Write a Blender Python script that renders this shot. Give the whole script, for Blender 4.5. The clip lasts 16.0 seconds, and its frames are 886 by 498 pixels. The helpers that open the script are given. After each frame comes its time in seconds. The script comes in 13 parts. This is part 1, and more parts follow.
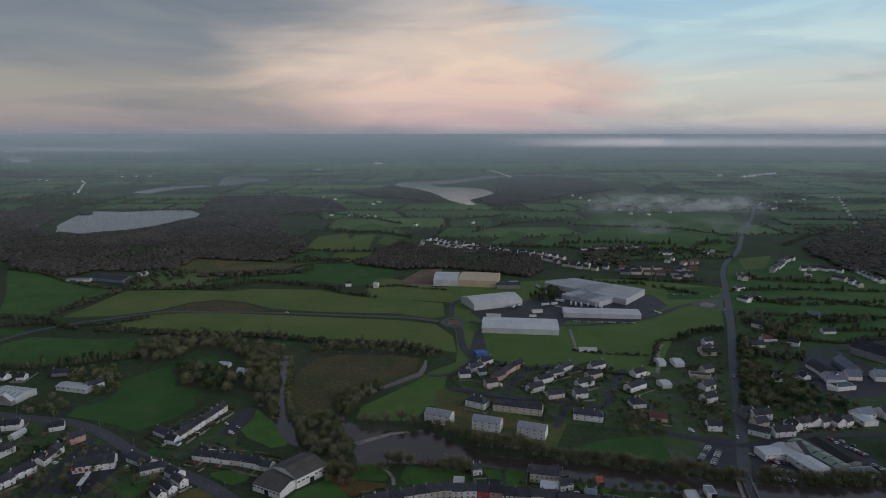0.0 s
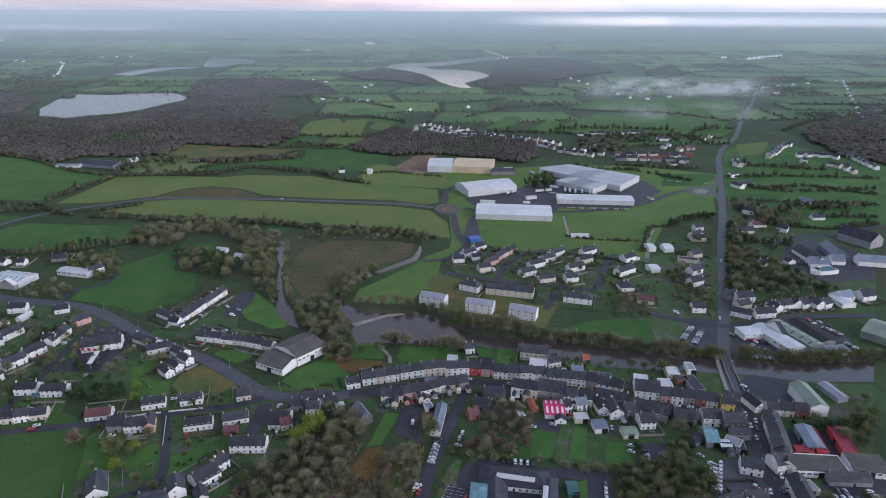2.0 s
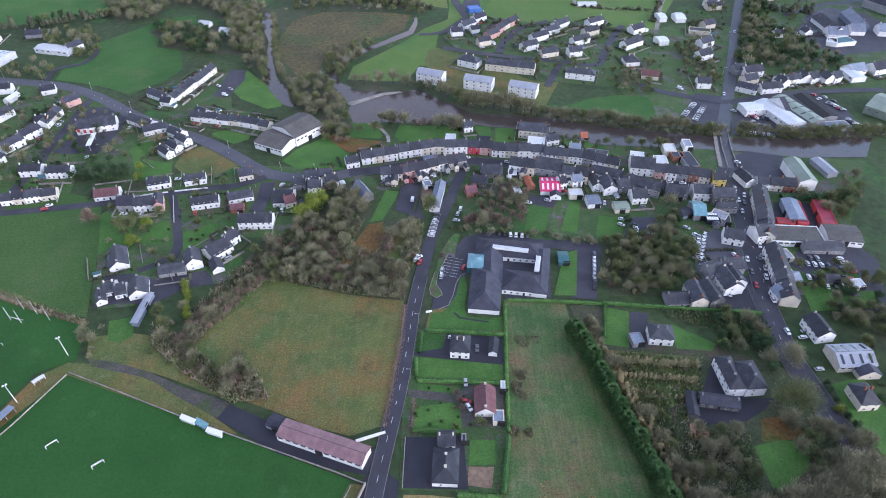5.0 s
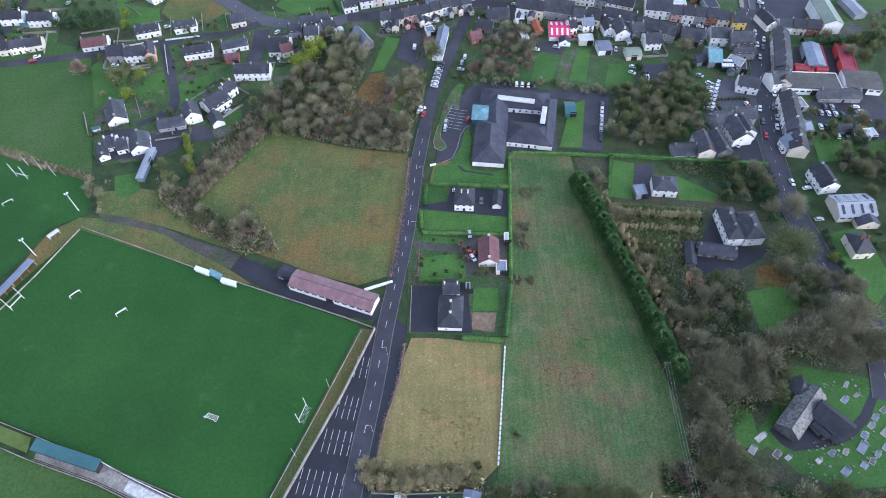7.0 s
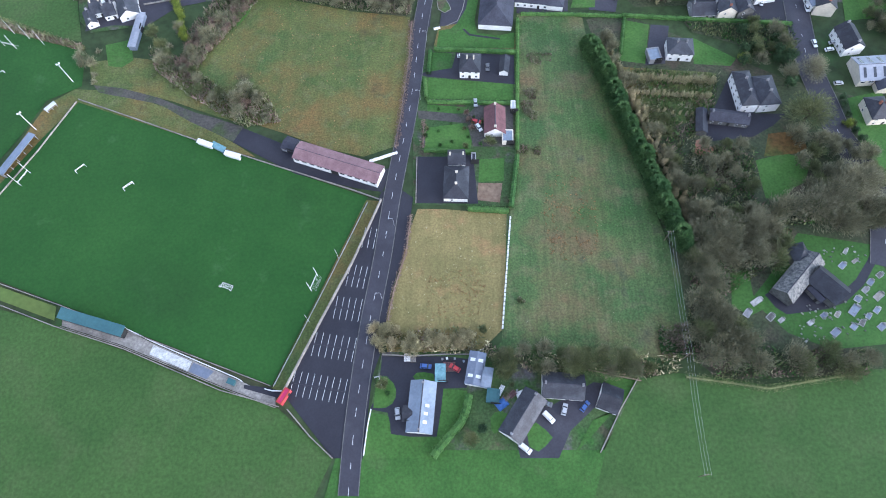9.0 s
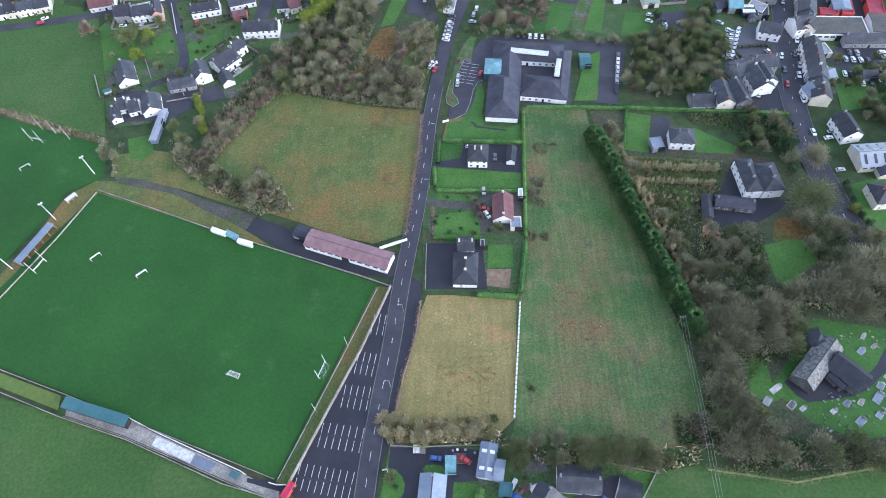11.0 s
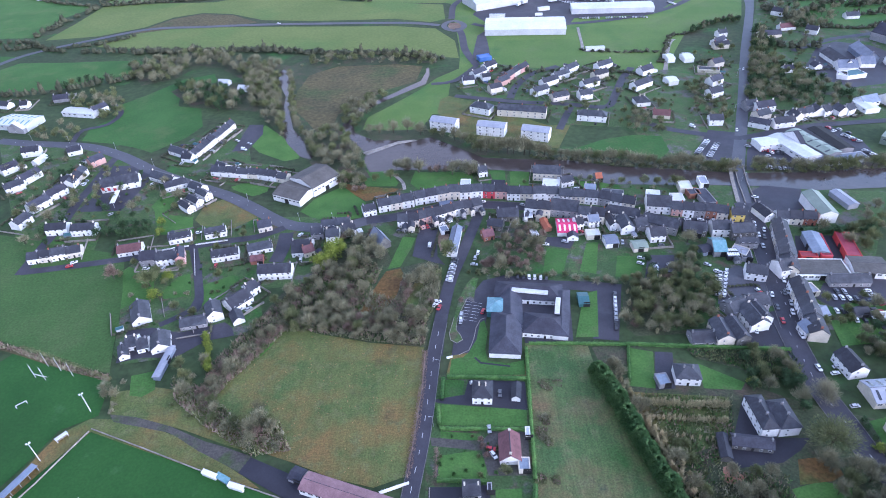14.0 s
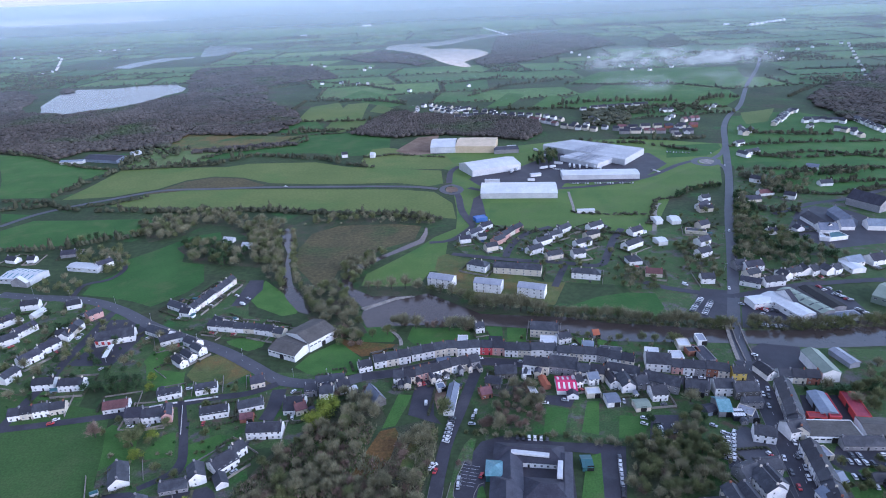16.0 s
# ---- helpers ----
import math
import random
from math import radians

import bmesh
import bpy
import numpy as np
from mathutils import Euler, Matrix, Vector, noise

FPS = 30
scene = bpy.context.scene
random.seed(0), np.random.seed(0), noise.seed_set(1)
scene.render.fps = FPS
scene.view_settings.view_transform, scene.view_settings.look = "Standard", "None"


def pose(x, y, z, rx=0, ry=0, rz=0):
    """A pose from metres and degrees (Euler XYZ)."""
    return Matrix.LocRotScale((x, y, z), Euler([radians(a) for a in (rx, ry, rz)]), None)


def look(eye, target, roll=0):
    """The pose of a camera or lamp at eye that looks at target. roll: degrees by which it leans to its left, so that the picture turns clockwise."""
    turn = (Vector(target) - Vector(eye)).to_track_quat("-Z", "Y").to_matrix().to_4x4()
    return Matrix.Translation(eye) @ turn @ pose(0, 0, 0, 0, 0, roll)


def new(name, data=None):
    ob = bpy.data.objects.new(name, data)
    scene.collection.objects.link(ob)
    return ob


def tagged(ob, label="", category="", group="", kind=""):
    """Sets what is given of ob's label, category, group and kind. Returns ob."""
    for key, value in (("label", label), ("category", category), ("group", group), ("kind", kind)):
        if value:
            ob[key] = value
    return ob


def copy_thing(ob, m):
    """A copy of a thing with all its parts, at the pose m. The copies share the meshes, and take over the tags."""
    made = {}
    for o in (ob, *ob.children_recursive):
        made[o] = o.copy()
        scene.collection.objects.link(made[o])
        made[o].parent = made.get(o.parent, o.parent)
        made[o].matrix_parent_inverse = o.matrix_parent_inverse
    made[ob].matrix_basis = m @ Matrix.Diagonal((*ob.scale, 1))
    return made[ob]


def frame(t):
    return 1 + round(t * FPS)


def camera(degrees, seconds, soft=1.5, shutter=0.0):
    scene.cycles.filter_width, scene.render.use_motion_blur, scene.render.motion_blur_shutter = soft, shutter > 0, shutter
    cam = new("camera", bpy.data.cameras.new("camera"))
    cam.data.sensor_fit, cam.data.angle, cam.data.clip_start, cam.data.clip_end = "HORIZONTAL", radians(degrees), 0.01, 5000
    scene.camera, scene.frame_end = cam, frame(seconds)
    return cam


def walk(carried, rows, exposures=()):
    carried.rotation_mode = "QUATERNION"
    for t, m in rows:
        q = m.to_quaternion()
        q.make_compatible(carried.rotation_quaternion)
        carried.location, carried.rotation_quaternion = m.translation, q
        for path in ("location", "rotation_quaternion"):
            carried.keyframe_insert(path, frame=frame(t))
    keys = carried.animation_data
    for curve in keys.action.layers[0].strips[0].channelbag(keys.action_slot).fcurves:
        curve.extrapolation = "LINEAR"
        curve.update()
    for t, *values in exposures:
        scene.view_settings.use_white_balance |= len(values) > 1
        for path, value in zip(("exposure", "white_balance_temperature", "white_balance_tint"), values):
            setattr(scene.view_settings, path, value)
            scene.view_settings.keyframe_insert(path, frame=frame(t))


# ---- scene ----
# The camera hangs still over the edge of the town, 230 m up, tilts down to the pitch and back up.
EYE = 230.0
cam = camera(70.6, 16.0, soft=1.0)
TURNS = [
    (0.0, 0.293, -10.375, -0.001),
    (0.5, 0.137, -12.977, 0.036),
    (1.0, -0.007, -15.574, 0.100),
    (1.5, -0.123, -18.172, 0.160),
    (2.0, -0.273, -20.751, 0.177),
    (2.5, -0.422, -23.955, 0.245),
    (3.0, -0.546, -27.324, 0.256),
    (3.5, -0.610, -30.675, 0.246),
    (4.0, -0.601, -34.042, 0.085),
    (6.5, 0.030, -50.832, -0.755),
    (7.0, 0.360, -54.159, -1.188),
    (7.5, 0.829, -57.509, -1.724),
    (8.0, 1.439, -60.823, -2.423),
    (8.2, 1.683, -62.149, -2.703),
    (9.25, 2.578, -66.200, -3.664),
    (10.3, 3.473, -62.989, -4.626),
    (10.5, 3.351, -61.560, -4.531),
    (11.0, 3.044, -57.987, -4.293),
    (11.5, 2.722, -54.412, -4.045),
    (12.0, 2.537, -50.838, -3.979),
    (12.5, 2.284, -47.290, -3.828),
    (13.0, 2.002, -43.731, -3.603),
    (13.5, 1.739, -40.187, -3.443),
    (14.0, 1.500, -36.636, -3.237),
    (14.5, 1.245, -33.078, -3.039),
    (15.0, 0.977, -29.532, -2.831),
    (15.5, 0.698, -26.009, -2.576),
    (16.0, 0.410, -22.468, -2.354),
]


def aim(yaw, pitch, roll):
    """A point that lies ahead of the eye for a yaw to the left and a pitch upwards, with the roll."""
    a, b = radians(yaw), radians(pitch)
    return look((0, 0, EYE), (-math.sin(a) * math.cos(b) * 100, math.cos(a) * math.cos(b) * 100, EYE + math.sin(b) * 100), roll)


LIGHTNESS = [(0.0, -0.28, 6480, 17.0), (1.5, 0.55, 6230, 19.0), (2.5, 1.45, 6150, 24.0), (3.5, 1.72, 6080, 27.0), (7.0, 2.03, 5780, 19.0), (7.5, 2.0, 5790, 18.5), (8.0, 2.2, 5800, 18.0), (10.5, 2.24, 5900, 16.0), (13.0, 2.21, 5520, 27.0), (14.5, 2.11, 5400, 28.0), (16.0, 1.55, 5300, 26.0)]
walk(cam, [(t, aim(*turn)) for t, *turn in TURNS], LIGHTNESS)

# ---- daylight: a low sun behind broken cloud, pink and pale blue sky ----
world = bpy.data.worlds.new("sky")
scene.world = world
world.use_nodes = True
wt = world.node_tree
wt.nodes.clear()


def wnode(kind, **values):
    n = wt.nodes.new(kind)
    for key, value in values.items():
        n.inputs[key].default_value = value
    return n


def wramp(fac, stops, ease="EASE"):
    n = wt.nodes.new("ShaderNodeValToRGB")
    n.color_ramp.interpolation = ease
    while len(n.color_ramp.elements) < len(stops):
        n.color_ramp.elements.new(0.5)
    for e, (p, c) in zip(n.color_ramp.elements, stops):
        e.position, e.color = p, (*c, 1)
    wt.links.new(fac, n.inputs["Fac"])
    return n.outputs["Color"]


def wmix(fac, a, b, blend="MIX"):
    n = wt.nodes.new("ShaderNodeMix")
    n.data_type, n.blend_type = "RGBA", blend
    for value, i in ((fac, 0), (a, 6), (b, 7)):
        if hasattr(value, "links"):
            wt.links.new(value, n.inputs[i])
        else:
            n.inputs[i].default_value = value
    return n.outputs[2]


def wmath(op, a, b=0.0, c=0.0):
    n = wt.nodes.new("ShaderNodeMath")
    n.operation = op
    for value, i in ((a, 0), (b, 1), (c, 2)):
        if hasattr(value, "links"):
            wt.links.new(value, n.inputs[i])
        else:
            n.inputs[i].default_value = value
    return n.outputs[0]


SUN_AZ, SUN_EL = 118.0, 14.0
sky = wt.nodes.new("ShaderNodeTexSky")
sky.sky_type, sky.sun_disc = "NISHITA", False
sky.sun_elevation, sky.sun_rotation = radians(SUN_EL), radians(SUN_AZ)
where = wt.nodes.new("ShaderNodeTexCoord").outputs["Generated"]
axes = wt.nodes.new("ShaderNodeSeparateXYZ")
wt.links.new(where, axes.inputs[0])
east, north, up = axes.outputs
# cloud sheets stretched along the horizon
stretch = wt.nodes.new("ShaderNodeMapping")
stretch.inputs["Scale"].default_value = (1.5, 1.5, 8.0)
stretch.inputs["Location"].default_value = (0.35, 0.1, 0.4)
wt.links.new(where, stretch.inputs["Vector"])
puffs = wnode("ShaderNodeTexNoise", Scale=1.6, Detail=6.0, Roughness=0.5, Distortion=0.5)
wt.links.new(stretch.outputs[0], puffs.inputs["Vector"])
streaks = wnode("ShaderNodeTexNoise", Scale=2.6, Detail=7.0, Roughness=0.52, Distortion=0.6)
wt.links.new(stretch.outputs[0], streaks.inputs["Vector"])
# colours by height: grey cloud to the left, peach and cream ahead, clear pale blue to the right, dull cloud overhead
left = wramp(up, [(0.0, (0.22, 0.235, 0.30)), (0.03, (0.265, 0.255, 0.285)), (0.07, (0.27, 0.26, 0.255)), (0.12, (0.20, 0.22, 0.24)), (0.2, (0.145, 0.178, 0.21)), (0.45, (0.19, 0.235, 0.29)), (1.0, (0.17, 0.20, 0.25))])
ahead = wramp(up, [(0.0, (0.42, 0.39, 0.45)), (0.03, (0.60, 0.46, 0.47)), (0.07, (0.72, 0.56, 0.49)), (0.12, (0.78, 0.64, 0.51)), (0.2, (0.58, 0.54, 0.48)), (0.45, (0.26, 0.29, 0.34)), (1.0, (0.17, 0.20, 0.25))])
right = wramp(up, [(0.0, (0.36, 0.405, 0.49)), (0.03, (0.55, 0.56, 0.53)), (0.07, (0.62, 0.68, 0.62)), (0.12, (0.52, 0.72, 0.75)), (0.2, (0.38, 0.64, 0.78)), (0.45, (0.26, 0.36, 0.46)), (1.0, (0.17, 0.20, 0.25))])
drift = wmath("MULTIPLY_ADD", puffs.outputs[0], 0.7, -0.35)
wander = wmath("ADD", east, drift)
to_mid = wramp(wmath("MULTIPLY_ADD", wander, 1.0, 0.5), [(0.12, (0, 0, 0)), (0.46, (1, 1, 1))])
to_right = wramp(wmath("MULTIPLY_ADD", wander, 1.0, 0.5), [(0.60, (0, 0, 0)), (0.82, (1, 1, 1))])
painted = wmix(to_right, wmix(to_mid, left, ahead), right)
shade = wramp(streaks.outputs[0], [(0.30, (0.78, 0.81, 0.86)), (0.48, (0.98, 0.97, 0.97)), (0.64, (1.16, 1.11, 1.03))])
painted = wmix(1.0, painted, shade, "MULTIPLY")
deep = wmix(0.02, painted, sky.outputs[0])
air = wnode("ShaderNodeBackground", Strength=1.0)
wt.links.new(deep, air.inputs["Color"])
world_out = wt.nodes.new("ShaderNodeOutputWorld")
wt.links.new(air.outputs[0], world_out.inputs["Surface"])

sun = new("sun", bpy.data.lights.new("sun", "SUN"))
sun.data.energy, sun.data.angle, sun.data.color = 1.0, radians(40), (1.0, 0.95, 0.90)
sun.matrix_world = look((0, 0, 500), (-math.sin(radians(SUN_AZ)) * 300, -math.cos(radians(SUN_AZ)) * 300, 500 - 300 * math.tan(radians(SUN_EL))))

# ---- materials ----
def surface(name, dark, light, coarse=0.05, fine=1.5, rough=0.85, third=None, third_scale=0.012, vary=0.0, bump=0.0, metal=0.0, spec=0.3, island=False, alpha=None, contrast=0.25, patches=(), speck=0.0, streak=None):
    """A dull or glossy surface whose colour varies at two scales, in metres of the object's own space."""
    m = bpy.data.materials.new(name)
    m.use_nodes = True
    t = m.node_tree
    bsdf = t.nodes["Principled BSDF"]
    at = t.nodes.new("ShaderNodeTexCoord").outputs["Object"]

    def noisy(scale, detail):
        n = t.nodes.new("ShaderNodeTexNoise")
        n.inputs["Scale"].default_value, n.inputs["Detail"].default_value = scale, detail
        n.inputs["Roughness"].default_value = 0.62
        t.links.new(at, n.inputs["Vector"])
        return n.outputs[0]

    def mixed(fac, a, b, blend="MIX"):
        n = t.nodes.new("ShaderNodeMix")
        n.data_type, n.blend_type = "RGBA", blend
        for value, i in ((fac, 0), (a, 6), (b, 7)):
            if isinstance(value, bpy.types.NodeSocket):
                t.links.new(value, n.inputs[i])
            elif i == 0:
                n.inputs[i].default_value = value
            else:
                n.inputs[i].default_value = (*value, 1)
        return n.outputs[2]

    def banded(value, low, high, bottom=0.0, top=1.0):
        n = t.nodes.new("ShaderNodeMapRange")
        for v, i in ((low, 1), (high, 2), (bottom, 3), (top, 4)):
            n.inputs[i].default_value = v
        t.links.new(value, n.inputs[0])
        return n.outputs[0]

    big, small = noisy(coarse, 5), noisy(fine, 3)
    colour = mixed(banded(big, 0.34, 0.66), dark, light)
    if third:
        colour = mixed(banded(noisy(third_scale, 4), 0.52, 0.68), colour, third)
    for tone, scale, low, high in patches:
        colour = mixed(banded(noisy(scale, 6), low, high), colour, tone)
    if streak:
        # drawn-out growth: long narrow drifts along one heading
        turn, across, amount = streak
        drawn = t.nodes.new("ShaderNodeMapping")
        drawn.inputs["Rotation"].default_value = (0, 0, radians(turn))
        drawn.inputs["Scale"].default_value = (across, across * 0.07, 1)
        t.links.new(at, drawn.inputs["Vector"])
        n = t.nodes.new("ShaderNodeTexNoise")
        n.inputs["Scale"].default_value, n.inputs["Detail"].default_value = 1.0, 3
        t.links.new(drawn.outputs[0], n.inputs["Vector"])
        lines = t.nodes.new("ShaderNodeCombineColor")
        for i in range(3):
            t.links.new(banded(n.outputs[0], 0.3, 0.7, 1 - amount, 1 + amount), lines.inputs[i])
        colour = mixed(1.0, colour, lines.outputs[0], "MULTIPLY")
    if speck:
        pick = t.nodes.new("ShaderNodeNewGeometry").outputs["Random Per Island"]
        shade = t.nodes.new("ShaderNodeCombineColor")
        for i in range(3):
            t.links.new(banded(pick, 0, 1, 1 - speck, 1 + speck), shade.inputs[i])
        colour = mixed(1.0, colour, shade.outputs[0], "MULTIPLY")
    grey = t.nodes.new("ShaderNodeCombineColor")
    level = banded(small, 0.25, 0.75, 1 - contrast, 1 + contrast)
    for i in range(3):
        t.links.new(level, grey.inputs[i])
    colour = mixed(1.0, colour, grey.outputs[0], "MULTIPLY")
    if vary:
        source = t.nodes.new("ShaderNodeNewGeometry").outputs["Random Per Island"] if island else t.nodes.new("ShaderNodeObjectInfo").outputs["Random"]
        hsv = t.nodes.new("ShaderNodeHueSaturation")
        t.links.new(banded(source, 0, 1, 1 - vary, 1 + vary), hsv.inputs["Value"])
        t.links.new(banded(source, 0, 1, 0.5 + vary * 0.06, 0.5 - vary * 0.06), hsv.inputs["Hue"])
        t.links.new(colour, hsv.inputs["Color"])
        colour = hsv.outputs[0]
    t.links.new(colour, bsdf.inputs["Base Color"])
    bsdf.inputs["Roughness"].default_value, bsdf.inputs["Metallic"].default_value = rough, metal
    bsdf.inputs["Specular IOR Level"].default_value = spec
    if bump:
        b = t.nodes.new("ShaderNodeBump")
        b.inputs["Strength"].default_value, b.inputs["Distance"].default_value = 0.6, bump
        t.links.new(small, b.inputs["Height"])
        t.links.new(b.outputs[0], bsdf.inputs["Normal"])
    if alpha:
        low, high, most = alpha
        t.links.new(banded(big, low, high, 0.0, most), bsdf.inputs["Alpha"])
    return m


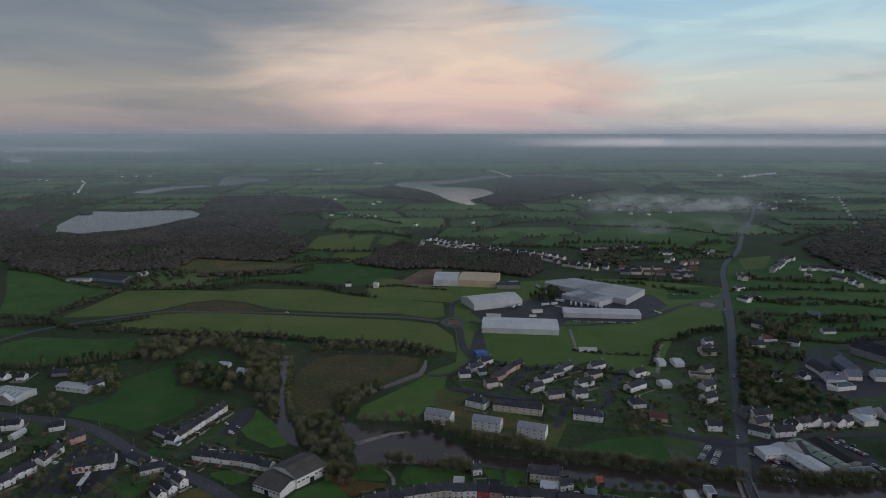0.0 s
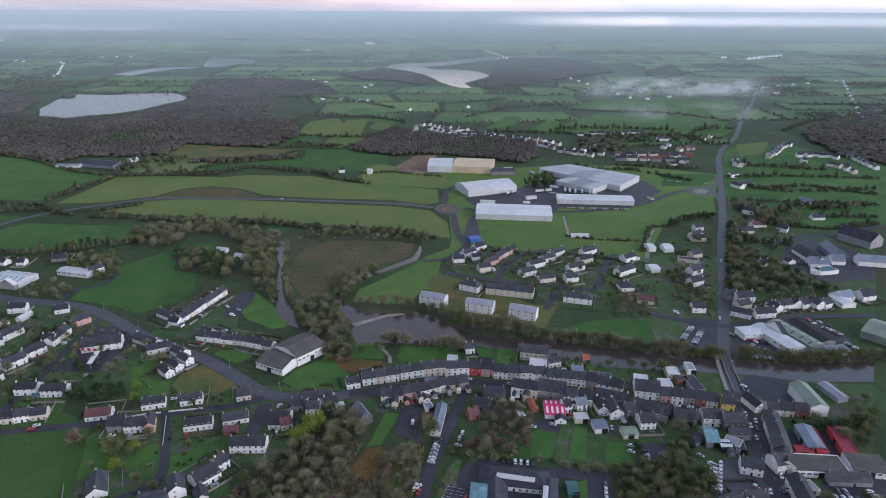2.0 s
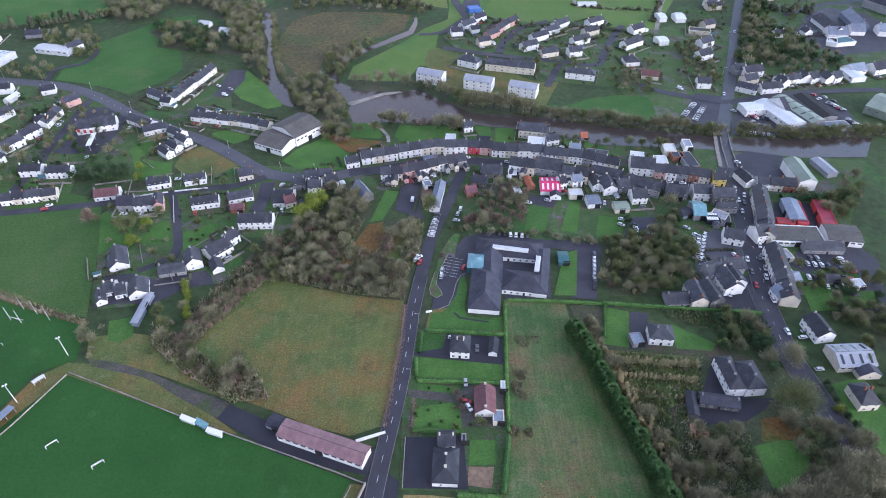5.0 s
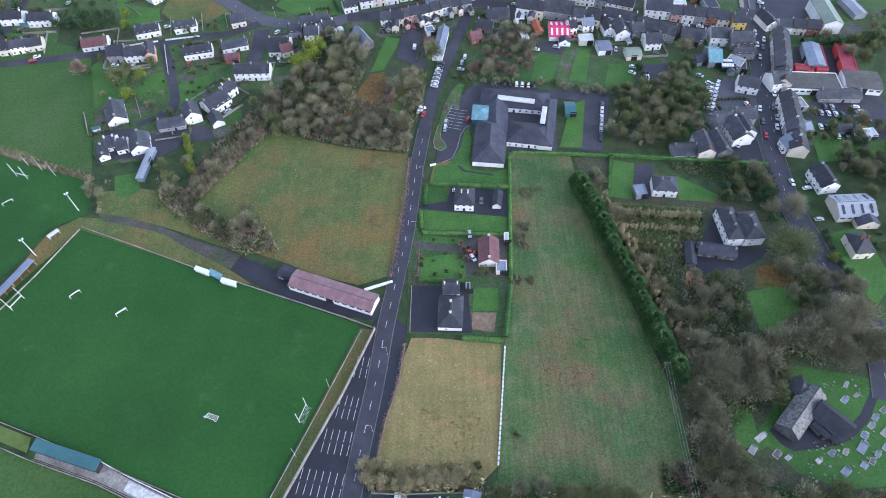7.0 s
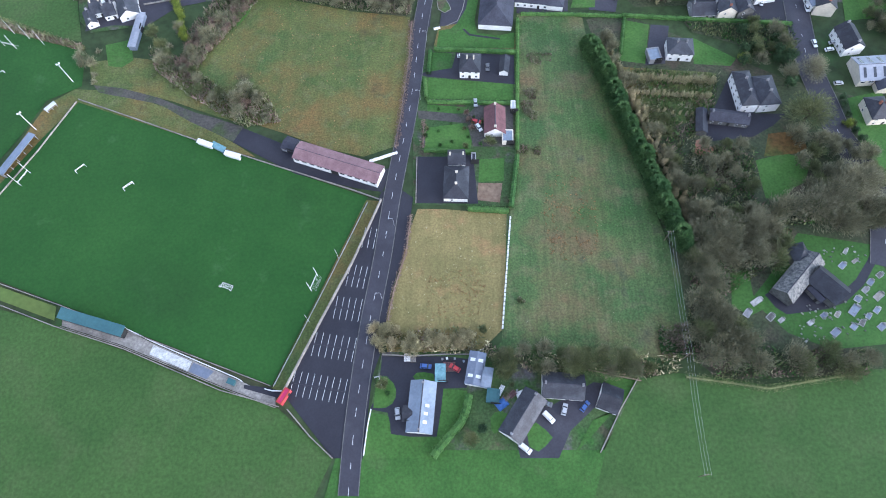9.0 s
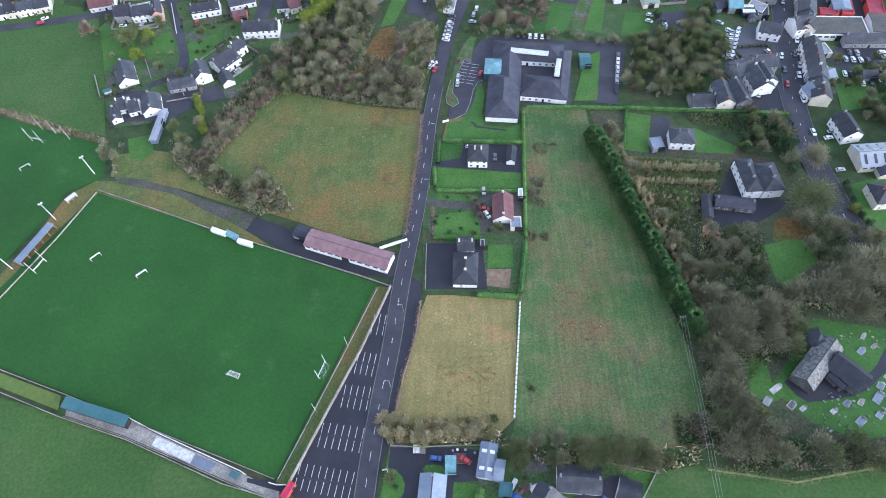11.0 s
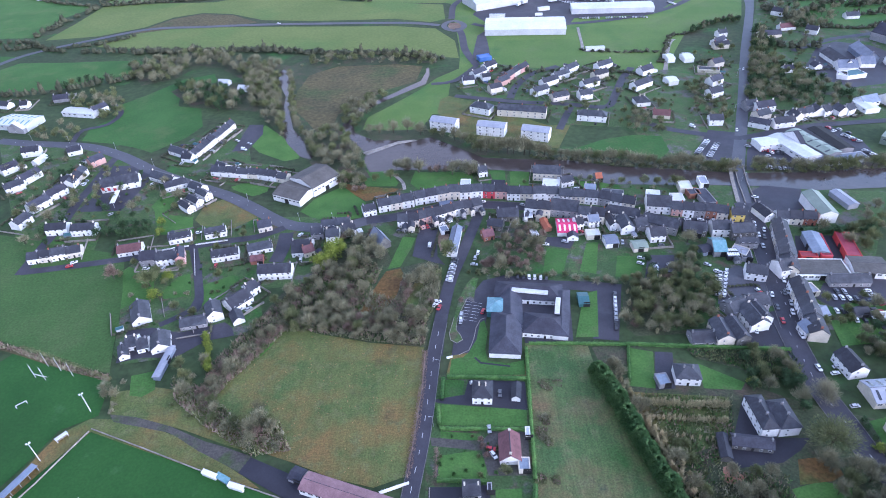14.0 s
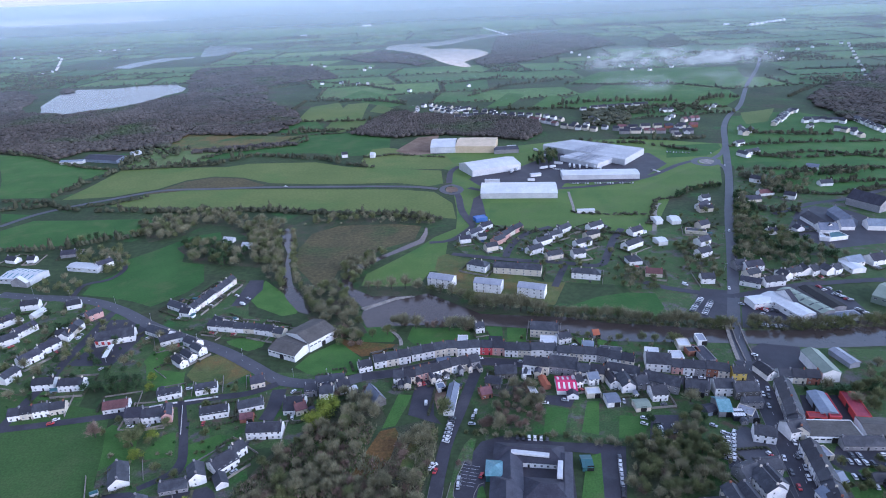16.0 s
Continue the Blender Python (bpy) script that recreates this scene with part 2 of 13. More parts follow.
M = {
    "land": surface("rough_land", (0.026, 0.044, 0.016), (0.046, 0.074, 0.025), 0.012, 0.2, third=(0.056, 0.050, 0.030), third_scale=0.008, contrast=0.4, patches=(((0.032, 0.098, 0.022), 0.02, 0.58, 0.68),)),
    "turf": surface("turf", (0.014, 0.068, 0.010), (0.022, 0.086, 0.014), 0.03, 0.8, contrast=0.2, patches=(((0.034, 0.100, 0.026), 0.07, 0.60, 0.74), ((0.015, 0.060, 0.010), 0.02, 0.54, 0.70))),
    "meadow": surface("meadow", (0.032, 0.098, 0.017), (0.050, 0.128, 0.026), 0.02, 0.7, vary=0.14, contrast=0.28, patches=(((0.074, 0.122, 0.034), 0.035, 0.50, 0.70), ((0.026, 0.092, 0.016), 0.012, 0.54, 0.70))),
    "paddock": surface("pale_green_paddock", (0.074, 0.140, 0.028), (0.106, 0.170, 0.038), 0.015, 0.6, vary=0.08, contrast=0.24, patches=(((0.104, 0.150, 0.044), 0.02, 0.50, 0.68), ((0.044, 0.120, 0.026), 0.012, 0.54, 0.70))),
    "olive": surface("olive_pasture", (0.094, 0.134, 0.032), (0.126, 0.160, 0.042), 0.015, 0.3, third=(0.080, 0.140, 0.032), third_scale=0.008, vary=0.1, contrast=0.2),
    "rough": surface("rough_meadow", (0.060, 0.092, 0.024), (0.110, 0.122, 0.036), 0.05, 1.3, bump=0.3, contrast=0.42, patches=(((0.170, 0.105, 0.036), 0.022, 0.44, 0.62), ((0.036, 0.094, 0.026), 0.014, 0.54, 0.68), ((0.120, 0.125, 0.050), 0.16, 0.52, 0.70), ((0.060, 0.052, 0.026), 0.045, 0.60, 0.72)), streak=(8, 0.4, 0.07)),
    "straw": surface("straw_meadow", (0.165, 0.142, 0.052), (0.245, 0.19, 0.076), 0.06, 1.3, bump=0.3, contrast=0.34, patches=(((0.30, 0.175, 0.080), 0.055, 0.54, 0.70), ((0.100, 0.120, 0.036), 0.03, 0.56, 0.70), ((0.085, 0.066, 0.034), 0.12, 0.66, 0.76)), streak=(10, 0.5, 0.10)),
    "long": surface("long_grass", (0.048, 0.098, 0.030), (0.084, 0.126, 0.042), 0.045, 1.3, bump=0.3, contrast=0.42, patches=(((0.135, 0.135, 0.066), 0.10, 0.50, 0.70), ((0.150, 0.106, 0.052), 0.03, 0.46, 0.66), ((0.052, 0.066, 0.034), 0.05, 0.60, 0.70), ((0.036, 0.094, 0.020), 0.02, 0.52, 0.68)), streak=(4, 0.7, 0.14)),
    "marsh": surface("marsh", (0.070, 0.062, 0.028), (0.105, 0.085, 0.036), 0.03, 0.3, third=(0.055, 0.075, 0.024), third_scale=0.02, bump=0.5, contrast=0.5),
    "bracken": surface("bracken", (0.10, 0.055, 0.018), (0.16, 0.088, 0.026), 0.06, 0.6, third=(0.07, 0.09, 0.02), third_scale=0.04, bump=0.5, contrast=0.45),
    "lawn": surface("lawn", (0.040, 0.108, 0.019), (0.064, 0.146, 0.029), 0.06, 1.0, vary=0.15, contrast=0.28, patches=(((0.070, 0.120, 0.034), 0.08, 0.56, 0.72),)),
    "yard": surface("garden_ground", (0.040, 0.082, 0.024), (0.068, 0.108, 0.036), 0.12, 1.0, vary=0.15, contrast=0.45, patches=(((0.105, 0.096, 0.092), 0.06, 0.54, 0.64), ((0.090, 0.062, 0.044), 0.09, 0.54, 0.68), ((0.034, 0.100, 0.018), 0.05, 0.58, 0.66))),
    "soil": surface("bare_soil", (0.14, 0.085, 0.055), (0.24, 0.17, 0.12), 0.04, 0.5, contrast=0.35),
    "tarmac": surface("tarmac", (0.036, 0.034, 0.043), (0.050, 0.047, 0.060), 0.08, 1.5, rough=0.65, third=(0.060, 0.057, 0.068), third_scale=0.05, spec=0.3, contrast=0.16),
    "newtar": surface("dark_tarmac", (0.022, 0.021, 0.029), (0.032, 0.031, 0.041), 0.08, 1.5, rough=0.65, spec=0.3, contrast=0.15),
    "road": surface("road_surface", (0.060, 0.060, 0.072), (0.085, 0.083, 0.096), 0.05, 0.8, rough=0.6, spec=0.35, contrast=0.12),
    "concrete": surface("concrete", (0.20, 0.18, 0.16), (0.32, 0.29, 0.26), 0.15, 1.2, third=(0.15, 0.14, 0.13), third_scale=0.08, contrast=0.26),
    "paint": surface("road_paint", (0.55, 0.55, 0.56), (0.72, 0.72, 0.72), 0.4, 4, contrast=0.2),
    "white": surface("white_render", (0.66, 0.65, 0.64), (0.82, 0.81, 0.80), 0.2, 1.2, vary=0.06, contrast=0.08),
    "cream": surface("cream_render", (0.52, 0.47, 0.39), (0.66, 0.60, 0.50), 0.2, 1.2, vary=0.1, contrast=0.1),
    "pink": surface("pink_render", (0.48, 0.27, 0.24), (0.58, 0.36, 0.31), 0.2, 1.2, vary=0.1, contrast=0.1),
    "orange": surface("orange_render", (0.55, 0.34, 0.16), (0.66, 0.44, 0.24), 0.2, 1.2, contrast=0.1),
    "red": surface("red_paint", (0.40, 0.045, 0.05), (0.50, 0.07, 0.07), 0.2, 1.5, vary=0.12, contrast=0.12),
    "yellow": surface("yellow_paint", (0.62, 0.45, 0.10), (0.72, 0.55, 0.16), 0.2, 1.5, contrast=0.12),
    "grey": surface("grey_render", (0.20, 0.20, 0.21), (0.30, 0.29, 0.30), 0.2, 1.2, vary=0.15, contrast=0.15),
    "stone": surface("grey_stone", (0.085, 0.083, 0.080), (0.17, 0.164, 0.156), 0.5, 2.5, vary=0.1, bump=0.05, contrast=0.35),
    "brick": surface("red_brick", (0.22, 0.09, 0.06), (0.30, 0.13, 0.09), 0.5, 4, vary=0.1, contrast=0.3),
    "slate": surface("dark_slate", (0.026, 0.027, 0.036), (0.048, 0.050, 0.062), 0.3, 2.2, rough=0.55, third=(0.078, 0.081, 0.094), third_scale=0.12, vary=0.32, bump=0.04, contrast=0.28, spec=0.35),
    "greyroof": surface("grey_roof", (0.034, 0.034, 0.047), (0.060, 0.060, 0.079), 0.15, 1.6, rough=0.65, vary=0.2, bump=0.04, contrast=0.24, spec=0.25),
    "brownroof": surface("brown_tile", (0.115, 0.052, 0.056), (0.175, 0.082, 0.084), 0.3, 2.2, rough=0.7, vary=0.15, bump=0.04, contrast=0.25),
    "redroof": surface("red_sheet_roof", (0.52, 0.030, 0.110), (0.60, 0.050, 0.145), 0.3, 1.5, rough=0.55, contrast=0.12),
    "crimson": surface("dark_crimson_roof", (0.20, 0.030, 0.046), (0.28, 0.050, 0.066), 0.2, 1.5, rough=0.65, vary=0.1, contrast=0.2),
    "pinkroof": surface("faded_pink_sheeting", (0.185, 0.105, 0.112), (0.255, 0.150, 0.158), 0.3, 2.0, rough=0.6, bump=0.03, contrast=0.18),
    "tileroof": surface("orange_tile", (0.30, 0.085, 0.045), (0.38, 0.125, 0.065), 0.3, 2.2, rough=0.7, contrast=0.2),
    "palesheet": surface("pale_sheet_metal", (0.46, 0.47, 0.49), (0.60, 0.61, 0.62), 0.06, 0.6, rough=0.45, vary=0.1, contrast=0.12, spec=0.5),
    "silver": surface("silver_roof", (0.22, 0.23, 0.27), (0.31, 0.32, 0.365), 0.1, 0.8, rough=0.45, vary=0.12, contrast=0.12, spec=0.5),
    "tan": surface("tan_sheet", (0.50, 0.40, 0.27), (0.62, 0.50, 0.35), 0.08, 0.7, rough=0.5, contrast=0.12),
    "greensheet": surface("green_sheet_metal", (0.035, 0.10, 0.115), (0.055, 0.14, 0.15), 0.1, 0.9, rough=0.45, contrast=0.12),
    "palegreen": surface("pale_green_sheet", (0.17, 0.21, 0.17), (0.25, 0.29, 0.235), 0.1, 0.9, rough=0.5, contrast=0.14),
    "hallroof": surface("weathered_sheeting", (0.075, 0.068, 0.062), (0.115, 0.105, 0.096), 0.12, 0.9, rough=0.7, contrast=0.2),
    "bluesheet": surface("blue_sheet", (0.05, 0.12, 0.34), (0.08, 0.18, 0.44), 0.2, 1.0, rough=0.45, contrast=0.15),
    "bluegrey": surface("blue_grey_sheet", (0.14, 0.165, 0.215), (0.21, 0.24, 0.30), 0.15, 1.0, rough=0.5, vary=0.2, contrast=0.14),
    "glass": surface("window_glass", (0.025, 0.03, 0.04), (0.05, 0.055, 0.07), 0.3, 1.0, rough=0.08, spec=0.6, contrast=0.1),
    "frame": surface("white_frame", (0.62, 0.62, 0.62), (0.74, 0.74, 0.74), 1.0, 4.0, rough=0.5, contrast=0.06),
    "clearglass": surface("conservatory_glass", (0.10, 0.23, 0.26), (0.17, 0.32, 0.36), 0.5, 2.0, rough=0.12, spec=0.6, contrast=0.15),
    "rubber": surface("rubber", (0.015, 0.015, 0.016), (0.03, 0.03, 0.03), 1.0, 5.0, contrast=0.1),
    "metal": surface("galvanised_metal", (0.42, 0.43, 0.44), (0.55, 0.56, 0.57), 0.5, 3.0, rough=0.45, metal=0.6, contrast=0.12),
    "wood": surface("fence_wood", (0.16, 0.12, 0.085), (0.26, 0.20, 0.15), 0.5, 3.0, contrast=0.25),
    "bark": surface("bark", (0.055, 0.045, 0.034), (0.10, 0.085, 0.065), 0.8, 4.0, vary=0.15, contrast=0.3),
    "twig": surface("bare_twigs", (0.146, 0.143, 0.086), (0.270, 0.258, 0.160), 0.15, 0.8, vary=0.16, contrast=0.25, speck=0.34),
    "twig_green": surface("ivy_and_twigs", (0.096, 0.116, 0.050), (0.190, 0.205, 0.090), 0.15, 0.8, vary=0.14, contrast=0.3, speck=0.36),
    "twig_red": surface("russet_twigs", (0.170, 0.118, 0.094), (0.275, 0.198, 0.156), 0.15, 0.8, vary=0.14, contrast=0.3, speck=0.36),
    "leaf": surface("evergreen_leaf", (0.022, 0.050, 0.020), (0.048, 0.090, 0.034), 0.2, 0.9, vary=0.25, contrast=0.35, speck=0.45),
    "leaf_hedge": surface("hedge_leaf", (0.034, 0.090, 0.022), (0.072, 0.150, 0.038), 0.2, 0.9, vary=0.2, contrast=0.35, speck=0.45),
    "conifer": surface("conifer_spray", (0.044, 0.104, 0.032), (0.088, 0.165, 0.052), 0.2, 0.9, vary=0.14, contrast=0.28, speck=0.3),
    "leaf_gold": surface("golden_leaf", (0.10, 0.145, 0.018), (0.19, 0.23, 0.038), 0.3, 0.9, vary=0.12, contrast=0.3, speck=0.4),
    "farwood": surface("bare_woodland", (0.062, 0.054, 0.047), (0.096, 0.083, 0.071), 0.006, 0.05, vary=0.22, island=True, third=(0.050, 0.070, 0.034), third_scale=0.007, contrast=0.35),
    "farhedge": surface("hedgerow_scrub", (0.046, 0.054, 0.030), (0.088, 0.090, 0.054), 0.01, 0.1, vary=0.25, island=True, contrast=0.3),
    "farfield": surface("far_pasture", (0.050, 0.120, 0.032), (0.092, 0.166, 0.046), 0.004, 0.05, vary=0.30, island=True, third=(0.094, 0.108, 0.046), third_scale=0.0025, contrast=0.2),
    "twig_pale": surface("pale_stems", (0.38, 0.335, 0.20), (0.56, 0.49, 0.30), 0.15, 0.8, vary=0.2, contrast=0.2, speck=0.45),
    "grazed": surface("grazed_field", (0.034, 0.082, 0.017), (0.050, 0.104, 0.024), 0.02, 0.8, contrast=0.3, patches=(((0.062, 0.100, 0.030), 0.03, 0.50, 0.70),)),
    "gravestone": surface("pale_gravestone", (0.26, 0.26, 0.25), (0.46, 0.45, 0.43), 0.8, 3.0, vary=0.35, contrast=0.25),
    "tussock": surface("orange_tussock", (0.22, 0.13, 0.055), (0.34, 0.20, 0.09), 0.1, 0.8, contrast=0.2, speck=0.4),
    "track": surface("worn_track", (0.055, 0.050, 0.046), (0.090, 0.082, 0.070), 0.1, 1.0, contrast=0.35, patches=(((0.050, 0.070, 0.028), 0.06, 0.52, 0.64),)),
    "mottled": surface("lichened_slate", (0.055, 0.058, 0.066), (0.22, 0.215, 0.20), 0.9, 2.2, rough=0.7, contrast=0.45),
    "terracotta": surface("terracotta_paving", (0.32, 0.15, 0.10), (0.42, 0.22, 0.15), 0.4, 2.0, contrast=0.25),
    "bank": surface("wooded_ground", (0.034, 0.050, 0.022), (0.064, 0.072, 0.036), 0.06, 0.9, bump=0.4, contrast=0.5, patches=(((0.080, 0.062, 0.044), 0.05, 0.50, 0.66), ((0.030, 0.080, 0.020), 0.035, 0.58, 0.70))),
}


def plain(name, colour, rough=0.4, spec=0.5, metal=0.0):
    return surface(name, tuple(c * 0.9 for c in colour), colour, 0.6, 4.0, rough, spec=spec, metal=metal, contrast=0.06)


def water(name, tone, ripple):
    m = surface(name, tuple(c * 0.7 for c in tone), tone, 0.02, 0.3, rough=0.06, spec=0.5, contrast=0.15)
    t = m.node_tree
    n = t.nodes.new("ShaderNodeTexNoise")
    n.inputs["Scale"].default_value, n.inputs["Detail"].default_value = ripple, 4
    t.links.new(t.nodes.new("ShaderNodeTexCoord").outputs["Object"], n.inputs["Vector"])
    b = t.nodes.new("ShaderNodeBump")
    b.inputs["Strength"].default_value, b.inputs["Distance"].default_value = 0.12, 0.12
    t.links.new(n.outputs[0], b.inputs["Height"])
    t.links.new(b.outputs[0], t.nodes["Principled BSDF"].inputs["Normal"])
    return m


M["river"] = water("river_water", (0.062, 0.049, 0.045), 0.5)
M["lake"] = water("lake_water", (0.14, 0.14, 0.15), 0.25)
M["lake"].node_tree.nodes["Principled BSDF"].inputs["Roughness"].default_value = 0.16


# ---- mesh helpers ----
def rise(y):
    """The height of the land: flat, then a long slope up to the far ridge."""
    s = min(max((y - 4150) / 800, 0), 1)
    return 231 * s * s * (3 - 2 * s)


def mesh_of(name, verts, faces, mats, which=None, smooth=False):
    me = bpy.data.meshes.new(name)
    me.from_pydata(verts, [], faces)
    for m in mats:
        me.materials.append(m)
    if which is not None:
        me.polygons.foreach_set("material_index", which)
    if smooth:
        me.polygons.foreach_set("use_smooth", [True] * len(me.polygons))
    me.update()
    return me


def part(name, data, material, parent, label=""):
    """Links a mesh, or a bmesh, as one object under a thing or a part."""
    if isinstance(data, bmesh.types.BMesh):
        me = bpy.data.meshes.new(name)
        data.to_mesh(me)
        data.free()
        me.materials.append(material)
        data = me
    ob = new(name, data)
    ob.parent = parent
    return tagged(ob, label)


def thing(name, label, category, m=None, group="", kind=""):
    ob = tagged(new(name), label, category, group, kind)
    ob.empty_display_size = 0.5
    if m:
        ob.matrix_basis = m
    return ob


def boxes(items):
    """A bmesh of boxes, each x0, y0, z0, x1, y1, z1."""
    bm = bmesh.new()
    for x0, y0, z0, x1, y1, z1 in items:
        v = [bm.verts.new(p) for p in ((x0, y0, z0), (x1, y0, z0), (x1, y1, z0), (x0, y1, z0), (x0, y0, z1), (x1, y0, z1), (x1, y1, z1), (x0, y1, z1))]
        for f in ((3, 2, 1, 0), (4, 5, 6, 7), (0, 1, 5, 4), (1, 2, 6, 5), (2, 3, 7, 6), (3, 0, 4, 7)):
            bm.faces.new([v[i] for i in f])
    return bm


def box_mesh(name, items, material):
    bm = boxes(items)
    me = bpy.data.meshes.new(name)
    bm.to_mesh(me)
    bm.free()
    me.materials.append(material)
    return me


def prism(bm, section, x0, x1):
    """A closed prism along x over a section of (y, z) points."""
    a = [bm.verts.new((x0, y, z)) for y, z in section]
    b = [bm.verts.new((x1, y, z)) for y, z in section]
    n = len(section)
    bm.faces.new(a[::-1])
    bm.faces.new(b)
    for i in range(n):
        bm.faces.new((a[i], a[(i + 1) % n], b[(i + 1) % n], b[i]))


def inside(x, y, poly):
    odd, n = False, len(poly)
    for i in range(n):
        (ax, ay), (bx, by) = poly[i], poly[i - 1]
        if (ay > y) != (by > y) and x < (bx - ax) * (y - ay) / (by - ay) + ax:
            odd = not odd
    return odd


LEVEL = [0]
HEIGHTS = set()


def ground_height(level):
    """A height for a sheet of ground that no other sheet has."""
    LEVEL[0] += 1
    step = round((level * 0.06 + LEVEL[0] * 0.0006) / 0.0003)
    while step in HEIGHTS:
        step += 1
    HEIGHTS.add(step)
    return step * 0.0003


KEEP_CLEAR = []


def wobble(pts, step, amount):
    """The outline with added points, pushed to and fro a little, so that no edge is ruled."""
    out = []
    for i, (x, y) in enumerate(pts):
        u, v = pts[(i + 1) % len(pts)]
        n = max(1, int(math.hypot(u - x, v - y) / step))
        for k in range(n):
            px, py = x + (u - x) * k / n, y + (v - y) * k / n
            d = noise.noise_vector((px / step / 2.3, py / step / 2.3, 3.1))
            out.append((px + d.x * amount, py + d.y * amount))
    return out


def patch(name, label, category, material, level, pts, step=0, amount=0.0):
    """A flat sheet of ground, a field, a yard or water, a hand's width above the land."""
    if step:
        pts = wobble(pts, step, amount)
    bm = bmesh.new()
    z = ground_height(level)
    f = bm.faces.new([bm.verts.new((x, y, z + rise(y))) for x, y in pts])
    if f.calc_area() and f.normal.z < 0:
        f.normal_flip()
    f.normal_update()
    if f.normal.z < 0:
        f.normal_flip()
    bmesh.ops.triangulate(bm, faces=[f])
    me = bpy.data.meshes.new(name)
    bm.to_mesh(me)
    bm.free()
    me.materials.append(M[material])
    return tagged(new(name, me), label, category, "", "structure")


def smooth_line(pts, step):
    """Points along a smooth curve through the given ones."""
    out = []
    p = [pts[0], *pts, pts[-1]]
    for i in range(1, len(p) - 2):
        a, b, c, d = (Vector(q) for q in p[i - 1 : i + 3])
        n = max(2, int((c - b).length / step))
        for k in range(n):
            t = k / n
            out.append(0.5 * (2 * b + (c - a) * t + (2 * a - 5 * b + 4 * c - d) * t * t + (3 * b - a - 3 * c + d) * t**3))
    return [*out, Vector(p[-1])]


def ribbon(pts, width, z, offset=0.0):
    """Vertices and faces of a strip along a line."""
    verts, faces = [], []
    for i, p in enumerate(pts):
        d = (pts[min(i + 1, len(pts) - 1)] - pts[max(i - 1, 0)]).normalized()
        n = Vector((-d.y, d.x))
        for s in (offset + width / 2, offset - width / 2):
            q = p + n * s
            verts.append((q.x, q.y, z + rise(q.y)))
        if i:
            faces.append((2 * i - 2, 2 * i - 1, 2 * i + 1, 2 * i))
    return verts, faces


ROADSIDE = []


def road(name, label, width, level, pts, material="road", dashes=False, kerb=False, dash=(3.0, 6.0)):
    line = smooth_line([Vector(p) for p in pts], 6)
    ROADSIDE.extend((p.x, p.y, width) for p in line)
    z = ground_height(level)
    ob = tagged(new(name, mesh_of(name, *ribbon(line, width, z), [M[material]])), label, "road", "", "structure")
    if dashes:
        verts, faces, run, on = [], [], 0.0, []
        fine = smooth_line([Vector(p) for p in pts], 1.0)
        for a, b in zip(fine, fine[1:]):
            run += (b - a).length
            if run % (dash[0] + dash[1]) < dash[0]:
                on.append(a)
            elif len(on) > 1:
                v, f = ribbon(on, 0.16, z + 0.03)
                faces += [tuple(i + len(verts) for i in q) for q in f]
                verts += v
                on = []
        if faces:
            part("lane_marking", mesh_of("lane_marking", verts, faces, [M["paint"]]), None, ob, "white broken centre line")
    if kerb:
        for side in (-1, 1):
            v, f = ribbon(line, 0.3, z + 0.09, side * (width / 2 + 0.1))
            lower = [(x, y, h - 0.14) for x, y, h in v]
            n = len(v)
            f = f + [(i, i + 2, n + i + 2, n + i) for i in range(0, n - 2, 2)] + [(i + 3, i + 1, n + i + 1, n + i + 3) for i in range(0, n - 2, 2)]
            part("kerb", mesh_of("kerb", v + lower, f, [M["stone"]]), None, ob, "low concrete kerb")
    return ob


# ---- buildings ----
WINDOW = {}


def window_mesh(w, h):
    """A white frame proud of the wall with a dark pane set back in it; it looks along -y."""
    key = (round(w, 1), round(h, 1))
    if key not in WINDOW:
        bm = boxes([(-w / 2, -0.07, 0, w / 2, 0.02, 0.09), (-w / 2, -0.07, h - 0.09, w / 2, 0.02, h), (-w / 2, -0.07, 0.09, -w / 2 + 0.09, 0.02, h - 0.09), (w / 2 - 0.09, -0.07, 0.09, w / 2, 0.02, h - 0.09), (-0.04, -0.06, 0.09, 0.04, 0.02, h - 0.09)])
        n = len(bm.faces)
        v = [bm.verts.new(p) for p in ((-w / 2 + 0.05, -0.03, 0.05), (w / 2 - 0.05, -0.03, 0.05), (w / 2 - 0.05, -0.03, h - 0.05), (-w / 2 + 0.05, -0.03, h - 0.05))]
        bm.faces.new(v)
        me = bpy.data.meshes.new("window")
        bm.to_mesh(me)
        bm.free()
        me.materials.append(M["frame"])
        me.materials.append(M["glass"])
        me.polygons[n].material_index = 1
        WINDOW[key] = me
    return WINDOW[key]


DOOR = []


def door_mesh():
    if not DOOR:
        bm = boxes([(-0.55, -0.05, 0, 0.55, 0.02, 2.15)])
        bmesh.ops.bevel(bm, geom=bm.edges[:], offset=0.02, segments=1, affect="EDGES")
        me = bpy.data.meshes.new("door")
        bm.to_mesh(me)
        bm.free()
        me.materials.append(M["rubber"])
        DOOR.append(me)
    return DOOR[0]


CHIMNEY = {}


def chimney_mesh(material):
    if material not in CHIMNEY:
        bm = boxes([(-0.5, -0.3, -0.9, 0.5, 0.3, 0.8), (-0.56, -0.36, 0.8, 0.56, 0.36, 0.92), (-0.34, -0.12, 0.92, -0.1, 0.12, 1.2), (0.1, -0.12, 0.92, 0.34, 0.12, 1.2)])
        CHIMNEY[material] = bpy.data.meshes.new("chimney")
        bm.to_mesh(CHIMNEY[material])
        bm.free()
        CHIMNEY[material].materials.append(M[material])
    return CHIMNEY[material]


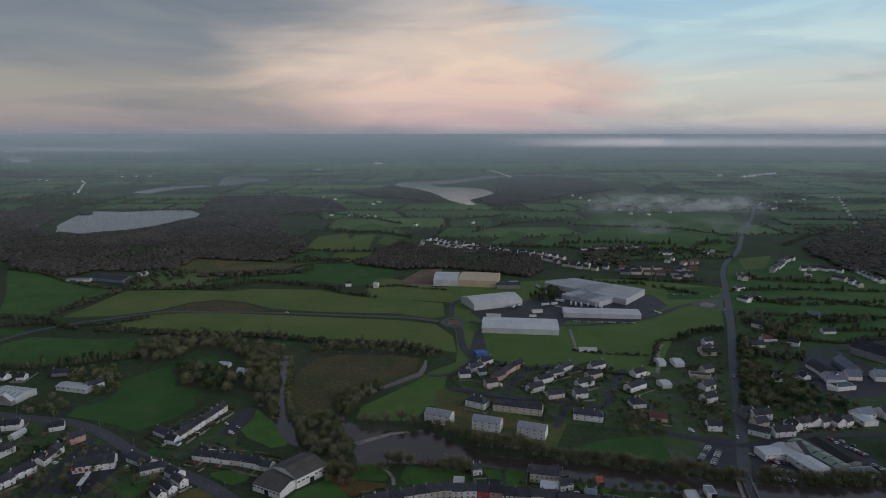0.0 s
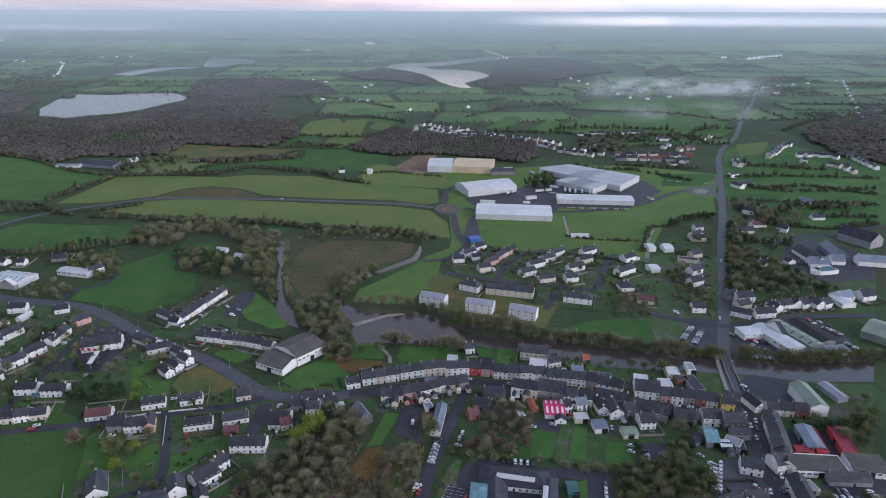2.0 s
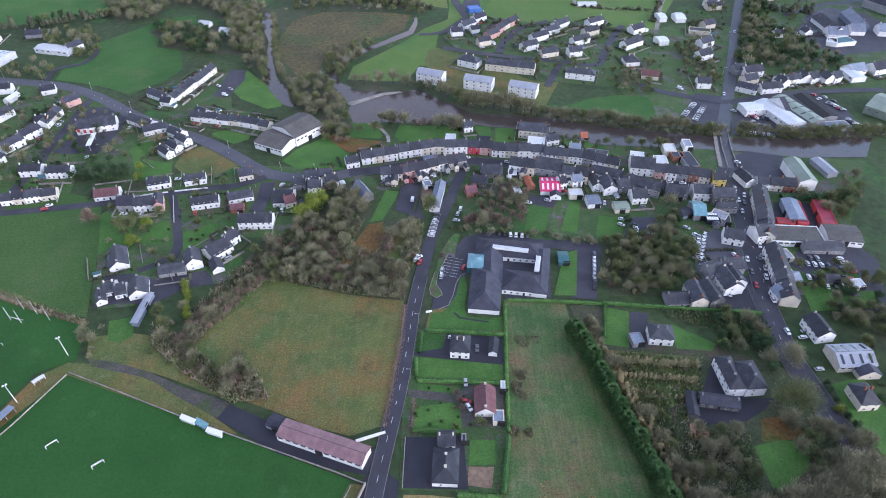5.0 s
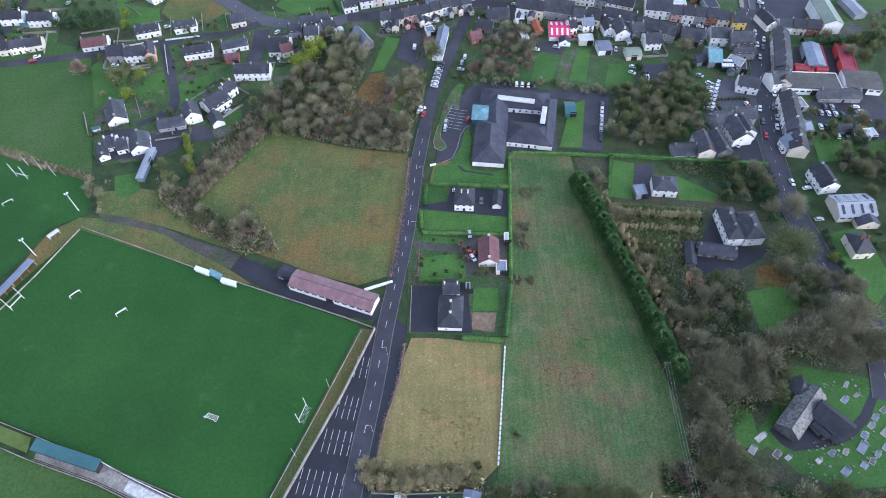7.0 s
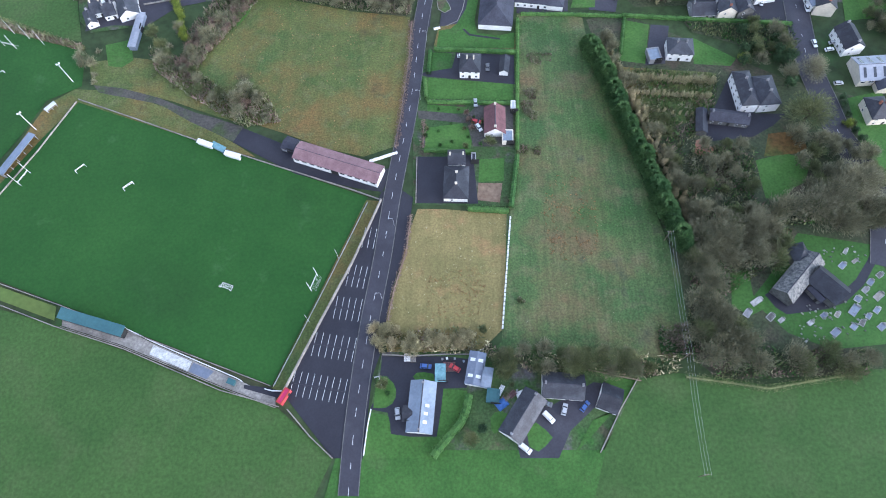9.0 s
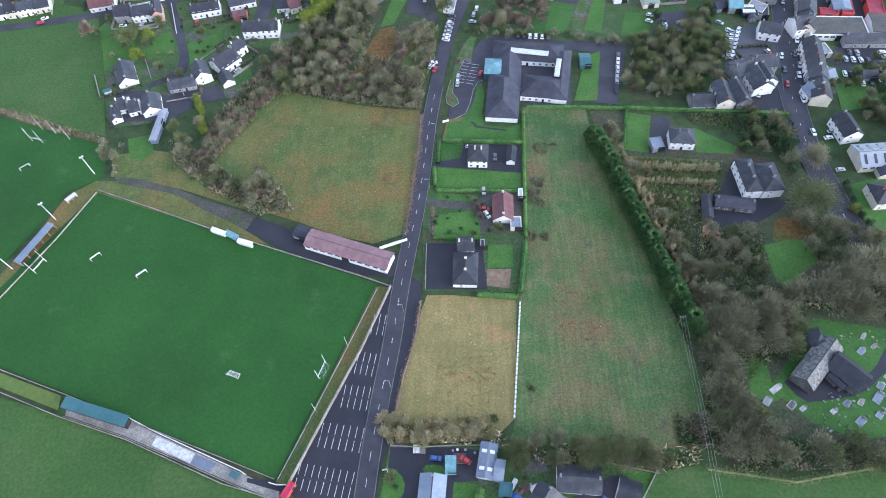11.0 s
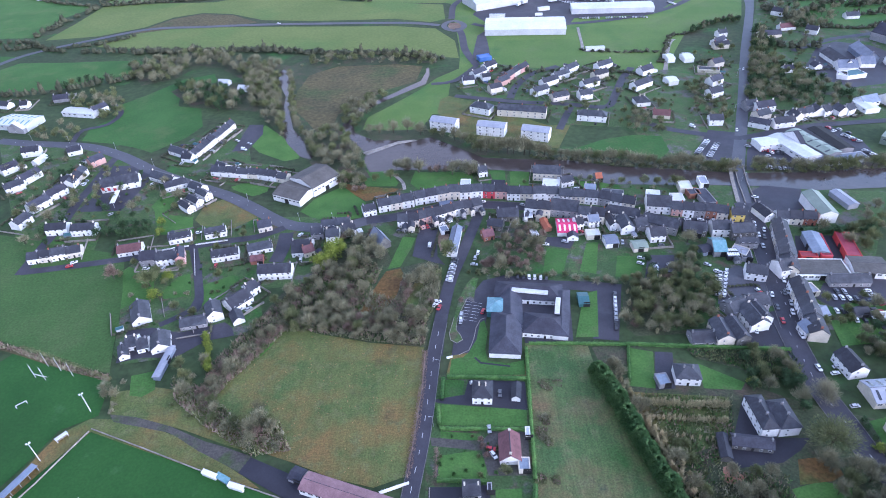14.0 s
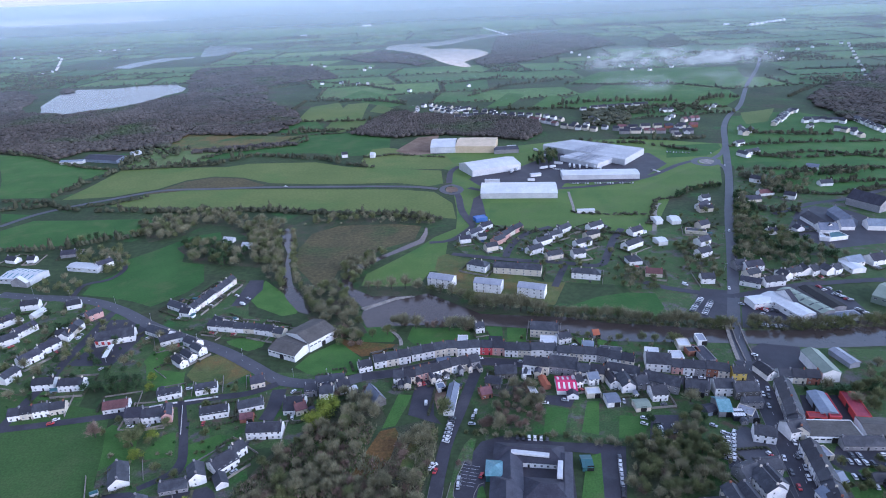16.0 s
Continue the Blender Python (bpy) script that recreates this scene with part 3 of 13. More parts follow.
def roof_bm(L, W, eave, pitch, form, over=0.35, thick=0.22):
    """A gabled or hipped roof with thickness and eaves, ridge along x."""
    bm = bmesh.new()
    slope = math.tan(radians(pitch))
    top = eave + (W / 2) * slope
    low = eave - over * slope
    if form == "gable":
        sec = [(-W / 2 - over, low), (0, top), (W / 2 + over, low), (W / 2 + over, low + thick), (0, top + thick * 1.2), (-W / 2 - over, low + thick)]
        prism(bm, sec, -L / 2 - over * 0.7, L / 2 + over * 0.7)
    else:
        run = min(W / 2 + over, L / 2 + over - 0.05)
        x, y = L / 2 + over, W / 2 + over
        base = [bm.verts.new((sx * x, sy * y, low)) for sx, sy in ((-1, -1), (1, -1), (1, 1), (-1, 1))]
        edge = [bm.verts.new((sx * x, sy * y, low + thick)) for sx, sy in ((-1, -1), (1, -1), (1, 1), (-1, 1))]
        r0, r1 = bm.verts.new((-x + run, 0, top + thick)), bm.verts.new((x - run, 0, top + thick))
        bm.faces.new(base[::-1])
        for i in range(4):
            bm.faces.new((base[i], base[(i + 1) % 4], edge[(i + 1) % 4], edge[i]))
        bm.faces.new((edge[0], edge[1], r1, r0))
        bm.faces.new((edge[1], edge[2], r1))
        bm.faces.new((edge[2], edge[3], r0, r1))
        bm.faces.new((edge[3], edge[0], r0))
    return bm


def ridge_cap(L, W, eave, pitch, thick=0.22):
    z = eave + W / 2 * math.tan(radians(pitch)) + thick
    bm = bmesh.new()
    prism(bm, [(-0.22, z - 0.08), (0.22, z - 0.08), (0.0, z + 0.1)], -L / 2 - 0.2, L / 2 + 0.2)
    return bm


ROOF_WORDS = {"crimson": "dark crimson", "rubber": "black felted", "clearglass": "pale teal glazed", "red": "red", "slate": "dark slate", "greyroof": "grey tiled", "pinkroof": "faded pink-brown sheet", "brownroof": "brown tiled", "redroof": "bright red sheet", "tileroof": "orange tiled", "palesheet": "pale sheet-metal", "silver": "silver-grey", "tan": "tan sheet", "greensheet": "green sheet-metal", "palegreen": "pale green sheet", "hallroof": "weathered grey", "bluesheet": "blue sheet", "bluegrey": "blue-grey sheet"}
WALL_WORDS = {"white": "white-rendered", "cream": "cream-rendered", "pink": "pink-rendered", "orange": "orange-rendered", "red": "red-painted", "yellow": "yellow-painted", "grey": "grey-rendered", "stone": "grey stone", "brick": "red-brick", "palesheet": "pale metal-clad", "bluesheet": "blue metal-clad", "greensheet": "green metal-clad", "tan": "tan metal-clad", "bluegrey": "blue-grey clad", "silver": "silver clad", "greyroof": "dark grey clad", "slate": "dark clad", "hallroof": "weathered grey clad", "palegreen": "pale green clad"}
KIND_WORDS = {"house": "house", "terrace": "terraced house", "shop": "town shop building", "shed": "shed", "warehouse": "warehouse", "hall": "hall", "apartments": "apartment block", "bungalow": "bungalow", "school": "school building", "church": "church", "farmhouse": "farm building", "garage": "garage"}


YARDS = []


def building(kind, x, y, turn, L, W, eave, wall="white", roof="slate", form="gable", pitch=34, chimneys=2, far=False, word="", windows=True, door=True, bands=0, light="clearglass", ext=False):
    """A house or shed with its walls, roof, chimneys, windows and door; its ridge runs along its length, its front looks to -y before the turn."""
    storeys = max(1, round(eave / 2.8)) if kind not in ("warehouse", "shed", "hall", "garage") else 1
    text = word or f"{WALL_WORDS[wall]} {'' if storeys < 2 else 'two-storey ' if storeys == 2 else 'three-storey '}{KIND_WORDS[kind]} under a {ROOF_WORDS[roof]} {'hipped ' if form == 'hip' else ''}roof"
    ob = thing(kind if kind != "apartments" else "apartment_block", text, kind if kind != "apartments" else "building", pose(x, y, rise(y), 0, 0, turn))
    if form == "flat":
        bm = boxes([(-L / 2, -W / 2, -0.3, L / 2, W / 2, eave)])
        part("wall", bm, M[wall], ob)
        t = 0.35
        part("roof", boxes([(-L / 2 + t, -W / 2 + t, eave, L / 2 - t, W / 2 - t, eave + 0.12)]), M[roof], ob)
        part("parapet", boxes([(-L / 2 - 0.05, -W / 2 - 0.05, eave - 0.1, L / 2 + 0.05, -W / 2 + t, eave + 0.5), (-L / 2 - 0.05, W / 2 - t, eave - 0.1, L / 2 + 0.05, W / 2 + 0.05, eave + 0.5), (-L / 2 - 0.05, -W / 2 + t, eave - 0.1, -L / 2 + t, W / 2 - t, eave + 0.5), (L / 2 - t, -W / 2 + t, eave - 0.1, L / 2 + 0.05, W / 2 - t, eave + 0.5)]), M[wall], ob)
        top = eave
    else:
        bm = bmesh.new()
        top = eave + W / 2 * math.tan(radians(pitch))
        if form == "gable":
            prism(bm, [(-W / 2, -0.3), (W / 2, -0.3), (W / 2, eave), (0, top), (-W / 2, eave)], -L / 2, L / 2)
        else:
            prism(bm, [(-W / 2, -0.3), (W / 2, -0.3), (W / 2, eave), (-W / 2, eave)], -L / 2, L / 2)
        part("wall", bm, M[wall], ob)
        r = part("roof", roof_bm(L, W, eave, pitch, form), M[roof], ob)
        if form == "gable" and kind not in ("shed", "garage") and not far:
            part("ridge", ridge_cap(L, W, eave, pitch), M["greyroof"], r)
        for k in range(bands):
            bx = -L / 2 + L * (k + 0.5) / bands
            s = math.tan(radians(pitch))
            for side in (-1, 1):
                b = bmesh.new()
                q = [b.verts.new((bx + dx, side * yy, eave + (W / 2 - yy) * s + 0.34)) for dx, yy in ((-0.6, W * 0.10), (0.6, W * 0.10), (0.6, W * 0.42), (-0.6, W * 0.42))]
                b.faces.new(q if side > 0 else q[::-1])
                ext = bmesh.ops.extrude_face_region(b, geom=b.faces[:])
                bmesh.ops.translate(b, verts=[v for v in ext["geom"] if isinstance(v, bmesh.types.BMVert)], vec=(0, 0, -0.12))
                part("rooflight", b, M[light], r, "translucent rooflight strip")
    for k in range(chimneys if y < 900 else 0):
        cx = (L / 2 - 0.8) * (1 if k == 0 else -1) if chimneys < 3 else -L / 2 + L * k / (chimneys - 1) * 0.96 + L * 0.02
        if form == "hip":
            cx *= 0.4
        c = part("chimney", chimney_mesh("grey" if wall in ("grey", "stone") else "brick" if wall in ("brick", "pink", "cream") else "grey" if int(x * 7) % 3 else "cream"), None, ob)
        c.location, c.rotation_euler = (cx, 0, top + 0.2), (0, 0, radians(90))
    if windows and y < 540:
        w, h = (1.2, 1.3) if kind not in ("warehouse", "hall") else (2.4, 1.2)
        n = max(2, round(L / (3.4 if not far else 5.5)))
        for s in range(storeys):
            for i in range(n):
                wx = -L / 2 + L * (i + 0.5) / n
                for side in (-1, 1) if not far and y < 260 else (-1,):
                    if door and s == 0 and side < 0 and i == n // 2:
                        continue
                    o = part("window", window_mesh(w, h), None, ob)
                    o.location, o.rotation_euler = (wx, side * W / 2, 0.9 + s * 2.75 if kind not in ("warehouse", "hall") else eave * 0.55), (0, 0, 0 if side < 0 else math.pi)
            if not far and form != "flat" and kind in ("house", "bungalow", "farmhouse", "apartments"):
                for side in (-1, 1):
                    o = part("window", window_mesh(1.0, 1.2), None, ob)
                    o.location, o.rotation_euler = (side * L / 2, W * 0.15, 0.95 + s * 2.75), (0, 0, side * math.pi / 2)
    if kind in ("house", "bungalow", "terrace") and y < 620:
        YARDS.append((x, y, turn, L, W, kind))
    if ext:
        rng = random.Random(int(x * 13 + y * 7))
        w, d, h = L * rng.uniform(0.38, 0.62), rng.uniform(3.0, 7.0), min(eave - 0.5, rng.choice((2.8, 3.2, 4.6, 5.0)))
        s = rng.choice((-1, 1)) * (L - w) / 2
        bm = bmesh.new()
        prism(bm, [(-w / 2, -0.3), (w / 2, -0.3), (w / 2, h), (0, h + w * 0.3), (-w / 2, h)], 0, d)
        bmesh.ops.rotate(bm, verts=bm.verts[:], cent=(0, 0, 0), matrix=Matrix.Rotation(-math.pi / 2, 3, "Z"))
        bmesh.ops.translate(bm, verts=bm.verts[:], vec=(s, -W / 2, 0))
        e = part("rear_extension", bm, M[rng.choice((wall, "white", "cream", "grey"))], ob)
        bm = bmesh.new()
        prism(bm, [(-w / 2 - 0.25, h - 0.15), (0, h + w * 0.3), (w / 2 + 0.25, h - 0.15), (w / 2 + 0.25, h + 0.05), (0, h + w * 0.3 + 0.22), (-w / 2 - 0.25, h + 0.05)], 0, d + 0.3)
        bmesh.ops.rotate(bm, verts=bm.verts[:], cent=(0, 0, 0), matrix=Matrix.Rotation(-math.pi / 2, 3, "Z"))
        bmesh.ops.translate(bm, verts=bm.verts[:], vec=(s, -W / 2, 0))
        part("extension_roof", bm, M[rng.choice((roof, "slate", "greyroof"))], e)
        o = part("window", window_mesh(1.0, 1.2), None, e)
        o.location = (s, -W / 2 - d, 1.0)
    if door and y < 400:
        o = part("door", door_mesh(), None, ob)
        o.location = (-L / 2 + L * (max(2, round(L / (3.4 if not far else 5.5))) // 2 + 0.5) / max(2, round(L / (3.4 if not far else 5.5))), -W / 2, 0)
        if kind in ("warehouse", "hall", "shed"):
            o.scale = (3.2, 1, 1.7)
    return ob


# ---- trees and hedges ----
def slivers(rng, centres, radii, count, length, width, outward=0.7, root=None):
    """Thin twig or leaf triangles in a cloud of ellipsoids."""
    which = rng.integers(0, len(centres), count)
    d = rng.normal(size=(count, 3))
    d /= np.linalg.norm(d, axis=1)[:, None]
    r = rng.uniform(0.15, 1.15, count) ** 0.7
    p = np.asarray(centres)[which] + d * np.asarray(radii)[which] * r[:, None]
    a = d * outward + rng.normal(size=(count, 3)) * (1 - outward) + np.array([0, 0, 0.25])
    if root is not None:
        a = p - np.asarray(root)
        a = a / np.linalg.norm(a, axis=1)[:, None] + rng.normal(size=(count, 3)) * 0.22
    a /= np.linalg.norm(a, axis=1)[:, None]
    side = np.cross(a, rng.normal(size=(count, 3)))
    side /= np.linalg.norm(side, axis=1)[:, None] + 1e-9
    ln = length * rng.uniform(0.6, 1.3, count)[:, None]
    v = np.stack([p - a * ln / 2 - side * width / 2, p - a * ln / 2 + side * width / 2, p + a * ln / 2], 1).reshape(-1, 3)
    return v


def limb(verts, faces, a, b, ra, rb, sides=5):
    d = (b - a).normalized()
    u = d.orthogonal().normalized()
    v = d.cross(u)
    n = len(verts)
    for p, r in ((a, ra), (b, rb)):
        for k in range(sides):
            q = p + (u * math.cos(k * math.tau / sides) + v * math.sin(k * math.tau / sides)) * r
            verts.append(tuple(q))
    for k in range(sides):
        faces.append((n + k, n + (k + 1) % sides, n + sides + (k + 1) % sides, n + sides + k))


TREES = {}
TREE_LOOK = {
    # crown material, height, crown radius, slivers, sliver length, width, base of crown, label
    "bare": ("twig", 11, 5.2, 1300, 1.7, 0.18, 0.25, "leafless deciduous tree with a grey-brown twiggy crown"),
    "ivy": ("twig_green", 10, 4.8, 1400, 1.4, 0.21, 0.15, "ivy-clad winter tree with a dull green crown"),
    "russet": ("twig_red", 7, 3.6, 750, 1.8, 0.14, 0.15, "leafless russet-twigged small tree"),
    "dark": ("leaf", 10, 3.8, 1000, 0.9, 0.42, 0.08, "dark evergreen tree with a dense crown"),
    "gold": ("leaf_gold", 9, 4.6, 1300, 0.8, 0.40, 0.05, "yellow-green leafy evergreen tree"),
    "shrub": ("twig_green", 3.2, 2.2, 420, 0.9, 0.22, 0.0, "low scrubby bush, dull green and brown"),
    "bush": ("leaf_hedge", 2.2, 1.5, 320, 0.5, 0.30, 0.0, "rounded green garden bush"),
    "thorn": ("twig", 4.0, 2.8, 480, 1.1, 0.14, 0.0, "tangled leafless thorn bush"),
    "willow": ("twig_pale", 4.6, 3.4, 1300, 1.8, 0.14, 0.0, "bushy leafless willow with straw-coloured stems"),
    "whip": ("twig_pale", 7.0, 1.5, 420, 2.2, 0.12, 0.0, "slender leafless tree with pale upright stems"),
    "broad": ("twig_green", 13, 9.0, 4800, 1.0, 0.20, 0.12, "broad domed winter tree with a fine olive-green crown"),
    "oak": ("twig", 11, 7.6, 4300, 1.0, 0.17, 0.2, "old leafless tree with a broad fine-twigged olive-brown crown"),
    "cypress": ("leaf", 11, 2.0, 900, 0.8, 0.34, 0.0, "tall narrow dark green conifer"),
}


def tree_form(kind, seed):
    """A tapered trunk with limbs, and a crown of many twigs or leaves in uneven clumps."""
    material, tall, radius, count, length, width, base, label = TREE_LOOK[kind]
    rng = np.random.default_rng(seed)
    ob = thing("bush" if kind in ("shrub", "bush", "thorn", "willow") else "tree", label, "bush" if kind in ("shrub", "bush", "thorn", "willow") else "tree")
    verts, faces = [], []
    top = Vector((rng.normal() * 0.3, rng.normal() * 0.3, tall * 0.62))
    r0 = tall * 0.028
    limb(verts, faces, Vector((0, 0, -0.3)), top * 0.5, r0, r0 * 0.75)
    limb(verts, faces, top * 0.5, top, r0 * 0.75, r0 * 0.4)
    centres, radii = [], []
    n = 9
    for k in range(n):
        a = math.tau * k / n + rng.uniform(-0.4, 0.4)
        h = base + (1 - base) * (0.25 + 0.55 * rng.random())
        reach = radius * (0.35 + 0.4 * rng.random()) * (1.15 - 0.55 * h if kind != "cypress" else 0.6)
        c = Vector((math.cos(a) * reach, math.sin(a) * reach, tall * h * 0.92))
        limb(verts, faces, top * (0.35 + 0.5 * rng.random()), c, r0 * 0.38, r0 * 0.1, 4)
        s = radius * (0.36 + 0.2 * rng.random())
        centres.append(tuple(c))
        radii.append((s, s, s * 0.85 if kind != "cypress" else tall * 0.2))
    centres.append((0, 0, tall * 0.72))
    radii.append((radius * 0.6, radius * 0.6, tall * 0.26))
    centres.append((0, 0, tall * (base + 0.3)))
    radii.append((radius * 0.62, radius * 0.62, tall * 0.24))
    part("trunk", mesh_of("trunk", verts, faces, [M["bark"]]), None, ob)
    v = slivers(rng, centres, radii, count, length, width, 0.65 if "twig" in material else 0.3, (0, 0, tall * 0.2 - (radius if kind in ("willow", "whip") else 0)) if "twig" in material else None)
    v[:, 2] = np.maximum(v[:, 2], 0.05)
    part("crown", mesh_of("crown", v.tolist(), np.arange(len(v)).reshape(-1, 3).tolist(), [M[material]]), None, ob)
    return ob


PLANTS = []


def tree(kind, x, y, size=1.0, group=""):
    """Notes a tree or bush to be planted."""
    seed = random.randrange(4)
    m = pose(x, y, rise(y), 0, 0, random.uniform(0, 360)) @ Matrix.Diagonal((size * random.uniform(0.9, 1.25), size * random.uniform(0.9, 1.25), size, 1))
    PLANTS.append((math.hypot(x, y), len(PLANTS), kind, seed, m, group))


def plant_all(trees=240, bushes=60):
    """The nearest trees and bushes stand as things of their own, those farther off are joined kind by kind."""
    low = ("shrub", "bush", "thorn", "willow")
    joined = {}
    for far, _, kind, seed, m, group in sorted(PLANTS):
        if (bushes if kind in low else trees) > 0:
            if kind in low:
                bushes -= 1
            else:
                trees -= 1
            stand(kind, seed, m, group)
        else:
            joined.setdefault(kind, []).append((seed, m))
    for kind, spots in joined.items():
        verts, faces, which, count = [], [], [], 0
        forms = {}
        for seed, m in spots:
            if (kind, seed) not in TREES:
                stand(kind, seed, m, "")
                continue
            if seed not in forms:
                forms[seed] = []
                for name in ("trunk", "crown"):
                    me = [o for o in TREES[kind, seed].children if o.name.startswith(name)][0].data
                    v = np.empty(len(me.vertices) * 3)
                    me.vertices.foreach_get("co", v)
                    forms[seed].append((v.reshape(-1, 3), [tuple(p.vertices) for p in me.polygons]))
            a = np.array(m)
            for k, (v, f) in enumerate(forms[seed]):
                off = math.hypot(m[0][3], m[1][3])
                if k and off > 380:
                    tri = v.reshape(-1, 3, 3)[:: 2 if off < 470 else 4]
                    mid = tri.mean(1, keepdims=True)
                    v = (mid + (tri - mid) * (1.25 if off < 470 else 1.65)).reshape(-1, 3)
                    f = f[: len(v) // 3]
                verts.append(v @ a[:3, :3].T + a[:3, 3])
                faces += [tuple(i + count for i in q) for q in f]
                which += [k] * len(f)
                count += len(v)
        if verts:
            me = mesh_of("distant_trees", np.vstack(verts).tolist(), faces, [M["bark"], M[TREE_LOOK[kind][0]]], which)
            tagged(new("distant_bushes" if kind in low else "distant_trees", me), "many a " + TREE_LOOK[kind][7], "trees", "", "stuff")


def stand(kind, seed, m, group):
    """The first of a form is built, the others are copies turned and scaled."""
    if (kind, seed) not in TREES:
        ob = TREES[kind, seed] = tree_form(kind, seed * 7 + len(kind))
        ob.matrix_basis = m
    else:
        src = TREES[kind, seed]
        ob = copy_thing(src, Matrix())
        ob.matrix_basis = m
    return tagged(ob, "", "", group)


def grove(kinds, pts, spacing, size=(0.7, 1.15), group="", clear=()):
    """Trees scattered over an outline, at about a spacing."""
    xs, ys = [p[0] for p in pts], [p[1] for p in pts]
    y = min(ys)
    while y < max(ys):
        x = min(xs)
        while x < max(xs):
            px, py = x + random.uniform(-0.45, 0.45) * spacing, y + random.uniform(-0.45, 0.45) * spacing
            if inside(px, py, pts) and not any(inside(px, py, c) for c in clear):
                tree(random.choice(kinds), px, py, random.uniform(*size), group)
            x += spacing
        y += spacing


def tree_row(kinds, pts, spacing, size=(0.7, 1.1), group="", jitter=1.5):
    line = smooth_line([Vector(p) for p in pts], spacing)
    for p in line:
        tree(random.choice(kinds), p.x + random.uniform(-jitter, jitter), p.y + random.uniform(-jitter, jitter), random.uniform(*size), group)


def hedge(pts, width, tall, material="leaf_hedge", label="clipped green garden hedge beside a lawn", dense=26, name="hedge", spread=0.35, leaf=(0.5, 0.3)):
    """A hedge: a rough core with a coat of leaves or twigs all along it."""
    rng = np.random.default_rng(int(abs(pts[0][0] * 10 + pts[0][1] * 3)) + 5)
    line = [Vector(p) for p in pts]
    spots = []
    for a, b in zip(line, line[1:]):
        n = max(1, int((b - a).length / 1.0))
        d = (b - a).normalized()
        for k in range(n):
            spots.append((*(a + (b - a) * (k + 0.5) / n), -d.y, d.x))
    spots = np.array(spots)
    verts, faces = [], []
    for i, (x, y, nx, ny) in enumerate(spots):
        w, h = width * (0.36 + 0.1 * rng.random()), tall * (0.78 + 0.2 * rng.random())
        z = rise(y)
        if "twig" in material:
            w, h = w * 0.3, h * 0.35
        verts += [(x - nx * w, y - ny * w, z), (x - nx * w * 0.9, y - ny * w * 0.9, z + h * 0.8), (x, y, z + h), (x + nx * w * 0.9, y + ny * w * 0.9, z + h * 0.8), (x + nx * w, y + ny * w, z)]
        if i:
            o = 5 * i
            faces += [(o - 5 + k, o - 4 + k, o + 1 + k, o + k) for k in range(4)]
    count = len(spots) * dense
    at = spots[rng.integers(0, len(spots), count)]
    off = rng.uniform(-0.5, 0.5, count) * width
    p = np.stack([at[:, 0] + at[:, 2] * off + rng.uniform(-0.6, 0.6, count), at[:, 1] + at[:, 3] * off + rng.uniform(-0.6, 0.6, count), np.abs(rng.uniform(0, 1, count)) ** 0.6 * tall * (1 + spread * rng.normal(size=count) * 0.4)], 1)
    p[:, 2] = np.maximum(p[:, 2], 0.1)
    a = rng.normal(size=(count, 3))
    a /= np.linalg.norm(a, axis=1)[:, None]
    s = np.cross(a, rng.normal(size=(count, 3)))
    s /= np.linalg.norm(s, axis=1)[:, None] + 1e-9
    v = np.stack([p - a * leaf[0] / 2 - s * leaf[1] / 2, p - a * leaf[0] / 2 + s * leaf[1] / 2, p + a * leaf[0] / 2], 1).reshape(-1, 3)
    n = len(verts)
    faces += (np.arange(len(v)).reshape(-1, 3) + n).tolist()
    return tagged(new(name, mesh_of(name, verts + v.tolist(), faces, [M[material]])), label, "hedge")


ICO = [(0, 0, 1), *[(0.894 * math.cos(math.tau * k / 5), 0.894 * math.sin(math.tau * k / 5), 0.447) for k in range(5)], *[(0.894 * math.cos(math.tau * (k + 0.5) / 5), 0.894 * math.sin(math.tau * (k + 0.5) / 5), -0.447) for k in range(5)]]
ICO_F = [*[(0, 1 + k, 1 + (k + 1) % 5) for k in range(5)], *[(1 + k, 6 + k, 1 + (k + 1) % 5) for k in range(5)], *[(1 + (k + 1) % 5, 6 + k, 6 + (k + 1) % 5) for k in range(5)]]


def clumps(name, label, category, spots, material, twigs=6, kind="stuff", ragged=(0.45, 1.15), stem=0.22):
    """A far wood or hedgerow: a ragged clump with bristling twigs at each spot of x, y, radius, height."""
    rng = np.random.default_rng(len(spots))
    s = np.array(spots, float)
    n = len(s)
    ico = np.array(ICO)
    jag = rng.uniform(*ragged, (n, len(ico), 1))
    zed = np.array([rise(y) for y in s[:, 1]])
    scale = np.stack([s[:, 2], s[:, 2], s[:, 3] * 0.55], 1)[:, None]
    base = np.stack([s[:, 0], s[:, 1], zed + s[:, 3] * 0.45], 1)[:, None]
    v = (ico[None] * jag * scale + base).reshape(-1, 3)
    f = (np.array(ICO_F)[None] + (np.arange(n) * len(ico))[:, None, None]).reshape(-1, 3)
    a = rng.normal(size=(n, twigs, 3))
    a[..., 2] = np.abs(a[..., 2])
    a /= np.linalg.norm(a, axis=2)[..., None]
    side = np.cross(a, rng.normal(size=(n, twigs, 3)))
    side /= np.linalg.norm(side, axis=2)[..., None] + 1e-9
    root = base + a * scale * 0.7
    tip = base + a * scale * rng.uniform(1.1, 1.5, (n, twigs, 1))
    w = s[:, 2][:, None, None] * stem
    tw = np.stack([root - side * w, root + side * w, tip], 2).reshape(-1, 3)
    f2 = np.arange(len(tw)).reshape(-1, 3) + len(v)
    me = mesh_of(name, np.vstack([v, tw]).tolist(), np.vstack([f, f2]).tolist(), [M[material]])
    return tagged(new(name, me), label, category, "", kind)


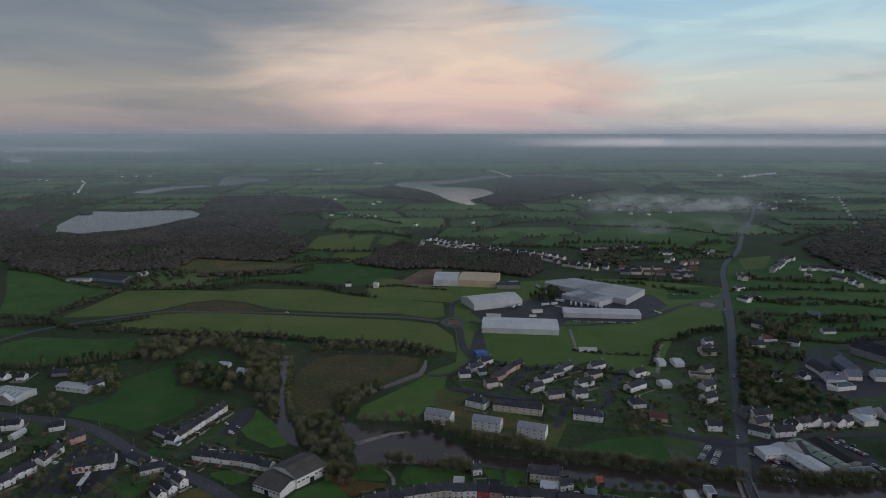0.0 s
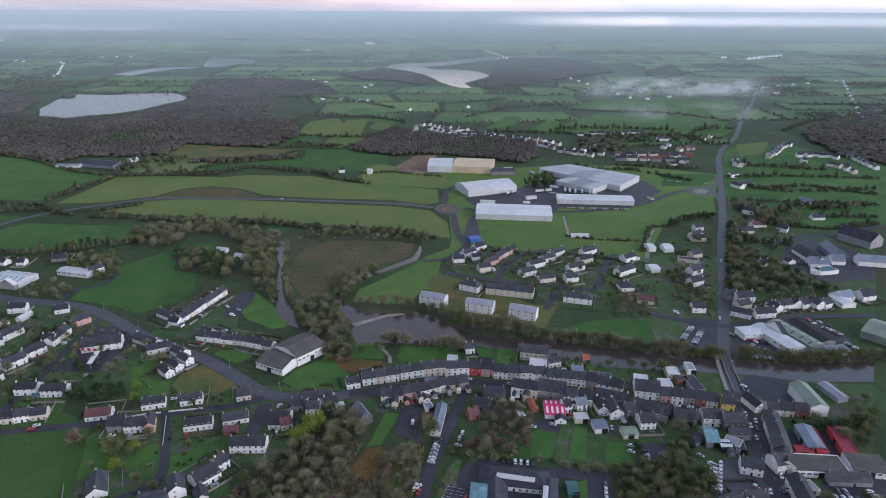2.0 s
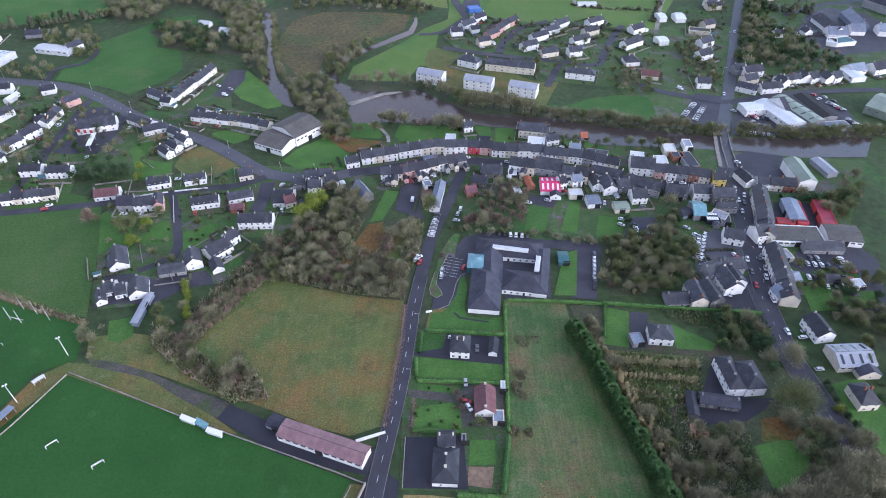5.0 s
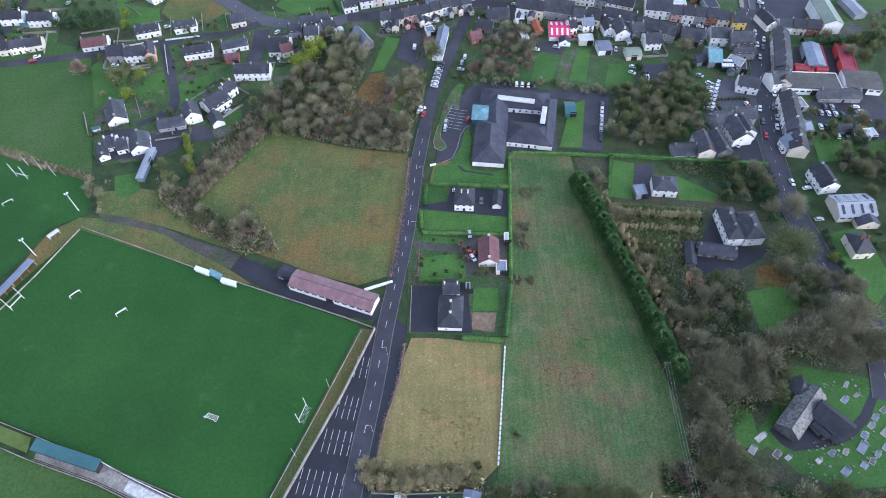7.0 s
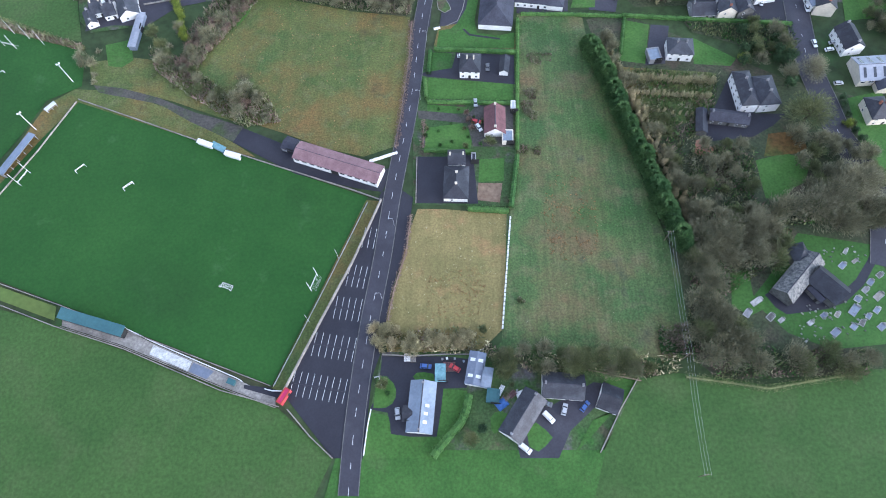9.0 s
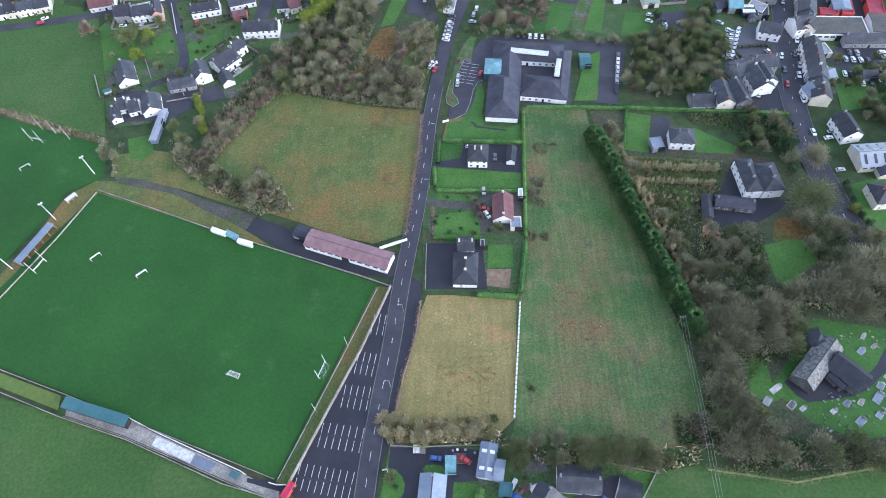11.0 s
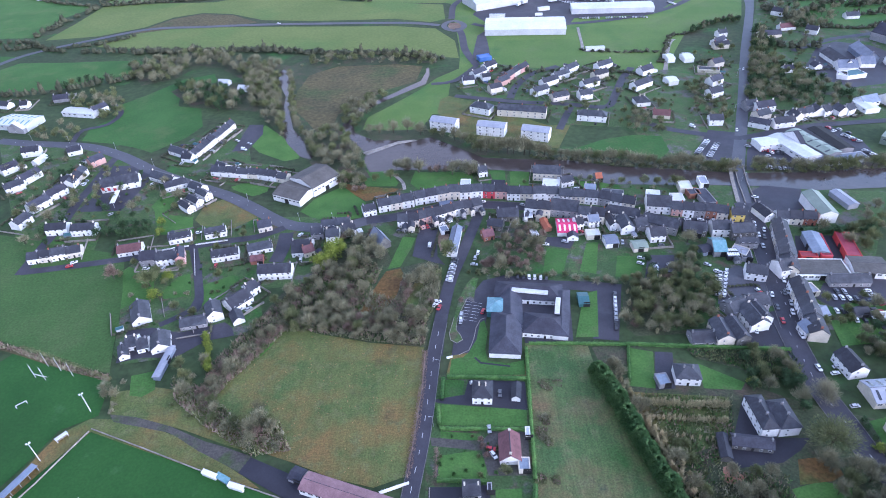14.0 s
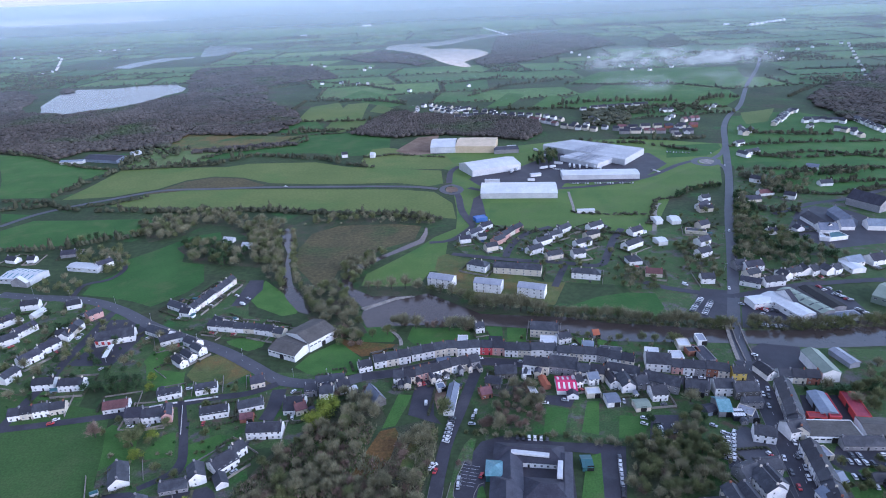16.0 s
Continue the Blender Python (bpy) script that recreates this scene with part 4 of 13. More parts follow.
def wood(label, pts, spacing, tall, material="farwood", name="woodland", clear=()):
    xs, ys = [p[0] for p in pts], [p[1] for p in pts]
    spots, y = [], min(ys)
    while y < max(ys):
        x = min(xs)
        while x < max(xs):
            px, py = x + random.uniform(-0.6, 0.6) * spacing, y + random.uniform(-0.6, 0.6) * spacing
            if inside(px, py, pts):
                spots.append((px, py, spacing * random.uniform(0.62, 0.92), tall * (0.86 + 0.28 * noise.noise((px / 90, py / 90, 5.0))) * random.uniform(0.85, 1.1)))
            x += spacing
        y += spacing
    return clumps(name, label, "wood", spots, material, twigs=10, ragged=(0.72, 1.1), stem=0.09)


def hedgerow(pts, spacing=4.5, tall=3.5, label="unkempt hedgerow of thorn and scrub", material="farhedge", name="hedgerow"):
    spots = []
    for a, b in zip(pts, pts[1:]):
        d = math.hypot(b[0] - a[0], b[1] - a[1])
        n = max(1, int(d / spacing))
        for k in range(n):
            t = (k + random.random()) / n
            if random.random() < 0.06:
                continue
            h = tall * random.uniform(0.6, 1.25) * (1.9 if random.random() < 0.14 else 1)
            for _ in range(2):
                spots.append((a[0] + (b[0] - a[0]) * t + random.uniform(-2.5, 2.5), a[1] + (b[1] - a[1]) * t + random.uniform(-2.5, 2.5), spacing * random.uniform(0.35, 0.6), h * random.uniform(0.4, 0.9)))
            spots.append((a[0] + (b[0] - a[0]) * t + random.uniform(-1, 1), a[1] + (b[1] - a[1]) * t + random.uniform(-1, 1), spacing * random.uniform(0.4, 0.7), h))
    return clumps(name, label, "hedgerow", spots, material, twigs=12, ragged=(0.6, 1.05), stem=0.14)


def on_road(x, y, room=1.5):
    return any(abs(x - a) < w / 2 + room + 3 and abs(y - b) < w / 2 + room + 3 and math.hypot(x - a, y - b) < w / 2 + room + 2 for a, b, w in ROADSIDE)


def gardens():
    """Low walls, hedges, sheds and bushes round the houses that have plots."""
    rng = random.Random(11)
    walls, greens = [], []
    solid, leaves, count, sheds = [], [], 0, 0
    for x, y, turn, L, W, kind in YARDS:
        if y < 240:
            continue
        m = pose(x, y, 0, 0, 0, turn)
        front, back = rng.uniform(5, 8), rng.uniform(7, 13)
        side = L / 2 + (rng.uniform(1.5, 4.5) if kind != "terrace" else 0.1)
        ends = [((-side, -W / 2 - front), (side, -W / 2 - front)), ((side, -W / 2 - front), (side, W / 2 + back)), ((-side, -W / 2 - front), (-side, W / 2 + back)), ((-side, W / 2 + back), (side, W / 2 + back))]
        for a, b in ends:
            pick = rng.random()
            if pick < 0.15:
                continue
            n = max(1, int(math.hypot(b[0] - a[0], b[1] - a[1]) / 2.0))
            for k in range(n):
                t0, t1 = k / n, (k + 1) / n
                p = m @ Vector((a[0] + (b[0] - a[0]) * t0, a[1] + (b[1] - a[1]) * t0, 0))
                q = m @ Vector((a[0] + (b[0] - a[0]) * t1, a[1] + (b[1] - a[1]) * t1, 0))
                c = (p + q) / 2
                if on_road(c.x, c.y) or any((c.x - hx) ** 2 + (c.y - hy) ** 2 < 30 for hx, hy, *_ in YARDS):
                    continue
                if pick < 0.55:
                    d = (q - p).normalized() * 0.12
                    s = Vector((-d.y, d.x, 0))
                    tall = 1.0 if pick < 0.4 else 1.6
                    o = len(solid)
                    solid += [tuple(v + Vector((0, 0, z))) for z in (0, tall) for v in (p - s, q - s, q + s, p + s)]
                    walls += [(o + 4, o + 5, o + 6, o + 7), (o, o + 1, o + 5, o + 4), (o + 1, o + 2, o + 6, o + 5), (o + 2, o + 3, o + 7, o + 6), (o + 3, o, o + 4, o + 7)]
                else:
                    leaves.append((c.x, c.y, 1.2, 1.7))
        if kind != "terrace" and rng.random() < 0.45 and sheds < 70:
            p = m @ Vector((rng.choice((-1, 1)) * (L / 2 - 1), W / 2 + back * 0.6, 0))
            if rng.random() < 0.5:
                p = m @ Vector((rng.choice((-1, 1)) * (L / 2 + 2.6), -W / 2 + 1, 0))
            if not on_road(p.x, p.y) and all(math.hypot(p.x - hx, p.y - hy) > 9 or (hx, hy) == (x, y) for hx, hy, *_ in YARDS):
                sheds += 1
                wide, deep = rng.uniform(2.2, 3.6), rng.uniform(2.6, 5.0)
                ob = thing("garden_shed", "small garden shed with a shallow sheet roof", "shed", pose(p.x, p.y, 0, 0, 0, turn + rng.choice((0, 90))))
                bm = bmesh.new()
                prism(bm, [(-wide / 2, 0), (wide / 2, 0), (wide / 2, 2.0), (0, 2.5), (-wide / 2, 2.0)], -deep / 2, deep / 2)
                part("wall", bm, M[rng.choice(("wood", "white", "grey", "bluegrey"))], ob)
                bm = bmesh.new()
                prism(bm, [(-wide / 2 - 0.2, 1.92), (0, 2.5), (wide / 2 + 0.2, 1.92), (wide / 2 + 0.2, 2.02), (0, 2.62), (-wide / 2 - 0.2, 2.02)], -deep / 2 - 0.2, deep / 2 + 0.2)
                part("roof", bm, M[rng.choice(("slate", "greyroof", "silver", "palesheet", "greensheet"))], ob)
        if rng.random() < 0.55:
            p = m @ Vector((rng.uniform(-L / 2, L / 2), -W / 2 - front * 0.55, 0))
            if not on_road(p.x, p.y, -1) and not on_road(p.x, p.y):
                car(rng.choice(("white", "silver", "grey", "black", "white", "blue", "red")), p.x, p.y, turn + rng.choice((0, 90)) + rng.uniform(-8, 8), z=0.12)
    tagged(new("garden_walls", mesh_of("garden_walls", solid, walls, [M["concrete"]])), "low grey walls and fences between house plots", "wall", "", "stuff")
    clumps("garden_hedges", "low green hedges between house plots", "hedge", leaves, "farhedge", twigs=5)


def thicket(label, pts, count, kinds, tall=(0.8, 2.4), wide=0.34, name="undergrowth"):
    """Undergrowth: upright stems and leaves of several plants in drifts over an outline."""
    rng = np.random.default_rng(count + len(label))
    xs, ys = [p[0] for p in pts], [p[1] for p in pts]
    spots, which = [], []
    while len(spots) < count:
        x, y = rng.uniform(min(xs), max(xs)), rng.uniform(min(ys), max(ys))
        if inside(x, y, pts) and noise.noise((x / 7, y / 7, 9.0)) + rng.uniform(-0.5, 0.5) > -0.25:
            spots.append((x, y, 0.1))
            which.append(int((noise.noise((x / 9, y / 9, 4.0)) * 0.9 + 0.5 + rng.uniform(-0.25, 0.25)) * len(kinds)) % len(kinds))
    c = np.array(spots)
    h = rng.uniform(*tall, count)[:, None]
    d = rng.normal(size=(count, 3)) * 0.45
    d[:, 2] = 1
    c[:, 2] += rng.uniform(0, 0.6, count) * h[:, 0]
    side = rng.normal(size=(count, 3)) * np.array([1, 1, 0.3])
    side *= wide / (np.linalg.norm(side, axis=1)[:, None] + 1e-9)
    v = np.stack([c - side, c + side, c + d * h * 0.75], 1).reshape(-1, 3)
    return tagged(new(name, mesh_of(name, v.tolist(), np.arange(len(v)).reshape(-1, 3).tolist(), [M[k] for k in kinds], which)), label, "undergrowth", "", "stuff")


def conifer_hedge(pts, spacing=2.6, tall=8.6, radius=4.4):
    """A tall hedge of conifers grown together, each a part of its own."""
    ob = thing("conifer_hedge", "tall dark green conifer hedge along the long meadow", "hedge")
    forms = []
    for seed in range(4):
        rng = np.random.default_rng(seed + 60)
        n = 2400
        h = rng.uniform(0.1, 1, n) ** 0.6
        r = radius * (1.02 - 0.66 * h**2.2) * rng.uniform(0.6, 1.1, n)
        a = rng.uniform(0, math.tau, n)
        p = np.stack([np.cos(a) * r, np.sin(a) * r, h * tall], 1)
        d = np.stack([np.cos(a), np.sin(a), np.full(n, 0.55)], 1) + rng.normal(size=(n, 3)) * 0.35
        side = np.cross(d, rng.normal(size=(n, 3)))
        side /= np.linalg.norm(side, axis=1)[:, None] + 1e-9
        v = np.stack([p - side * 0.23, p + side * 0.23, p + d * 0.62], 1).reshape(-1, 3)
        core = []
        for z, q in ((0, 0.6), (tall * 0.5, 0.5), (tall * 0.8, 0.1)):
            core += [(math.cos(k * math.tau / 7) * radius * q, math.sin(k * math.tau / 7) * radius * q, z) for k in range(7)]
        faces = np.arange(len(v)).reshape(-1, 3).tolist() + [(len(v) + j * 7 + k, len(v) + j * 7 + (k + 1) % 7, len(v) + j * 7 + 7 + (k + 1) % 7, len(v) + j * 7 + 7 + k) for j in range(2) for k in range(7)]
        forms.append(mesh_of("conifer", v.tolist() + core, faces, [M["conifer"]]))
    rng = random.Random(8)
    for p in smooth_line([Vector(q) for q in pts], spacing):
        c = part("conifer", rng.choice(forms), None, ob)
        c.matrix_basis = pose(p.x + rng.uniform(-0.6, 0.6), p.y + rng.uniform(-0.6, 0.6), 0, 0, 0, rng.uniform(0, 360)) @ Matrix.Scale(rng.uniform(0.85, 1.1), 4)
    return ob


def tufts(name, label, pts, count, material, size=0.8):
    """Scattered tussocks of coarse grass over a field."""
    rng = np.random.default_rng(count)
    xs, ys = [p[0] for p in pts], [p[1] for p in pts]
    spots = []
    while len(spots) < count:
        x, y = rng.uniform(min(xs), max(xs)), rng.uniform(min(ys), max(ys))
        if inside(x, y, pts) and noise.noise((x / 14, y / 14, 2.0)) + rng.uniform(-0.5, 0.5) > -0.1:
            spots.append((x, y))
    s = np.array(spots)
    k = 7
    c = np.repeat(np.column_stack([s, np.full(len(s), 0.12)]), k, 0)
    d = rng.normal(size=(len(c), 3)) * np.array([0.8, 0.8, 0.3])
    d[:, 2] = np.abs(d[:, 2]) + 0.25
    scale = np.repeat(size * rng.uniform(0.5, 1.4, len(s)), k)[:, None]
    side = np.cross(d, rng.normal(size=d.shape))
    side /= np.linalg.norm(side, axis=1)[:, None] + 1e-9
    v = np.stack([c - side * scale * 0.22, c + side * scale * 0.22, c + d * scale * 0.6], 1).reshape(-1, 3)
    return tagged(new(name, mesh_of(name, v.tolist(), np.arange(len(v)).reshape(-1, 3).tolist(), [M[material]])), label, "grass", "", "stuff")


# ---- vehicles ----
PAINTS = {"white": (0.72, 0.72, 0.72), "silver": (0.42, 0.43, 0.45), "black": (0.02, 0.02, 0.024), "grey": (0.10, 0.105, 0.115), "red": (0.42, 0.03, 0.035), "blue": (0.04, 0.10, 0.30), "navy": (0.02, 0.035, 0.09)}
CARS = {}


def car_form(colour, van, near):
    L, W, H = (4.9, 1.95, 2.1) if van else (4.3, 1.78, 1.46)
    ob = thing("van" if van else "car", f"{colour} parked {'panel van' if van else 'hatchback car'} on tarmac", "van" if van else "car")
    paint = plain(f"{colour}_car_paint", PAINTS[colour], 0.28, 0.6)
    low = [(-L / 2, 0.32), (L / 2, 0.32), (L / 2, 0.72), (L / 2 - 0.25, 0.86), (L * 0.22, 0.95), (-L * 0.44, 0.98), (-L / 2, 0.84)]
    bm = bmesh.new()
    prism(bm, [(a, b) for a, b in low], -W / 2, W / 2)
    bmesh.ops.rotate(bm, verts=bm.verts[:], cent=(0, 0, 0), matrix=Matrix.Rotation(-math.pi / 2, 3, "Z"))
    bmesh.ops.bevel(bm, geom=bm.edges[:], offset=0.07, segments=1, affect="EDGES")
    bmesh.ops.recalc_face_normals(bm, faces=bm.faces[:])
    body = part("body", bm, paint, ob)
    x0, x1 = (-L * 0.48, L * 0.30) if van else (-L * 0.42, L * 0.24)
    top = H
    bm = bmesh.new()
    a = [(x0, 0.95), (x1, 0.95), (x1 - 0.62, top - 0.06), (x0 + 0.35 if not van else x0 + 0.05, top - 0.06)]
    inset = W / 2 - 0.08
    va = [bm.verts.new((x, -inset + (0.16 if z > 1 else 0), z)) for x, z in a]
    vb = [bm.verts.new((x, inset - (0.16 if z > 1 else 0), z)) for x, z in a]
    bm.faces.new(va)
    bm.faces.new(vb[::-1])
    for i in range(4):
        bm.faces.new((va[i], vb[i], vb[(i + 1) % 4], va[(i + 1) % 4]))
    bmesh.ops.recalc_face_normals(bm, faces=bm.faces[:])
    part("window_glass", bm, paint if van else M["glass"], ob)
    part("roof", boxes([((x0 + 0.3) if not van else x0 + 0.02, -inset + 0.14, top - 0.07, x1 - 0.6, inset - 0.14, top)]), paint, ob)
    if van:
        part("windscreen", boxes([(x1 - 0.35, -inset + 0.2, 1.15, x1 - 0.12, inset - 0.2, 1.75)]), M["glass"], ob)
    if near:
        bm = bmesh.new()
        bmesh.ops.create_cone(bm, cap_ends=True, segments=10, radius1=0.32, radius2=0.32, depth=0.22, matrix=Matrix.Rotation(math.pi / 2, 4, "X"))
        me = bpy.data.meshes.new("wheel")
        bm.to_mesh(me)
        bm.free()
        me.materials.append(M["rubber"])
        for sx in (-1, 1):
            for sy in (-1, 1):
                part("wheel", me, None, ob).location = (sx * L * 0.31, sy * (W / 2 - 0.1), 0.32)
    else:
        bm = boxes([(sx * L * 0.31 - 0.3, -W / 2 + 0.02, 0.0, sx * L * 0.31 + 0.3, W / 2 - 0.02, 0.55) for sx in (-1, 1)])
        n = len(bm.faces)
        bm.from_mesh(body.data)
        bm.to_mesh(body.data)
        bm.free()
        body.data.materials.append(M["rubber"])
        body.data.polygons.foreach_set("material_index", [1] * n + [0] * (len(body.data.polygons) - n))
    return ob


def car(colour, x, y, turn, van=False, z=0.3, group=""):
    m = pose(x, y, z, 0, 0, turn)
    near = math.hypot(x, y) < 275
    if (colour, van, near) not in CARS:
        ob = CARS[colour, van, near] = car_form(colour, van, near)
        ob.matrix_basis = m
    else:
        ob = copy_thing(CARS[colour, van, near], m)
    return tagged(ob, "", "", group)


def trailer(x, y, turn, L=12.0, material="palesheet"):
    """A box trailer on its wheels with a short cab-end frame."""
    ob = thing("trailer", "long pale box trailer parked in the factory yard", "trailer", pose(x, y, 0.25, 0, 0, turn))
    bm = boxes([(-L / 2, -1.25, 1.1, L / 2, 1.25, 3.9)])
    bmesh.ops.bevel(bm, geom=bm.edges[:], offset=0.08, segments=1, affect="EDGES")
    part("box", bm, M[material], ob)
    part("chassis", boxes([(-L / 2 + 0.2, -0.5, 0.8, L / 2 - 0.2, 0.5, 1.1)]), M["rubber"], ob)
    for u in (-L * 0.38, -L * 0.27, L * 0.33):
        part("wheel_pair", boxes([(u - 0.45, -1.2, 0, u + 0.45, -0.75, 0.95), (u - 0.45, 0.75, 0, u + 0.45, 1.2, 0.95)]), M["rubber"], ob)
    return ob


def post(name, label, category, x, y, tall, radius, material="metal", z=0.0):
    bm = bmesh.new()
    bmesh.ops.create_cone(bm, cap_ends=True, segments=8, radius1=radius, radius2=radius * 0.6, depth=tall, matrix=Matrix.Translation((0, 0, tall / 2)))
    ob = thing(name, label, category, pose(x, y, z))
    part("pole", bm, M[material], ob)
    return ob


def wall_line(name, label, pts, width, tall, material, z=0.0):
    """A free-standing wall along a line."""
    line = [Vector(p) for p in pts]
    v, _ = ribbon(line, width, z)
    n = len(line)
    top = [(x, y, h + tall) for x, y, h in v]
    faces = []
    for i in range(n - 1):
        a, b, c, d = 2 * i, 2 * i + 1, 2 * i + 3, 2 * i + 2
        o = 2 * n
        faces += [(a + o, b + o, c + o, d + o), (a, d, d + o, a + o), (b, b + o, c + o, c)]
    faces += [(0, 2 * n, 2 * n + 1, 1), (2 * n - 2, 2 * n - 1, 4 * n - 1, 4 * n - 2)]
    return tagged(new(name, mesh_of(name, v + top, faces, [M[material]])), label, "wall")


# ---- playing field furniture ----
def between(a, b):
    (ax, ay), (bx, by) = a, b
    return (ax + bx) / 2, (ay + by) / 2, math.hypot(bx - ax, by - ay), math.degrees(math.atan2(by - ay, bx - ax))


def tube(bm, a, b, r, sides=6):
    a, b = Vector(a), Vector(b)
    d = b - a
    bmesh.ops.create_cone(bm, cap_ends=True, segments=sides, radius1=r, radius2=r, depth=d.length, matrix=Matrix.Translation((a + b) / 2) @ d.to_track_quat("Z", "Y").to_matrix().to_4x4())


def goal(a, b, tall=9.0, back=1.0):
    """Tall white goalposts with a crossbar and a netted frame behind."""
    x, y, w, turn = between(a, b)
    w = 6.5
    ob = thing("goalposts", "tall white goalposts with crossbar and net on the pitch", "goalposts", pose(x, y, 0.2, 0, 0, turn))
    for s in (-1, 1):
        bm = bmesh.new()
        tube(bm, (s * w / 2, 0, 0), (s * w / 2, 0, tall), 0.11)
        part("post", bm, M["frame"], ob)
    bm = bmesh.new()
    tube(bm, (-w / 2, 0, 2.5), (w / 2, 0, 2.5), 0.11)
    part("crossbar", bm, M["frame"], ob)
    bm = bmesh.new()
    for k in range(14):
        u = -w / 2 + w * k / 13
        tube(bm, (u, 0, 2.45), (u, back * 1.8, 0.05), 0.012, 3)
    for k in range(7):
        t = k / 6
        tube(bm, (-w / 2, back * 1.8 * t, 2.45 - 2.4 * t), (w / 2, back * 1.8 * t, 2.45 - 2.4 * t), 0.012, 3)
    part("net", bm, M["frame"], ob)
    return ob


def small_goal(x, y, turn):
    ob = thing("training_goal", "small portable white training goal with net lying on the pitch", "goal", pose(x, y, 0.2, 0, 0, turn))
    w, d, h = 4.6, 2.2, 1.9
    for name, ends in (("post", ((-w / 2, 0, 0), (-w / 2, 0, h))), ("post", ((w / 2, 0, 0), (w / 2, 0, h))), ("crossbar", ((-w / 2, 0, h), (w / 2, 0, h))), ("base_bar", ((-w / 2, d, 0.05), (w / 2, d, 0.05))), ("side_bar", ((-w / 2, 0, 0.05), (-w / 2, d, 0.05))), ("side_bar", ((w / 2, 0, 0.05), (w / 2, d, 0.05)))):
        bm = bmesh.new()
        tube(bm, *ends, 0.08)
        part(name, bm, M["frame"], ob)
    bm = bmesh.new()
    for k in range(16):
        u = -w / 2 + w * k / 15
        tube(bm, (u, 0, h), (u, d, 0.05), 0.02, 3)
    for k in range(8):
        t = k / 7
        tube(bm, (-w / 2, d * t, h * (1 - t)), (w / 2, d * t, h * (1 - t)), 0.02, 3)
    part("net", bm, M["frame"], ob)
    return ob


def floodlight(x, y, tall=12.0, turn=0):
    ob = thing("floodlight", "slim white floodlight mast beside the pitch", "floodlight", pose(x, y, 0.1, 0, 0, turn))
    bm = bmesh.new()
    bmesh.ops.create_cone(bm, cap_ends=True, segments=8, radius1=0.2, radius2=0.11, depth=tall, matrix=Matrix.Translation((0, 0, tall / 2)))
    part("mast", bm, M["frame"], ob)
    head = part("lamp_bar", boxes([(-0.9, -0.1, tall, 0.9, 0.1, tall + 0.15)]), M["metal"], ob)
    for u in (-0.6, 0.6):
        part("lamp", boxes([(u - 0.35, -0.35, tall + 0.15, u + 0.35, 0.25, tall + 0.6)]), M["frame"], head)
    return ob


def shelter(name, label, a, b, deep, tall, roof, wall, flip=False, posts=True):
    """A long open-fronted shelter with a back wall, end walls, posts and a sloping sheet roof."""
    x, y, L, turn = between(a, b)
    ob = thing(name, label, "shelter", pose(x, y, 0.2, 0, 0, turn + (180 if flip else 0)))
    part("back_wall", boxes([(-L / 2, deep / 2 - 0.15, 0, L / 2, deep / 2, tall - 0.6)]), M[wall], ob)
    for s in (-1, 1):
        part("end_wall", boxes([(s * L / 2 - 0.1, -deep / 2 + 0.6, 0, s * L / 2 + 0.1, deep / 2 - 0.15, tall - 0.7)]), M[wall], ob)
    bm = bmesh.new()
    prism(bm, [(-deep / 2 - 0.4, tall), (deep / 2 + 0.2, tall - 0.55), (deep / 2 + 0.2, tall - 0.40), (-deep / 2 - 0.4, tall + 0.15)], -L / 2 - 0.3, L / 2 + 0.3)
    part("roof", bm, M[roof], ob)
    n = max(2, int(L / 4))
    for k in range(n + 1):
        u = -L / 2 + 0.2 + (L - 0.4) * k / n
        part("post", boxes([(u - 0.07, -deep / 2, 0, u + 0.07, -deep / 2 + 0.14, tall)]), M["metal"], ob)
    part("bench", boxes([(-L / 2 + 0.4, deep / 2 - 0.8, 0, L / 2 - 0.4, deep / 2 - 0.3, 0.45)]), M["concrete"], ob)
    return ob


def bay_row(a, b, deep=4.6, step=2.55):
    """White bay lines on both sides of a kerbed spine in the car park."""
    x, y, L, turn = between(a, b)
    ob = thing("parking_bays", "row of white parking bay lines on dark tarmac", "road marking", pose(x, y, 0.24, 0, 0, turn), "", "structure")
    part("spine", boxes([(-L / 2 - 0.5, -0.12, -0.05, L / 2 + 0.5, 0.12, 0.05)]), M["tarmac"], ob)
    n = max(1, round(L / step))
    for k in range(n + 1):
        u = -L / 2 + L * k / n
        for s in (-1, 1):
            v0, v1 = sorted((s * 0.5, s * deep))
            part("bay_line", boxes([(u - 0.075, v0, 0.0, u + 0.075, v1, 0.012)]), M["paint"], ob)
    return ob


def fence_posts(a, b, n, label="line of low white fence posts along the field edge"):
    x, y, L, turn = between(a, b)
    ob = thing("fence", label, "fence", pose(x, y, 0.1, 0, 0, turn))
    me = box_mesh("post", [(-0.62, -0.3, 0, 0.62, 0.3, 1.0)], M["frame"])
    for k in range(n):
        part("post", me, None, ob).location = (-L / 2 + L * (k + 0.5) / n, 0, 0)
    part("rail", boxes([(-L / 2, -0.04, 0.45, L / 2, 0.04, 0.6)]), M["wood"], ob)
    return ob


def roof_window(x, y, z, turn, tilt):
    ob = thing("roof_window", "small white-framed roof window in a slate slope", "skylight", pose(x, y, z, 0, tilt, turn))
    part("frame", boxes([(-0.75, -0.55, -0.1, 0.75, 0.55, 0.1)]), M["frame"], ob)
    part("pane", boxes([(-0.62, -0.42, 0.1, 0.62, 0.42, 0.13)]), M["palesheet"], ob)
    return ob


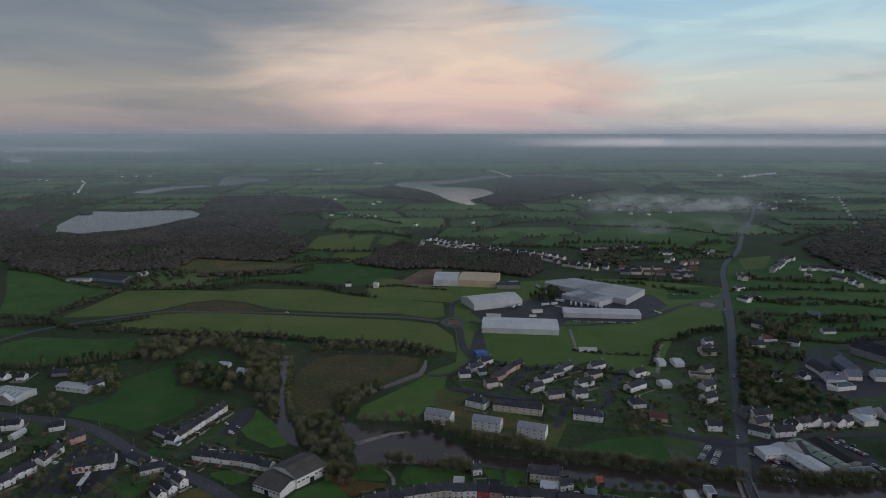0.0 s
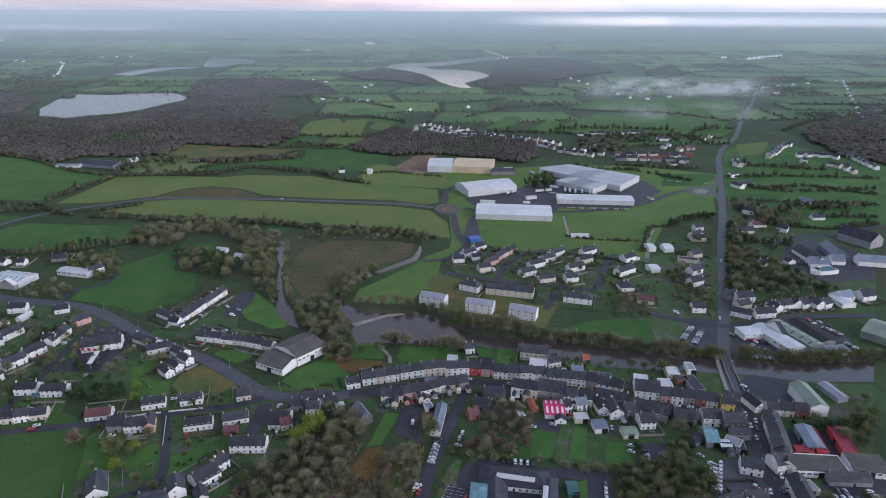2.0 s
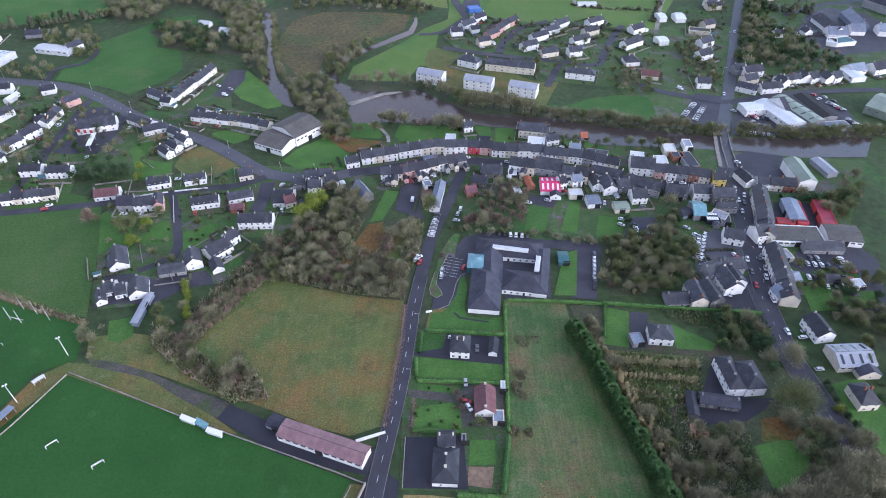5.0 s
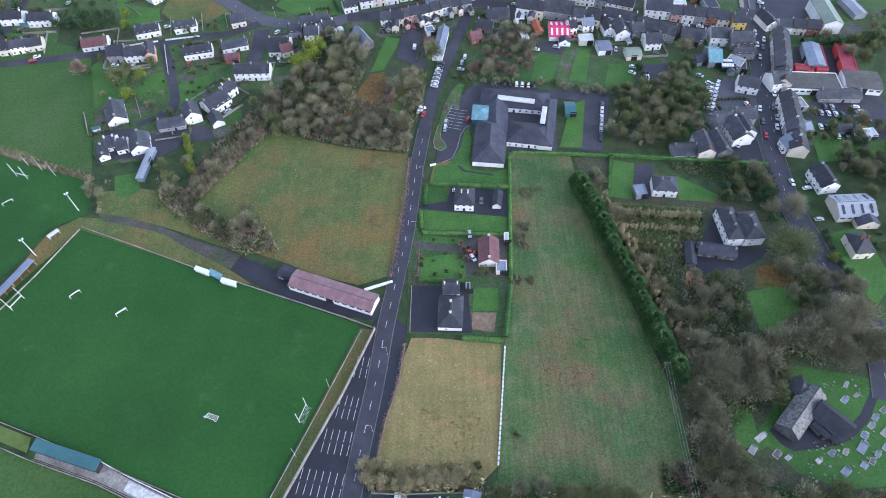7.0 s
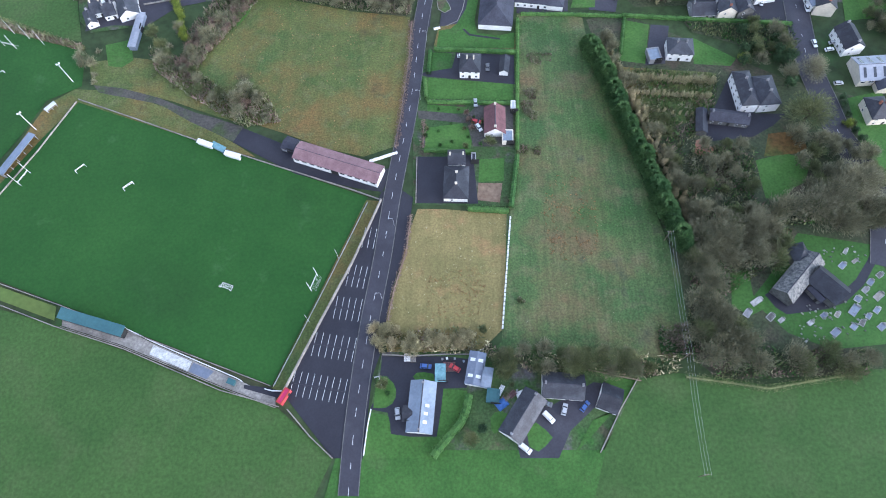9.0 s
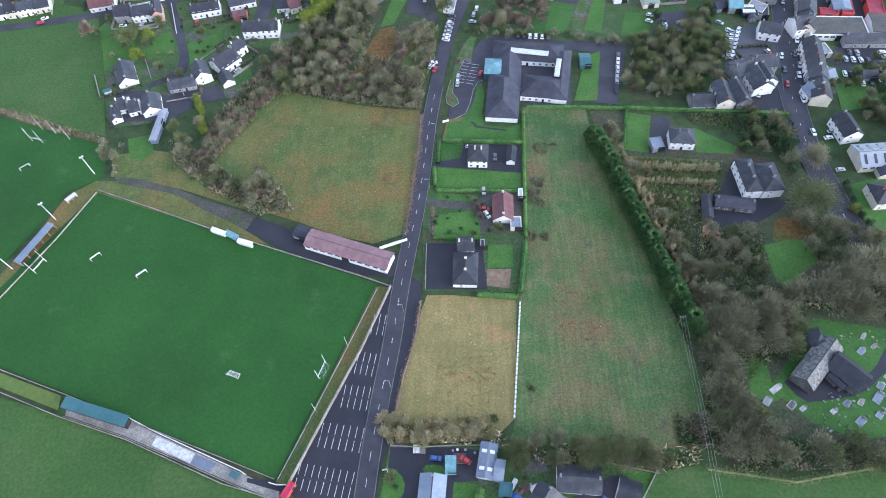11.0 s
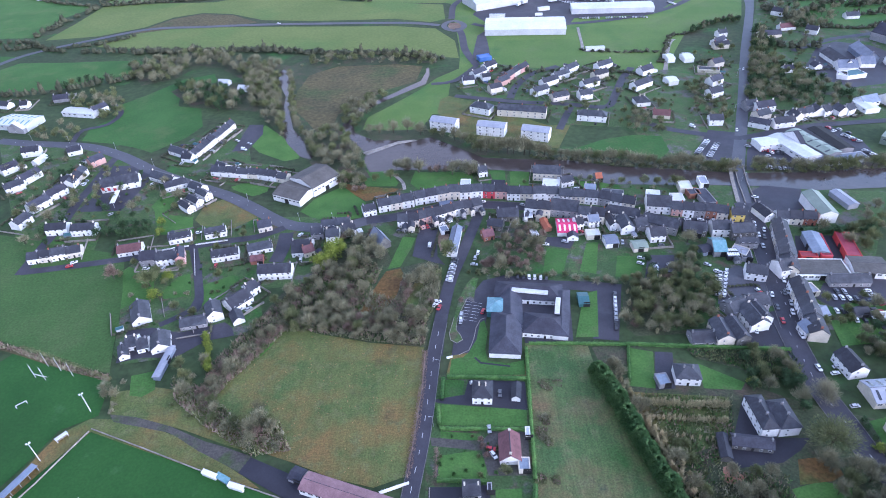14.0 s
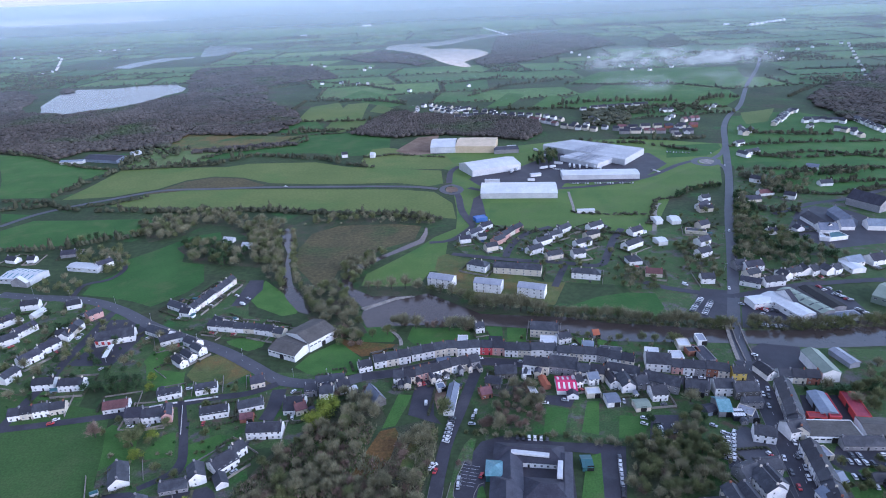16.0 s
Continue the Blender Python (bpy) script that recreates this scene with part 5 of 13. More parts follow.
def pallet(x, y, turn, L=2.4, W=1.8, material="wood", label="stack of weathered timber pallets in the yard"):
    ob = thing("pallet_stack", label, "pallet", pose(x, y, 0.12, 0, 0, turn))
    for k in range(3):
        part("bearer", boxes([(-L / 2, -W / 2 + k * (W - 0.15) / 2, 0, L / 2, -W / 2 + k * (W - 0.15) / 2 + 0.15, 0.5)]), M["wood"], ob)
    n = int(L / 0.3)
    for k in range(n):
        u = -L / 2 + L * k / n
        part("slat", boxes([(u, -W / 2, 0.5, u + L / n * 0.72, W / 2, 0.55 + 0.02 * (k % 3))]), M[material], ob)
    return ob


def bin_box(x, y, turn, material="rubber", tall=1.1, L=0.7, W=0.7):
    ob = thing("wheelie_bin", "upright plastic bin with a sloping lid in the yard", "bin", pose(x, y, 0.12, 0, 0, turn))
    bm = boxes([(-L / 2, -W / 2, 0.08, L / 2, W / 2, tall)])
    for v in bm.verts:
        if v.co.z < 0.2:
            v.co.x *= 0.8
            v.co.y *= 0.8
    part("body", bm, M[material], ob)
    part("lid", boxes([(-L / 2 - 0.04, -W / 2 - 0.06, tall, L / 2 + 0.04, W / 2 + 0.04, tall + 0.08)]), M[material], ob)
    return ob


def tarp_heap(x, y, size, material, label):
    """A sheet thrown over a heap: a low crumpled mound."""
    rng = random.Random(int(abs(x * 7)))
    n, verts, faces = 6, [], []
    for j in range(n + 1):
        for i in range(n + 1):
            u, v = i / n * 2 - 1, j / n * 2 - 1
            edge = max(abs(u), abs(v))
            verts.append((u * size * 0.5, v * size * 0.4, 0.1 + (1 - edge**2) * size * 0.3 + (rng.uniform(-0.12, 0.12) if edge < 1 else 0)))
    for j in range(n):
        for i in range(n):
            a = j * (n + 1) + i
            faces.append((a, a + 1, a + n + 2, a + n + 1))
    ob = tagged(new("tarpaulin", mesh_of("tarpaulin", verts, faces, [M[material]])), label, "tarpaulin")
    ob.matrix_basis = pose(x, y, 0.1, 0, 0, rng.uniform(0, 90))
    return ob


def skylight_strip(a, b, z):
    x, y, L, turn = between(a, b)
    ob = thing("skylight", "long white rooflight along the school roof", "skylight", pose(x, y, z, 0, 0, turn))
    part("frame", boxes([(-L / 2, -1.3, -0.9, L / 2, 1.3, 0.25)]), M["frame"], ob)
    part("glazing", boxes([(-L / 2 + 0.2, -1.1, 0.25, L / 2 - 0.2, 1.1, 0.32)]), M["palesheet"], ob)
    return ob


def canopy(x, y, turn, L, W, tall=4.6):
    ob = thing("forecourt_canopy", "narrow white flat canopy on posts over the forecourt", "canopy", pose(x, y, 0.1, 0, 0, turn))
    part("roof", boxes([(-L / 2, -W / 2, tall, L / 2, W / 2, tall + 0.5)]), M["frame"], ob)
    for u in (-L / 2 + 1, L / 2 - 1):
        part("post", boxes([(u - 0.15, -0.15, 0, u + 0.15, 0.15, tall)]), M["metal"], ob)
    return ob


def sign_panels(x, y, turn, L, tall):
    ob = thing("shop_sign", "red and white panels along the shop front", "sign", pose(x, y, 0, 0, 0, turn))
    n = 5
    for k in range(n):
        u = -L / 2 + L * k / n
        part("panel", boxes([(u, -0.1, tall, u + L / n - 0.05, 0.1, tall + 2.4)]), M["red" if k % 2 == 0 else "frame"], ob)
    return ob


STONE = []


def gravestone(x, y, turn, size):
    if not STONE:
        bm = boxes([(-0.45, -0.09, 0, 0.45, 0.09, 1.15), (-0.6, -0.25, 0, 0.6, 0.25, 0.12), (-0.55, -2.0, 0, 0.55, -0.25, 0.08)])
        bmesh.ops.bevel(bm, geom=[e for e in bm.edges if all(v.co.z > 1.1 for v in e.verts)], offset=0.12, segments=2, affect="EDGES")
        me = bpy.data.meshes.new("gravestone")
        bm.to_mesh(me)
        bm.free()
        me.materials.append(M["gravestone"])
        STONE.append(me)
    ob = tagged(new("gravestone", STONE[0]), "pale weathered gravestone with a flat kerbed plot", "gravestone", "gravestones in the churchyard")
    ob.matrix_basis = pose(x, y, 0.1, 0, 0, turn) @ Matrix.Diagonal((size, size, size, 1))
    return ob


def grave_slab(x, y, turn, L, W, material):
    """A low family plot: a kerb of stone round a slab, with a headstone at its end."""
    ob = thing("grave_plot", "broad flat grave plot with a stone kerb", "grave", pose(x, y, 0.12, 0, 0, turn), "grave plots in the churchyard")
    part("kerb", boxes([(-L / 2, -W / 2, 0, L / 2, -W / 2 + 0.15, 0.3), (-L / 2, W / 2 - 0.15, 0, L / 2, W / 2, 0.3), (-L / 2, -W / 2 + 0.15, 0, -L / 2 + 0.15, W / 2 - 0.15, 0.3), (L / 2 - 0.15, -W / 2 + 0.15, 0, L / 2, W / 2 - 0.15, 0.3)]), M["gravestone"], ob)
    part("slab", boxes([(-L / 2 + 0.15, -W / 2 + 0.15, 0, L / 2 - 0.15, W / 2 - 0.15, 0.2)]), M[material], ob)
    part("headstone", boxes([(L / 2 - 0.1, -W * 0.3, 0, L / 2 + 0.12, W * 0.3, 1.1)]), M["gravestone"], ob)
    return ob


def lamp_post(x, y, turn=0, tall=7.0):
    ob = thing("street_lamp", "slim grey street lamp beside the road", "street lamp", pose(x, y, 0.1, 0, 0, turn))
    bm = bmesh.new()
    bmesh.ops.create_cone(bm, cap_ends=True, segments=6, radius1=0.1, radius2=0.06, depth=tall, matrix=Matrix.Translation((0, 0, tall / 2)))
    part("pole", bm, M["metal"], ob)
    arm = part("arm", boxes([(0, -0.04, tall - 0.1, 1.3, 0.04, tall)]), M["metal"], ob)
    part("lamp_head", boxes([(1.2, -0.14, tall - 0.16, 1.9, 0.14, tall + 0.02)]), M["metal"], arm)
    return ob


# ---- the land ----
def land():
    xs = [-7000, -4500, -3000, -2000, -1200, -600, 0, 600, 1200, 2000, 3000, 4500, 7000]
    ys = [-1500, -500, 0, 500, 1000, 2000, 3000, 4000, *range(4150, 5000, 50), 5040]
    verts = [(x, y, rise(y) - 0.02) for y in ys for x in xs]
    n = len(xs)
    faces = [(j * n + i, j * n + i + 1, j * n + n + i + 1, j * n + n + i) for j in range(len(ys) - 1) for i in range(n - 1)]
    return tagged(new("ground", mesh_of("ground", verts, faces, [M["land"]], smooth=True)), "rough green and brown farmland reaching the misty ridge", "ground", "", "structure")


land()


# ---- mist and haze, put in as translucent sheets ----
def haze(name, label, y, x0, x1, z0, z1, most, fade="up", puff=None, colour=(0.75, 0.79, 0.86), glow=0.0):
    """A thin tinted sheet that stands in for mist, haze and cloud and lets most of the land through; it thins out
    downwards, or all round.
    """
    m = bpy.data.materials.new(name)
    m.use_nodes = True
    t = m.node_tree
    t.nodes.clear()
    at = t.nodes.new("ShaderNodeTexCoord").outputs["Generated"]
    sep = t.nodes.new("ShaderNodeSeparateXYZ")
    t.links.new(at, sep.inputs[0])

    def calc(op, a, b=0.0):
        n = t.nodes.new("ShaderNodeMath")
        n.operation = op
        n.use_clamp = True
        for v, i in ((a, 0), (b, 1)):
            if isinstance(v, bpy.types.NodeSocket):
                t.links.new(v, n.inputs[i])
            else:
                n.inputs[i].default_value = v
        return n.outputs[0]

    def eased(v, low, high):
        n = t.nodes.new("ShaderNodeMapRange")
        n.interpolation_type = "SMOOTHSTEP"
        n.inputs[1].default_value, n.inputs[2].default_value = low, high
        t.links.new(v, n.inputs[0])
        return n.outputs[0]

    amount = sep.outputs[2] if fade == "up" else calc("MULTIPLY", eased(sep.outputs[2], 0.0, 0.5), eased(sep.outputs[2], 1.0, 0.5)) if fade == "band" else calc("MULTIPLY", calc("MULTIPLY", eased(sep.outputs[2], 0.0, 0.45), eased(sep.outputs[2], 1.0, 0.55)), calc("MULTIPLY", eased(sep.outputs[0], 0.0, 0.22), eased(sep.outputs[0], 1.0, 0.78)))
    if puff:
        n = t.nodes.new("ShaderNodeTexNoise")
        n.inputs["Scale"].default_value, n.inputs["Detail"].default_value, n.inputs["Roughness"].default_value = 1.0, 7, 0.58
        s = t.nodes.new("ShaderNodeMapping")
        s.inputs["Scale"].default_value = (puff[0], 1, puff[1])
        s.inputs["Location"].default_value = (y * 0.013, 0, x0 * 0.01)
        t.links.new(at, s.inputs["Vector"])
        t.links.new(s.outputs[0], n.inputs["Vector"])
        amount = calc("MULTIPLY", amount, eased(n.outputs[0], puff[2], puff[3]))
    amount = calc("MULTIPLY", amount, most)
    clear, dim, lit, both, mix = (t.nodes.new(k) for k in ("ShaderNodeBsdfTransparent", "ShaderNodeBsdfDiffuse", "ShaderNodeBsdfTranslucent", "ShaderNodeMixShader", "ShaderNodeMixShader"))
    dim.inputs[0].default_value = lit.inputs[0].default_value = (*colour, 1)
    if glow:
        # a far cloud bank: emission stands in for the sunlight on it
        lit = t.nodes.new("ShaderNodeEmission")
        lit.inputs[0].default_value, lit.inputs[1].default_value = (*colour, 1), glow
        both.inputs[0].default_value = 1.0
    t.links.new(dim.outputs[0], both.inputs[1])
    t.links.new(lit.outputs[0], both.inputs[2])
    t.links.new(amount, mix.inputs[0])
    t.links.new(clear.outputs[0], mix.inputs[1])
    t.links.new(both.outputs[0], mix.inputs[2])
    t.links.new(mix.outputs[0], t.nodes.new("ShaderNodeOutputMaterial").inputs[0])
    n = 24
    verts, faces = [], []
    for k in range(n + 1):
        u = k / n
        bow = 0.0 if fade == "round" else -0.00002 * (x0 + (x1 - x0) * u) ** 2
        for z in (z0, z1):
            verts.append((x0 + (x1 - x0) * u, y + bow, z))
        if k:
            faces.append((2 * k - 2, 2 * k, 2 * k + 1, 2 * k - 1))
    ob = tagged(new(name, mesh_of(name, verts, faces, [m])), label, "mist", "", "structure")
    ob.visible_shadow = False
    return ob


# added tinted sheets imitate how haze pales the land with distance
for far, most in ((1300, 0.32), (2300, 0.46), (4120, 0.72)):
    haze("haze", "tinted translucent sheet that imitates haze over the far land", far, -far * 1.1 - 400, far * 1.1 + 400, 1.0, 231.5, most, colour=(0.76, 0.90, 1.0))
haze("horizon_haze", "soft blue-grey translucent sheet that imitates haze along the horizon", 4500, -5600, 5600, 150, 300, 0.6, "band", colour=(0.84, 0.90, 1.0))
# the two banks get their brightness from emission, not from the sun
haze("cloud_bank", "long white bank of low cloud on the horizon, brightened by emission", 4080, 150, 5600, 140, 222, 0.97, "round", (4, 0.5, 0.10, 0.34), (0.82, 0.77, 0.78), 1.0)
haze("cloud_bank", "pale bank of low cloud on the horizon, brightened by emission", 4080, -3600, -1500, 105, 168, 0.75, "round", (5, 0.6, 0.15, 0.45), (0.62, 0.62, 0.70), 0.42)
haze("mist_bank", "low white morning mist bank over the fields", 1755, 337, 964, 0, 80, 0.72, "round", (7, 2.6, 0.32, 0.70), (0.86, 0.88, 0.92))
haze("mist_bank", "low white morning mist bank over the fields", 1845, 504, 932, 0, 60, 0.6, "round", (10, 3.0, 0.34, 0.72), (0.86, 0.88, 0.92))
haze("mist_bank", "low white morning mist bank over the fields", 1370, 289, 746, 0, 59, 0.30, "round", (6, 2.5, 0.40, 0.66), (0.86, 0.88, 0.92))
haze("mist_bank", "low white morning mist bank over the fields", 3618, -2521, -2374, 61, 116, 0.8, "round", (2, 1.2, 0.25, 0.5), (0.86, 0.88, 0.92))
patch("lake", "wide pale lake among dark woods", "lake", "lake", 3, [(-926, 1461), (-1010, 1612), (-1032, 1688), (-1052, 1750), (-1081, 1884), (-956, 1872), (-881, 1921), (-792, 1920), (-729, 1832), (-708, 1751), (-732, 1688), (-746, 1583), (-782, 1511), (-825, 1490), (-855, 1446)], 40, 8)
KEEP_CLEAR.append([(-926, 1461), (-1010, 1612), (-1032, 1688), (-1052, 1750), (-1081, 1884), (-956, 1872), (-881, 1921), (-792, 1920), (-729, 1832), (-708, 1751), (-732, 1688), (-746, 1583), (-782, 1511), (-825, 1490), (-855, 1446)])
patch("lake", "narrow pale lake arm between pastures", "lake", "lake", 3, [(-1262, 2509), (-1267, 2589), (-1250, 2732), (-1205, 2854), (-1077, 2877), (-1056, 2819), (-1131, 2731), (-1167, 2594), (-1174, 2460)], 40, 5)
KEEP_CLEAR.append([(-1262, 2509), (-1267, 2589), (-1250, 2732), (-1205, 2854), (-1077, 2877), (-1056, 2819), (-1131, 2731), (-1167, 2594), (-1174, 2460)])
patch("lake", "small pale lake with a wooded shore", "lake", "lake", 3, [(-1045, 2864), (-1178, 3294), (-1227, 3524), (-1044, 3399), (-915, 3236), (-894, 3072), (-956, 3013), (-971, 2859)], 40, 5)
KEEP_CLEAR.append([(-1045, 2864), (-1178, 3294), (-1227, 3524), (-1044, 3399), (-915, 3236), (-894, 3072), (-956, 3013), (-971, 2859)])
patch("lake", "pink-lit lake with bays and a wooded island", "lake", "lake", 3, [(-241, 2860), (-229, 3034), (-154, 3128), (-69, 2895), (-18, 2757), (53, 2779), (155, 2677), (193, 2534), (176, 2427), (124, 2322), (84, 2223), (103, 2079), (74, 2073), (21, 2175), (-13, 2337), (-62, 2527), (-135, 2704)], 40, 6)
KEEP_CLEAR.append([(-241, 2860), (-229, 3034), (-154, 3128), (-69, 2895), (-18, 2757), (53, 2779), (155, 2677), (193, 2534), (176, 2427), (124, 2322), (84, 2223), (103, 2079), (74, 2073), (21, 2175), (-13, 2337), (-62, 2527), (-135, 2704)])
patch("lake", "long pale arm of the lake", "lake", "lake", 3, [(-166, 3100), (-73, 3120), (64, 3264), (223, 3550), (384, 3640), (554, 3734), (676, 3703), (629, 3529), (459, 3495), (302, 3412), (175, 3241), (59, 3019), (-19, 2931), (-95, 2937)], 60, 4)
KEEP_CLEAR.append([(-166, 3100), (-73, 3120), (64, 3264), (223, 3550), (384, 3640), (554, 3734), (676, 3703), (629, 3529), (459, 3495), (302, 3412), (175, 3241), (59, 3019), (-19, 2931), (-95, 2937)])
KEEP_CLEAR.append([(-791, 1108), (-1025, 1469), (-939, 1457), (-842, 1422), (-766, 1477), (-723, 1561), (-674, 1692), (-535, 1549), (-461, 1347), (-350, 1391), (-297, 1312), (-306, 1197), (-320, 1124), (-401, 1139), (-473, 1153), (-465, 1052), (-526, 1038), (-605, 1043), (-620, 992), (-688, 1037), (-760, 1061)])
KEEP_CLEAR.append([(-522, 1222), (-630, 1582), (-721, 1851), (-637, 2036), (-506, 1869), (-421, 1530), (-314, 1344), (-279, 1228), (-298, 1143), (-372, 1133)])
KEEP_CLEAR.append([(-872, 1141), (-1377, 1868), (-1219, 1880), (-1090, 1720), (-1040, 1600), (-960, 1440), (-800, 1110)])
KEEP_CLEAR.append([(-387, 2506), (-232, 2748), (-131, 2603), (-72, 2486), (-17, 2262), (-73, 2142), (-156, 2277), (-259, 2316)])
KEEP_CLEAR.append([(193, 2420), (288, 3255), (421, 3428), (620, 3393), (715, 2938), (709, 2628), (456, 2373), (283, 2147), (128, 2070), (120, 2246)])
KEEP_CLEAR.append([(-161, 1095), (-134, 1218), (-98, 1334), (-53, 1260), (20, 1244), (127, 1203), (175, 1160), (169, 1056), (133, 998), (90, 1027), (16, 1062), (-23, 1069), (-81, 1058)])
KEEP_CLEAR.append([(856, 1358), (1159, 1675), (784, 1107), (682, 1050), (746, 1238)])
KEEP_CLEAR.append([(865, 2694), (1073, 3025), (948, 2509), (871, 2443), (797, 2478)])
KEEP_CLEAR.append([(265, 1191), (324, 1233), (355, 1167), (322, 1089), (287, 1086), (256, 1102)])
patch("field", "green grassland round the factories", "field", "paddock", 0.4, [(10, 610), (205, 575), (262, 690), (300, 720), (372, 812), (420, 930), (300, 985), (190, 990), (-15, 930), (-80, 985), (-120, 930), (5, 840), (12, 700)], 30, 3)
patch("field", "green pasture slopes along the main road", "field", "meadow", 0.4, [(372, 680), (560, 690), (740, 940), (690, 1060), (640, 1160), (520, 1130), (430, 940), (385, 830)], 30, 3)
patch("field", "bright green pasture", "field", "meadow", 1, [(-244, 1519), (-204, 1646), (-109, 1511), (-79, 1400), (-112, 1372), (-182, 1448)], 60, 5)
KEEP_CLEAR.append([(-244, 1519), (-204, 1646), (-109, 1511), (-79, 1400), (-112, 1372), (-182, 1448)])
patch("field", "pale olive pasture", "field", "olive", 1, [(-289, 1250), (-292, 1413), (-236, 1460), (-209, 1359), (-214, 1234)], 60, 5)
KEEP_CLEAR.append([(-289, 1250), (-292, 1413), (-236, 1460), (-209, 1359), (-214, 1234)])
patch("field", "pale olive pasture", "field", "olive", 1, [(-219, 1295), (-212, 1432), (-162, 1443), (-161, 1315), (-157, 1223), (-202, 1232)], 60, 5)
KEEP_CLEAR.append([(-219, 1295), (-212, 1432), (-162, 1443), (-161, 1315), (-157, 1223), (-202, 1232)])
patch("field", "pale olive pasture", "field", "olive", 1, [(-151, 1326), (-140, 1407), (-96, 1347), (-118, 1293)], 60, 5)
KEEP_CLEAR.append([(-151, 1326), (-140, 1407), (-96, 1347), (-118, 1293)])
patch("field", "green pasture", "field", "meadow", 1, [(-305, 1151), (-309, 1237), (-249, 1241), (-217, 1154), (-258, 1122)], 60, 5)
KEEP_CLEAR.append([(-305, 1151), (-309, 1237), (-249, 1241), (-217, 1154), (-258, 1122)])
patch("field", "dun pasture", "field", "olive", 1, [(-219, 1165), (-215, 1240), (-147, 1238), (-150, 1162), (-186, 1118)], 60, 5)
KEEP_CLEAR.append([(-219, 1165), (-215, 1240), (-147, 1238), (-150, 1162), (-186, 1118)])
patch("field", "long green pasture", "field", "meadow", 1, [(-388, 970), (-304, 1025), (-249, 1032), (-242, 1119), (-165, 1115), (-90, 1055), (-85, 988), (-126, 943), (-160, 941), (-191, 968), (-303, 986), (-346, 953)], 50, 4)
KEEP_CLEAR.append([(-388, 970), (-304, 1025), (-249, 1032), (-242, 1119), (-165, 1115), (-90, 1055), (-85, 988), (-126, 943), (-160, 941), (-191, 968), (-303, 986), (-346, 953)])
patch("field", "scrubby dun field", "field", "rough", 1, [(-489, 1165), (-396, 1138), (-285, 1108), (-245, 1111), (-252, 1045), (-363, 1035), (-435, 1023), (-469, 1061)], 50, 4)
KEEP_CLEAR.append([(-489, 1165), (-396, 1138), (-285, 1108), (-245, 1111), (-252, 1045), (-363, 1035), (-435, 1023), (-469, 1061)])
patch("field", "green pasture", "field", "meadow", 1, [(-752, 1047), (-680, 1024), (-602, 968), (-549, 937), (-490, 912), (-513, 867), (-509, 782), (-582, 786)], 50, 4)
KEEP_CLEAR.append([(-752, 1047), (-680, 1024), (-602, 968), (-549, 937), (-490, 912), (-513, 867), (-509, 782), (-582, 786)])
patch("field", "wide olive pasture", "field", "olive", 1, [(-490, 768), (-485, 830), (-480, 910), (-410, 913), (-323, 906), (-293, 921), (-190, 912), (-135, 878), (-5, 840), (-1, 777), (-19, 767), (-64, 788), (-169, 797), (-232, 808), (-279, 842), (-323, 854), (-357, 839), (-381, 802), (-429, 776)], 50, 4)
KEEP_CLEAR.append([(-490, 768), (-485, 830), (-480, 910), (-410, 913), (-323, 906), (-293, 921), (-190, 912), (-135, 878), (-5, 840), (-1, 777), (-19, 767), (-64, 788), (-169, 797), (-232, 808), (-279, 842), (-323, 854), (-357, 839), (-381, 802), (-429, 776)])
patch("field", "wide olive pasture by the road", "field", "olive", 1, [(-413, 736), (-386, 778), (-338, 789), (-270, 785), (-165, 774), (-62, 758), (-12, 742), (8, 695), (10, 640), (-18, 649), (-56, 666), (-122, 680), (-190, 694), (-259, 702), (-308, 708), (-345, 717)], 50, 4)
KEEP_CLEAR.append([(-413, 736), (-386, 778), (-338, 789), (-270, 785), (-165, 774), (-62, 758), (-12, 742), (8, 695), (10, 640), (-18, 649), (-56, 666), (-122, 680), (-190, 694), (-259, 702), (-308, 708), (-345, 717)])
patch("embankment", "bare brown road embankment", "bank", "marsh", 1.5, [(-392, 777), (-355, 833), (-321, 848), (-278, 837), (-237, 801), (-265, 792), (-332, 793)], 30, 3)
patch("field", "green pasture", "field", "meadow", 1, [(-538, 719), (-491, 709), (-511, 688), (-516, 685)], 40, 3)
KEEP_CLEAR.append([(-538, 719), (-491, 709), (-511, 688), (-516, 685)])
patch("field", "bright green pasture", "field", "meadow", 1, [(-498, 657), (-479, 688), (-418, 685), (-343, 680), (-330, 671), (-332, 639), (-369, 626), (-392, 603), (-463, 604)], 40, 3)
KEEP_CLEAR.append([(-498, 657), (-479, 688), (-418, 685), (-343, 680), (-330, 671), (-332, 639), (-369, 626), (-392, 603), (-463, 604)])
patch("field", "bright green sloping pasture", "field", "meadow", 1, [(-314.6, 484.4), (-318.2, 509.5), (-306, 526.5), (-310.8, 559.7), (-294.3, 579.4), (-267.7, 615.3), (-240, 625.6), (-231.1, 603.4), (-261.8, 583.5), (-253.8, 547.4), (-229.1, 538.5), (-214.9, 500.4), (-222.9, 478.8), (-244.1, 454.9), (-263.2, 466.5), (-284, 475.4)], 40, 3)
KEEP_CLEAR.append([(-315, 484), (-318, 509), (-306, 526), (-311, 560), (-294, 579), (-268, 615), (-240, 626), (-231, 603), (-262, 584), (-254, 547), (-229, 538), (-215, 500), (-223, 479), (-244, 455), (-263, 466), (-284, 475)])
patch("field", "olive pasture before the plant", "field", "olive", 1, [(-112, 981), (-85, 988), (-21, 926), (4, 922), (12, 874), (-5, 846), (-109, 868), (-122, 911)], 40, 3)
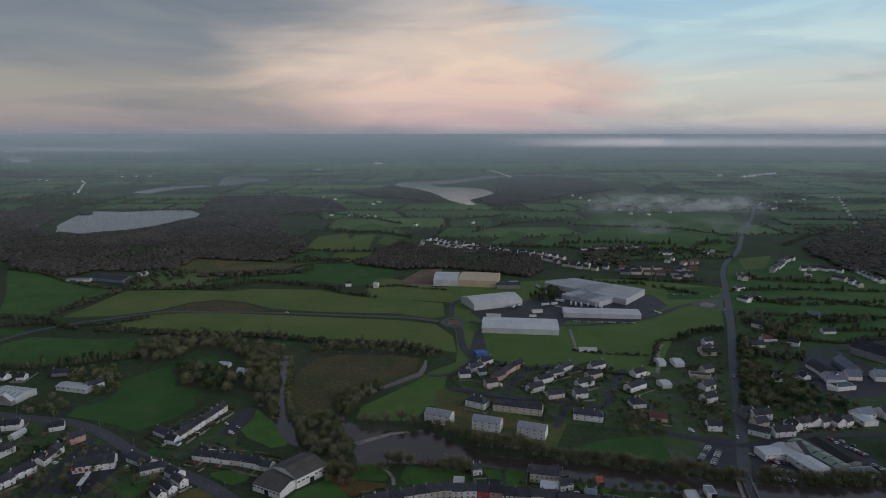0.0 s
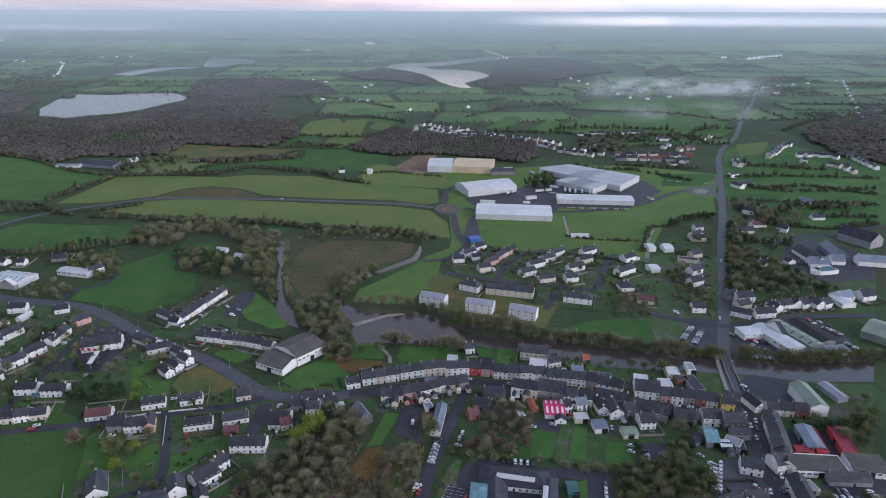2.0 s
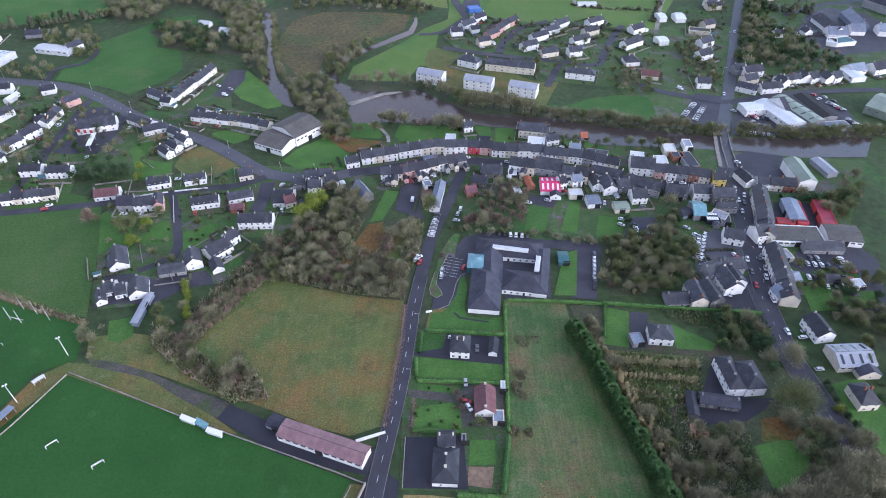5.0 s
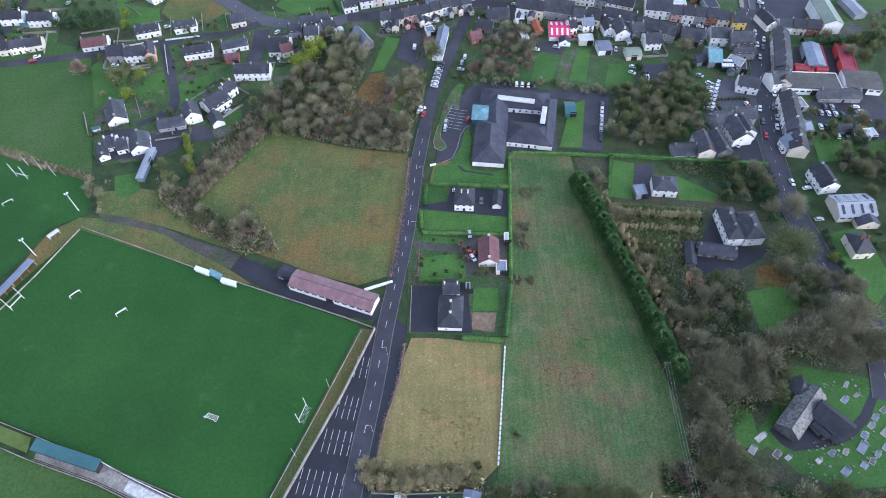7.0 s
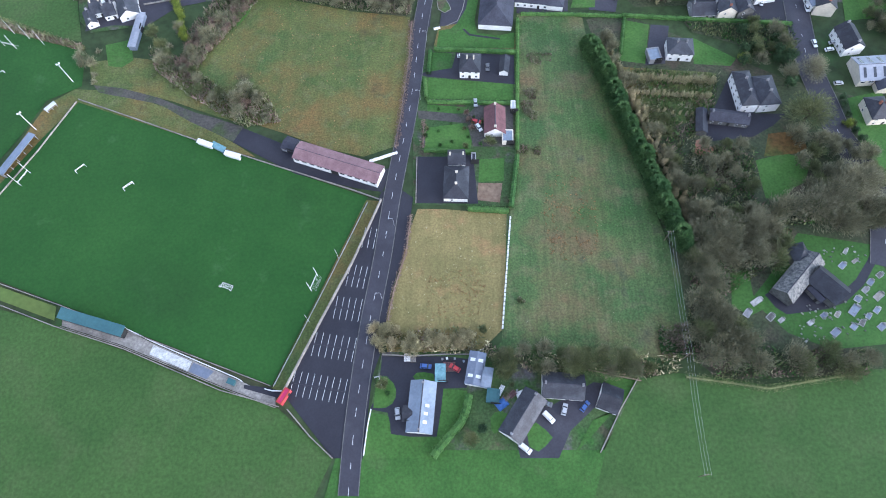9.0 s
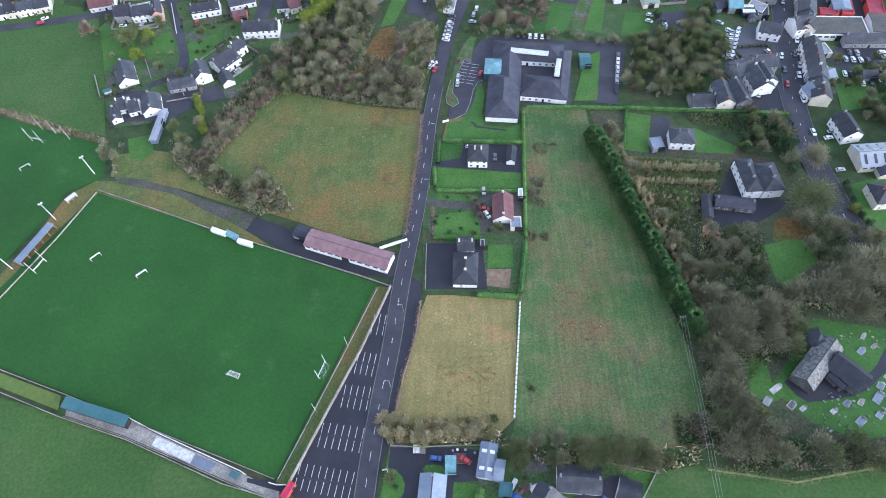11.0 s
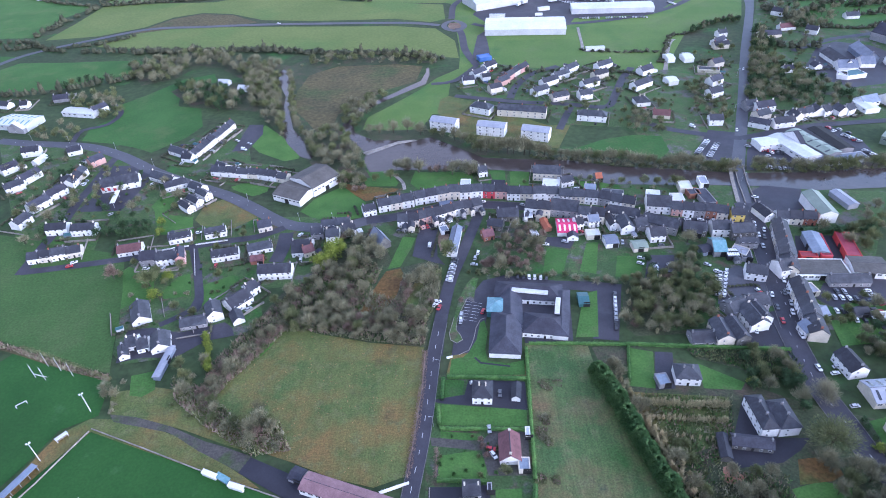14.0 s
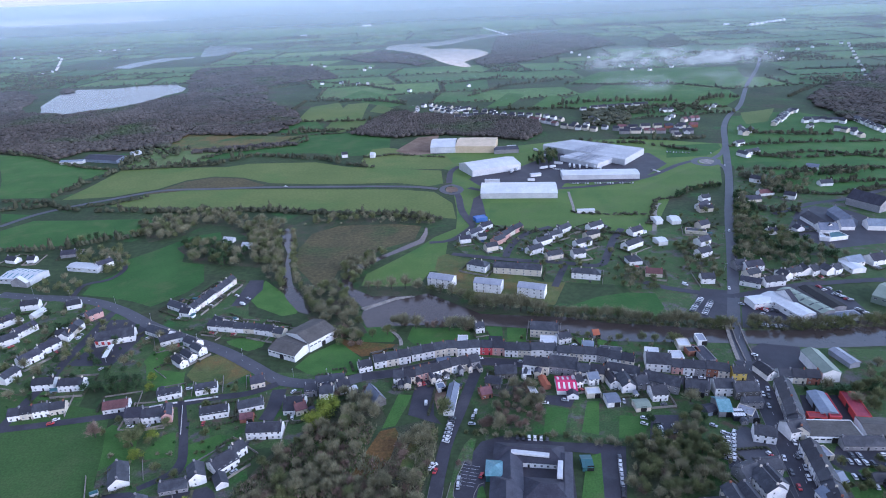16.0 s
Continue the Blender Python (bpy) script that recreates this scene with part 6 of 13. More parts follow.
KEEP_CLEAR.append([(-112, 981), (-85, 988), (-21, 926), (4, 922), (12, 874), (-5, 846), (-109, 868), (-122, 911)])
patch("bare_ground", "bare brown soil beside the tan plant", "ground", "soil", 1.2, [(-75, 964), (-42, 1055), (-8, 1067), (-17, 939), (-47, 930)], 30, 5)
KEEP_CLEAR.append([(-75, 964), (-42, 1055), (-8, 1067), (-17, 939), (-47, 930)])
patch("field", "smooth green field before the warehouses", "field", "paddock", 1, [(42.2, 606.7), (50.9, 689.4), (131, 683.6), (140.8, 674.2), (138.4, 649), (150.1, 623.8), (213.2, 634.6), (206.3, 596.9), (189.4, 574.7), (120.4, 593.2), (80.4, 594.3)], 40, 3)
KEEP_CLEAR.append([(42, 607), (51, 689), (131, 684), (141, 674), (138, 649), (150, 624), (213, 635), (206, 597), (189, 575), (120, 593), (80, 594)])
patch("field", "smooth green field inside the road bend", "field", "paddock", 1, [(149, 725), (233, 721), (304, 787), (345, 817), (363, 797), (337, 731), (308, 723), (264, 684), (241, 682), (218, 634), (167, 644), (139, 655)], 40, 3)
KEEP_CLEAR.append([(149, 725), (233, 721), (304, 787), (345, 817), (363, 797), (337, 731), (308, 723), (264, 684), (241, 682), (218, 634), (167, 644), (139, 655)])
patch("field", "green field by the roundabout", "field", "paddock", 1, [(272, 828), (323, 842), (344, 839), (301, 801), (266, 784)], 40, 3)
KEEP_CLEAR.append([(272, 828), (323, 842), (344, 839), (301, 801), (266, 784)])
patch("field", "green pasture behind the roundabout", "field", "meadow", 1, [(338, 931), (415, 933), (408, 905), (371, 863), (314, 859)], 40, 3)
KEEP_CLEAR.append([(338, 931), (415, 933), (408, 905), (371, 863), (314, 859)])
patch("field", "green pasture", "field", "meadow", 1, [(471, 916), (551, 916), (519, 872), (441, 852)], 40, 3)
KEEP_CLEAR.append([(471, 916), (551, 916), (519, 872), (441, 852)])
patch("field", "green pasture", "field", "meadow", 1, [(566, 899), (652, 906), (601, 829), (545, 822)], 40, 3)
KEEP_CLEAR.append([(566, 899), (652, 906), (601, 829), (545, 822)])
patch("field", "green pasture", "field", "meadow", 1, [(390, 816), (467, 819), (445, 791), (378, 789)], 40, 3)
KEEP_CLEAR.append([(390, 816), (467, 819), (445, 791), (378, 789)])
patch("field", "green pasture", "field", "meadow", 1, [(473, 775), (557, 763), (529, 721), (444, 723)], 40, 3)
KEEP_CLEAR.append([(473, 775), (557, 763), (529, 721), (444, 723)])
patch("field", "green pasture", "field", "meadow", 1, [(441, 693), (529, 721), (512, 695), (435, 672)], 40, 3)
KEEP_CLEAR.append([(441, 693), (529, 721), (512, 695), (435, 672)])
patch("field", "olive pasture by the main road", "field", "olive", 1, [(550, 1158), (628, 1189), (562, 1075), (516, 1060)], 40, 3)
KEEP_CLEAR.append([(550, 1158), (628, 1189), (562, 1075), (516, 1060)])
patch("field", "hillside pasture", "field", "meadow", 1, [(271, 1391), (399, 1557), (542, 1535), (640, 1417), (625, 1325), (545, 1220), (441, 1270), (303, 1263), (251, 1288)], 60, 5)
KEEP_CLEAR.append([(271, 1391), (399, 1557), (542, 1535), (640, 1417), (625, 1325), (545, 1220), (441, 1270), (303, 1263), (251, 1288)])
patch("field", "hillside pasture", "field", "meadow", 1, [(184, 1303), (242, 1438), (275, 1413), (246, 1289)], 60, 5)
KEEP_CLEAR.append([(184, 1303), (242, 1438), (275, 1413), (246, 1289)])
patch("field", "hillside pasture", "field", "meadow", 1, [(311, 1602), (446, 1814), (650, 1854), (829, 1819), (750, 1575), (669, 1453), (558, 1581), (408, 1594)], 60, 5)
KEEP_CLEAR.append([(311, 1602), (446, 1814), (650, 1854), (829, 1819), (750, 1575), (669, 1453), (558, 1581), (408, 1594)])
patch("field", "far green pasture", "field", "meadow", 1, [(93, 1324), (159, 1502), (194, 1467), (140, 1327)], 60, 5)
KEEP_CLEAR.append([(93, 1324), (159, 1502), (194, 1467), (140, 1327)])
KEEP_CLEAR.append([(6, 628), (40, 680), (41, 607), (123, 606), (189, 575), (241, 682), (371, 790), (286, 542), (486, 655), (675, 941), (378, 996), (202, 1028), (134, 826), (12, 907)])
KEEP_CLEAR.append([(-53, 1260), (-45, 1392), (22, 1341), (246, 1256), (290, 1158), (263, 1086), (215, 1095), (127, 1203)])
KEEP_CLEAR.append([(272, 1084), (309, 1077), (398, 1109), (481, 1092), (421, 947), (247, 978)])
KEEP_CLEAR.append([(540, 1031), (629, 1170), (662, 1134), (739, 1039), (663, 923), (611, 933), (553, 984)])
patch("field", "green town meadow beside the river", "field", "paddock", 1, [(-74, 481.3), (-71.7, 505.2), (-53.2, 528.4), (-28, 560), (-11.7, 588.3), (24.2, 624), (26.4, 608.4), (2.4, 579.1), (-0.9, 543.3), (3.6, 504.3), (-16.5, 506.2), (-23.5, 483.5), (-35.2, 475.7)], 30, 2)
patch("field", "marshy brown field inside the river bend", "field", "marsh", 1, [(-145.6, 571.8), (-144.6, 610.4), (-115.3, 632.6), (-54.3, 631), (-26.8, 622.7), (-31.5, 582.6), (-61.2, 563.3), (-80.3, 537.5), (-98, 513.7), (-99.5, 490.2), (-112.4, 480.2), (-129.5, 492.8), (-139.7, 530.1)], 30, 2)
patch("field", "grass plot with rough patches between estate and flats", "field", "rough", 1, [(-11.5, 511.8), (-8.9, 537.3), (-0.9, 543.3), (19.7, 527.9), (79, 474.5), (97.7, 472.8), (83.6, 433.2), (2.6, 459.7)], 20, 2)
patch("field", "riverside park green", "field", "meadow", 1.2, [(89.2, 428.1), (119.4, 444.8), (143.3, 449.9), (164.7, 446), (163.9, 422.1), (151.6, 405.3), (114.2, 405.6), (87.4, 418.2)], 20, 1)
patch("lawn", "green riverside lawn", "lawn", "lawn", 1.2, [(-66.1, 410.8), (-57.9, 412.8), (-44.6, 405.8), (-39.5, 390.8), (-41.2, 386.3), (-63.6, 387.9)], 20, 1)
patch("field", "green triangle before the hall", "lawn", "lawn", 1.2, [(-105.2, 358.7), (-97.3, 373.7), (-80, 389.8), (-61.1, 366.2), (-62.1, 347.9), (-80.9, 345.2), (-94.8, 350)], 20, 1)
patch("field", "brown scrub slope", "field", "bracken", 1.1, [(-80.6, 393.8), (-63.6, 387.9), (-39, 383), (-46.2, 372.3), (-61.4, 368.3), (-77.2, 384.2)], 20, 1)
patch("lawn", "green lawn behind the terraces", "lawn", "lawn", 1.2, [(-165.6, 463.5), (-160.6, 499), (-143.1, 477.4), (-119.1, 442), (-120, 435.4), (-130.2, 431.6), (-154.4, 447.7)], 20, 1)
patch("lawn", "green lawn", "lawn", "lawn", 1.2, [(-158.8, 394.7), (-145.4, 398.5), (-133.6, 392.9), (-139, 382.5)], 20, 1)
patch("yard", "rough yard grass", "lawn", "rough", 1.2, [(-176.3, 353.4), (-174.8, 370.4), (-161.6, 380.4), (-138.9, 368), (-130.2, 357), (-146.3, 341.8), (-169.8, 345.8)], 20, 1)
patch("lawn", "bright green lawn", "lawn", "lawn", 1.25, [(-195.6, 338.7), (-196.5, 361.4), (-181.4, 357), (-171.3, 337.1), (-180.2, 334.6)], 20, 1)
patch("lawn", "bright green lawn", "lawn", "lawn", 1.25, [(-213.1, 373), (-209.7, 393.7), (-200.9, 386.9), (-199.5, 354.9)], 20, 1)
patch("field", "green field by the town", "field", "meadow", 1, [(-265.1, 298.3), (-247, 301.3), (-212.8, 303), (-201.4, 285), (-183.2, 245.1), (-232.1, 247.4)], 30, 2)
patch("lawn", "garden lawn", "lawn", "lawn", 1.2, [(-205.8, 292.5), (-201.5, 303.9), (-182.3, 294.7), (-174.4, 270), (-185.5, 270.5), (-190.9, 264.3)], 20, 1)
patch("lawn", "garden lawn", "lawn", "lawn", 1.2, [(-172.1, 278.8), (-166.8, 292.8), (-160.5, 295), (-153.7, 274.2), (-169.1, 271.9)], 20, 1)
patch("lawn", "sloping green paddock", "lawn", "lawn", 1.2, [(-151.1, 282.3), (-133.3, 291.9), (-129.9, 281.2), (-137.7, 265.9), (-145.5, 264.2)], 20, 1)
patch("scrub_ground", "brown leaf-littered ground under scrub", "ground", "bank", 1.05, [(-127, 200), (-122, 218), (-108, 234), (-96, 254), (-108, 256), (-100, 274), (-84, 296), (-70, 326), (-54, 331), (-44, 312), (-36, 292), (-10, 300), (-8, 270), (-15, 244), (-17, 226), (-47, 231), (-94, 248), (-118, 215)], 8, 1.0)
patch("scrub_ground", "brown leaf-littered ground under trees", "ground", "bank", 1.05, [(26, 314), (42, 331), (56, 317), (50, 283), (15, 285), (22, 303)], 6, 1.0)
patch("scrub_ground", "brown leaf-littered ground under trees", "ground", "bank", 1.05, [(86, 234), (92, 270), (126, 282), (146, 272), (139, 242), (128, 229), (90, 228)], 6, 1.0)
patch("scrub_ground", "dark wooded river bank", "ground", "bank", 1.05, [(-340, 657), (-319, 683), (-290, 697), (-254, 690), (-193, 655), (-165, 640), (-150, 663), (-56, 655), (-10, 650), (-12, 630), (-116, 637), (-140, 610), (-146, 571), (-140, 530), (-112, 478), (-95, 490), (-60, 400), (-82, 392), (-120, 440), (-146, 480), (-173, 527), (-240, 545), (-272, 585), (-262, 604), (-200, 600), (-242, 645), (-268, 649), (-280, 617), (-310, 604)], 10, 1.5)
patch("scrub_ground", "dark wooded river bank", "ground", "bank", 1.05, [(-70, 478), (-30, 476), (20, 448), (75, 426), (150, 407), (200, 397), (198, 386), (150, 395), (70, 415), (20, 428), (-15, 462), (-66, 440)], 8, 1.0)
patch("scrub_ground", "dark wooded river bank", "ground", "bank", 1.05, [(212, 398), (245, 392), (320, 396), (325, 384), (240, 380), (210, 384)], 8, 1.0)
patch("field", "bright green strip below the chapel", "lawn", "lawn", 1.3, [(-41.1, 290.8), (-33.6, 323.8), (-25.5, 322.1), (-27.8, 310.9), (-33.5, 292.8)], 20, 1)
patch("field", "orange bracken strip", "field", "bracken", 1.3, [(-54.1, 251.3), (-49.9, 265.7), (-42.2, 288.3), (-33.4, 291.3), (-31.4, 285.3), (-34.9, 267.1), (-42.5, 251.5)], 15, 2)
patch("field", "green scrub strip", "field", "rough", 1.3, [(-30.8, 250.2), (-27.5, 271.1), (-21.9, 284.8), (-17.2, 291.9), (-19.9, 270.7), (-23.6, 249.8)], 15, 2)
patch("lawn", "long garden lawn", "lawn", "lawn", 1.3, [(49.8, 280.8), (55.1, 306), (68.2, 302.5), (61.3, 280.2)], 20, 1)
patch("lawn", "long garden lawn", "lawn", "lawn", 1.3, [(71.1, 282), (80.2, 308.9), (87.7, 309.5), (79.8, 279.2)], 20, 1)
patch("lawn", "long garden lawn", "lawn", "lawn", 1.3, [(89.9, 276.2), (96.1, 295.6), (110.6, 293.2), (110.5, 289.7), (102.9, 273.2)], 20, 1)
patch("garden_strip", "brown tilled garden strip", "garden", "yard", 1.28, [(64.2, 282.4), (71.5, 307.7), (78.5, 309), (69.2, 280.7)], 20, 1)
patch("lawn", "riverside back lawn", "lawn", "lawn", 1.3, [(-31.0, 389.7), (-28.2, 406.7), (-16.2, 404.1), (-0.2, 404.2), (13.6, 400.7), (14.2, 385.9), (-4.5, 378.2), (-21.8, 376.8)], 5, 0.4)
patch("lawn", "riverside back lawn", "lawn", "lawn", 1.3, [(26.8, 403.4), (37.8, 402.4), (37.3, 386.1), (24.9, 385.0)], 5, 0.4)
patch("lawn", "riverside back lawn", "lawn", "lawn", 1.3, [(41.2, 400.6), (55.1, 400.9), (53.7, 380.4), (40.1, 381.5)], 5, 0.4)
patch("lawn", "small lawn beside the river houses", "lawn", "lawn", 1.3, [(87.9, 384.6), (95.0, 386.2), (109.9, 379.9), (106.3, 371.0), (86.0, 372.7)], 5, 0.4)
patch("yard", "grey yard behind the red-roofed shed", "yard", "tarmac", 1.3, [(54.2, 308.8), (56.2, 317.1), (75.6, 315.9), (69.1, 304.1)])
patch("river", "dark mirror-still river below the weir", "river", "river", 2, [(-61.7, 408.8), (-67.9, 426.8), (-66.9, 437.8), (-43.4, 453.4), (-15.9, 461.3), (15.2, 431.2), (23.5, 423.2), (57.2, 417), (86.4, 412.9), (117.4, 402), (156.1, 394), (197, 385.3), (239.3, 382.1), (306, 382.7), (289.8, 358.1), (244.9, 357), (204.6, 367.1), (156.4, 372.1), (110.8, 376.1), (86, 389.6), (54.8, 398.4), (22.3, 405.8), (-15.3, 408.7), (-40.7, 409.7)], 25, 1.5)
patch("river", "shallow river above the weir", "river", "river", 2, [(-66.9, 437.8), (-84.2, 467.1), (-93.1, 489.6), (-92.9, 513.2), (-74.7, 534.3), (-54.9, 552.8), (-36.8, 572.6), (-27.5, 582.2), (-22.3, 605.4), (-22.5, 617.1), (-19.5, 615.1), (-19.2, 597), (-22.8, 574.1), (-38.9, 558.2), (-54.3, 544.4), (-68.9, 528.6), (-77.7, 514.2), (-84.4, 494.6), (-80.5, 475.3), (-62.4, 460), (-34.4, 458.7), (-25.3, 462.1), (-43.4, 453.4)], 20, 1.5)
patch("river", "pale side channel of the river", "river", "river", 2, [(-119.2, 438.2), (-134.6, 461), (-142.9, 482.8), (-150.1, 518.4), (-153.8, 558.3), (-168.1, 596.8), (-173.8, 621.8), (-171.2, 631.8), (-160.8, 617.1), (-155.7, 587.8), (-151.5, 558.1), (-142.2, 517.7), (-134.3, 487.6), (-121.4, 465), (-115.1, 444.5), (-108.3, 437.3), (-110.8, 433.8)], 20, 1.5)
patch("weir", "long pale concrete weir across the river", "weir", "concrete", 4, [(-70.3, 440), (-43.6, 456.4), (-30.7, 458.4), (-27.4, 456.1), (-43.2, 451.4), (-66.6, 434.9)])
patch("estate_ground", "gardens and yards of the housing estate", "ground", "yard", 0.8, [(5, 568.3), (36.3, 624.4), (87.2, 601.8), (165.5, 601.4), (165.7, 569.5), (235.1, 593.7), (284.3, 588.2), (215.2, 422.5), (161.1, 408.9), (142.4, 463.5), (97.7, 472.8), (56.4, 530.9), (20, 534.5)])
patch("estate_ground", "gardens and yards of the roadside houses", "ground", "yard", 0.8, [(378, 789), (425, 811), (399, 688), (486, 655), (351, 451), (296, 455), (214, 405), (287, 588)])
patch("estate_ground", "gardens of the riverside terraces", "ground", "yard", 0.8, [(-230.8, 439.5), (-217.9, 478.4), (-199.2, 510.7), (-175, 496.8), (-157.3, 433.8), (-118.4, 417.4), (-120.4, 388.8), (-168.7, 400.2)])
patch("estate_ground", "gardens of the hillside estate", "ground", "yard", 0.8, [(-391.6, 493.1), (-305.1, 469.9), (-244.7, 440.6), (-194.4, 402.1), (-177.5, 356.8), (-197.4, 332.7), (-237.4, 347.6), (-229.3, 311.9), (-266.8, 300.9)])
patch("estate_ground", "gardens of the lane houses", "ground", "yard", 0.8, [(-207.1, 295), (-181.4, 337.8), (-150.4, 355), (-89.3, 351), (-78.9, 292.9), (-92.2, 279.1), (-125.8, 276.3), (-135.2, 242.8), (-181.8, 245)])
patch("town_ground", "yards and back gardens of the main street", "ground", "yard", 0.8, [(-65.9, 343), (-39, 383), (21.9, 398.4), (82.8, 393.8), (156.7, 372.8), (207.6, 365.4), (181.2, 309.4), (164.6, 228.5), (101.1, 231.6), (108.9, 272.9), (47.5, 271.6), (17.3, 277.9), (9.9, 319.9), (-14.4, 327.3), (-35.3, 322.7)])
patch("town_ground", "yards east of the main street", "ground", "yard", 0.8, [(203.9, 365.7), (286.2, 352.7), (203, 226.7), (164.6, 228.5), (187.7, 309)])
patch("yard", "grey tarmac yard of the industrial estate", "yard", "tarmac", 1.1, [(32, 790), (50, 838), (105, 842), (143, 886), (157, 947), (193, 979), (299, 888), (304, 830), (243, 756), (151, 756), (140, 731), (45, 758)])
patch("yard", "tarmac yard by the blue stacks", "yard", "tarmac", 1.2, [(25.2, 643.6), (33.6, 708.6), (42.5, 723), (43.7, 690.3), (44.1, 632.3), (36.3, 624.4)])
patch("yard", "car park of the supermarket", "yard", "tarmac", 1.2, [(208.4, 388.4), (220.3, 417.5), (238.2, 439.8), (265.4, 449.7), (295.7, 455.4), (308.5, 424.2), (306.4, 397.5), (279.4, 383.1), (241.2, 386)])
patch("yard", "riverside car park", "yard", "tarmac", 1.2, [(184.3, 420.4), (203.4, 452.9), (223.2, 446.1), (205.7, 405.4), (185.6, 396.7)])
patch("yard", "walled yard", "yard", "road", 1.2, [(203.6, 358.5), (221.7, 363), (229.7, 349.7), (212.7, 331.2), (197, 335.4)])
patch("yard", "large tarmac car park east of the street", "yard", "tarmac", 1.35, [(218.0, 265.8), (236.3, 266.6), (241.1, 253.8), (225.8, 214.6), (209.1, 217.4), (211.8, 239.8)])
patch("yard", "pub car park", "yard", "road", 1.2, [(138.7, 249.7), (147.6, 275.4), (161.9, 281.8), (175.1, 264.8), (169.4, 248.1), (151.8, 241.1)])
patch("yard", "car park east of the street", "yard", "tarmac", 1.2, [(191, 251.1), (201.1, 263.4), (226.3, 262), (208.2, 234.5), (200.4, 238.7)])
patch("yard", "school yard", "yard", "tarmac", 1.2, [(336.7, 574.4), (372.7, 626.7), (396.4, 637), (423, 620.7), (436, 579.5), (403.5, 530.2), (352.9, 521.7), (340.8, 536.7)])
patch("yard", "wide tarmac forecourt of the filling station", "yard", "tarmac", 1.9, [(-265.7, 370.2), (-262.3, 387.7), (-266.8, 436.2), (-236.4, 434.5), (-228.6, 408.5), (-233.5, 369.1)])
patch("yard", "tarmac car lot behind the terrace", "yard", "tarmac", 1.9, [(-176.7, 452.1), (-174.5, 500.5), (-162.1, 499.4), (-158.4, 481.3), (-164.6, 451.5)])
patch("lawn", "green gardens below the terrace", "lawn", "lawn", 1.6, [(-163.0, 396.1), (-151.9, 401.4), (-133.9, 393.7), (-134.4, 386.2), (-143.3, 381.0), (-159.8, 391.3)], 6, 0.6)
patch("lawn", "green hillside garden", "lawn", "lawn", 1.6, [(-208.7, 366.9), (-207.8, 388.5), (-199.9, 382.7), (-197.5, 362.6), (-194.7, 347.7), (-200.5, 348.1)], 6, 0.6)
patch("lawn", "green garden behind the bungalows", "lawn", "lawn", 1.6, [(-193.5, 352.2), (-178.6, 357.8), (-174.2, 342.3), (-186.2, 338.7), (-191.1, 342.3)], 6, 0.6)
patch("lawn", "green garden lawn", "lawn", "lawn", 1.6, [(-273.8, 329.5), (-274.0, 341.9), (-255.8, 339.3), (-255.2, 329.4), (-270.4, 326.2)], 6, 0.6)
patch("roundabout_island", "brown roundabout island with pale kerb", "island", "soil", 3.6, [(17, 747), (14, 736), (9, 734), (2, 740), (1, 749), (3, 759), (9, 760), (15, 757)])
patch("roundabout_island", "grey roundabout island", "island", "concrete", 3.6, [(368, 829), (359, 818), (352, 819), (348, 829), (350, 838), (358, 846), (365, 845), (370, 838)])
patch("pitch", "smooth green playing pitch", "pitch", "turf", 2, [(-169.9, 180.2), (-92.7, 150.3), (-35.5, 127.2), (-68.2, 49), (-123.5, 70.7), (-186.6, 94.7), (-242.3, 116), (-198.4, 130.9), (-182, 161)])
patch("pitch", "neighbouring green playing pitch", "pitch", "turf", 2, [(-232.2, 235.4), (-201.6, 220.8), (-173.2, 209.7), (-170.4, 189.4), (-185.1, 181.7), (-192.5, 161.4), (-202.1, 142.4), (-226.3, 106.5), (-278.3, 170.8)])
patch("field", "rough olive and orange verge round the pitch", "verge", "rough", 1.5, [(-173.2, 187.9), (-151, 185.3), (-124.8, 174.5), (-93.3, 154.8), (-84.9, 148.6), (-92.7, 150.3), (-169.9, 180.2), (-181.1, 157.9), (-197, 126.8), (-206.4, 111.1), (-214.1, 119.2), (-200.7, 138), (-191.6, 158.3), (-184.5, 179.4)], 8, 0.6)
patch("field", "mown green field below the pitch", "field", "grazed", 1.4, [(-260.6, 102.4), (-182.6, 82.2), (-153, 73.6), (-110, 57.4), (-64.6, 40.4), (-44.1, 23.1), (-60, -12), (-209, -10.6)])
patch("terrace", "weathered pale concrete spectator terrace", "terrace", "concrete", 3, [(-153, 79.8), (-126.8, 71.6), (-115.5, 66.1), (-99.7, 59.4), (-81.7, 51.7), (-66.4, 45.0), (-66, 41.4), (-84.2, 48.1), (-98.7, 54), (-117, 61.4), (-127.6, 65.7), (-152.4, 73.8)])
patch("terrace_slab", "pale newer concrete slab of the terrace", "terrace", "gravestone", 3.3, [(-115.0, 65.4), (-99.2, 58.6), (-100.2, 55.0), (-116.0, 61.8)])
patch("terrace_slab", "dark blue-grey patched part of the terrace", "terrace", "bluegrey", 3.4, [(-98.6, 58.2), (-90.4, 54.8), (-92.8, 51.9), (-100.0, 55.0)])
patch("terrace_slab", "dark tarmac corner by the gate", "terrace", "newtar", 3.4, [(-78.5, 49.6), (-69.5, 48.3), (-64.4, 46.6), (-65.0, 44.4), (-78.5, 48.2)])
patch("verge", "olive grass strip behind the goal line", "verge", "rough", 2.3, [(-36.0, 126.0), (-68.0, 48.2), (-63.9, 46.4), (-52.1, 72.6), (-40.8, 97.4), (-30.0, 125.4)], 6, 0.2)
patch("field", "straw-coloured grass behind the touchline", "verge", "olive", 3.1, [(-201.9, 98.3), (-185.8, 92.3), (-156.3, 81.6), (-155.8, 75.9), (-183.9, 86.3), (-199.7, 92.1)])
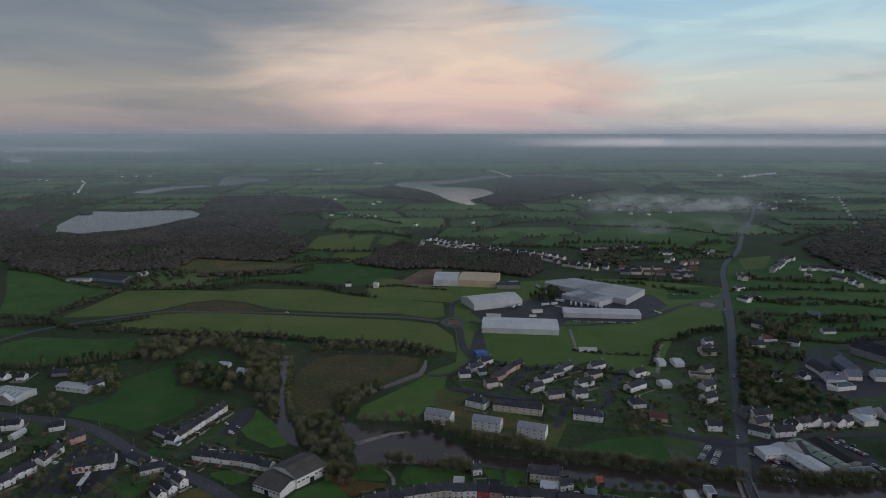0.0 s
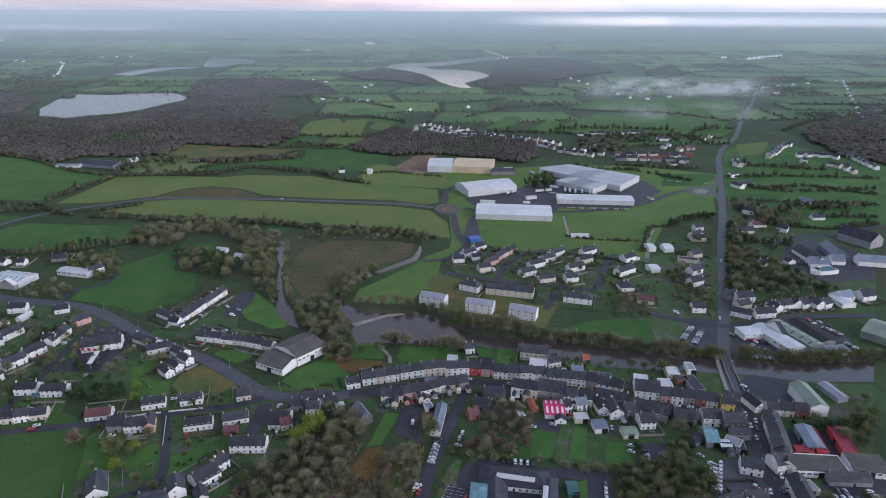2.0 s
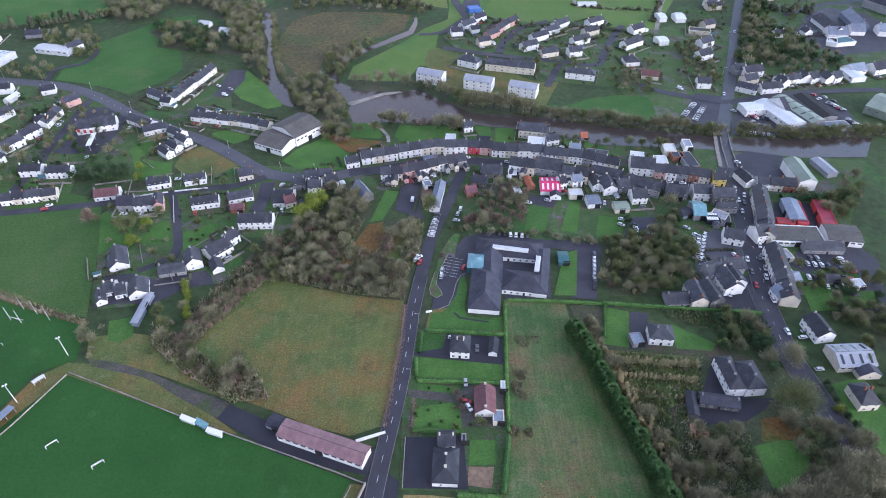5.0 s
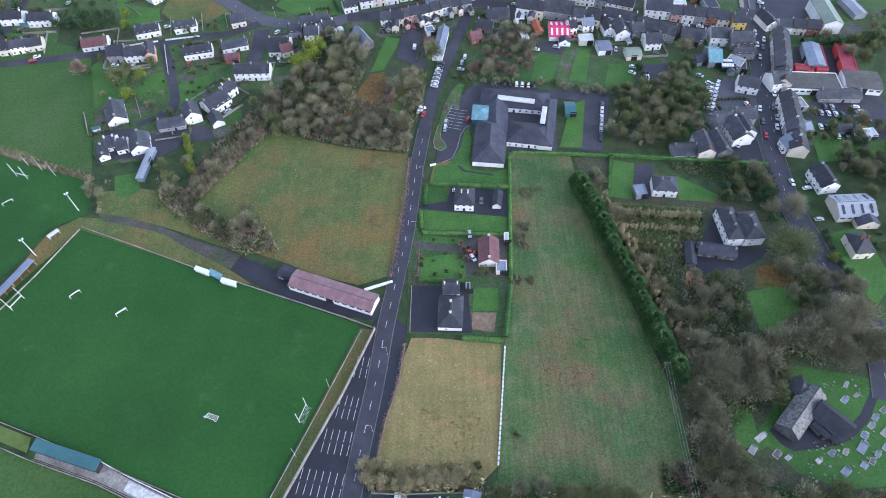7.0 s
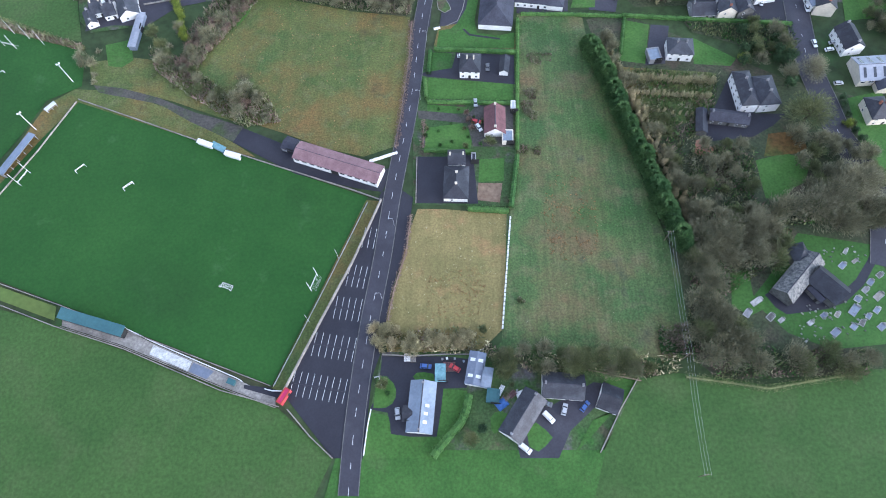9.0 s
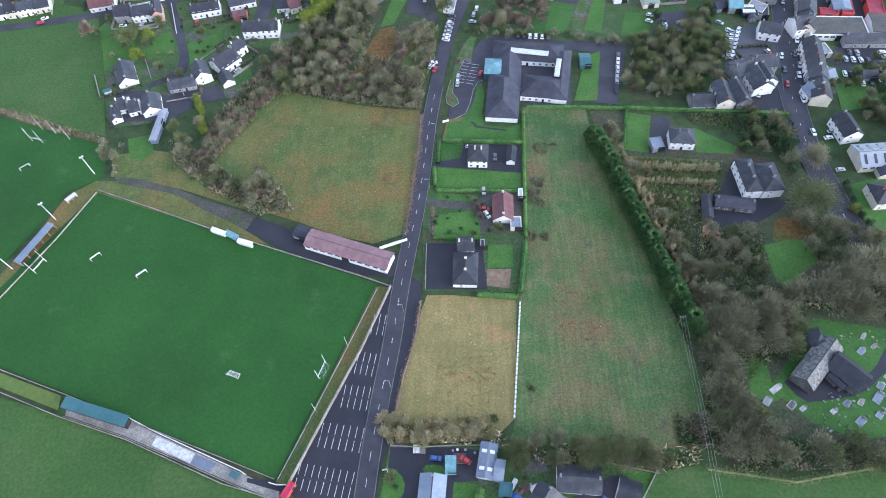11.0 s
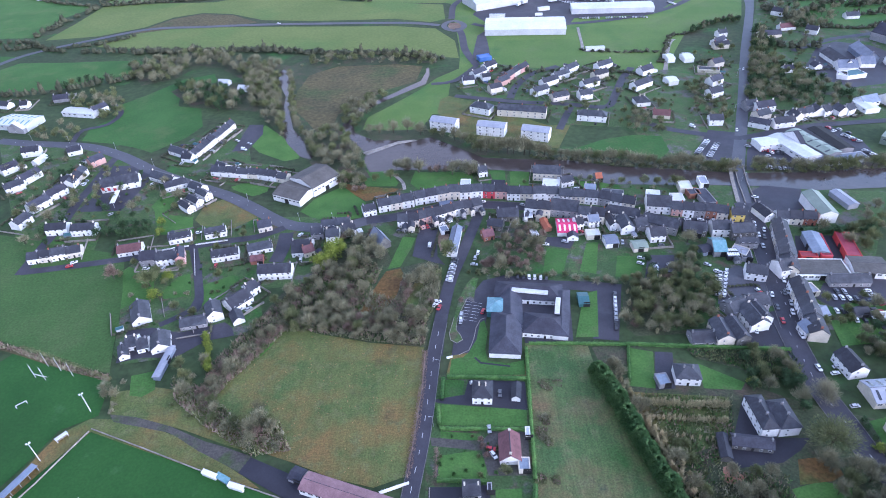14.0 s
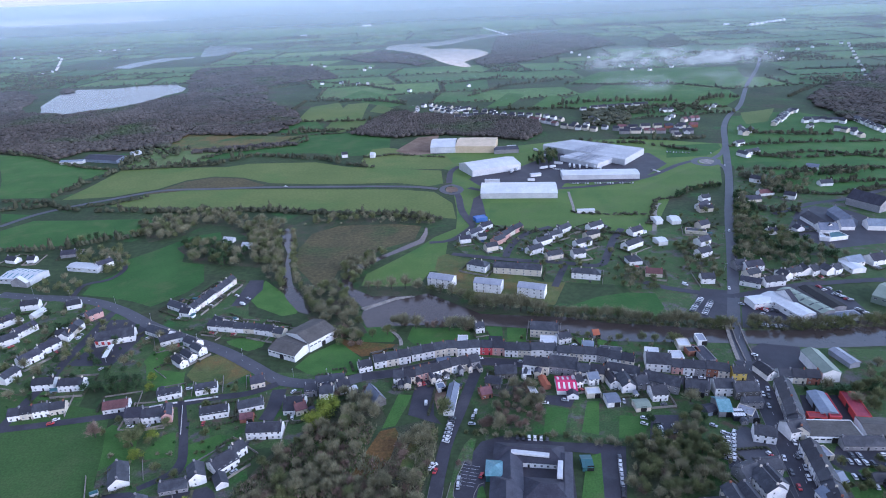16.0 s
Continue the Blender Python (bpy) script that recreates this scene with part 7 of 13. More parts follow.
patch("yard", "dark tarmac yard before the clubhouse", "yard", "newtar", 2, [(-92.4, 163.9), (-71.7, 154), (-27.5, 140.8), (-20.2, 147.8), (-29.6, 129.7), (-39.3, 131.4), (-66.6, 139.3), (-96, 156.4)])
patch("path", "worn brown-grey track round the pitch corner", "path", "track", 1.6, [(-165.6, 189.9), (-146.3, 188.5), (-125.4, 177.8), (-91.9, 163.9), (-96, 156.4), (-110.1, 164.5), (-133.6, 178.7), (-161.9, 185.8)], 6, 0.8)
patch("car_park", "dark tarmac car park", "car park", "newtar", 2, [(-29.6, 129.7), (-23.6, 132.3), (-16.4, 126.6), (-18.6, 105.8), (-25, 84.2), (-27.7, 62.1), (-31.1, 51.7), (-32.1, 39.8), (-33.4, 22.9), (-44.1, 23.1), (-63.1, 45.3)])
patch("field", "rough brown-green meadow", "field", "rough", 1.6, [(-123.9, 202.9), (-118.2, 215.1), (-103.6, 231.2), (-94.1, 248.3), (-75.8, 239.5), (-46.6, 230.4), (-18.3, 226), (-18.7, 200.1), (-21.1, 176.9), (-24, 152.3), (-37.5, 146.9), (-55.2, 152), (-73.6, 160.1), (-89.7, 166.9), (-108.3, 186.9)], 20, 1.5)
patch("field", "straw-coloured rough plot", "field", "straw", 1.6, [(-14.7, 121.2), (-3.4, 120.8), (23, 117.4), (17.9, 68.6), (10.2, 61.3), (-6.6, 60.6), (-25.5, 61), (-27.9, 69.6), (-22.2, 91.2), (-17, 113.4)], 10, 0.5)
patch("field", "long pale green meadow", "field", "long", 1.6, [(33.2, 226.5), (48.4, 225.8), (64.5, 222.1), (65.4, 196.5), (74.2, 157.7), (79.8, 131.7), (84.9, 107.8), (89, 88.3), (88.2, 70.3), (84.2, 56.6), (57.5, 57.8), (33.9, 58.7), (10, 57.9), (17.6, 63.2), (22.6, 117.4), (27.7, 147.6)], 15, 1)
patch("field", "olive-green field beyond the gardens", "field", "grazed", 1.6, [(49.5, 21.7), (60.9, 40.1), (67.3, 48.8), (80.6, 50.5), (96.2, 48.2), (111.4, 45.6), (127.8, 47.6), (150, 50.6), (176.4, 51.7), (151.1, -13.9), (29.7, -12.8)], 20, 1)
patch("lawn", "garden lawn before the school", "lawn", "rough", 2, [(-4.4, 220.9), (2.6, 224.3), (8.7, 214.8), (32.2, 211.9), (31.6, 203.1), (-7.3, 206.6)])
patch("lawn", "bright lawn", "lawn", "lawn", 2, [(-7.9, 203.8), (1.3, 202.7), (0, 194.2), (-8.8, 192.8)])
patch("lawn", "bright lawn", "lawn", "lawn", 2, [(-9.6, 188.9), (29, 184), (28.3, 174.9), (-10.2, 177.1)])
patch("lawn", "bright lawn", "lawn", "lawn", 2, [(-10.2, 168.5), (-10.2, 173.9), (7.7, 171.9), (7.1, 168.8)])
patch("lawn", "bright lawn", "lawn", "lawn", 2, [(-11.6, 150.4), (-10.8, 161.5), (4.9, 163.3), (9.7, 157.1), (8.2, 149.7)])
patch("drive", "dark tarmac drive", "drive", "newtar", 2.2, [(-15.4, 191.4), (1.1, 194.1), (3.4, 203.3), (30.1, 200.7), (29.5, 183.9), (-10.1, 189.5)])
patch("drive", "brown gravel drive", "drive", "track", 2.2, [(-14.8, 170.9), (7.6, 167.9), (12.9, 173.9), (28.2, 172.4), (26.7, 150.5), (9.5, 151.1), (7.4, 163.2), (-14.1, 166.5)])
patch("drive", "dark tarmac yard", "drive", "newtar", 2.2, [(-15.3, 146.7), (-3, 146.3), (9.3, 146.8), (10.7, 123), (-15.2, 123.9)])
patch("lawn", "back garden lawn", "lawn", "lawn", 2.1, [(12.1, 144.6), (22.6, 144.8), (21.9, 133.6), (11.2, 133.4)])
patch("garden", "bare garden plot", "garden", "soil", 2.15, [(11.1, 132.8), (21.2, 132.5), (19.7, 123.3), (10.3, 124.7)])
patch("garden_ground", "hedged garden ground", "ground", "yard", 1.2, [(-16.8, 207), (33.1, 204.8), (27, 121.2), (-16.4, 123.4)])
patch("drive", "dark tarmac drive and yard", "drive", "newtar", 2.2, [(-27.6, 59.3), (-4.5, 58.8), (5, 57.6), (3.8, 47), (-4.8, 46.8), (-7, 29.9), (-20.8, 30.1), (-23.6, 31.1), (-25, 38.5), (-31.5, 39.8), (-30.7, 41.7), (-21.9, 45.5), (-25.3, 51.6), (-28.2, 52.1)])
patch("drive", "tarmac drive between houses", "drive", "tarmac", 2.2, [(28, 38.7), (35.1, 40.5), (50.1, 48.1), (57.9, 47), (51, 40.3), (40, 31), (35.2, 21.9), (21.8, 22.1), (20.4, 29.4)])
patch("lawn", "rounded green lawn", "lawn", "lawn", 2.4, [(-29.4, 51.5), (-27, 51.4), (-24.7, 50.6), (-23, 48.9), (-22.1, 46.5), (-22.3, 43.9), (-23.4, 41.8), (-25.4, 40.4), (-27.9, 40.1), (-30.3, 40.3)])
patch("lawn", "green garden lawn", "lawn", "lawn", 2.3, [(-31.4, 38.6), (-27, 38.1), (-24.7, 37), (-24.1, 34.6), (-24, 31.1), (-16.9, 30), (-7, 29.5), (-5.2, 22.5), (-33.4, 22.9), (-32.7, 30.3)])
patch("lawn", "green garden lawn", "lawn", "lawn", 2.35, [(-4.8, 46.8), (3.8, 45.8), (4.4, 41.1), (2.2, 35.3), (-2.1, 29.8), (-7.1, 22.5), (-12.9, 22.6), (-7.4, 29.9), (-5.7, 39.3)])
patch("lawn", "small rounded green lawn", "lawn", "lawn", 2.4, [(-16, 51.4), (-14.6, 52.8), (-11.9, 53), (-8.4, 52.3), (-8, 49.8), (-11.9, 49.3), (-14.8, 49.8)])
patch("lawn", "round green lawn", "lawn", "lawn", 2.4, [(11.9, 36.1), (13.6, 38), (16.1, 38.4), (18, 37.4), (17.2, 34.1), (15.6, 31.7), (13, 30.5), (11.9, 32.4)])
patch("lawn", "green lawn beside the drive", "lawn", "lawn", 2.4, [(24.5, 32.1), (28.2, 34.2), (31.3, 31.5), (33.6, 28.8), (30.8, 25.9), (28.1, 24.2), (25, 26)], 3, 0.2)
patch("lawn", "green lawn", "lawn", "lawn", 2.4, [(41.1, 23.6), (48.3, 34.6), (58.6, 38.2), (66.2, 48.2), (52.5, 51.1), (58.5, 44), (56.7, 38.2), (45.4, 27.2)])
patch("garden_ground", "dark overgrown ground", "ground", "yard", 1.2, [(6, 61.4), (86.5, 59.7), (68.3, 48.8), (48.5, 21.7), (6.4, 22.3)])
patch("garden_ground", "yards and gardens", "ground", "yard", 1.2, [(-27.6, 61), (10.1, 60.2), (10.2, 22.3), (-34.4, 22.9)])
patch("ground", "dark wooded ground", "ground", "bank", 1.1, [(65.8, 221.3), (84, 224.1), (151.8, 182.8), (189.4, 168.5), (149.6, 49.2), (96.2, 48.2), (83.4, 59.7), (89, 88.3)])
patch("lawn", "bright garden lawn", "lawn", "lawn", 2, [(82.9, 220.4), (95.1, 216.9), (89.9, 193.7), (77.7, 195.9)])
patch("lawn", "bright garden lawn", "lawn", "lawn", 2, [(114.1, 208.2), (131.8, 195.3), (128.3, 191), (111.9, 192.8)])
patch("drive", "grey drive", "drive", "tarmac", 2, [(95.9, 216.9), (104.3, 215.8), (99, 193.3), (89.8, 192.7)])
patch("lawn", "green garden lawn", "lawn", "lawn", 2, [(128.8, 140.6), (141.4, 143.6), (152.3, 140.3), (146.9, 129.5), (141.6, 126.9), (135.3, 120.5), (128.9, 122.5)], 6, 0.6)
patch("churchyard", "green churchyard", "churchyard", "lawn", 1.8, [(138.1, 106.3), (165, 100.6), (168.7, 86.3), (159.7, 60.2), (139, 58.5), (124.7, 65.2), (113.6, 78.5), (122.2, 87.5)])
patch("church_path", "dark tarmac path round the church", "path", "newtar", 2.2, [(119.3, 80.4), (125.4, 84.0), (134.0, 84.5), (142.0, 82.0), (147.9, 80.1), (155.4, 85.9), (162.3, 94.0), (168.0, 102.4), (170.6, 101.1), (165.2, 92.7), (157.8, 83.5), (149.3, 76.9), (142.2, 74.3), (133.4, 73.2), (125.8, 72.4), (122.3, 75.2)])
patch("drive", "tarmac yard of the villa", "drive", "newtar", 2, [(108.3, 156.4), (115.1, 165.3), (127.4, 187.1), (132.5, 186.9), (133.4, 164.6), (146.8, 164), (140.4, 158.2), (130.5, 152.6), (109.5, 150.5)])
patch("road_verge", "green road verge", "lawn", "lawn", 2, [(178.2, 170.5), (188.5, 171.7), (184.9, 153.6), (176.9, 150.9)])
patch("school_yard", "tarmac drive and yard round the school", "yard", "tarmac", 2, [(-4.5, 219.2), (-1.5, 239.3), (4.9, 260.9), (14.6, 276.9), (27.5, 281.4), (55.3, 274.5), (78.4, 272), (91.9, 268.9), (80.3, 225.2), (67.7, 227.4), (75.7, 263.7), (62.1, 266.3), (57.5, 226.5), (33, 226.2), (33.3, 251.3), (16.9, 256.1), (11.5, 230.7), (4.1, 220.9)])
patch("lawn", "strip of school lawn", "lawn", "lawn", 2.3, [(59.2, 228.8), (69.3, 261.6), (77.3, 264.6), (70.7, 228.6)])
patch("lawn", "school lawn", "lawn", "lawn", 2.3, [(1.2, 217.9), (4.1, 220.9), (8.6, 230.0), (11.0, 242.3), (13.4, 244.0), (14.6, 234.7), (12.6, 222.7), (13.4, 214.9), (23.6, 212.8), (31.3, 214.5), (30.6, 205.1), (-5.9, 205.9), (-4.5, 216.8)])
patch("path", "dark footpath round the school front", "path", "newtar", 2.45, [(7.6, 217.6), (10.2, 214.2), (24.0, 211.2), (24.2, 210.2), (9.6, 213.2), (6.6, 217.2)])
patch("bed", "shrub bed between road and school drive", "bed", "yard", 2.5, [(-4.7, 230.3), (-5.3, 235.2), (-2.6, 246.9), (0.3, 261.0), (5.1, 274.7), (9.0, 280.4), (12.2, 279.3), (9.6, 267.6), (8.5, 258.5), (5.0, 262.0), (1.2, 252.0), (-0.8, 246.0), (-1.8, 238.0), (0.4, 233.5), (1.4, 230.1), (-1.6, 227.8)], 4, 0.15)
patch("garden", "reddish garden terraces beside the villa", "garden", "bracken", 2.1, [(136.9, 153.9), (151.6, 154.8), (151.6, 146.1), (146.1, 143.4), (132.8, 142.4)], 4, 0.4)
patch("patio", "terracotta patio behind the stable block", "patio", "terracotta", 2.3, [(105.6, 151.2), (109.5, 152.8), (111.1, 148.7), (112.6, 146.9), (110.4, 143.2), (106.1, 143.4), (103.6, 144.9)], 3, 0.4)
patch("lawn", "green lawn below the church", "lawn", "lawn", 2.05, [(108.1, 89.7), (115.6, 91.2), (114.5, 80.8), (119, 75.1), (111.9, 71.9), (105.7, 76.5)], 6, 0.8)
patch("lawn", "green nursery ground between shrub rows", "lawn", "rough", 1.8, [(76.7, 192.6), (121.1, 187.4), (114.5, 168.4), (105.6, 161), (91.3, 157.1), (83.5, 161.9)], 6, 0.8)
patch("lawn", "bright green lawn behind the house", "lawn", "lawn", 2.4, [(-105.7, 227), (-103.4, 240.9), (-98.6, 248.9), (-93.5, 244.5), (-97.5, 230.5), (-102.2, 222.9)], 4, 0.3)
patch("drive", "tarmac yard between the lane houses", "drive", "tarmac", 2, [(-176.1, 222.6), (-179.7, 246.9), (-166.4, 248.3), (-150.1, 243.3), (-127.5, 250.4), (-122.2, 246), (-119.6, 239.7), (-133.8, 236.3), (-146.1, 225.1), (-163.8, 225.9)])
patch("yard", "dark tarmac courtyard between the street houses", "yard", "newtar", 2.1, [(145.8, 238.1), (166.4, 242.9), (164.2, 217.3), (146.1, 216.7), (142.3, 223.1)])
patch("garden", "dense green garden shrubbery", "garden", "bank", 1.9, [(111.5, 218.4), (161.4, 213.8), (162.1, 197.3), (137.4, 196.7), (133.8, 203.8), (114.3, 211.7)], 5, 0.6)
patch("field", "smooth green field beyond the hedge", "field", "grazed", 1.45, [(-361.1, 361.5), (-209.2, 316.2), (-195.7, 278.7), (-183.8, 240.9), (-176.1, 215.9), (-202.4, 223.4), (-232.5, 236.2), (-322.4, 272.5)], 15, 0.8)
patch("bank", "dark brown ditch bank between the fields", "bank", "marsh", 1.7, [(-252.8, 243.4), (-232.5, 236.2), (-202.4, 223.4), (-174.8, 214.1), (-173.9, 210.4), (-201.1, 218.9), (-231, 231.5), (-250.9, 238.2)], 6, 0.8)
patch("field", "olive rough grass beside the houses", "field", "rough", 1.55, [(-170.2, 203.2), (-149.9, 205.8), (-126.9, 201.3), (-101.7, 178.5), (-94.9, 167.1), (-125.5, 178.4), (-151.6, 188), (-165.6, 189.9)], 10, 0.8)
patch("lawn", "bright green lawn behind the low houses", "lawn", "lawn", 2.3, [(-164.2, 213.6), (-152.8, 216.7), (-149, 204), (-154.1, 199.7), (-160.5, 201)], 5, 0.4)
patch("yard", "grey yards and drives between the lane houses", "yard", "yard", 1.9, [(-188.9, 261.3), (-171.9, 266.7), (-150.9, 267.7), (-145, 252.9), (-132.7, 250.2), (-111.2, 265.6), (-105.9, 248.9), (-116.3, 239.5), (-136.8, 240.5), (-156.7, 237.6), (-155.2, 224.2), (-173.2, 221.3), (-180.3, 229.1)], 8, 0.5)
patch("yard", "dark tarmac yard behind the terraces", "yard", "tarmac", 1.9, [(-23.4, 332.7), (-14.5, 338.4), (-10.2, 340.6), (-11.6, 321.3), (-11.5, 301.9), (-6.9, 292.8), (-15.7, 296.9), (-26.8, 302.8)])
patch("yard", "brown earth lane between yards", "yard", "soil", 2, [(-10.6, 340.7), (-3.2, 342.8), (-4.3, 320.8), (-9.5, 306), (-11.5, 318.4)])
patch("yard", "tarmac yard with parked cars behind the street", "yard", "tarmac", 1.9, [(113.3, 294.6), (128.6, 293.7), (122.4, 272.1), (105.9, 273)])
patch("yard", "tarmac forecourt by the bridge", "yard", "tarmac", 1.9, [(195.5, 355.5), (210.1, 366.7), (233.4, 360), (224.6, 336.8), (205.8, 331.6), (195.3, 335.5)])
patch("yard", "dark yard between red roofs", "yard", "newtar", 1.9, [(205.6, 307.9), (239.4, 305.8), (226.7, 283), (196.3, 284.7)])
patch("lawn", "green gardens below the bungalows", "lawn", "lawn", 1.25, [(-42.4, 25.8), (51.7, 24.4), (41.3, -5.1), (-49.7, -4.2)])
patch("lawn", "green garden lawn beside the street", "lawn", "lawn", 2.1, [(175.6, 171.6), (191.5, 174.7), (193.6, 144.6), (178.1, 129.8), (174.8, 141)], 5, 0.4)
patch("lawn", "green back gardens east of the street", "lawn", "lawn", 1.9, [(190, 233.9), (209.4, 234.9), (206.5, 218.2), (187.1, 215.5)], 6, 0.5)
patch("lawn", "green back gardens east of the street", "lawn", "lawn", 1.9, [(196.2, 228.6), (226.5, 229.9), (221.4, 218.1), (196.1, 216.7)], 6, 0.5)
patch("lawn", "green lawn by the car park", "lawn", "lawn", 1.9, [(200.9, 245.2), (223.2, 249), (224.1, 240.3), (202.1, 236.7)], 6, 0.5)
road("road", "long grey main road from the hills to the bridge", 9, 3, [(1044.9, 2118), (872.5, 1775.6), (712.5, 1486.3), (587.8, 1242.4), (520.1, 1136.7), (472, 1044.5), (431.7, 945.2), (386.8, 831.9), (350, 741), (298.4, 620.9), (256.6, 518), (224.5, 441), (202.6, 388.9), (190.2, 345.6), (182.8, 309.3)], "road")
road("main_street", "busy town street with parked cars", 13, 3.2, [(190.2, 345.6), (185.1, 309.2), (179, 278.4), (174.3, 251.9), (169.8, 228.3)], "tarmac", dashes=True, kerb=True)
road("road", "country road along the pastures", 8, 3, [(-508.1, 672.4), (-491.2, 709.2), (-465, 735.4), (-422.7, 763.9), (-369.7, 793.3), (-302.1, 792), (-227.1, 789.6), (-136.7, 780), (-48.3, 768.1), (-8.7, 753)], "road")
road("road", "estate road to the factory", 8, 3, [(28.6, 616.6), (18.5, 663.2), (16.3, 715.2), (12.2, 738.4)], "tarmac")
road("road", "factory road", 8, 3, [(30.3, 752.7), (57.3, 737.2), (140.3, 735.6), (205.3, 746.1), (262.9, 773.6), (316.1, 821.7), (343.9, 838.6)], "tarmac")
road("road", "short link road", 8, 3, [(5.9, 775.8), (9.2, 829.5), (20.9, 857.4)], "tarmac")
road("road", "roundabout ring", 7, 3.1, [(17.7, 756.8), (20.2, 746.8), (17, 735.5), (8.5, 729.6), (-0.3, 737.7), (-3.7, 750), (-0.1, 761.6), (9.4, 767.8), (17.7, 756.8)], "road")
road("road", "roundabout ring", 8, 3.1, [(375.4, 839.8), (372.1, 828.1), (360.6, 814.9), (349.5, 813.7), (341.3, 823.8), (343.9, 838.6), (354.2, 849.5), (367.2, 850.6), (375.4, 839.8)], "road")
road("road", "road from the roundabout", 7, 3, [(369.5, 825.5), (370.2, 801.9), (358.9, 765.2)], "road")
road("road", "road from the roundabout", 7, 3, [(373.4, 846.4), (395.1, 872.1), (420.6, 916.9)], "road")
road("street", "wide grey road curving down into town", 10, 3, [(-390.1, 490.7), (-355.5, 482.4), (-306.8, 473.1), (-269.1, 454), (-228.3, 423.1), (-194.4, 402.1), (-161.1, 382.6), (-137.9, 364.4), (-114, 344.8), (-94.4, 338.5), (-72.5, 338.3), (-55.1, 345.5)], "road", dashes=True, dash=(2.0, 7.0))
road("main_street", "curving main street between terraces", 9, 3.1, [(-58.6, 343.8), (-40.5, 346.5), (-22.2, 351.9), (-3.4, 357.4), (19.3, 357.2), (52.4, 351.6), (81.1, 346.3), (108, 336.8), (134, 328.8), (167.3, 324.3), (183.2, 320.9)], "tarmac", kerb=True)
road("estate_road", "estate street beside the filling station", 6.5, 2.95, [(-268.0, 300.0), (-268.5, 332.8), (-267.5, 352), (-270.0, 379.7), (-270.5, 412.7), (-271.0, 440), (-270.0, 452)], "tarmac")
road("street", "lane past the cottages", 6, 3, [(-112.1, 339.6), (-128.4, 330.2), (-148.7, 326.8), (-168.2, 322.1), (-196.2, 314.3), (-218.1, 310.1), (-249.2, 305), (-267.8, 302.5)], "tarmac")
road("lane", "narrow lane bending down to the houses", 4.2, 2.95, [(-158.2, 304.3), (-153.7, 288.4), (-149.0, 274.8), (-149.1, 263.5), (-154.0, 256.9), (-163.4, 250.0)], "tarmac")
road("lane", "narrow lane with low walls", 5, 2.9, [(-167.5, 322.1), (-155.2, 292.2), (-147.2, 268.6), (-147.6, 260.1)], "tarmac")
road("lane", "short tarmac lane", 9, 2.9, [(-109.5, 333.3), (-108.9, 315.8), (-110.6, 302.4)], "tarmac")
road("estate_road", "grey estate street", 6, 3, [(28.6, 616.6), (5.2, 578.8), (-17.2, 573.5)], "tarmac")
road("estate_road", "curving grey estate street", 7, 3, [(53.9, 531.2), (62, 558.1), (79.3, 586.5), (107.9, 604.4)], "tarmac")
road("estate_road", "curving grey estate street", 7, 3, [(4.4, 542.8), (55.8, 524.4), (100.3, 513.8), (133.6, 504.4), (147.2, 528.7), (161.2, 562.5), (177.3, 591.9)], "tarmac")
road("estate_road", "short estate street", 6, 2.9, [(104.2, 507.2), (95, 484.3), (87.8, 465)], "tarmac")
road("lane", "country lane", 5, 2.9, [(-319.4, 560.5), (-302.8, 538.9), (-305.2, 514.2), (-323, 504.1), (-321, 481.7)], "tarmac")
road("road", "side road behind the school", 7, 2.9, [(343.3, 615.7), (393.7, 643.2), (444.7, 656.7), (505.5, 684.8)], "tarmac")
road("street", "terrace street", 7, 2.9, [(223.3, 436.1), (274.6, 449.9), (313, 453.9), (354.2, 455.5)], "tarmac")
road("street", "street past the bus bay", 7, 2.9, [(223.3, 436.1), (203.9, 442.7), (176.8, 455.2), (162.1, 467.2)], "tarmac")
road("path", "pale winding park path", 2.5, 2.8, [(-51.1, 408), (-42.2, 400.7), (-36.2, 390.6), (-34.9, 381.2)], "concrete")
road("path", "track over the pasture", 3, 2.8, [(148.5, 720.6), (143.4, 667.9), (142.1, 642.9), (161.6, 642.5)], "concrete")
road("path", "hedged track to the sheds", 4, 2.8, [(206.9, 580.6), (229.6, 647.6), (240.6, 666)], "concrete")
road("road", "straight tarmac road past the playing field", 6.8, 3.3, [(-38, 10.7), (-36.9, 34.1), (-34.8, 55.9), (-32, 77.5), (-28.3, 101.1), (-25.6, 124.2), (-22.2, 146.4), (-18.4, 170.4), (-15.9, 193.2), (-13.6, 217.6), (-9.8, 244)], "tarmac", dashes=True, kerb=True, dash=(4.0, 5.0))
road("road", "straight tarmac road beside the school", 7, 3.25, [(-12.4, 219.3), (-10.9, 237.4), (-8, 256.7), (-3.6, 279.8), (4, 304.7), (10.2, 326.1), (17.1, 349.1)], "tarmac")
road("road", "wide street past the church", 11, 3.2, [(167.1, 235.1), (164.5, 205.9), (163.6, 188.9), (165.6, 169.5), (167.4, 151.3), (172.3, 136.8), (175.2, 117.9), (168.2, 90.9)], "tarmac", dashes=True, kerb=True)
road("footbridge", "narrow pale footbridge beside the road bridge", 2.5, 8, [(201.7, 405.7), (192.9, 373.9), (186.6, 347.2)], "concrete")

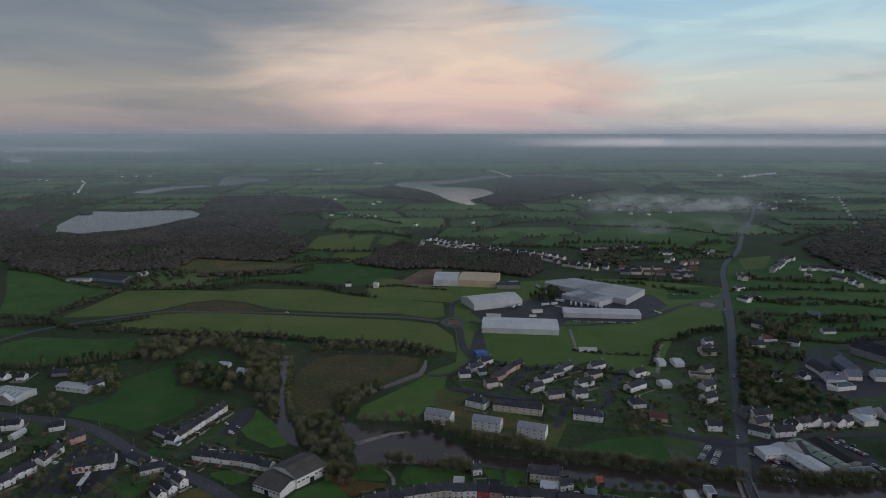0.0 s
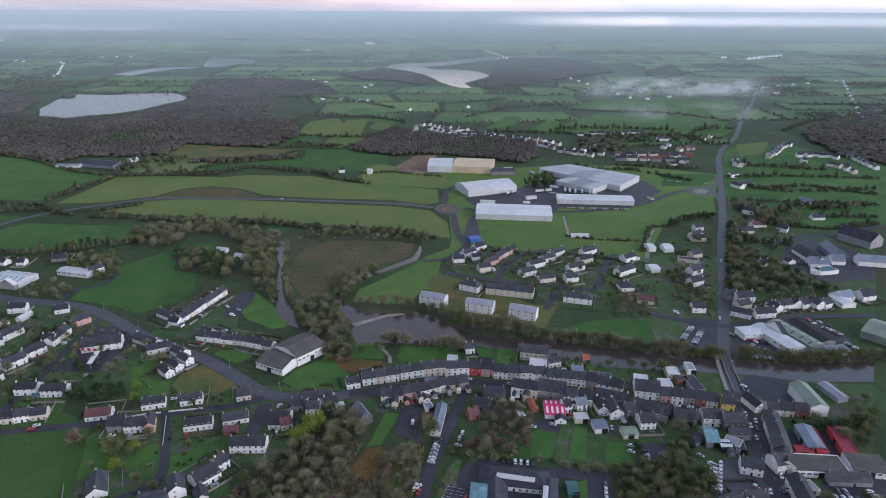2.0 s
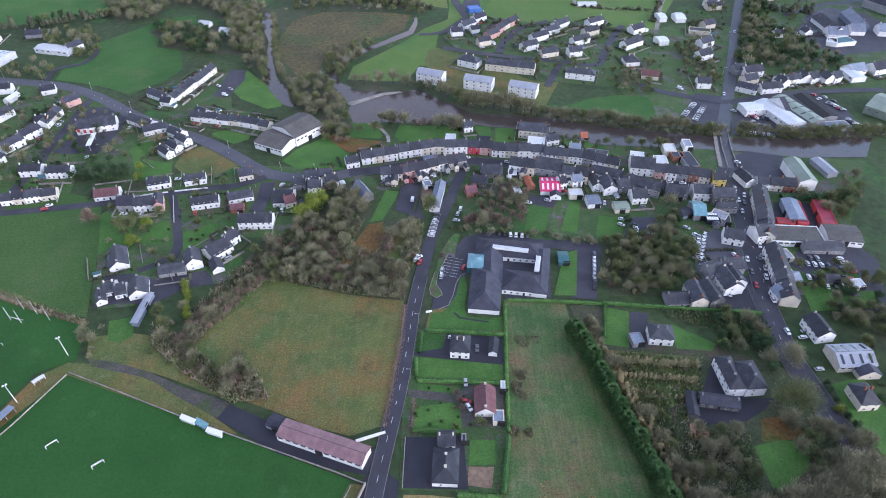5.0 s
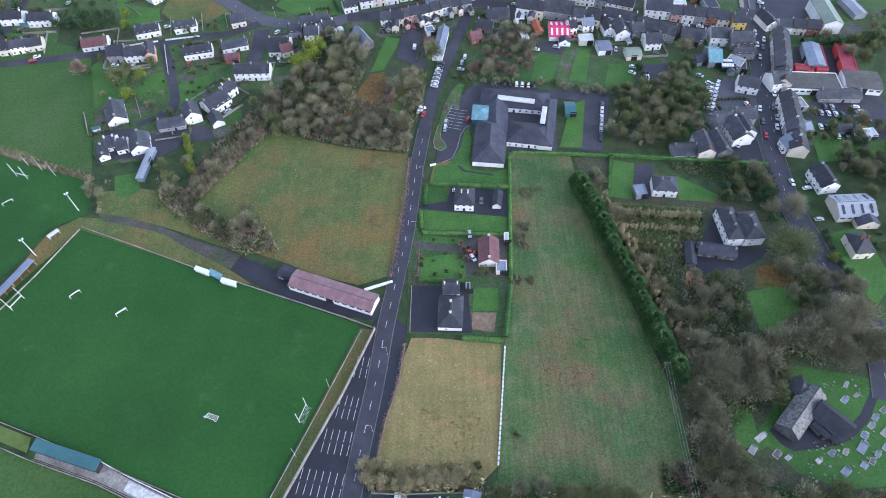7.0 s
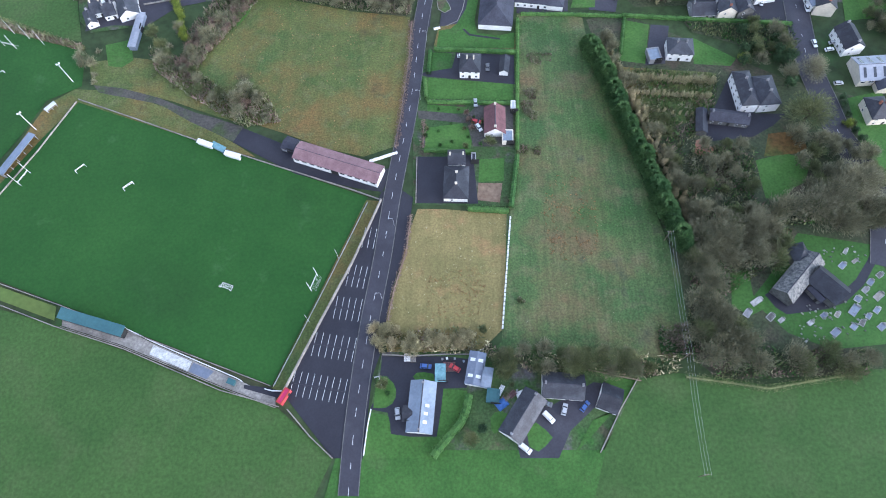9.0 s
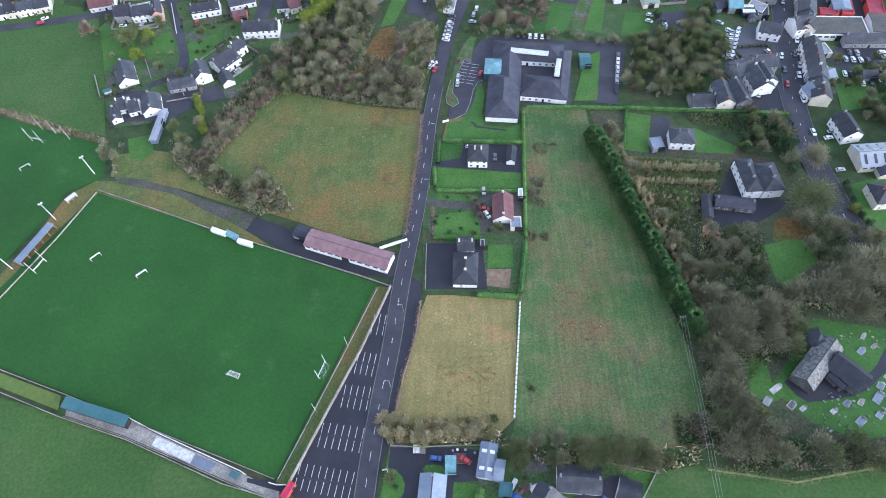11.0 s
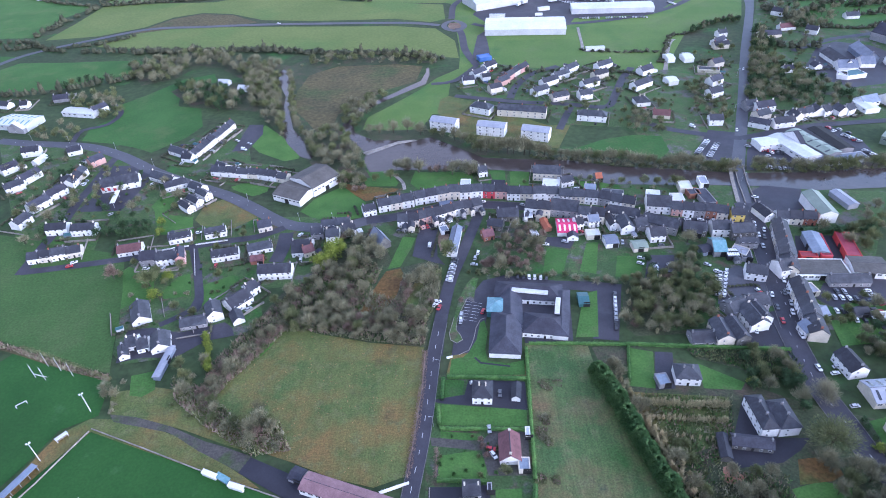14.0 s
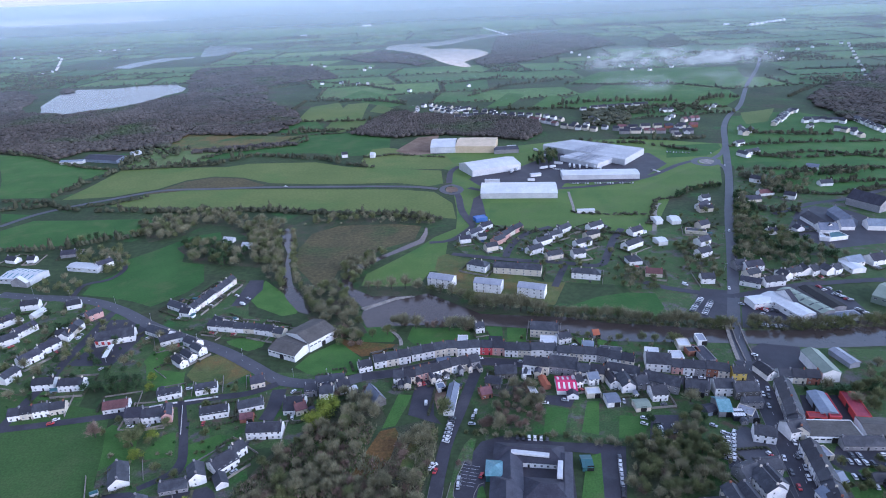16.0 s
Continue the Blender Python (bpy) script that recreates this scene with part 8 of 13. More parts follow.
# ---- the far patchwork of small hedged fields ----
def patchwork():
    """Small fields in uneven rows, hedged all round, wherever nothing else lies."""
    rng = random.Random(4)
    verts, faces, spots = [], [], []
    y, row = 930.0, 0
    while y < 4100:
        deep = 85 + y * 0.045 + rng.uniform(-20, 30)
        x = -y * 0.95 - 250 + rng.uniform(-60, 0)
        while x < y * 0.95 + 250:
            wide = (110 + y * 0.05) * rng.uniform(0.6, 1.6)
            cx, cy = x + wide / 2, y + deep / 2
            if not any(inside(cx, cy, c) or inside(x + 8, cy, c) or inside(x + wide - 8, cy, c) for c in KEEP_CLEAR):
                skew = noise.noise((x / 700, y / 700, 0.5)) * 50
                corners = []
                for u, v in ((0, 0), (1, 0), (1, 1), (0, 1)):
                    px, py = x + wide * u, y + deep * v
                    d = noise.noise_vector((px / 260, py / 260, 7.7))
                    corners.append((px + d.x * 60 + skew, py + d.y * 55 + noise.noise((px / 420, row * 0.37, 1.0)) * 55))
                o = len(verts)
                steps = 5
                for k in range(steps + 1):
                    t = k / steps
                    for a, b in ((corners[0], corners[1]), (corners[3], corners[2])):
                        px, py = a[0] + (b[0] - a[0]) * t, a[1] + (b[1] - a[1]) * t
                        bow = math.sin(t * math.pi) * 6
                        verts.append((px, py + bow, rise(py + bow) + 0.03))
                # rows that span the slope are cut in three so that they lie on it
                faces += [(o + 2 * k, o + 2 * k + 2, o + 2 * k + 3, o + 2 * k + 1) for k in range(steps)]
                gap = 5 + y * 0.0016
                for a, b, chance in ((corners[0], corners[1], 0.92), (corners[0], corners[3], 0.85)):
                    if rng.random() < chance:
                        d = math.hypot(b[0] - a[0], b[1] - a[1])
                        for k in range(int(d / gap)):
                            t = (k + rng.random()) * gap / d
                            px, py = a[0] + (b[0] - a[0]) * t, a[1] + (b[1] - a[1]) * t
                            if any(inside(px, py, c) for c in KEEP_CLEAR):
                                continue
                            tall = rng.uniform(2.4, 5.0) * (2.2 if rng.random() < 0.3 else 1)
                            spots.append((px, py, gap * rng.uniform(0.4, 0.75), tall))
                if rng.random() < 0.24:
                    for k in range(int(wide * deep / 260)):
                        px, py = cx + rng.uniform(-0.42, 0.42) * wide, cy + rng.uniform(-0.42, 0.42) * deep
                        spots.append((px, py, rng.uniform(3, 6), rng.uniform(5, 10)))
            x += wide
        y += deep
        row += 1
    tagged(new("far_fields", mesh_of("far_fields", verts, faces, [M["farfield"]])), "patchwork of small green and dun pastures", "field", "", "stuff")
    clumps("far_hedgerows", "dark hedgerows and copses between far pastures", "hedgerow", spots, "farhedge", twigs=3)


patchwork()
wood("bare brown woodland below the lake", [(-791, 1108), (-1025, 1469), (-939, 1457), (-842, 1422), (-766, 1477), (-723, 1561), (-674, 1692), (-535, 1549), (-461, 1347), (-350, 1391), (-297, 1312), (-306, 1197), (-320, 1124), (-401, 1139), (-473, 1153), (-465, 1052), (-526, 1038), (-605, 1043), (-620, 992), (-688, 1037), (-760, 1061)], 8, 8)
wood("dark strip of woodland along the lake shore", [(-387, 2506), (-232, 2748), (-131, 2603), (-72, 2486), (-17, 2262), (-73, 2142), (-156, 2277), (-259, 2316)], 13, 9)
wood("bare woodland on the lake headland", [(193, 2420), (288, 3255), (421, 3428), (620, 3393), (715, 2938), (709, 2628), (456, 2373), (283, 2147), (128, 2070), (120, 2246)], 13, 10)
wood("bare brown plantation behind the factory", [(-161, 1095), (-134, 1218), (-98, 1334), (-53, 1260), (20, 1244), (127, 1203), (175, 1160), (169, 1056), (133, 998), (90, 1027), (16, 1062), (-23, 1069), (-81, 1058)], 5.5, 8)
wood("bare brown woodland beyond the lake", [(-522, 1222), (-630, 1582), (-721, 1851), (-637, 2036), (-506, 1869), (-421, 1530), (-314, 1344), (-279, 1228), (-298, 1143), (-372, 1133)], 12, 8)
wood("bare brown woodland beside the lake", [(-872, 1141), (-1377, 1868), (-1219, 1880), (-1090, 1720), (-1040, 1600), (-960, 1440), (-800, 1110)], 12, 8)
wood("far bare woodland above the lake", [(-744, 1892), (-856, 2305), (-671, 2360), (-424, 2236), (-299, 1902), (-419, 1842), (-509, 1758)], 14, 8)
wood("tree belt across the pastures", [(-410, 998), (-404, 1015), (-288, 1046), (-240, 1046), (-245, 1030), (-330, 1012)], 7, 8)
wood("wooded slope beside the far estate", [(717, 1246), (882, 1435), (1026, 1486), (1074, 1423), (752, 970), (700, 1026), (693, 1076)], 13, 8)
wood("hillside wood", [(856, 1358), (1159, 1675), (784, 1107), (682, 1050), (746, 1238)], 11, 9)
wood("shelter wood of conifers", [(865, 2694), (1073, 3025), (948, 2509), (871, 2443), (797, 2478)], 12, 11, "farhedge")
wood("shelter wood of conifers", [(265, 1191), (324, 1233), (355, 1167), (322, 1089), (287, 1086), (256, 1102)], 12, 10, "farhedge")
wood("small bare wooded island near the lake shore", [(-1087, 1829), (-1115, 1896), (-1092, 1896), (-1045, 1830), (-1054, 1804)], 9, 6, "farwood")

# ---- buildings, district by district ----
building("warehouse", 88.9, 724.8, -5.8, 89.9, 44.0, 6.5, "palesheet", "palesheet", far=True, chimneys=0, pitch=8)
building("warehouse", 62.6, 835.3, 21.8, 72.0, 44.0, 8.5, "palesheet", "palesheet", far=True, chimneys=0, pitch=12)
building("warehouse", 199.5, 780.1, -4.9, 96.7, 26.0, 6, "palesheet", "palesheet", far=True, chimneys=0, pitch=7)


def ribbed_plant(label, corners, bays, eave, ridge):
    """A broad factory hall: one wall round it and a row of shallow gabled roof bays side by side."""
    a, b, c, d = (Vector(p) for p in corners)
    mid = (a + b + c + d) / 4
    ob = thing("factory", label, "factory", pose(mid.x, mid.y, 0))
    a, b, c, d = (p - mid for p in (a, b, c, d))
    bm = bmesh.new()
    low = [bm.verts.new((p.x, p.y, -0.3)) for p in (d, c, b, a)]
    top = [bm.verts.new((p.x, p.y, eave)) for p in (d, c, b, a)]
    bm.faces.new(top)
    for i in range(4):
        bm.faces.new((low[i], low[(i + 1) % 4], top[(i + 1) % 4], top[i]))
    bmesh.ops.recalc_face_normals(bm, faces=bm.faces[:])
    part("wall", bm, M["palesheet"], ob)
    for k in range(bays):
        bm = bmesh.new()
        ends = []
        for t, up in ((k / bays, 0.02), ((k + 0.5) / bays, ridge), ((k + 1) / bays, 0.02)):
            for p, q in ((a, b), (d, c)):
                v = p + (q - p) * t
                ends.append(bm.verts.new((v.x, v.y, eave + up)))
        bm.faces.new((ends[0], ends[1], ends[3], ends[2]))
        bm.faces.new((ends[2], ends[3], ends[5], ends[4]))
        bm.faces.new((ends[0], ends[2], ends[4]))
        bm.faces.new((ends[1], ends[5], ends[3]))
        bmesh.ops.recalc_face_normals(bm, faces=bm.faces[:])
        part("roof_bay", bm, M["palesheet"], ob)
        v = a + (d - a) * 0.5 + (b - a + c - d) * 0.5 * (k + 0.25) / bays
        w = (d - a).normalized()
        part("rooflight", boxes([(-0.9, -14, 0, 0.9, 14, 0.12)]), M["silver"], ob, "grey rooflight strip").matrix_basis = pose(v.x, v.y, eave + ridge * 0.5 + 0.3, 0, 0, math.degrees(math.atan2(w.y, w.x)) - 90)
    return ob


ribbed_plant("broad white factory hall with many shallow roof bays", [(150.5, 931.7), (200.6, 954.0), (288.6, 884.0), (245.9, 829.4)], 11, 8.0, 2.2)
ribbed_plant("lower white factory hall in front of the plant", [(164.8, 866.5), (195.9, 888.7), (234.6, 845.5), (206.4, 818.8)], 6, 6.0, 1.6)
building("warehouse", 1.3, 968.5, -4.0, 38.1, 60.0, 9, "palesheet", "palesheet", far=True, chimneys=0, pitch=8)
building("warehouse", 52.9, 962.0, -9.3, 60.3, 60.0, 10, "tan", "tan", far=True, chimneys=0, pitch=8)
building("warehouse", 94.3, 932.2, 1.7, 36.6, 22.0, 6, "grey", "greyroof", far=True, chimneys=0, pitch=10)
building("shed", 152.8, 645.6, -1.1, 19.0, 6.0, 3, "white", "palesheet", far=True, chimneys=0, windows=False, pitch=10)
building("shed", 119.5, 793.7, 13.9, 14.2, 5.0, 3.5, "white", "palesheet", far=True, chimneys=0, windows=False, pitch=5)
building("shed", 61.1, 773.3, -7.8, 18.8, 5.0, 3.5, "white", "palesheet", far=True, chimneys=0, windows=False, pitch=5)
building("shed", 36.7, 631.6, 17.5, 12.9, 10.0, 4, "bluesheet", "bluesheet", form="flat", far=True, chimneys=0, windows=False)
building("warehouse", -534.7, 978.3, -17.8, 65.8, 30.0, 5, "bluegrey", "greyroof", far=True, chimneys=0, pitch=12)
building("warehouse", -583.7, 968.1, 2.3, 35.7, 12.0, 4, "palesheet", "bluegrey", far=True, chimneys=0, pitch=10)
building("warehouse", -502.1, 1009.0, 49.4, 13.1, 14.0, 5, "palesheet", "palesheet", far=True, chimneys=0, pitch=10)
building("farmhouse", -150.8, 938.7, 14.5, 8.6, 9.0, 5, "white", "slate", far=True)
building("shed", -106.9, 929.9, -9.0, 7.0, 8.0, 5, "white", "palesheet", far=True, chimneys=0, windows=False)


def house_row(a, b, count, wall, roof, depth=9.0, eave=5.0):
    """Like houses in a line, one beside the other."""
    turn = math.degrees(math.atan2(b[1] - a[1], b[0] - a[0]))
    gap = math.hypot(b[0] - a[0], b[1] - a[1]) / count
    rng = random.Random(int(a[0] * 3 + b[1]))
    for k in range(count):
        t = (k + 0.5) / count
        building("house", a[0] + (b[0] - a[0]) * t + rng.uniform(-2, 2), a[1] + (b[1] - a[1]) * t + rng.uniform(-3, 3), turn + rng.uniform(-6, 6), gap * rng.uniform(0.66, 0.86), depth, eave * rng.uniform(0.9, 1.1), rng.choice(wall), rng.choice(roof), far=True, chimneys=0)


house_row((20, 1281), (61, 1304), 3, ("white",), ("slate",))
house_row((24, 1209), (73, 1221), 4, ("white", "cream"), ("slate",))
house_row((73, 1226), (154, 1180), 6, ("white", "white", "cream"), ("slate", "greyroof"))
house_row((154, 1180), (206, 1108), 6, ("white", "grey"), ("slate", "brownroof"))
house_row((206, 1090), (262, 1050), 5, ("white", "cream"), ("slate",))
house_row((293, 1061), (433, 1052), 7, ("grey", "brick", "cream"), ("brownroof", "greyroof"))
house_row((288, 1026), (408, 1012), 6, ("grey", "cream"), ("brownroof", "greyroof"))
house_row((292, 1251), (414, 1267), 7, ("cream", "white", "grey"), ("slate", "greyroof"))
house_row((557, 1045), (638, 1153), 6, ("white",), ("greyroof", "slate"))
house_row((614, 1068), (676, 1045), 5, ("white", "cream"), ("slate",))
house_row((620, 985), (650, 970), 3, ("white",), ("slate", "greyroof"))
house_row((700, 1064), (692, 974), 4, ("white",), ("slate", "greyroof"))
house_row((486, 1023), (478, 973), 3, ("white", "cream"), ("slate",))
house_row((412, 1193), (440, 1200), 2, ("white",), ("slate",))
house_row((419, 1093), (457, 1116), 3, ("grey", "cream"), ("brownroof",))
building("apartments", -5.3, 476.2, -22.0, 21.9, 11.0, 8, "white", "silver", far=True, pitch=22,chimneys=0)
building("apartments", 32.9, 464.1, -17.9, 22.8, 11.0, 8, "white", "silver", far=True, pitch=22,chimneys=0)
building("apartments", 67.1, 452.5, -20.5, 22.0, 11.0, 8, "white", "silver", far=True, pitch=22,chimneys=0)
building("house", 27.0, 505.6, -28.5, 18.1, 10.0, 6, "white", "slate", form="hip", far=True)
building("house", 60.7, 495.8, -14.9, 41.2, 10.0, 6, "cream", "slate", far=True, chimneys=3)
building("house", 117.0, 481.1, -15.9, 23.8, 9.0, 5.5, "white", "slate", form="hip", far=True)
building("house", 17.9, 572.3, 10.0, 10.8, 8.0, 4.5, "white", "greyroof", far=True)
building("house", 28.3, 589.9, 43.1, 16.5, 8.0, 4.5, "white", "greyroof", far=True)
building("house", 35.0, 578.9, 15.4, 8.3, 7.0, 4, "white", "slate", far=True)
building("house", 39.9, 607.1, 42.5, 15.3, 8.0, 4.5, "white", "greyroof", far=True)
building("house", 41.6, 549.5, 21.9, 11.9, 8.0, 5, "cream", "slate", far=True)
building("house", 49.7, 565.7, 42.1, 13.7, 8.0, 5, "pink", "slate", far=True)
building("house", 56.1, 577.0, 55.2, 13.8, 8.0, 5, "pink", "slate", far=True)
building("house", 64.1, 588.5, 55.2, 14.3, 8.0, 5, "cream", "slate", far=True)
building("house", 71.3, 596.8, 49.8, 13.5, 8.0, 5, "pink", "slate", far=True)
building("house", 81.3, 539.2, 30.4, 16.0, 8.0, 5, "white", "slate", far=True)
building("house", 92.5, 559.6, 33.4, 18.2, 8.0, 5, "white", "slate", far=True)
building("house", 105.4, 573.8, 32.3, 17.0, 8.0, 5, "white", "slate", far=True)
building("house", 116.7, 589.2, 41.6, 19.2, 8.0, 5, "white", "slate", far=True)
building("house", 97.0, 524.8, 18.9, 15.6, 8.0, 4.5, "cream", "slate", far=True)
building("house", 119.4, 525.8, 13.8, 11.7, 9.0, 5, "white", "slate", far=True)
building("house", 128.7, 551.1, 27.8, 17.8, 8.0, 5, "white", "slate", far=True)
building("house", 141.8, 570.9, 28.6, 15.8, 8.0, 5, "cream", "slate", far=True)
building("house", 150.1, 594.0, 32.0, 18.2, 8.0, 5, "white", "slate", far=True)
building("house", 185.6, 575.6, 32.6, 14.6, 9.0, 5, "white", "greyroof", far=True)
building("house", 173.6, 543.2, 34.2, 21.5, 9.0, 5, "white", "slate", far=True)
building("house", 164.7, 507.4, 6.5, 11.9, 12.0, 4, "white", "slate", form="hip", far=True)
building("bungalow", 174.1, 480.5, -14.6, 13.6, 9.0, 3.5, "cream", "brownroof", far=True)
building("house", 21.1, 398.2, 10.5, 6.3, 8.0, 4.5, "white", "slate")
building("house", 66.8, 389.7, -11.2, 19.0, 11.0, 6.5, "cream", "slate")
building("house", 78.4, 379.2, 15.3, 9.0, 8.0, 4.5, "white", "slate")
building("shed", 101.8, 383.6, 5.7, 4.5, 7.0, 3.5, "grey", "tileroof", chimneys=0, windows=False)
building("shed", 217.4, 606.7, 6.9, 7.3, 14.0, 4, "white", "palesheet", far=True, chimneys=0, windows=False, pitch=12)
building("shed", 234.4, 604.8, 3.7, 9.5, 14.0, 4, "white", "palesheet", far=True, chimneys=0, windows=False, pitch=12)
building("shed", 235.3, 608.0, -6.4, 6.7, 12.0, 4, "white", "palesheet", far=True, chimneys=0, windows=False, pitch=12)
building("shed", 202.3, 549.5, 11.7, 9.3, 12.0, 4, "white", "palesheet", far=True, chimneys=0, windows=False, pitch=12)
building("house", 244.9, 573.3, -15.3, 19.2, 9.0, 3, "cream", "slate", form="flat", far=True)
building("house", 255.9, 585.5, 25.1, 12.2, 9.0, 5, "cream", "greyroof", far=True)
building("house", 239.6, 543.7, 30.1, 14.3, 9.0, 5, "white", "greyroof", far=True)
building("house", 230.1, 517.4, 23.3, 13.3, 9.0, 5, "white", "slate", far=True)
building("house", 212.3, 464.0, -5.0, 10.7, 9.0, 5, "white", "slate", far=True)
building("house", 279.9, 646.5, 35.6, 16.8, 8.0, 4.5, "white", "greyroof", far=True)
building("house", 291.2, 669.5, 15.8, 10.4, 8.0, 4.5, "white", "slate", far=True)
building("house", 277.9, 634.5, 7.1, 15.3, 8.0, 4.5, "cream", "slate", far=True)
building("house", 379.2, 730.7, -46.5, 15.3, 9.0, 5, "white", "slate", far=True)
building("bungalow", 338.1, 660.9, 2.8, 23.0, 10.0, 3.5, "cream", "greyroof", far=True)
building("bungalow", 365.2, 681.5, 6.9, 17.1, 9.0, 3.5, "white", "brownroof", far=True)
building("house", 384.8, 665.1, -37.8, 11.9, 9.0, 5, "white", "slate", far=True)
building("bungalow", 449.1, 709.2, 1.2, 14.8, 9.0, 3.5, "white", "slate", far=True)
building("shed", 471.6, 777.1, -30.2, 14.5, 9.0, 4, "white", "bluegrey", far=True, chimneys=0, windows=False)
building("house", 418.0, 852.8, -69.1, 18.3, 9.0, 4.5, "white", "slate", far=True)
building("house", 433.5, 863.2, 22.6, 24.5, 9.0, 4.5, "white", "slate", far=True)
building("house", 439.1, 915.4, 29.9, 16.9, 9.0, 5, "white", "slate", far=True)
building("house", 485.0, 991.6, 36.7, 34.1, 9.0, 5, "white", "slate", far=True)
building("bungalow", 314.6, 564.5, 3.5, 9.0, 8.0, 3.5, "white", "greyroof", far=True)
building("bungalow", 342.4, 567.9, -80.3, 8.0, 8.0, 3.5, "white", "greyroof", far=True)
building("school", 368.8, 580.4, -88.5, 38.9, 14.0, 4, "white", "slate", far=True)
building("school", 367.5, 564.2, -6.1, 17.4, 14.0, 4, "white", "bluegrey", far=True)
building("school", 399.3, 592.4, -96.0, 33.5, 14.0, 5, "bluegrey", "bluegrey", far=True)
building("school", 389.5, 571.0, -6.2, 12.4, 14.0, 4, "white", "bluegrey", far=True)
building("school", 423.5, 565.8, -11.7, 31.6, 14.0, 5, "white", "bluegrey", far=True)
building("school", 355.1, 545.1, -26.0, 8.2, 12.0, 3.5, "white", "palesheet", form="flat", far=True)
building("school", 364.5, 545.7, 11.1, 19.4, 12.0, 3.5, "white", "greensheet", form="flat", far=True)
building("school", 448.5, 627.8, -63.1, 35.3, 22.0, 8, "grey", "greyroof", far=True)
building("house", 249.0, 487.3, 7.7, 10.3, 9.0, 5.5, "grey", "slate", far=True)
building("house", 258.5, 483.4, 11.3, 16.1, 10.0, 5.5, "white", "greyroof", far=True)
building("house", 251.0, 469.4, 20.4, 12.6, 9.0, 5, "cream", "slate", far=True)
building("house", 244.0, 454.6, -32.9, 15.4, 8.0, 4.5, "white", "greyroof", far=True)
building("house", 261.5, 454.4, 8.8, 17.4, 9.0, 5, "white", "slate", far=True)
building("terrace", 274.8, 467.4, 10.1, 6.91, 8.0, 4.6, "white", "slate", chimneys=1, far=True)
building("terrace", 281.6, 468.6, 10.1, 6.91, 8.0, 4.9, "cream", "slate", chimneys=1, far=True)
building("terrace", 288.4, 469.8, 10.1, 6.91, 8.0, 5.1, "white", "slate", chimneys=1, far=True)
building("house", 275.3, 463.3, 113.3, 9.0, 9.0, 5, "white", "slate", far=True)
building("house", 296.4, 471.6, 98.6, 9.0, 9.3, 5, "white", "slate", far=True)
building("house", 302.5, 471.3, 20.7, 7.6, 9.0, 5, "white", "slate", far=True)
building("house", 314.4, 470.4, 105.8, 9.0, 9.2, 5, "white", "slate", far=True)
building("house", 321.4, 472.2, 25.6, 8.7, 9.0, 5, "white", "slate", far=True)
building("warehouse", 339.6, 477.6, -84.0, 17.6, 12.0, 4, "white", "palesheet", far=True, chimneys=0, pitch=10)
building("warehouse", 345.1, 487.2, 15.8, 16.2, 12.0, 4, "white", "bluegrey", far=True, chimneys=0)
building("house", 365.0, 488.3, 14.7, 13.7, 12.0, 5, "white", "greyroof", far=True)
building("warehouse", 251.5, 412.5, -73, 38.0, 14.0, 5.0, "white", "palesheet", far=True, chimneys=0, pitch=9, word="supermarket hall under a long white sheet roof")
building("shop", 237.0, 421.5, 8, 20.0, 13.0, 4.6, "white", "palesheet", far=True, chimneys=0, pitch=7, word="supermarket front wing under a white sheet roof")
building("warehouse", 266.4, 416.0, -72, 41.0, 12.0, 5.6, "grey", "palegreen", far=True, chimneys=0, pitch=12, bands=5, light="slate", windows=False, word="long hall with a weathered pale green roof and dark rooflights")
building("warehouse", 281.2, 420.5, -80, 36.0, 12.0, 5.6, "grey", "rubber", far=True, chimneys=0, pitch=10, windows=False, word="long hall under a black felted roof")
building("shed", 277.0, 394.5, 8, 36.0, 9.0, 3.4, "palesheet", "bluegrey", form="flat", far=True, chimneys=0, windows=False, word="low flat-roofed grey annex of the supermarket")
building("warehouse", 336.4, 420.4, -49.1, 21.7, 30.0, 6, "palegreen", "palegreen", far=True, chimneys=0, pitch=14)
building("house", -204.8, 445.6, 72.0, 7.13, 8.0, 4.6, "white", "slate", chimneys=1, far=True)
building("house", -202.6, 452.4, 72.0, 7.13, 8.0, 4.9, "cream", "slate", chimneys=1, far=True)
building("house", -200.4, 459.2, 72.0, 7.13, 8.0, 5.1, "white", "slate", chimneys=1, far=True)
building("house", -198.2, 466.0, 72.0, 7.13, 8.0, 5.4, "white", "slate", chimneys=1, far=True)
building("house", -196.0, 472.8, 72.0, 7.13, 8.0, 4.6, "cream", "slate", chimneys=1, far=True)
building("house", -193.8, 479.6, 72.0, 7.13, 8.0, 4.9, "white", "slate", chimneys=1, far=True)
building("house", -191.6, 486.4, 72.0, 7.13, 8.0, 5.1, "white", "slate", chimneys=1, far=True)
building("house", -189.4, 493.2, 72.0, 7.13, 8.0, 5.4, "cream", "slate", chimneys=1, far=True)
building("house", -178.2, 416.6, -15.4, 6.53, 8.0, 4.1, "white", "slate", chimneys=1, far=True)
building("house", -171.9, 414.9, -15.4, 6.53, 8.0, 4.4, "white", "slate", chimneys=1, far=True)
building("house", -164.9, 413.2, -11.8, 8.39, 8.0, 4.9, "white", "slate", chimneys=1, far=True)
building("house", -156.6, 411.5, -11.8, 8.39, 8.0, 4.1, "white", "slate", chimneys=1, far=True)
building("house", -148.4, 409.8, -11.8, 8.39, 8.0, 4.4, "cream", "slate", chimneys=1, far=True)
building("house", -139.9, 407.4, -19.7, 8.06, 8.0, 4.6, "white", "slate", chimneys=1, far=True)
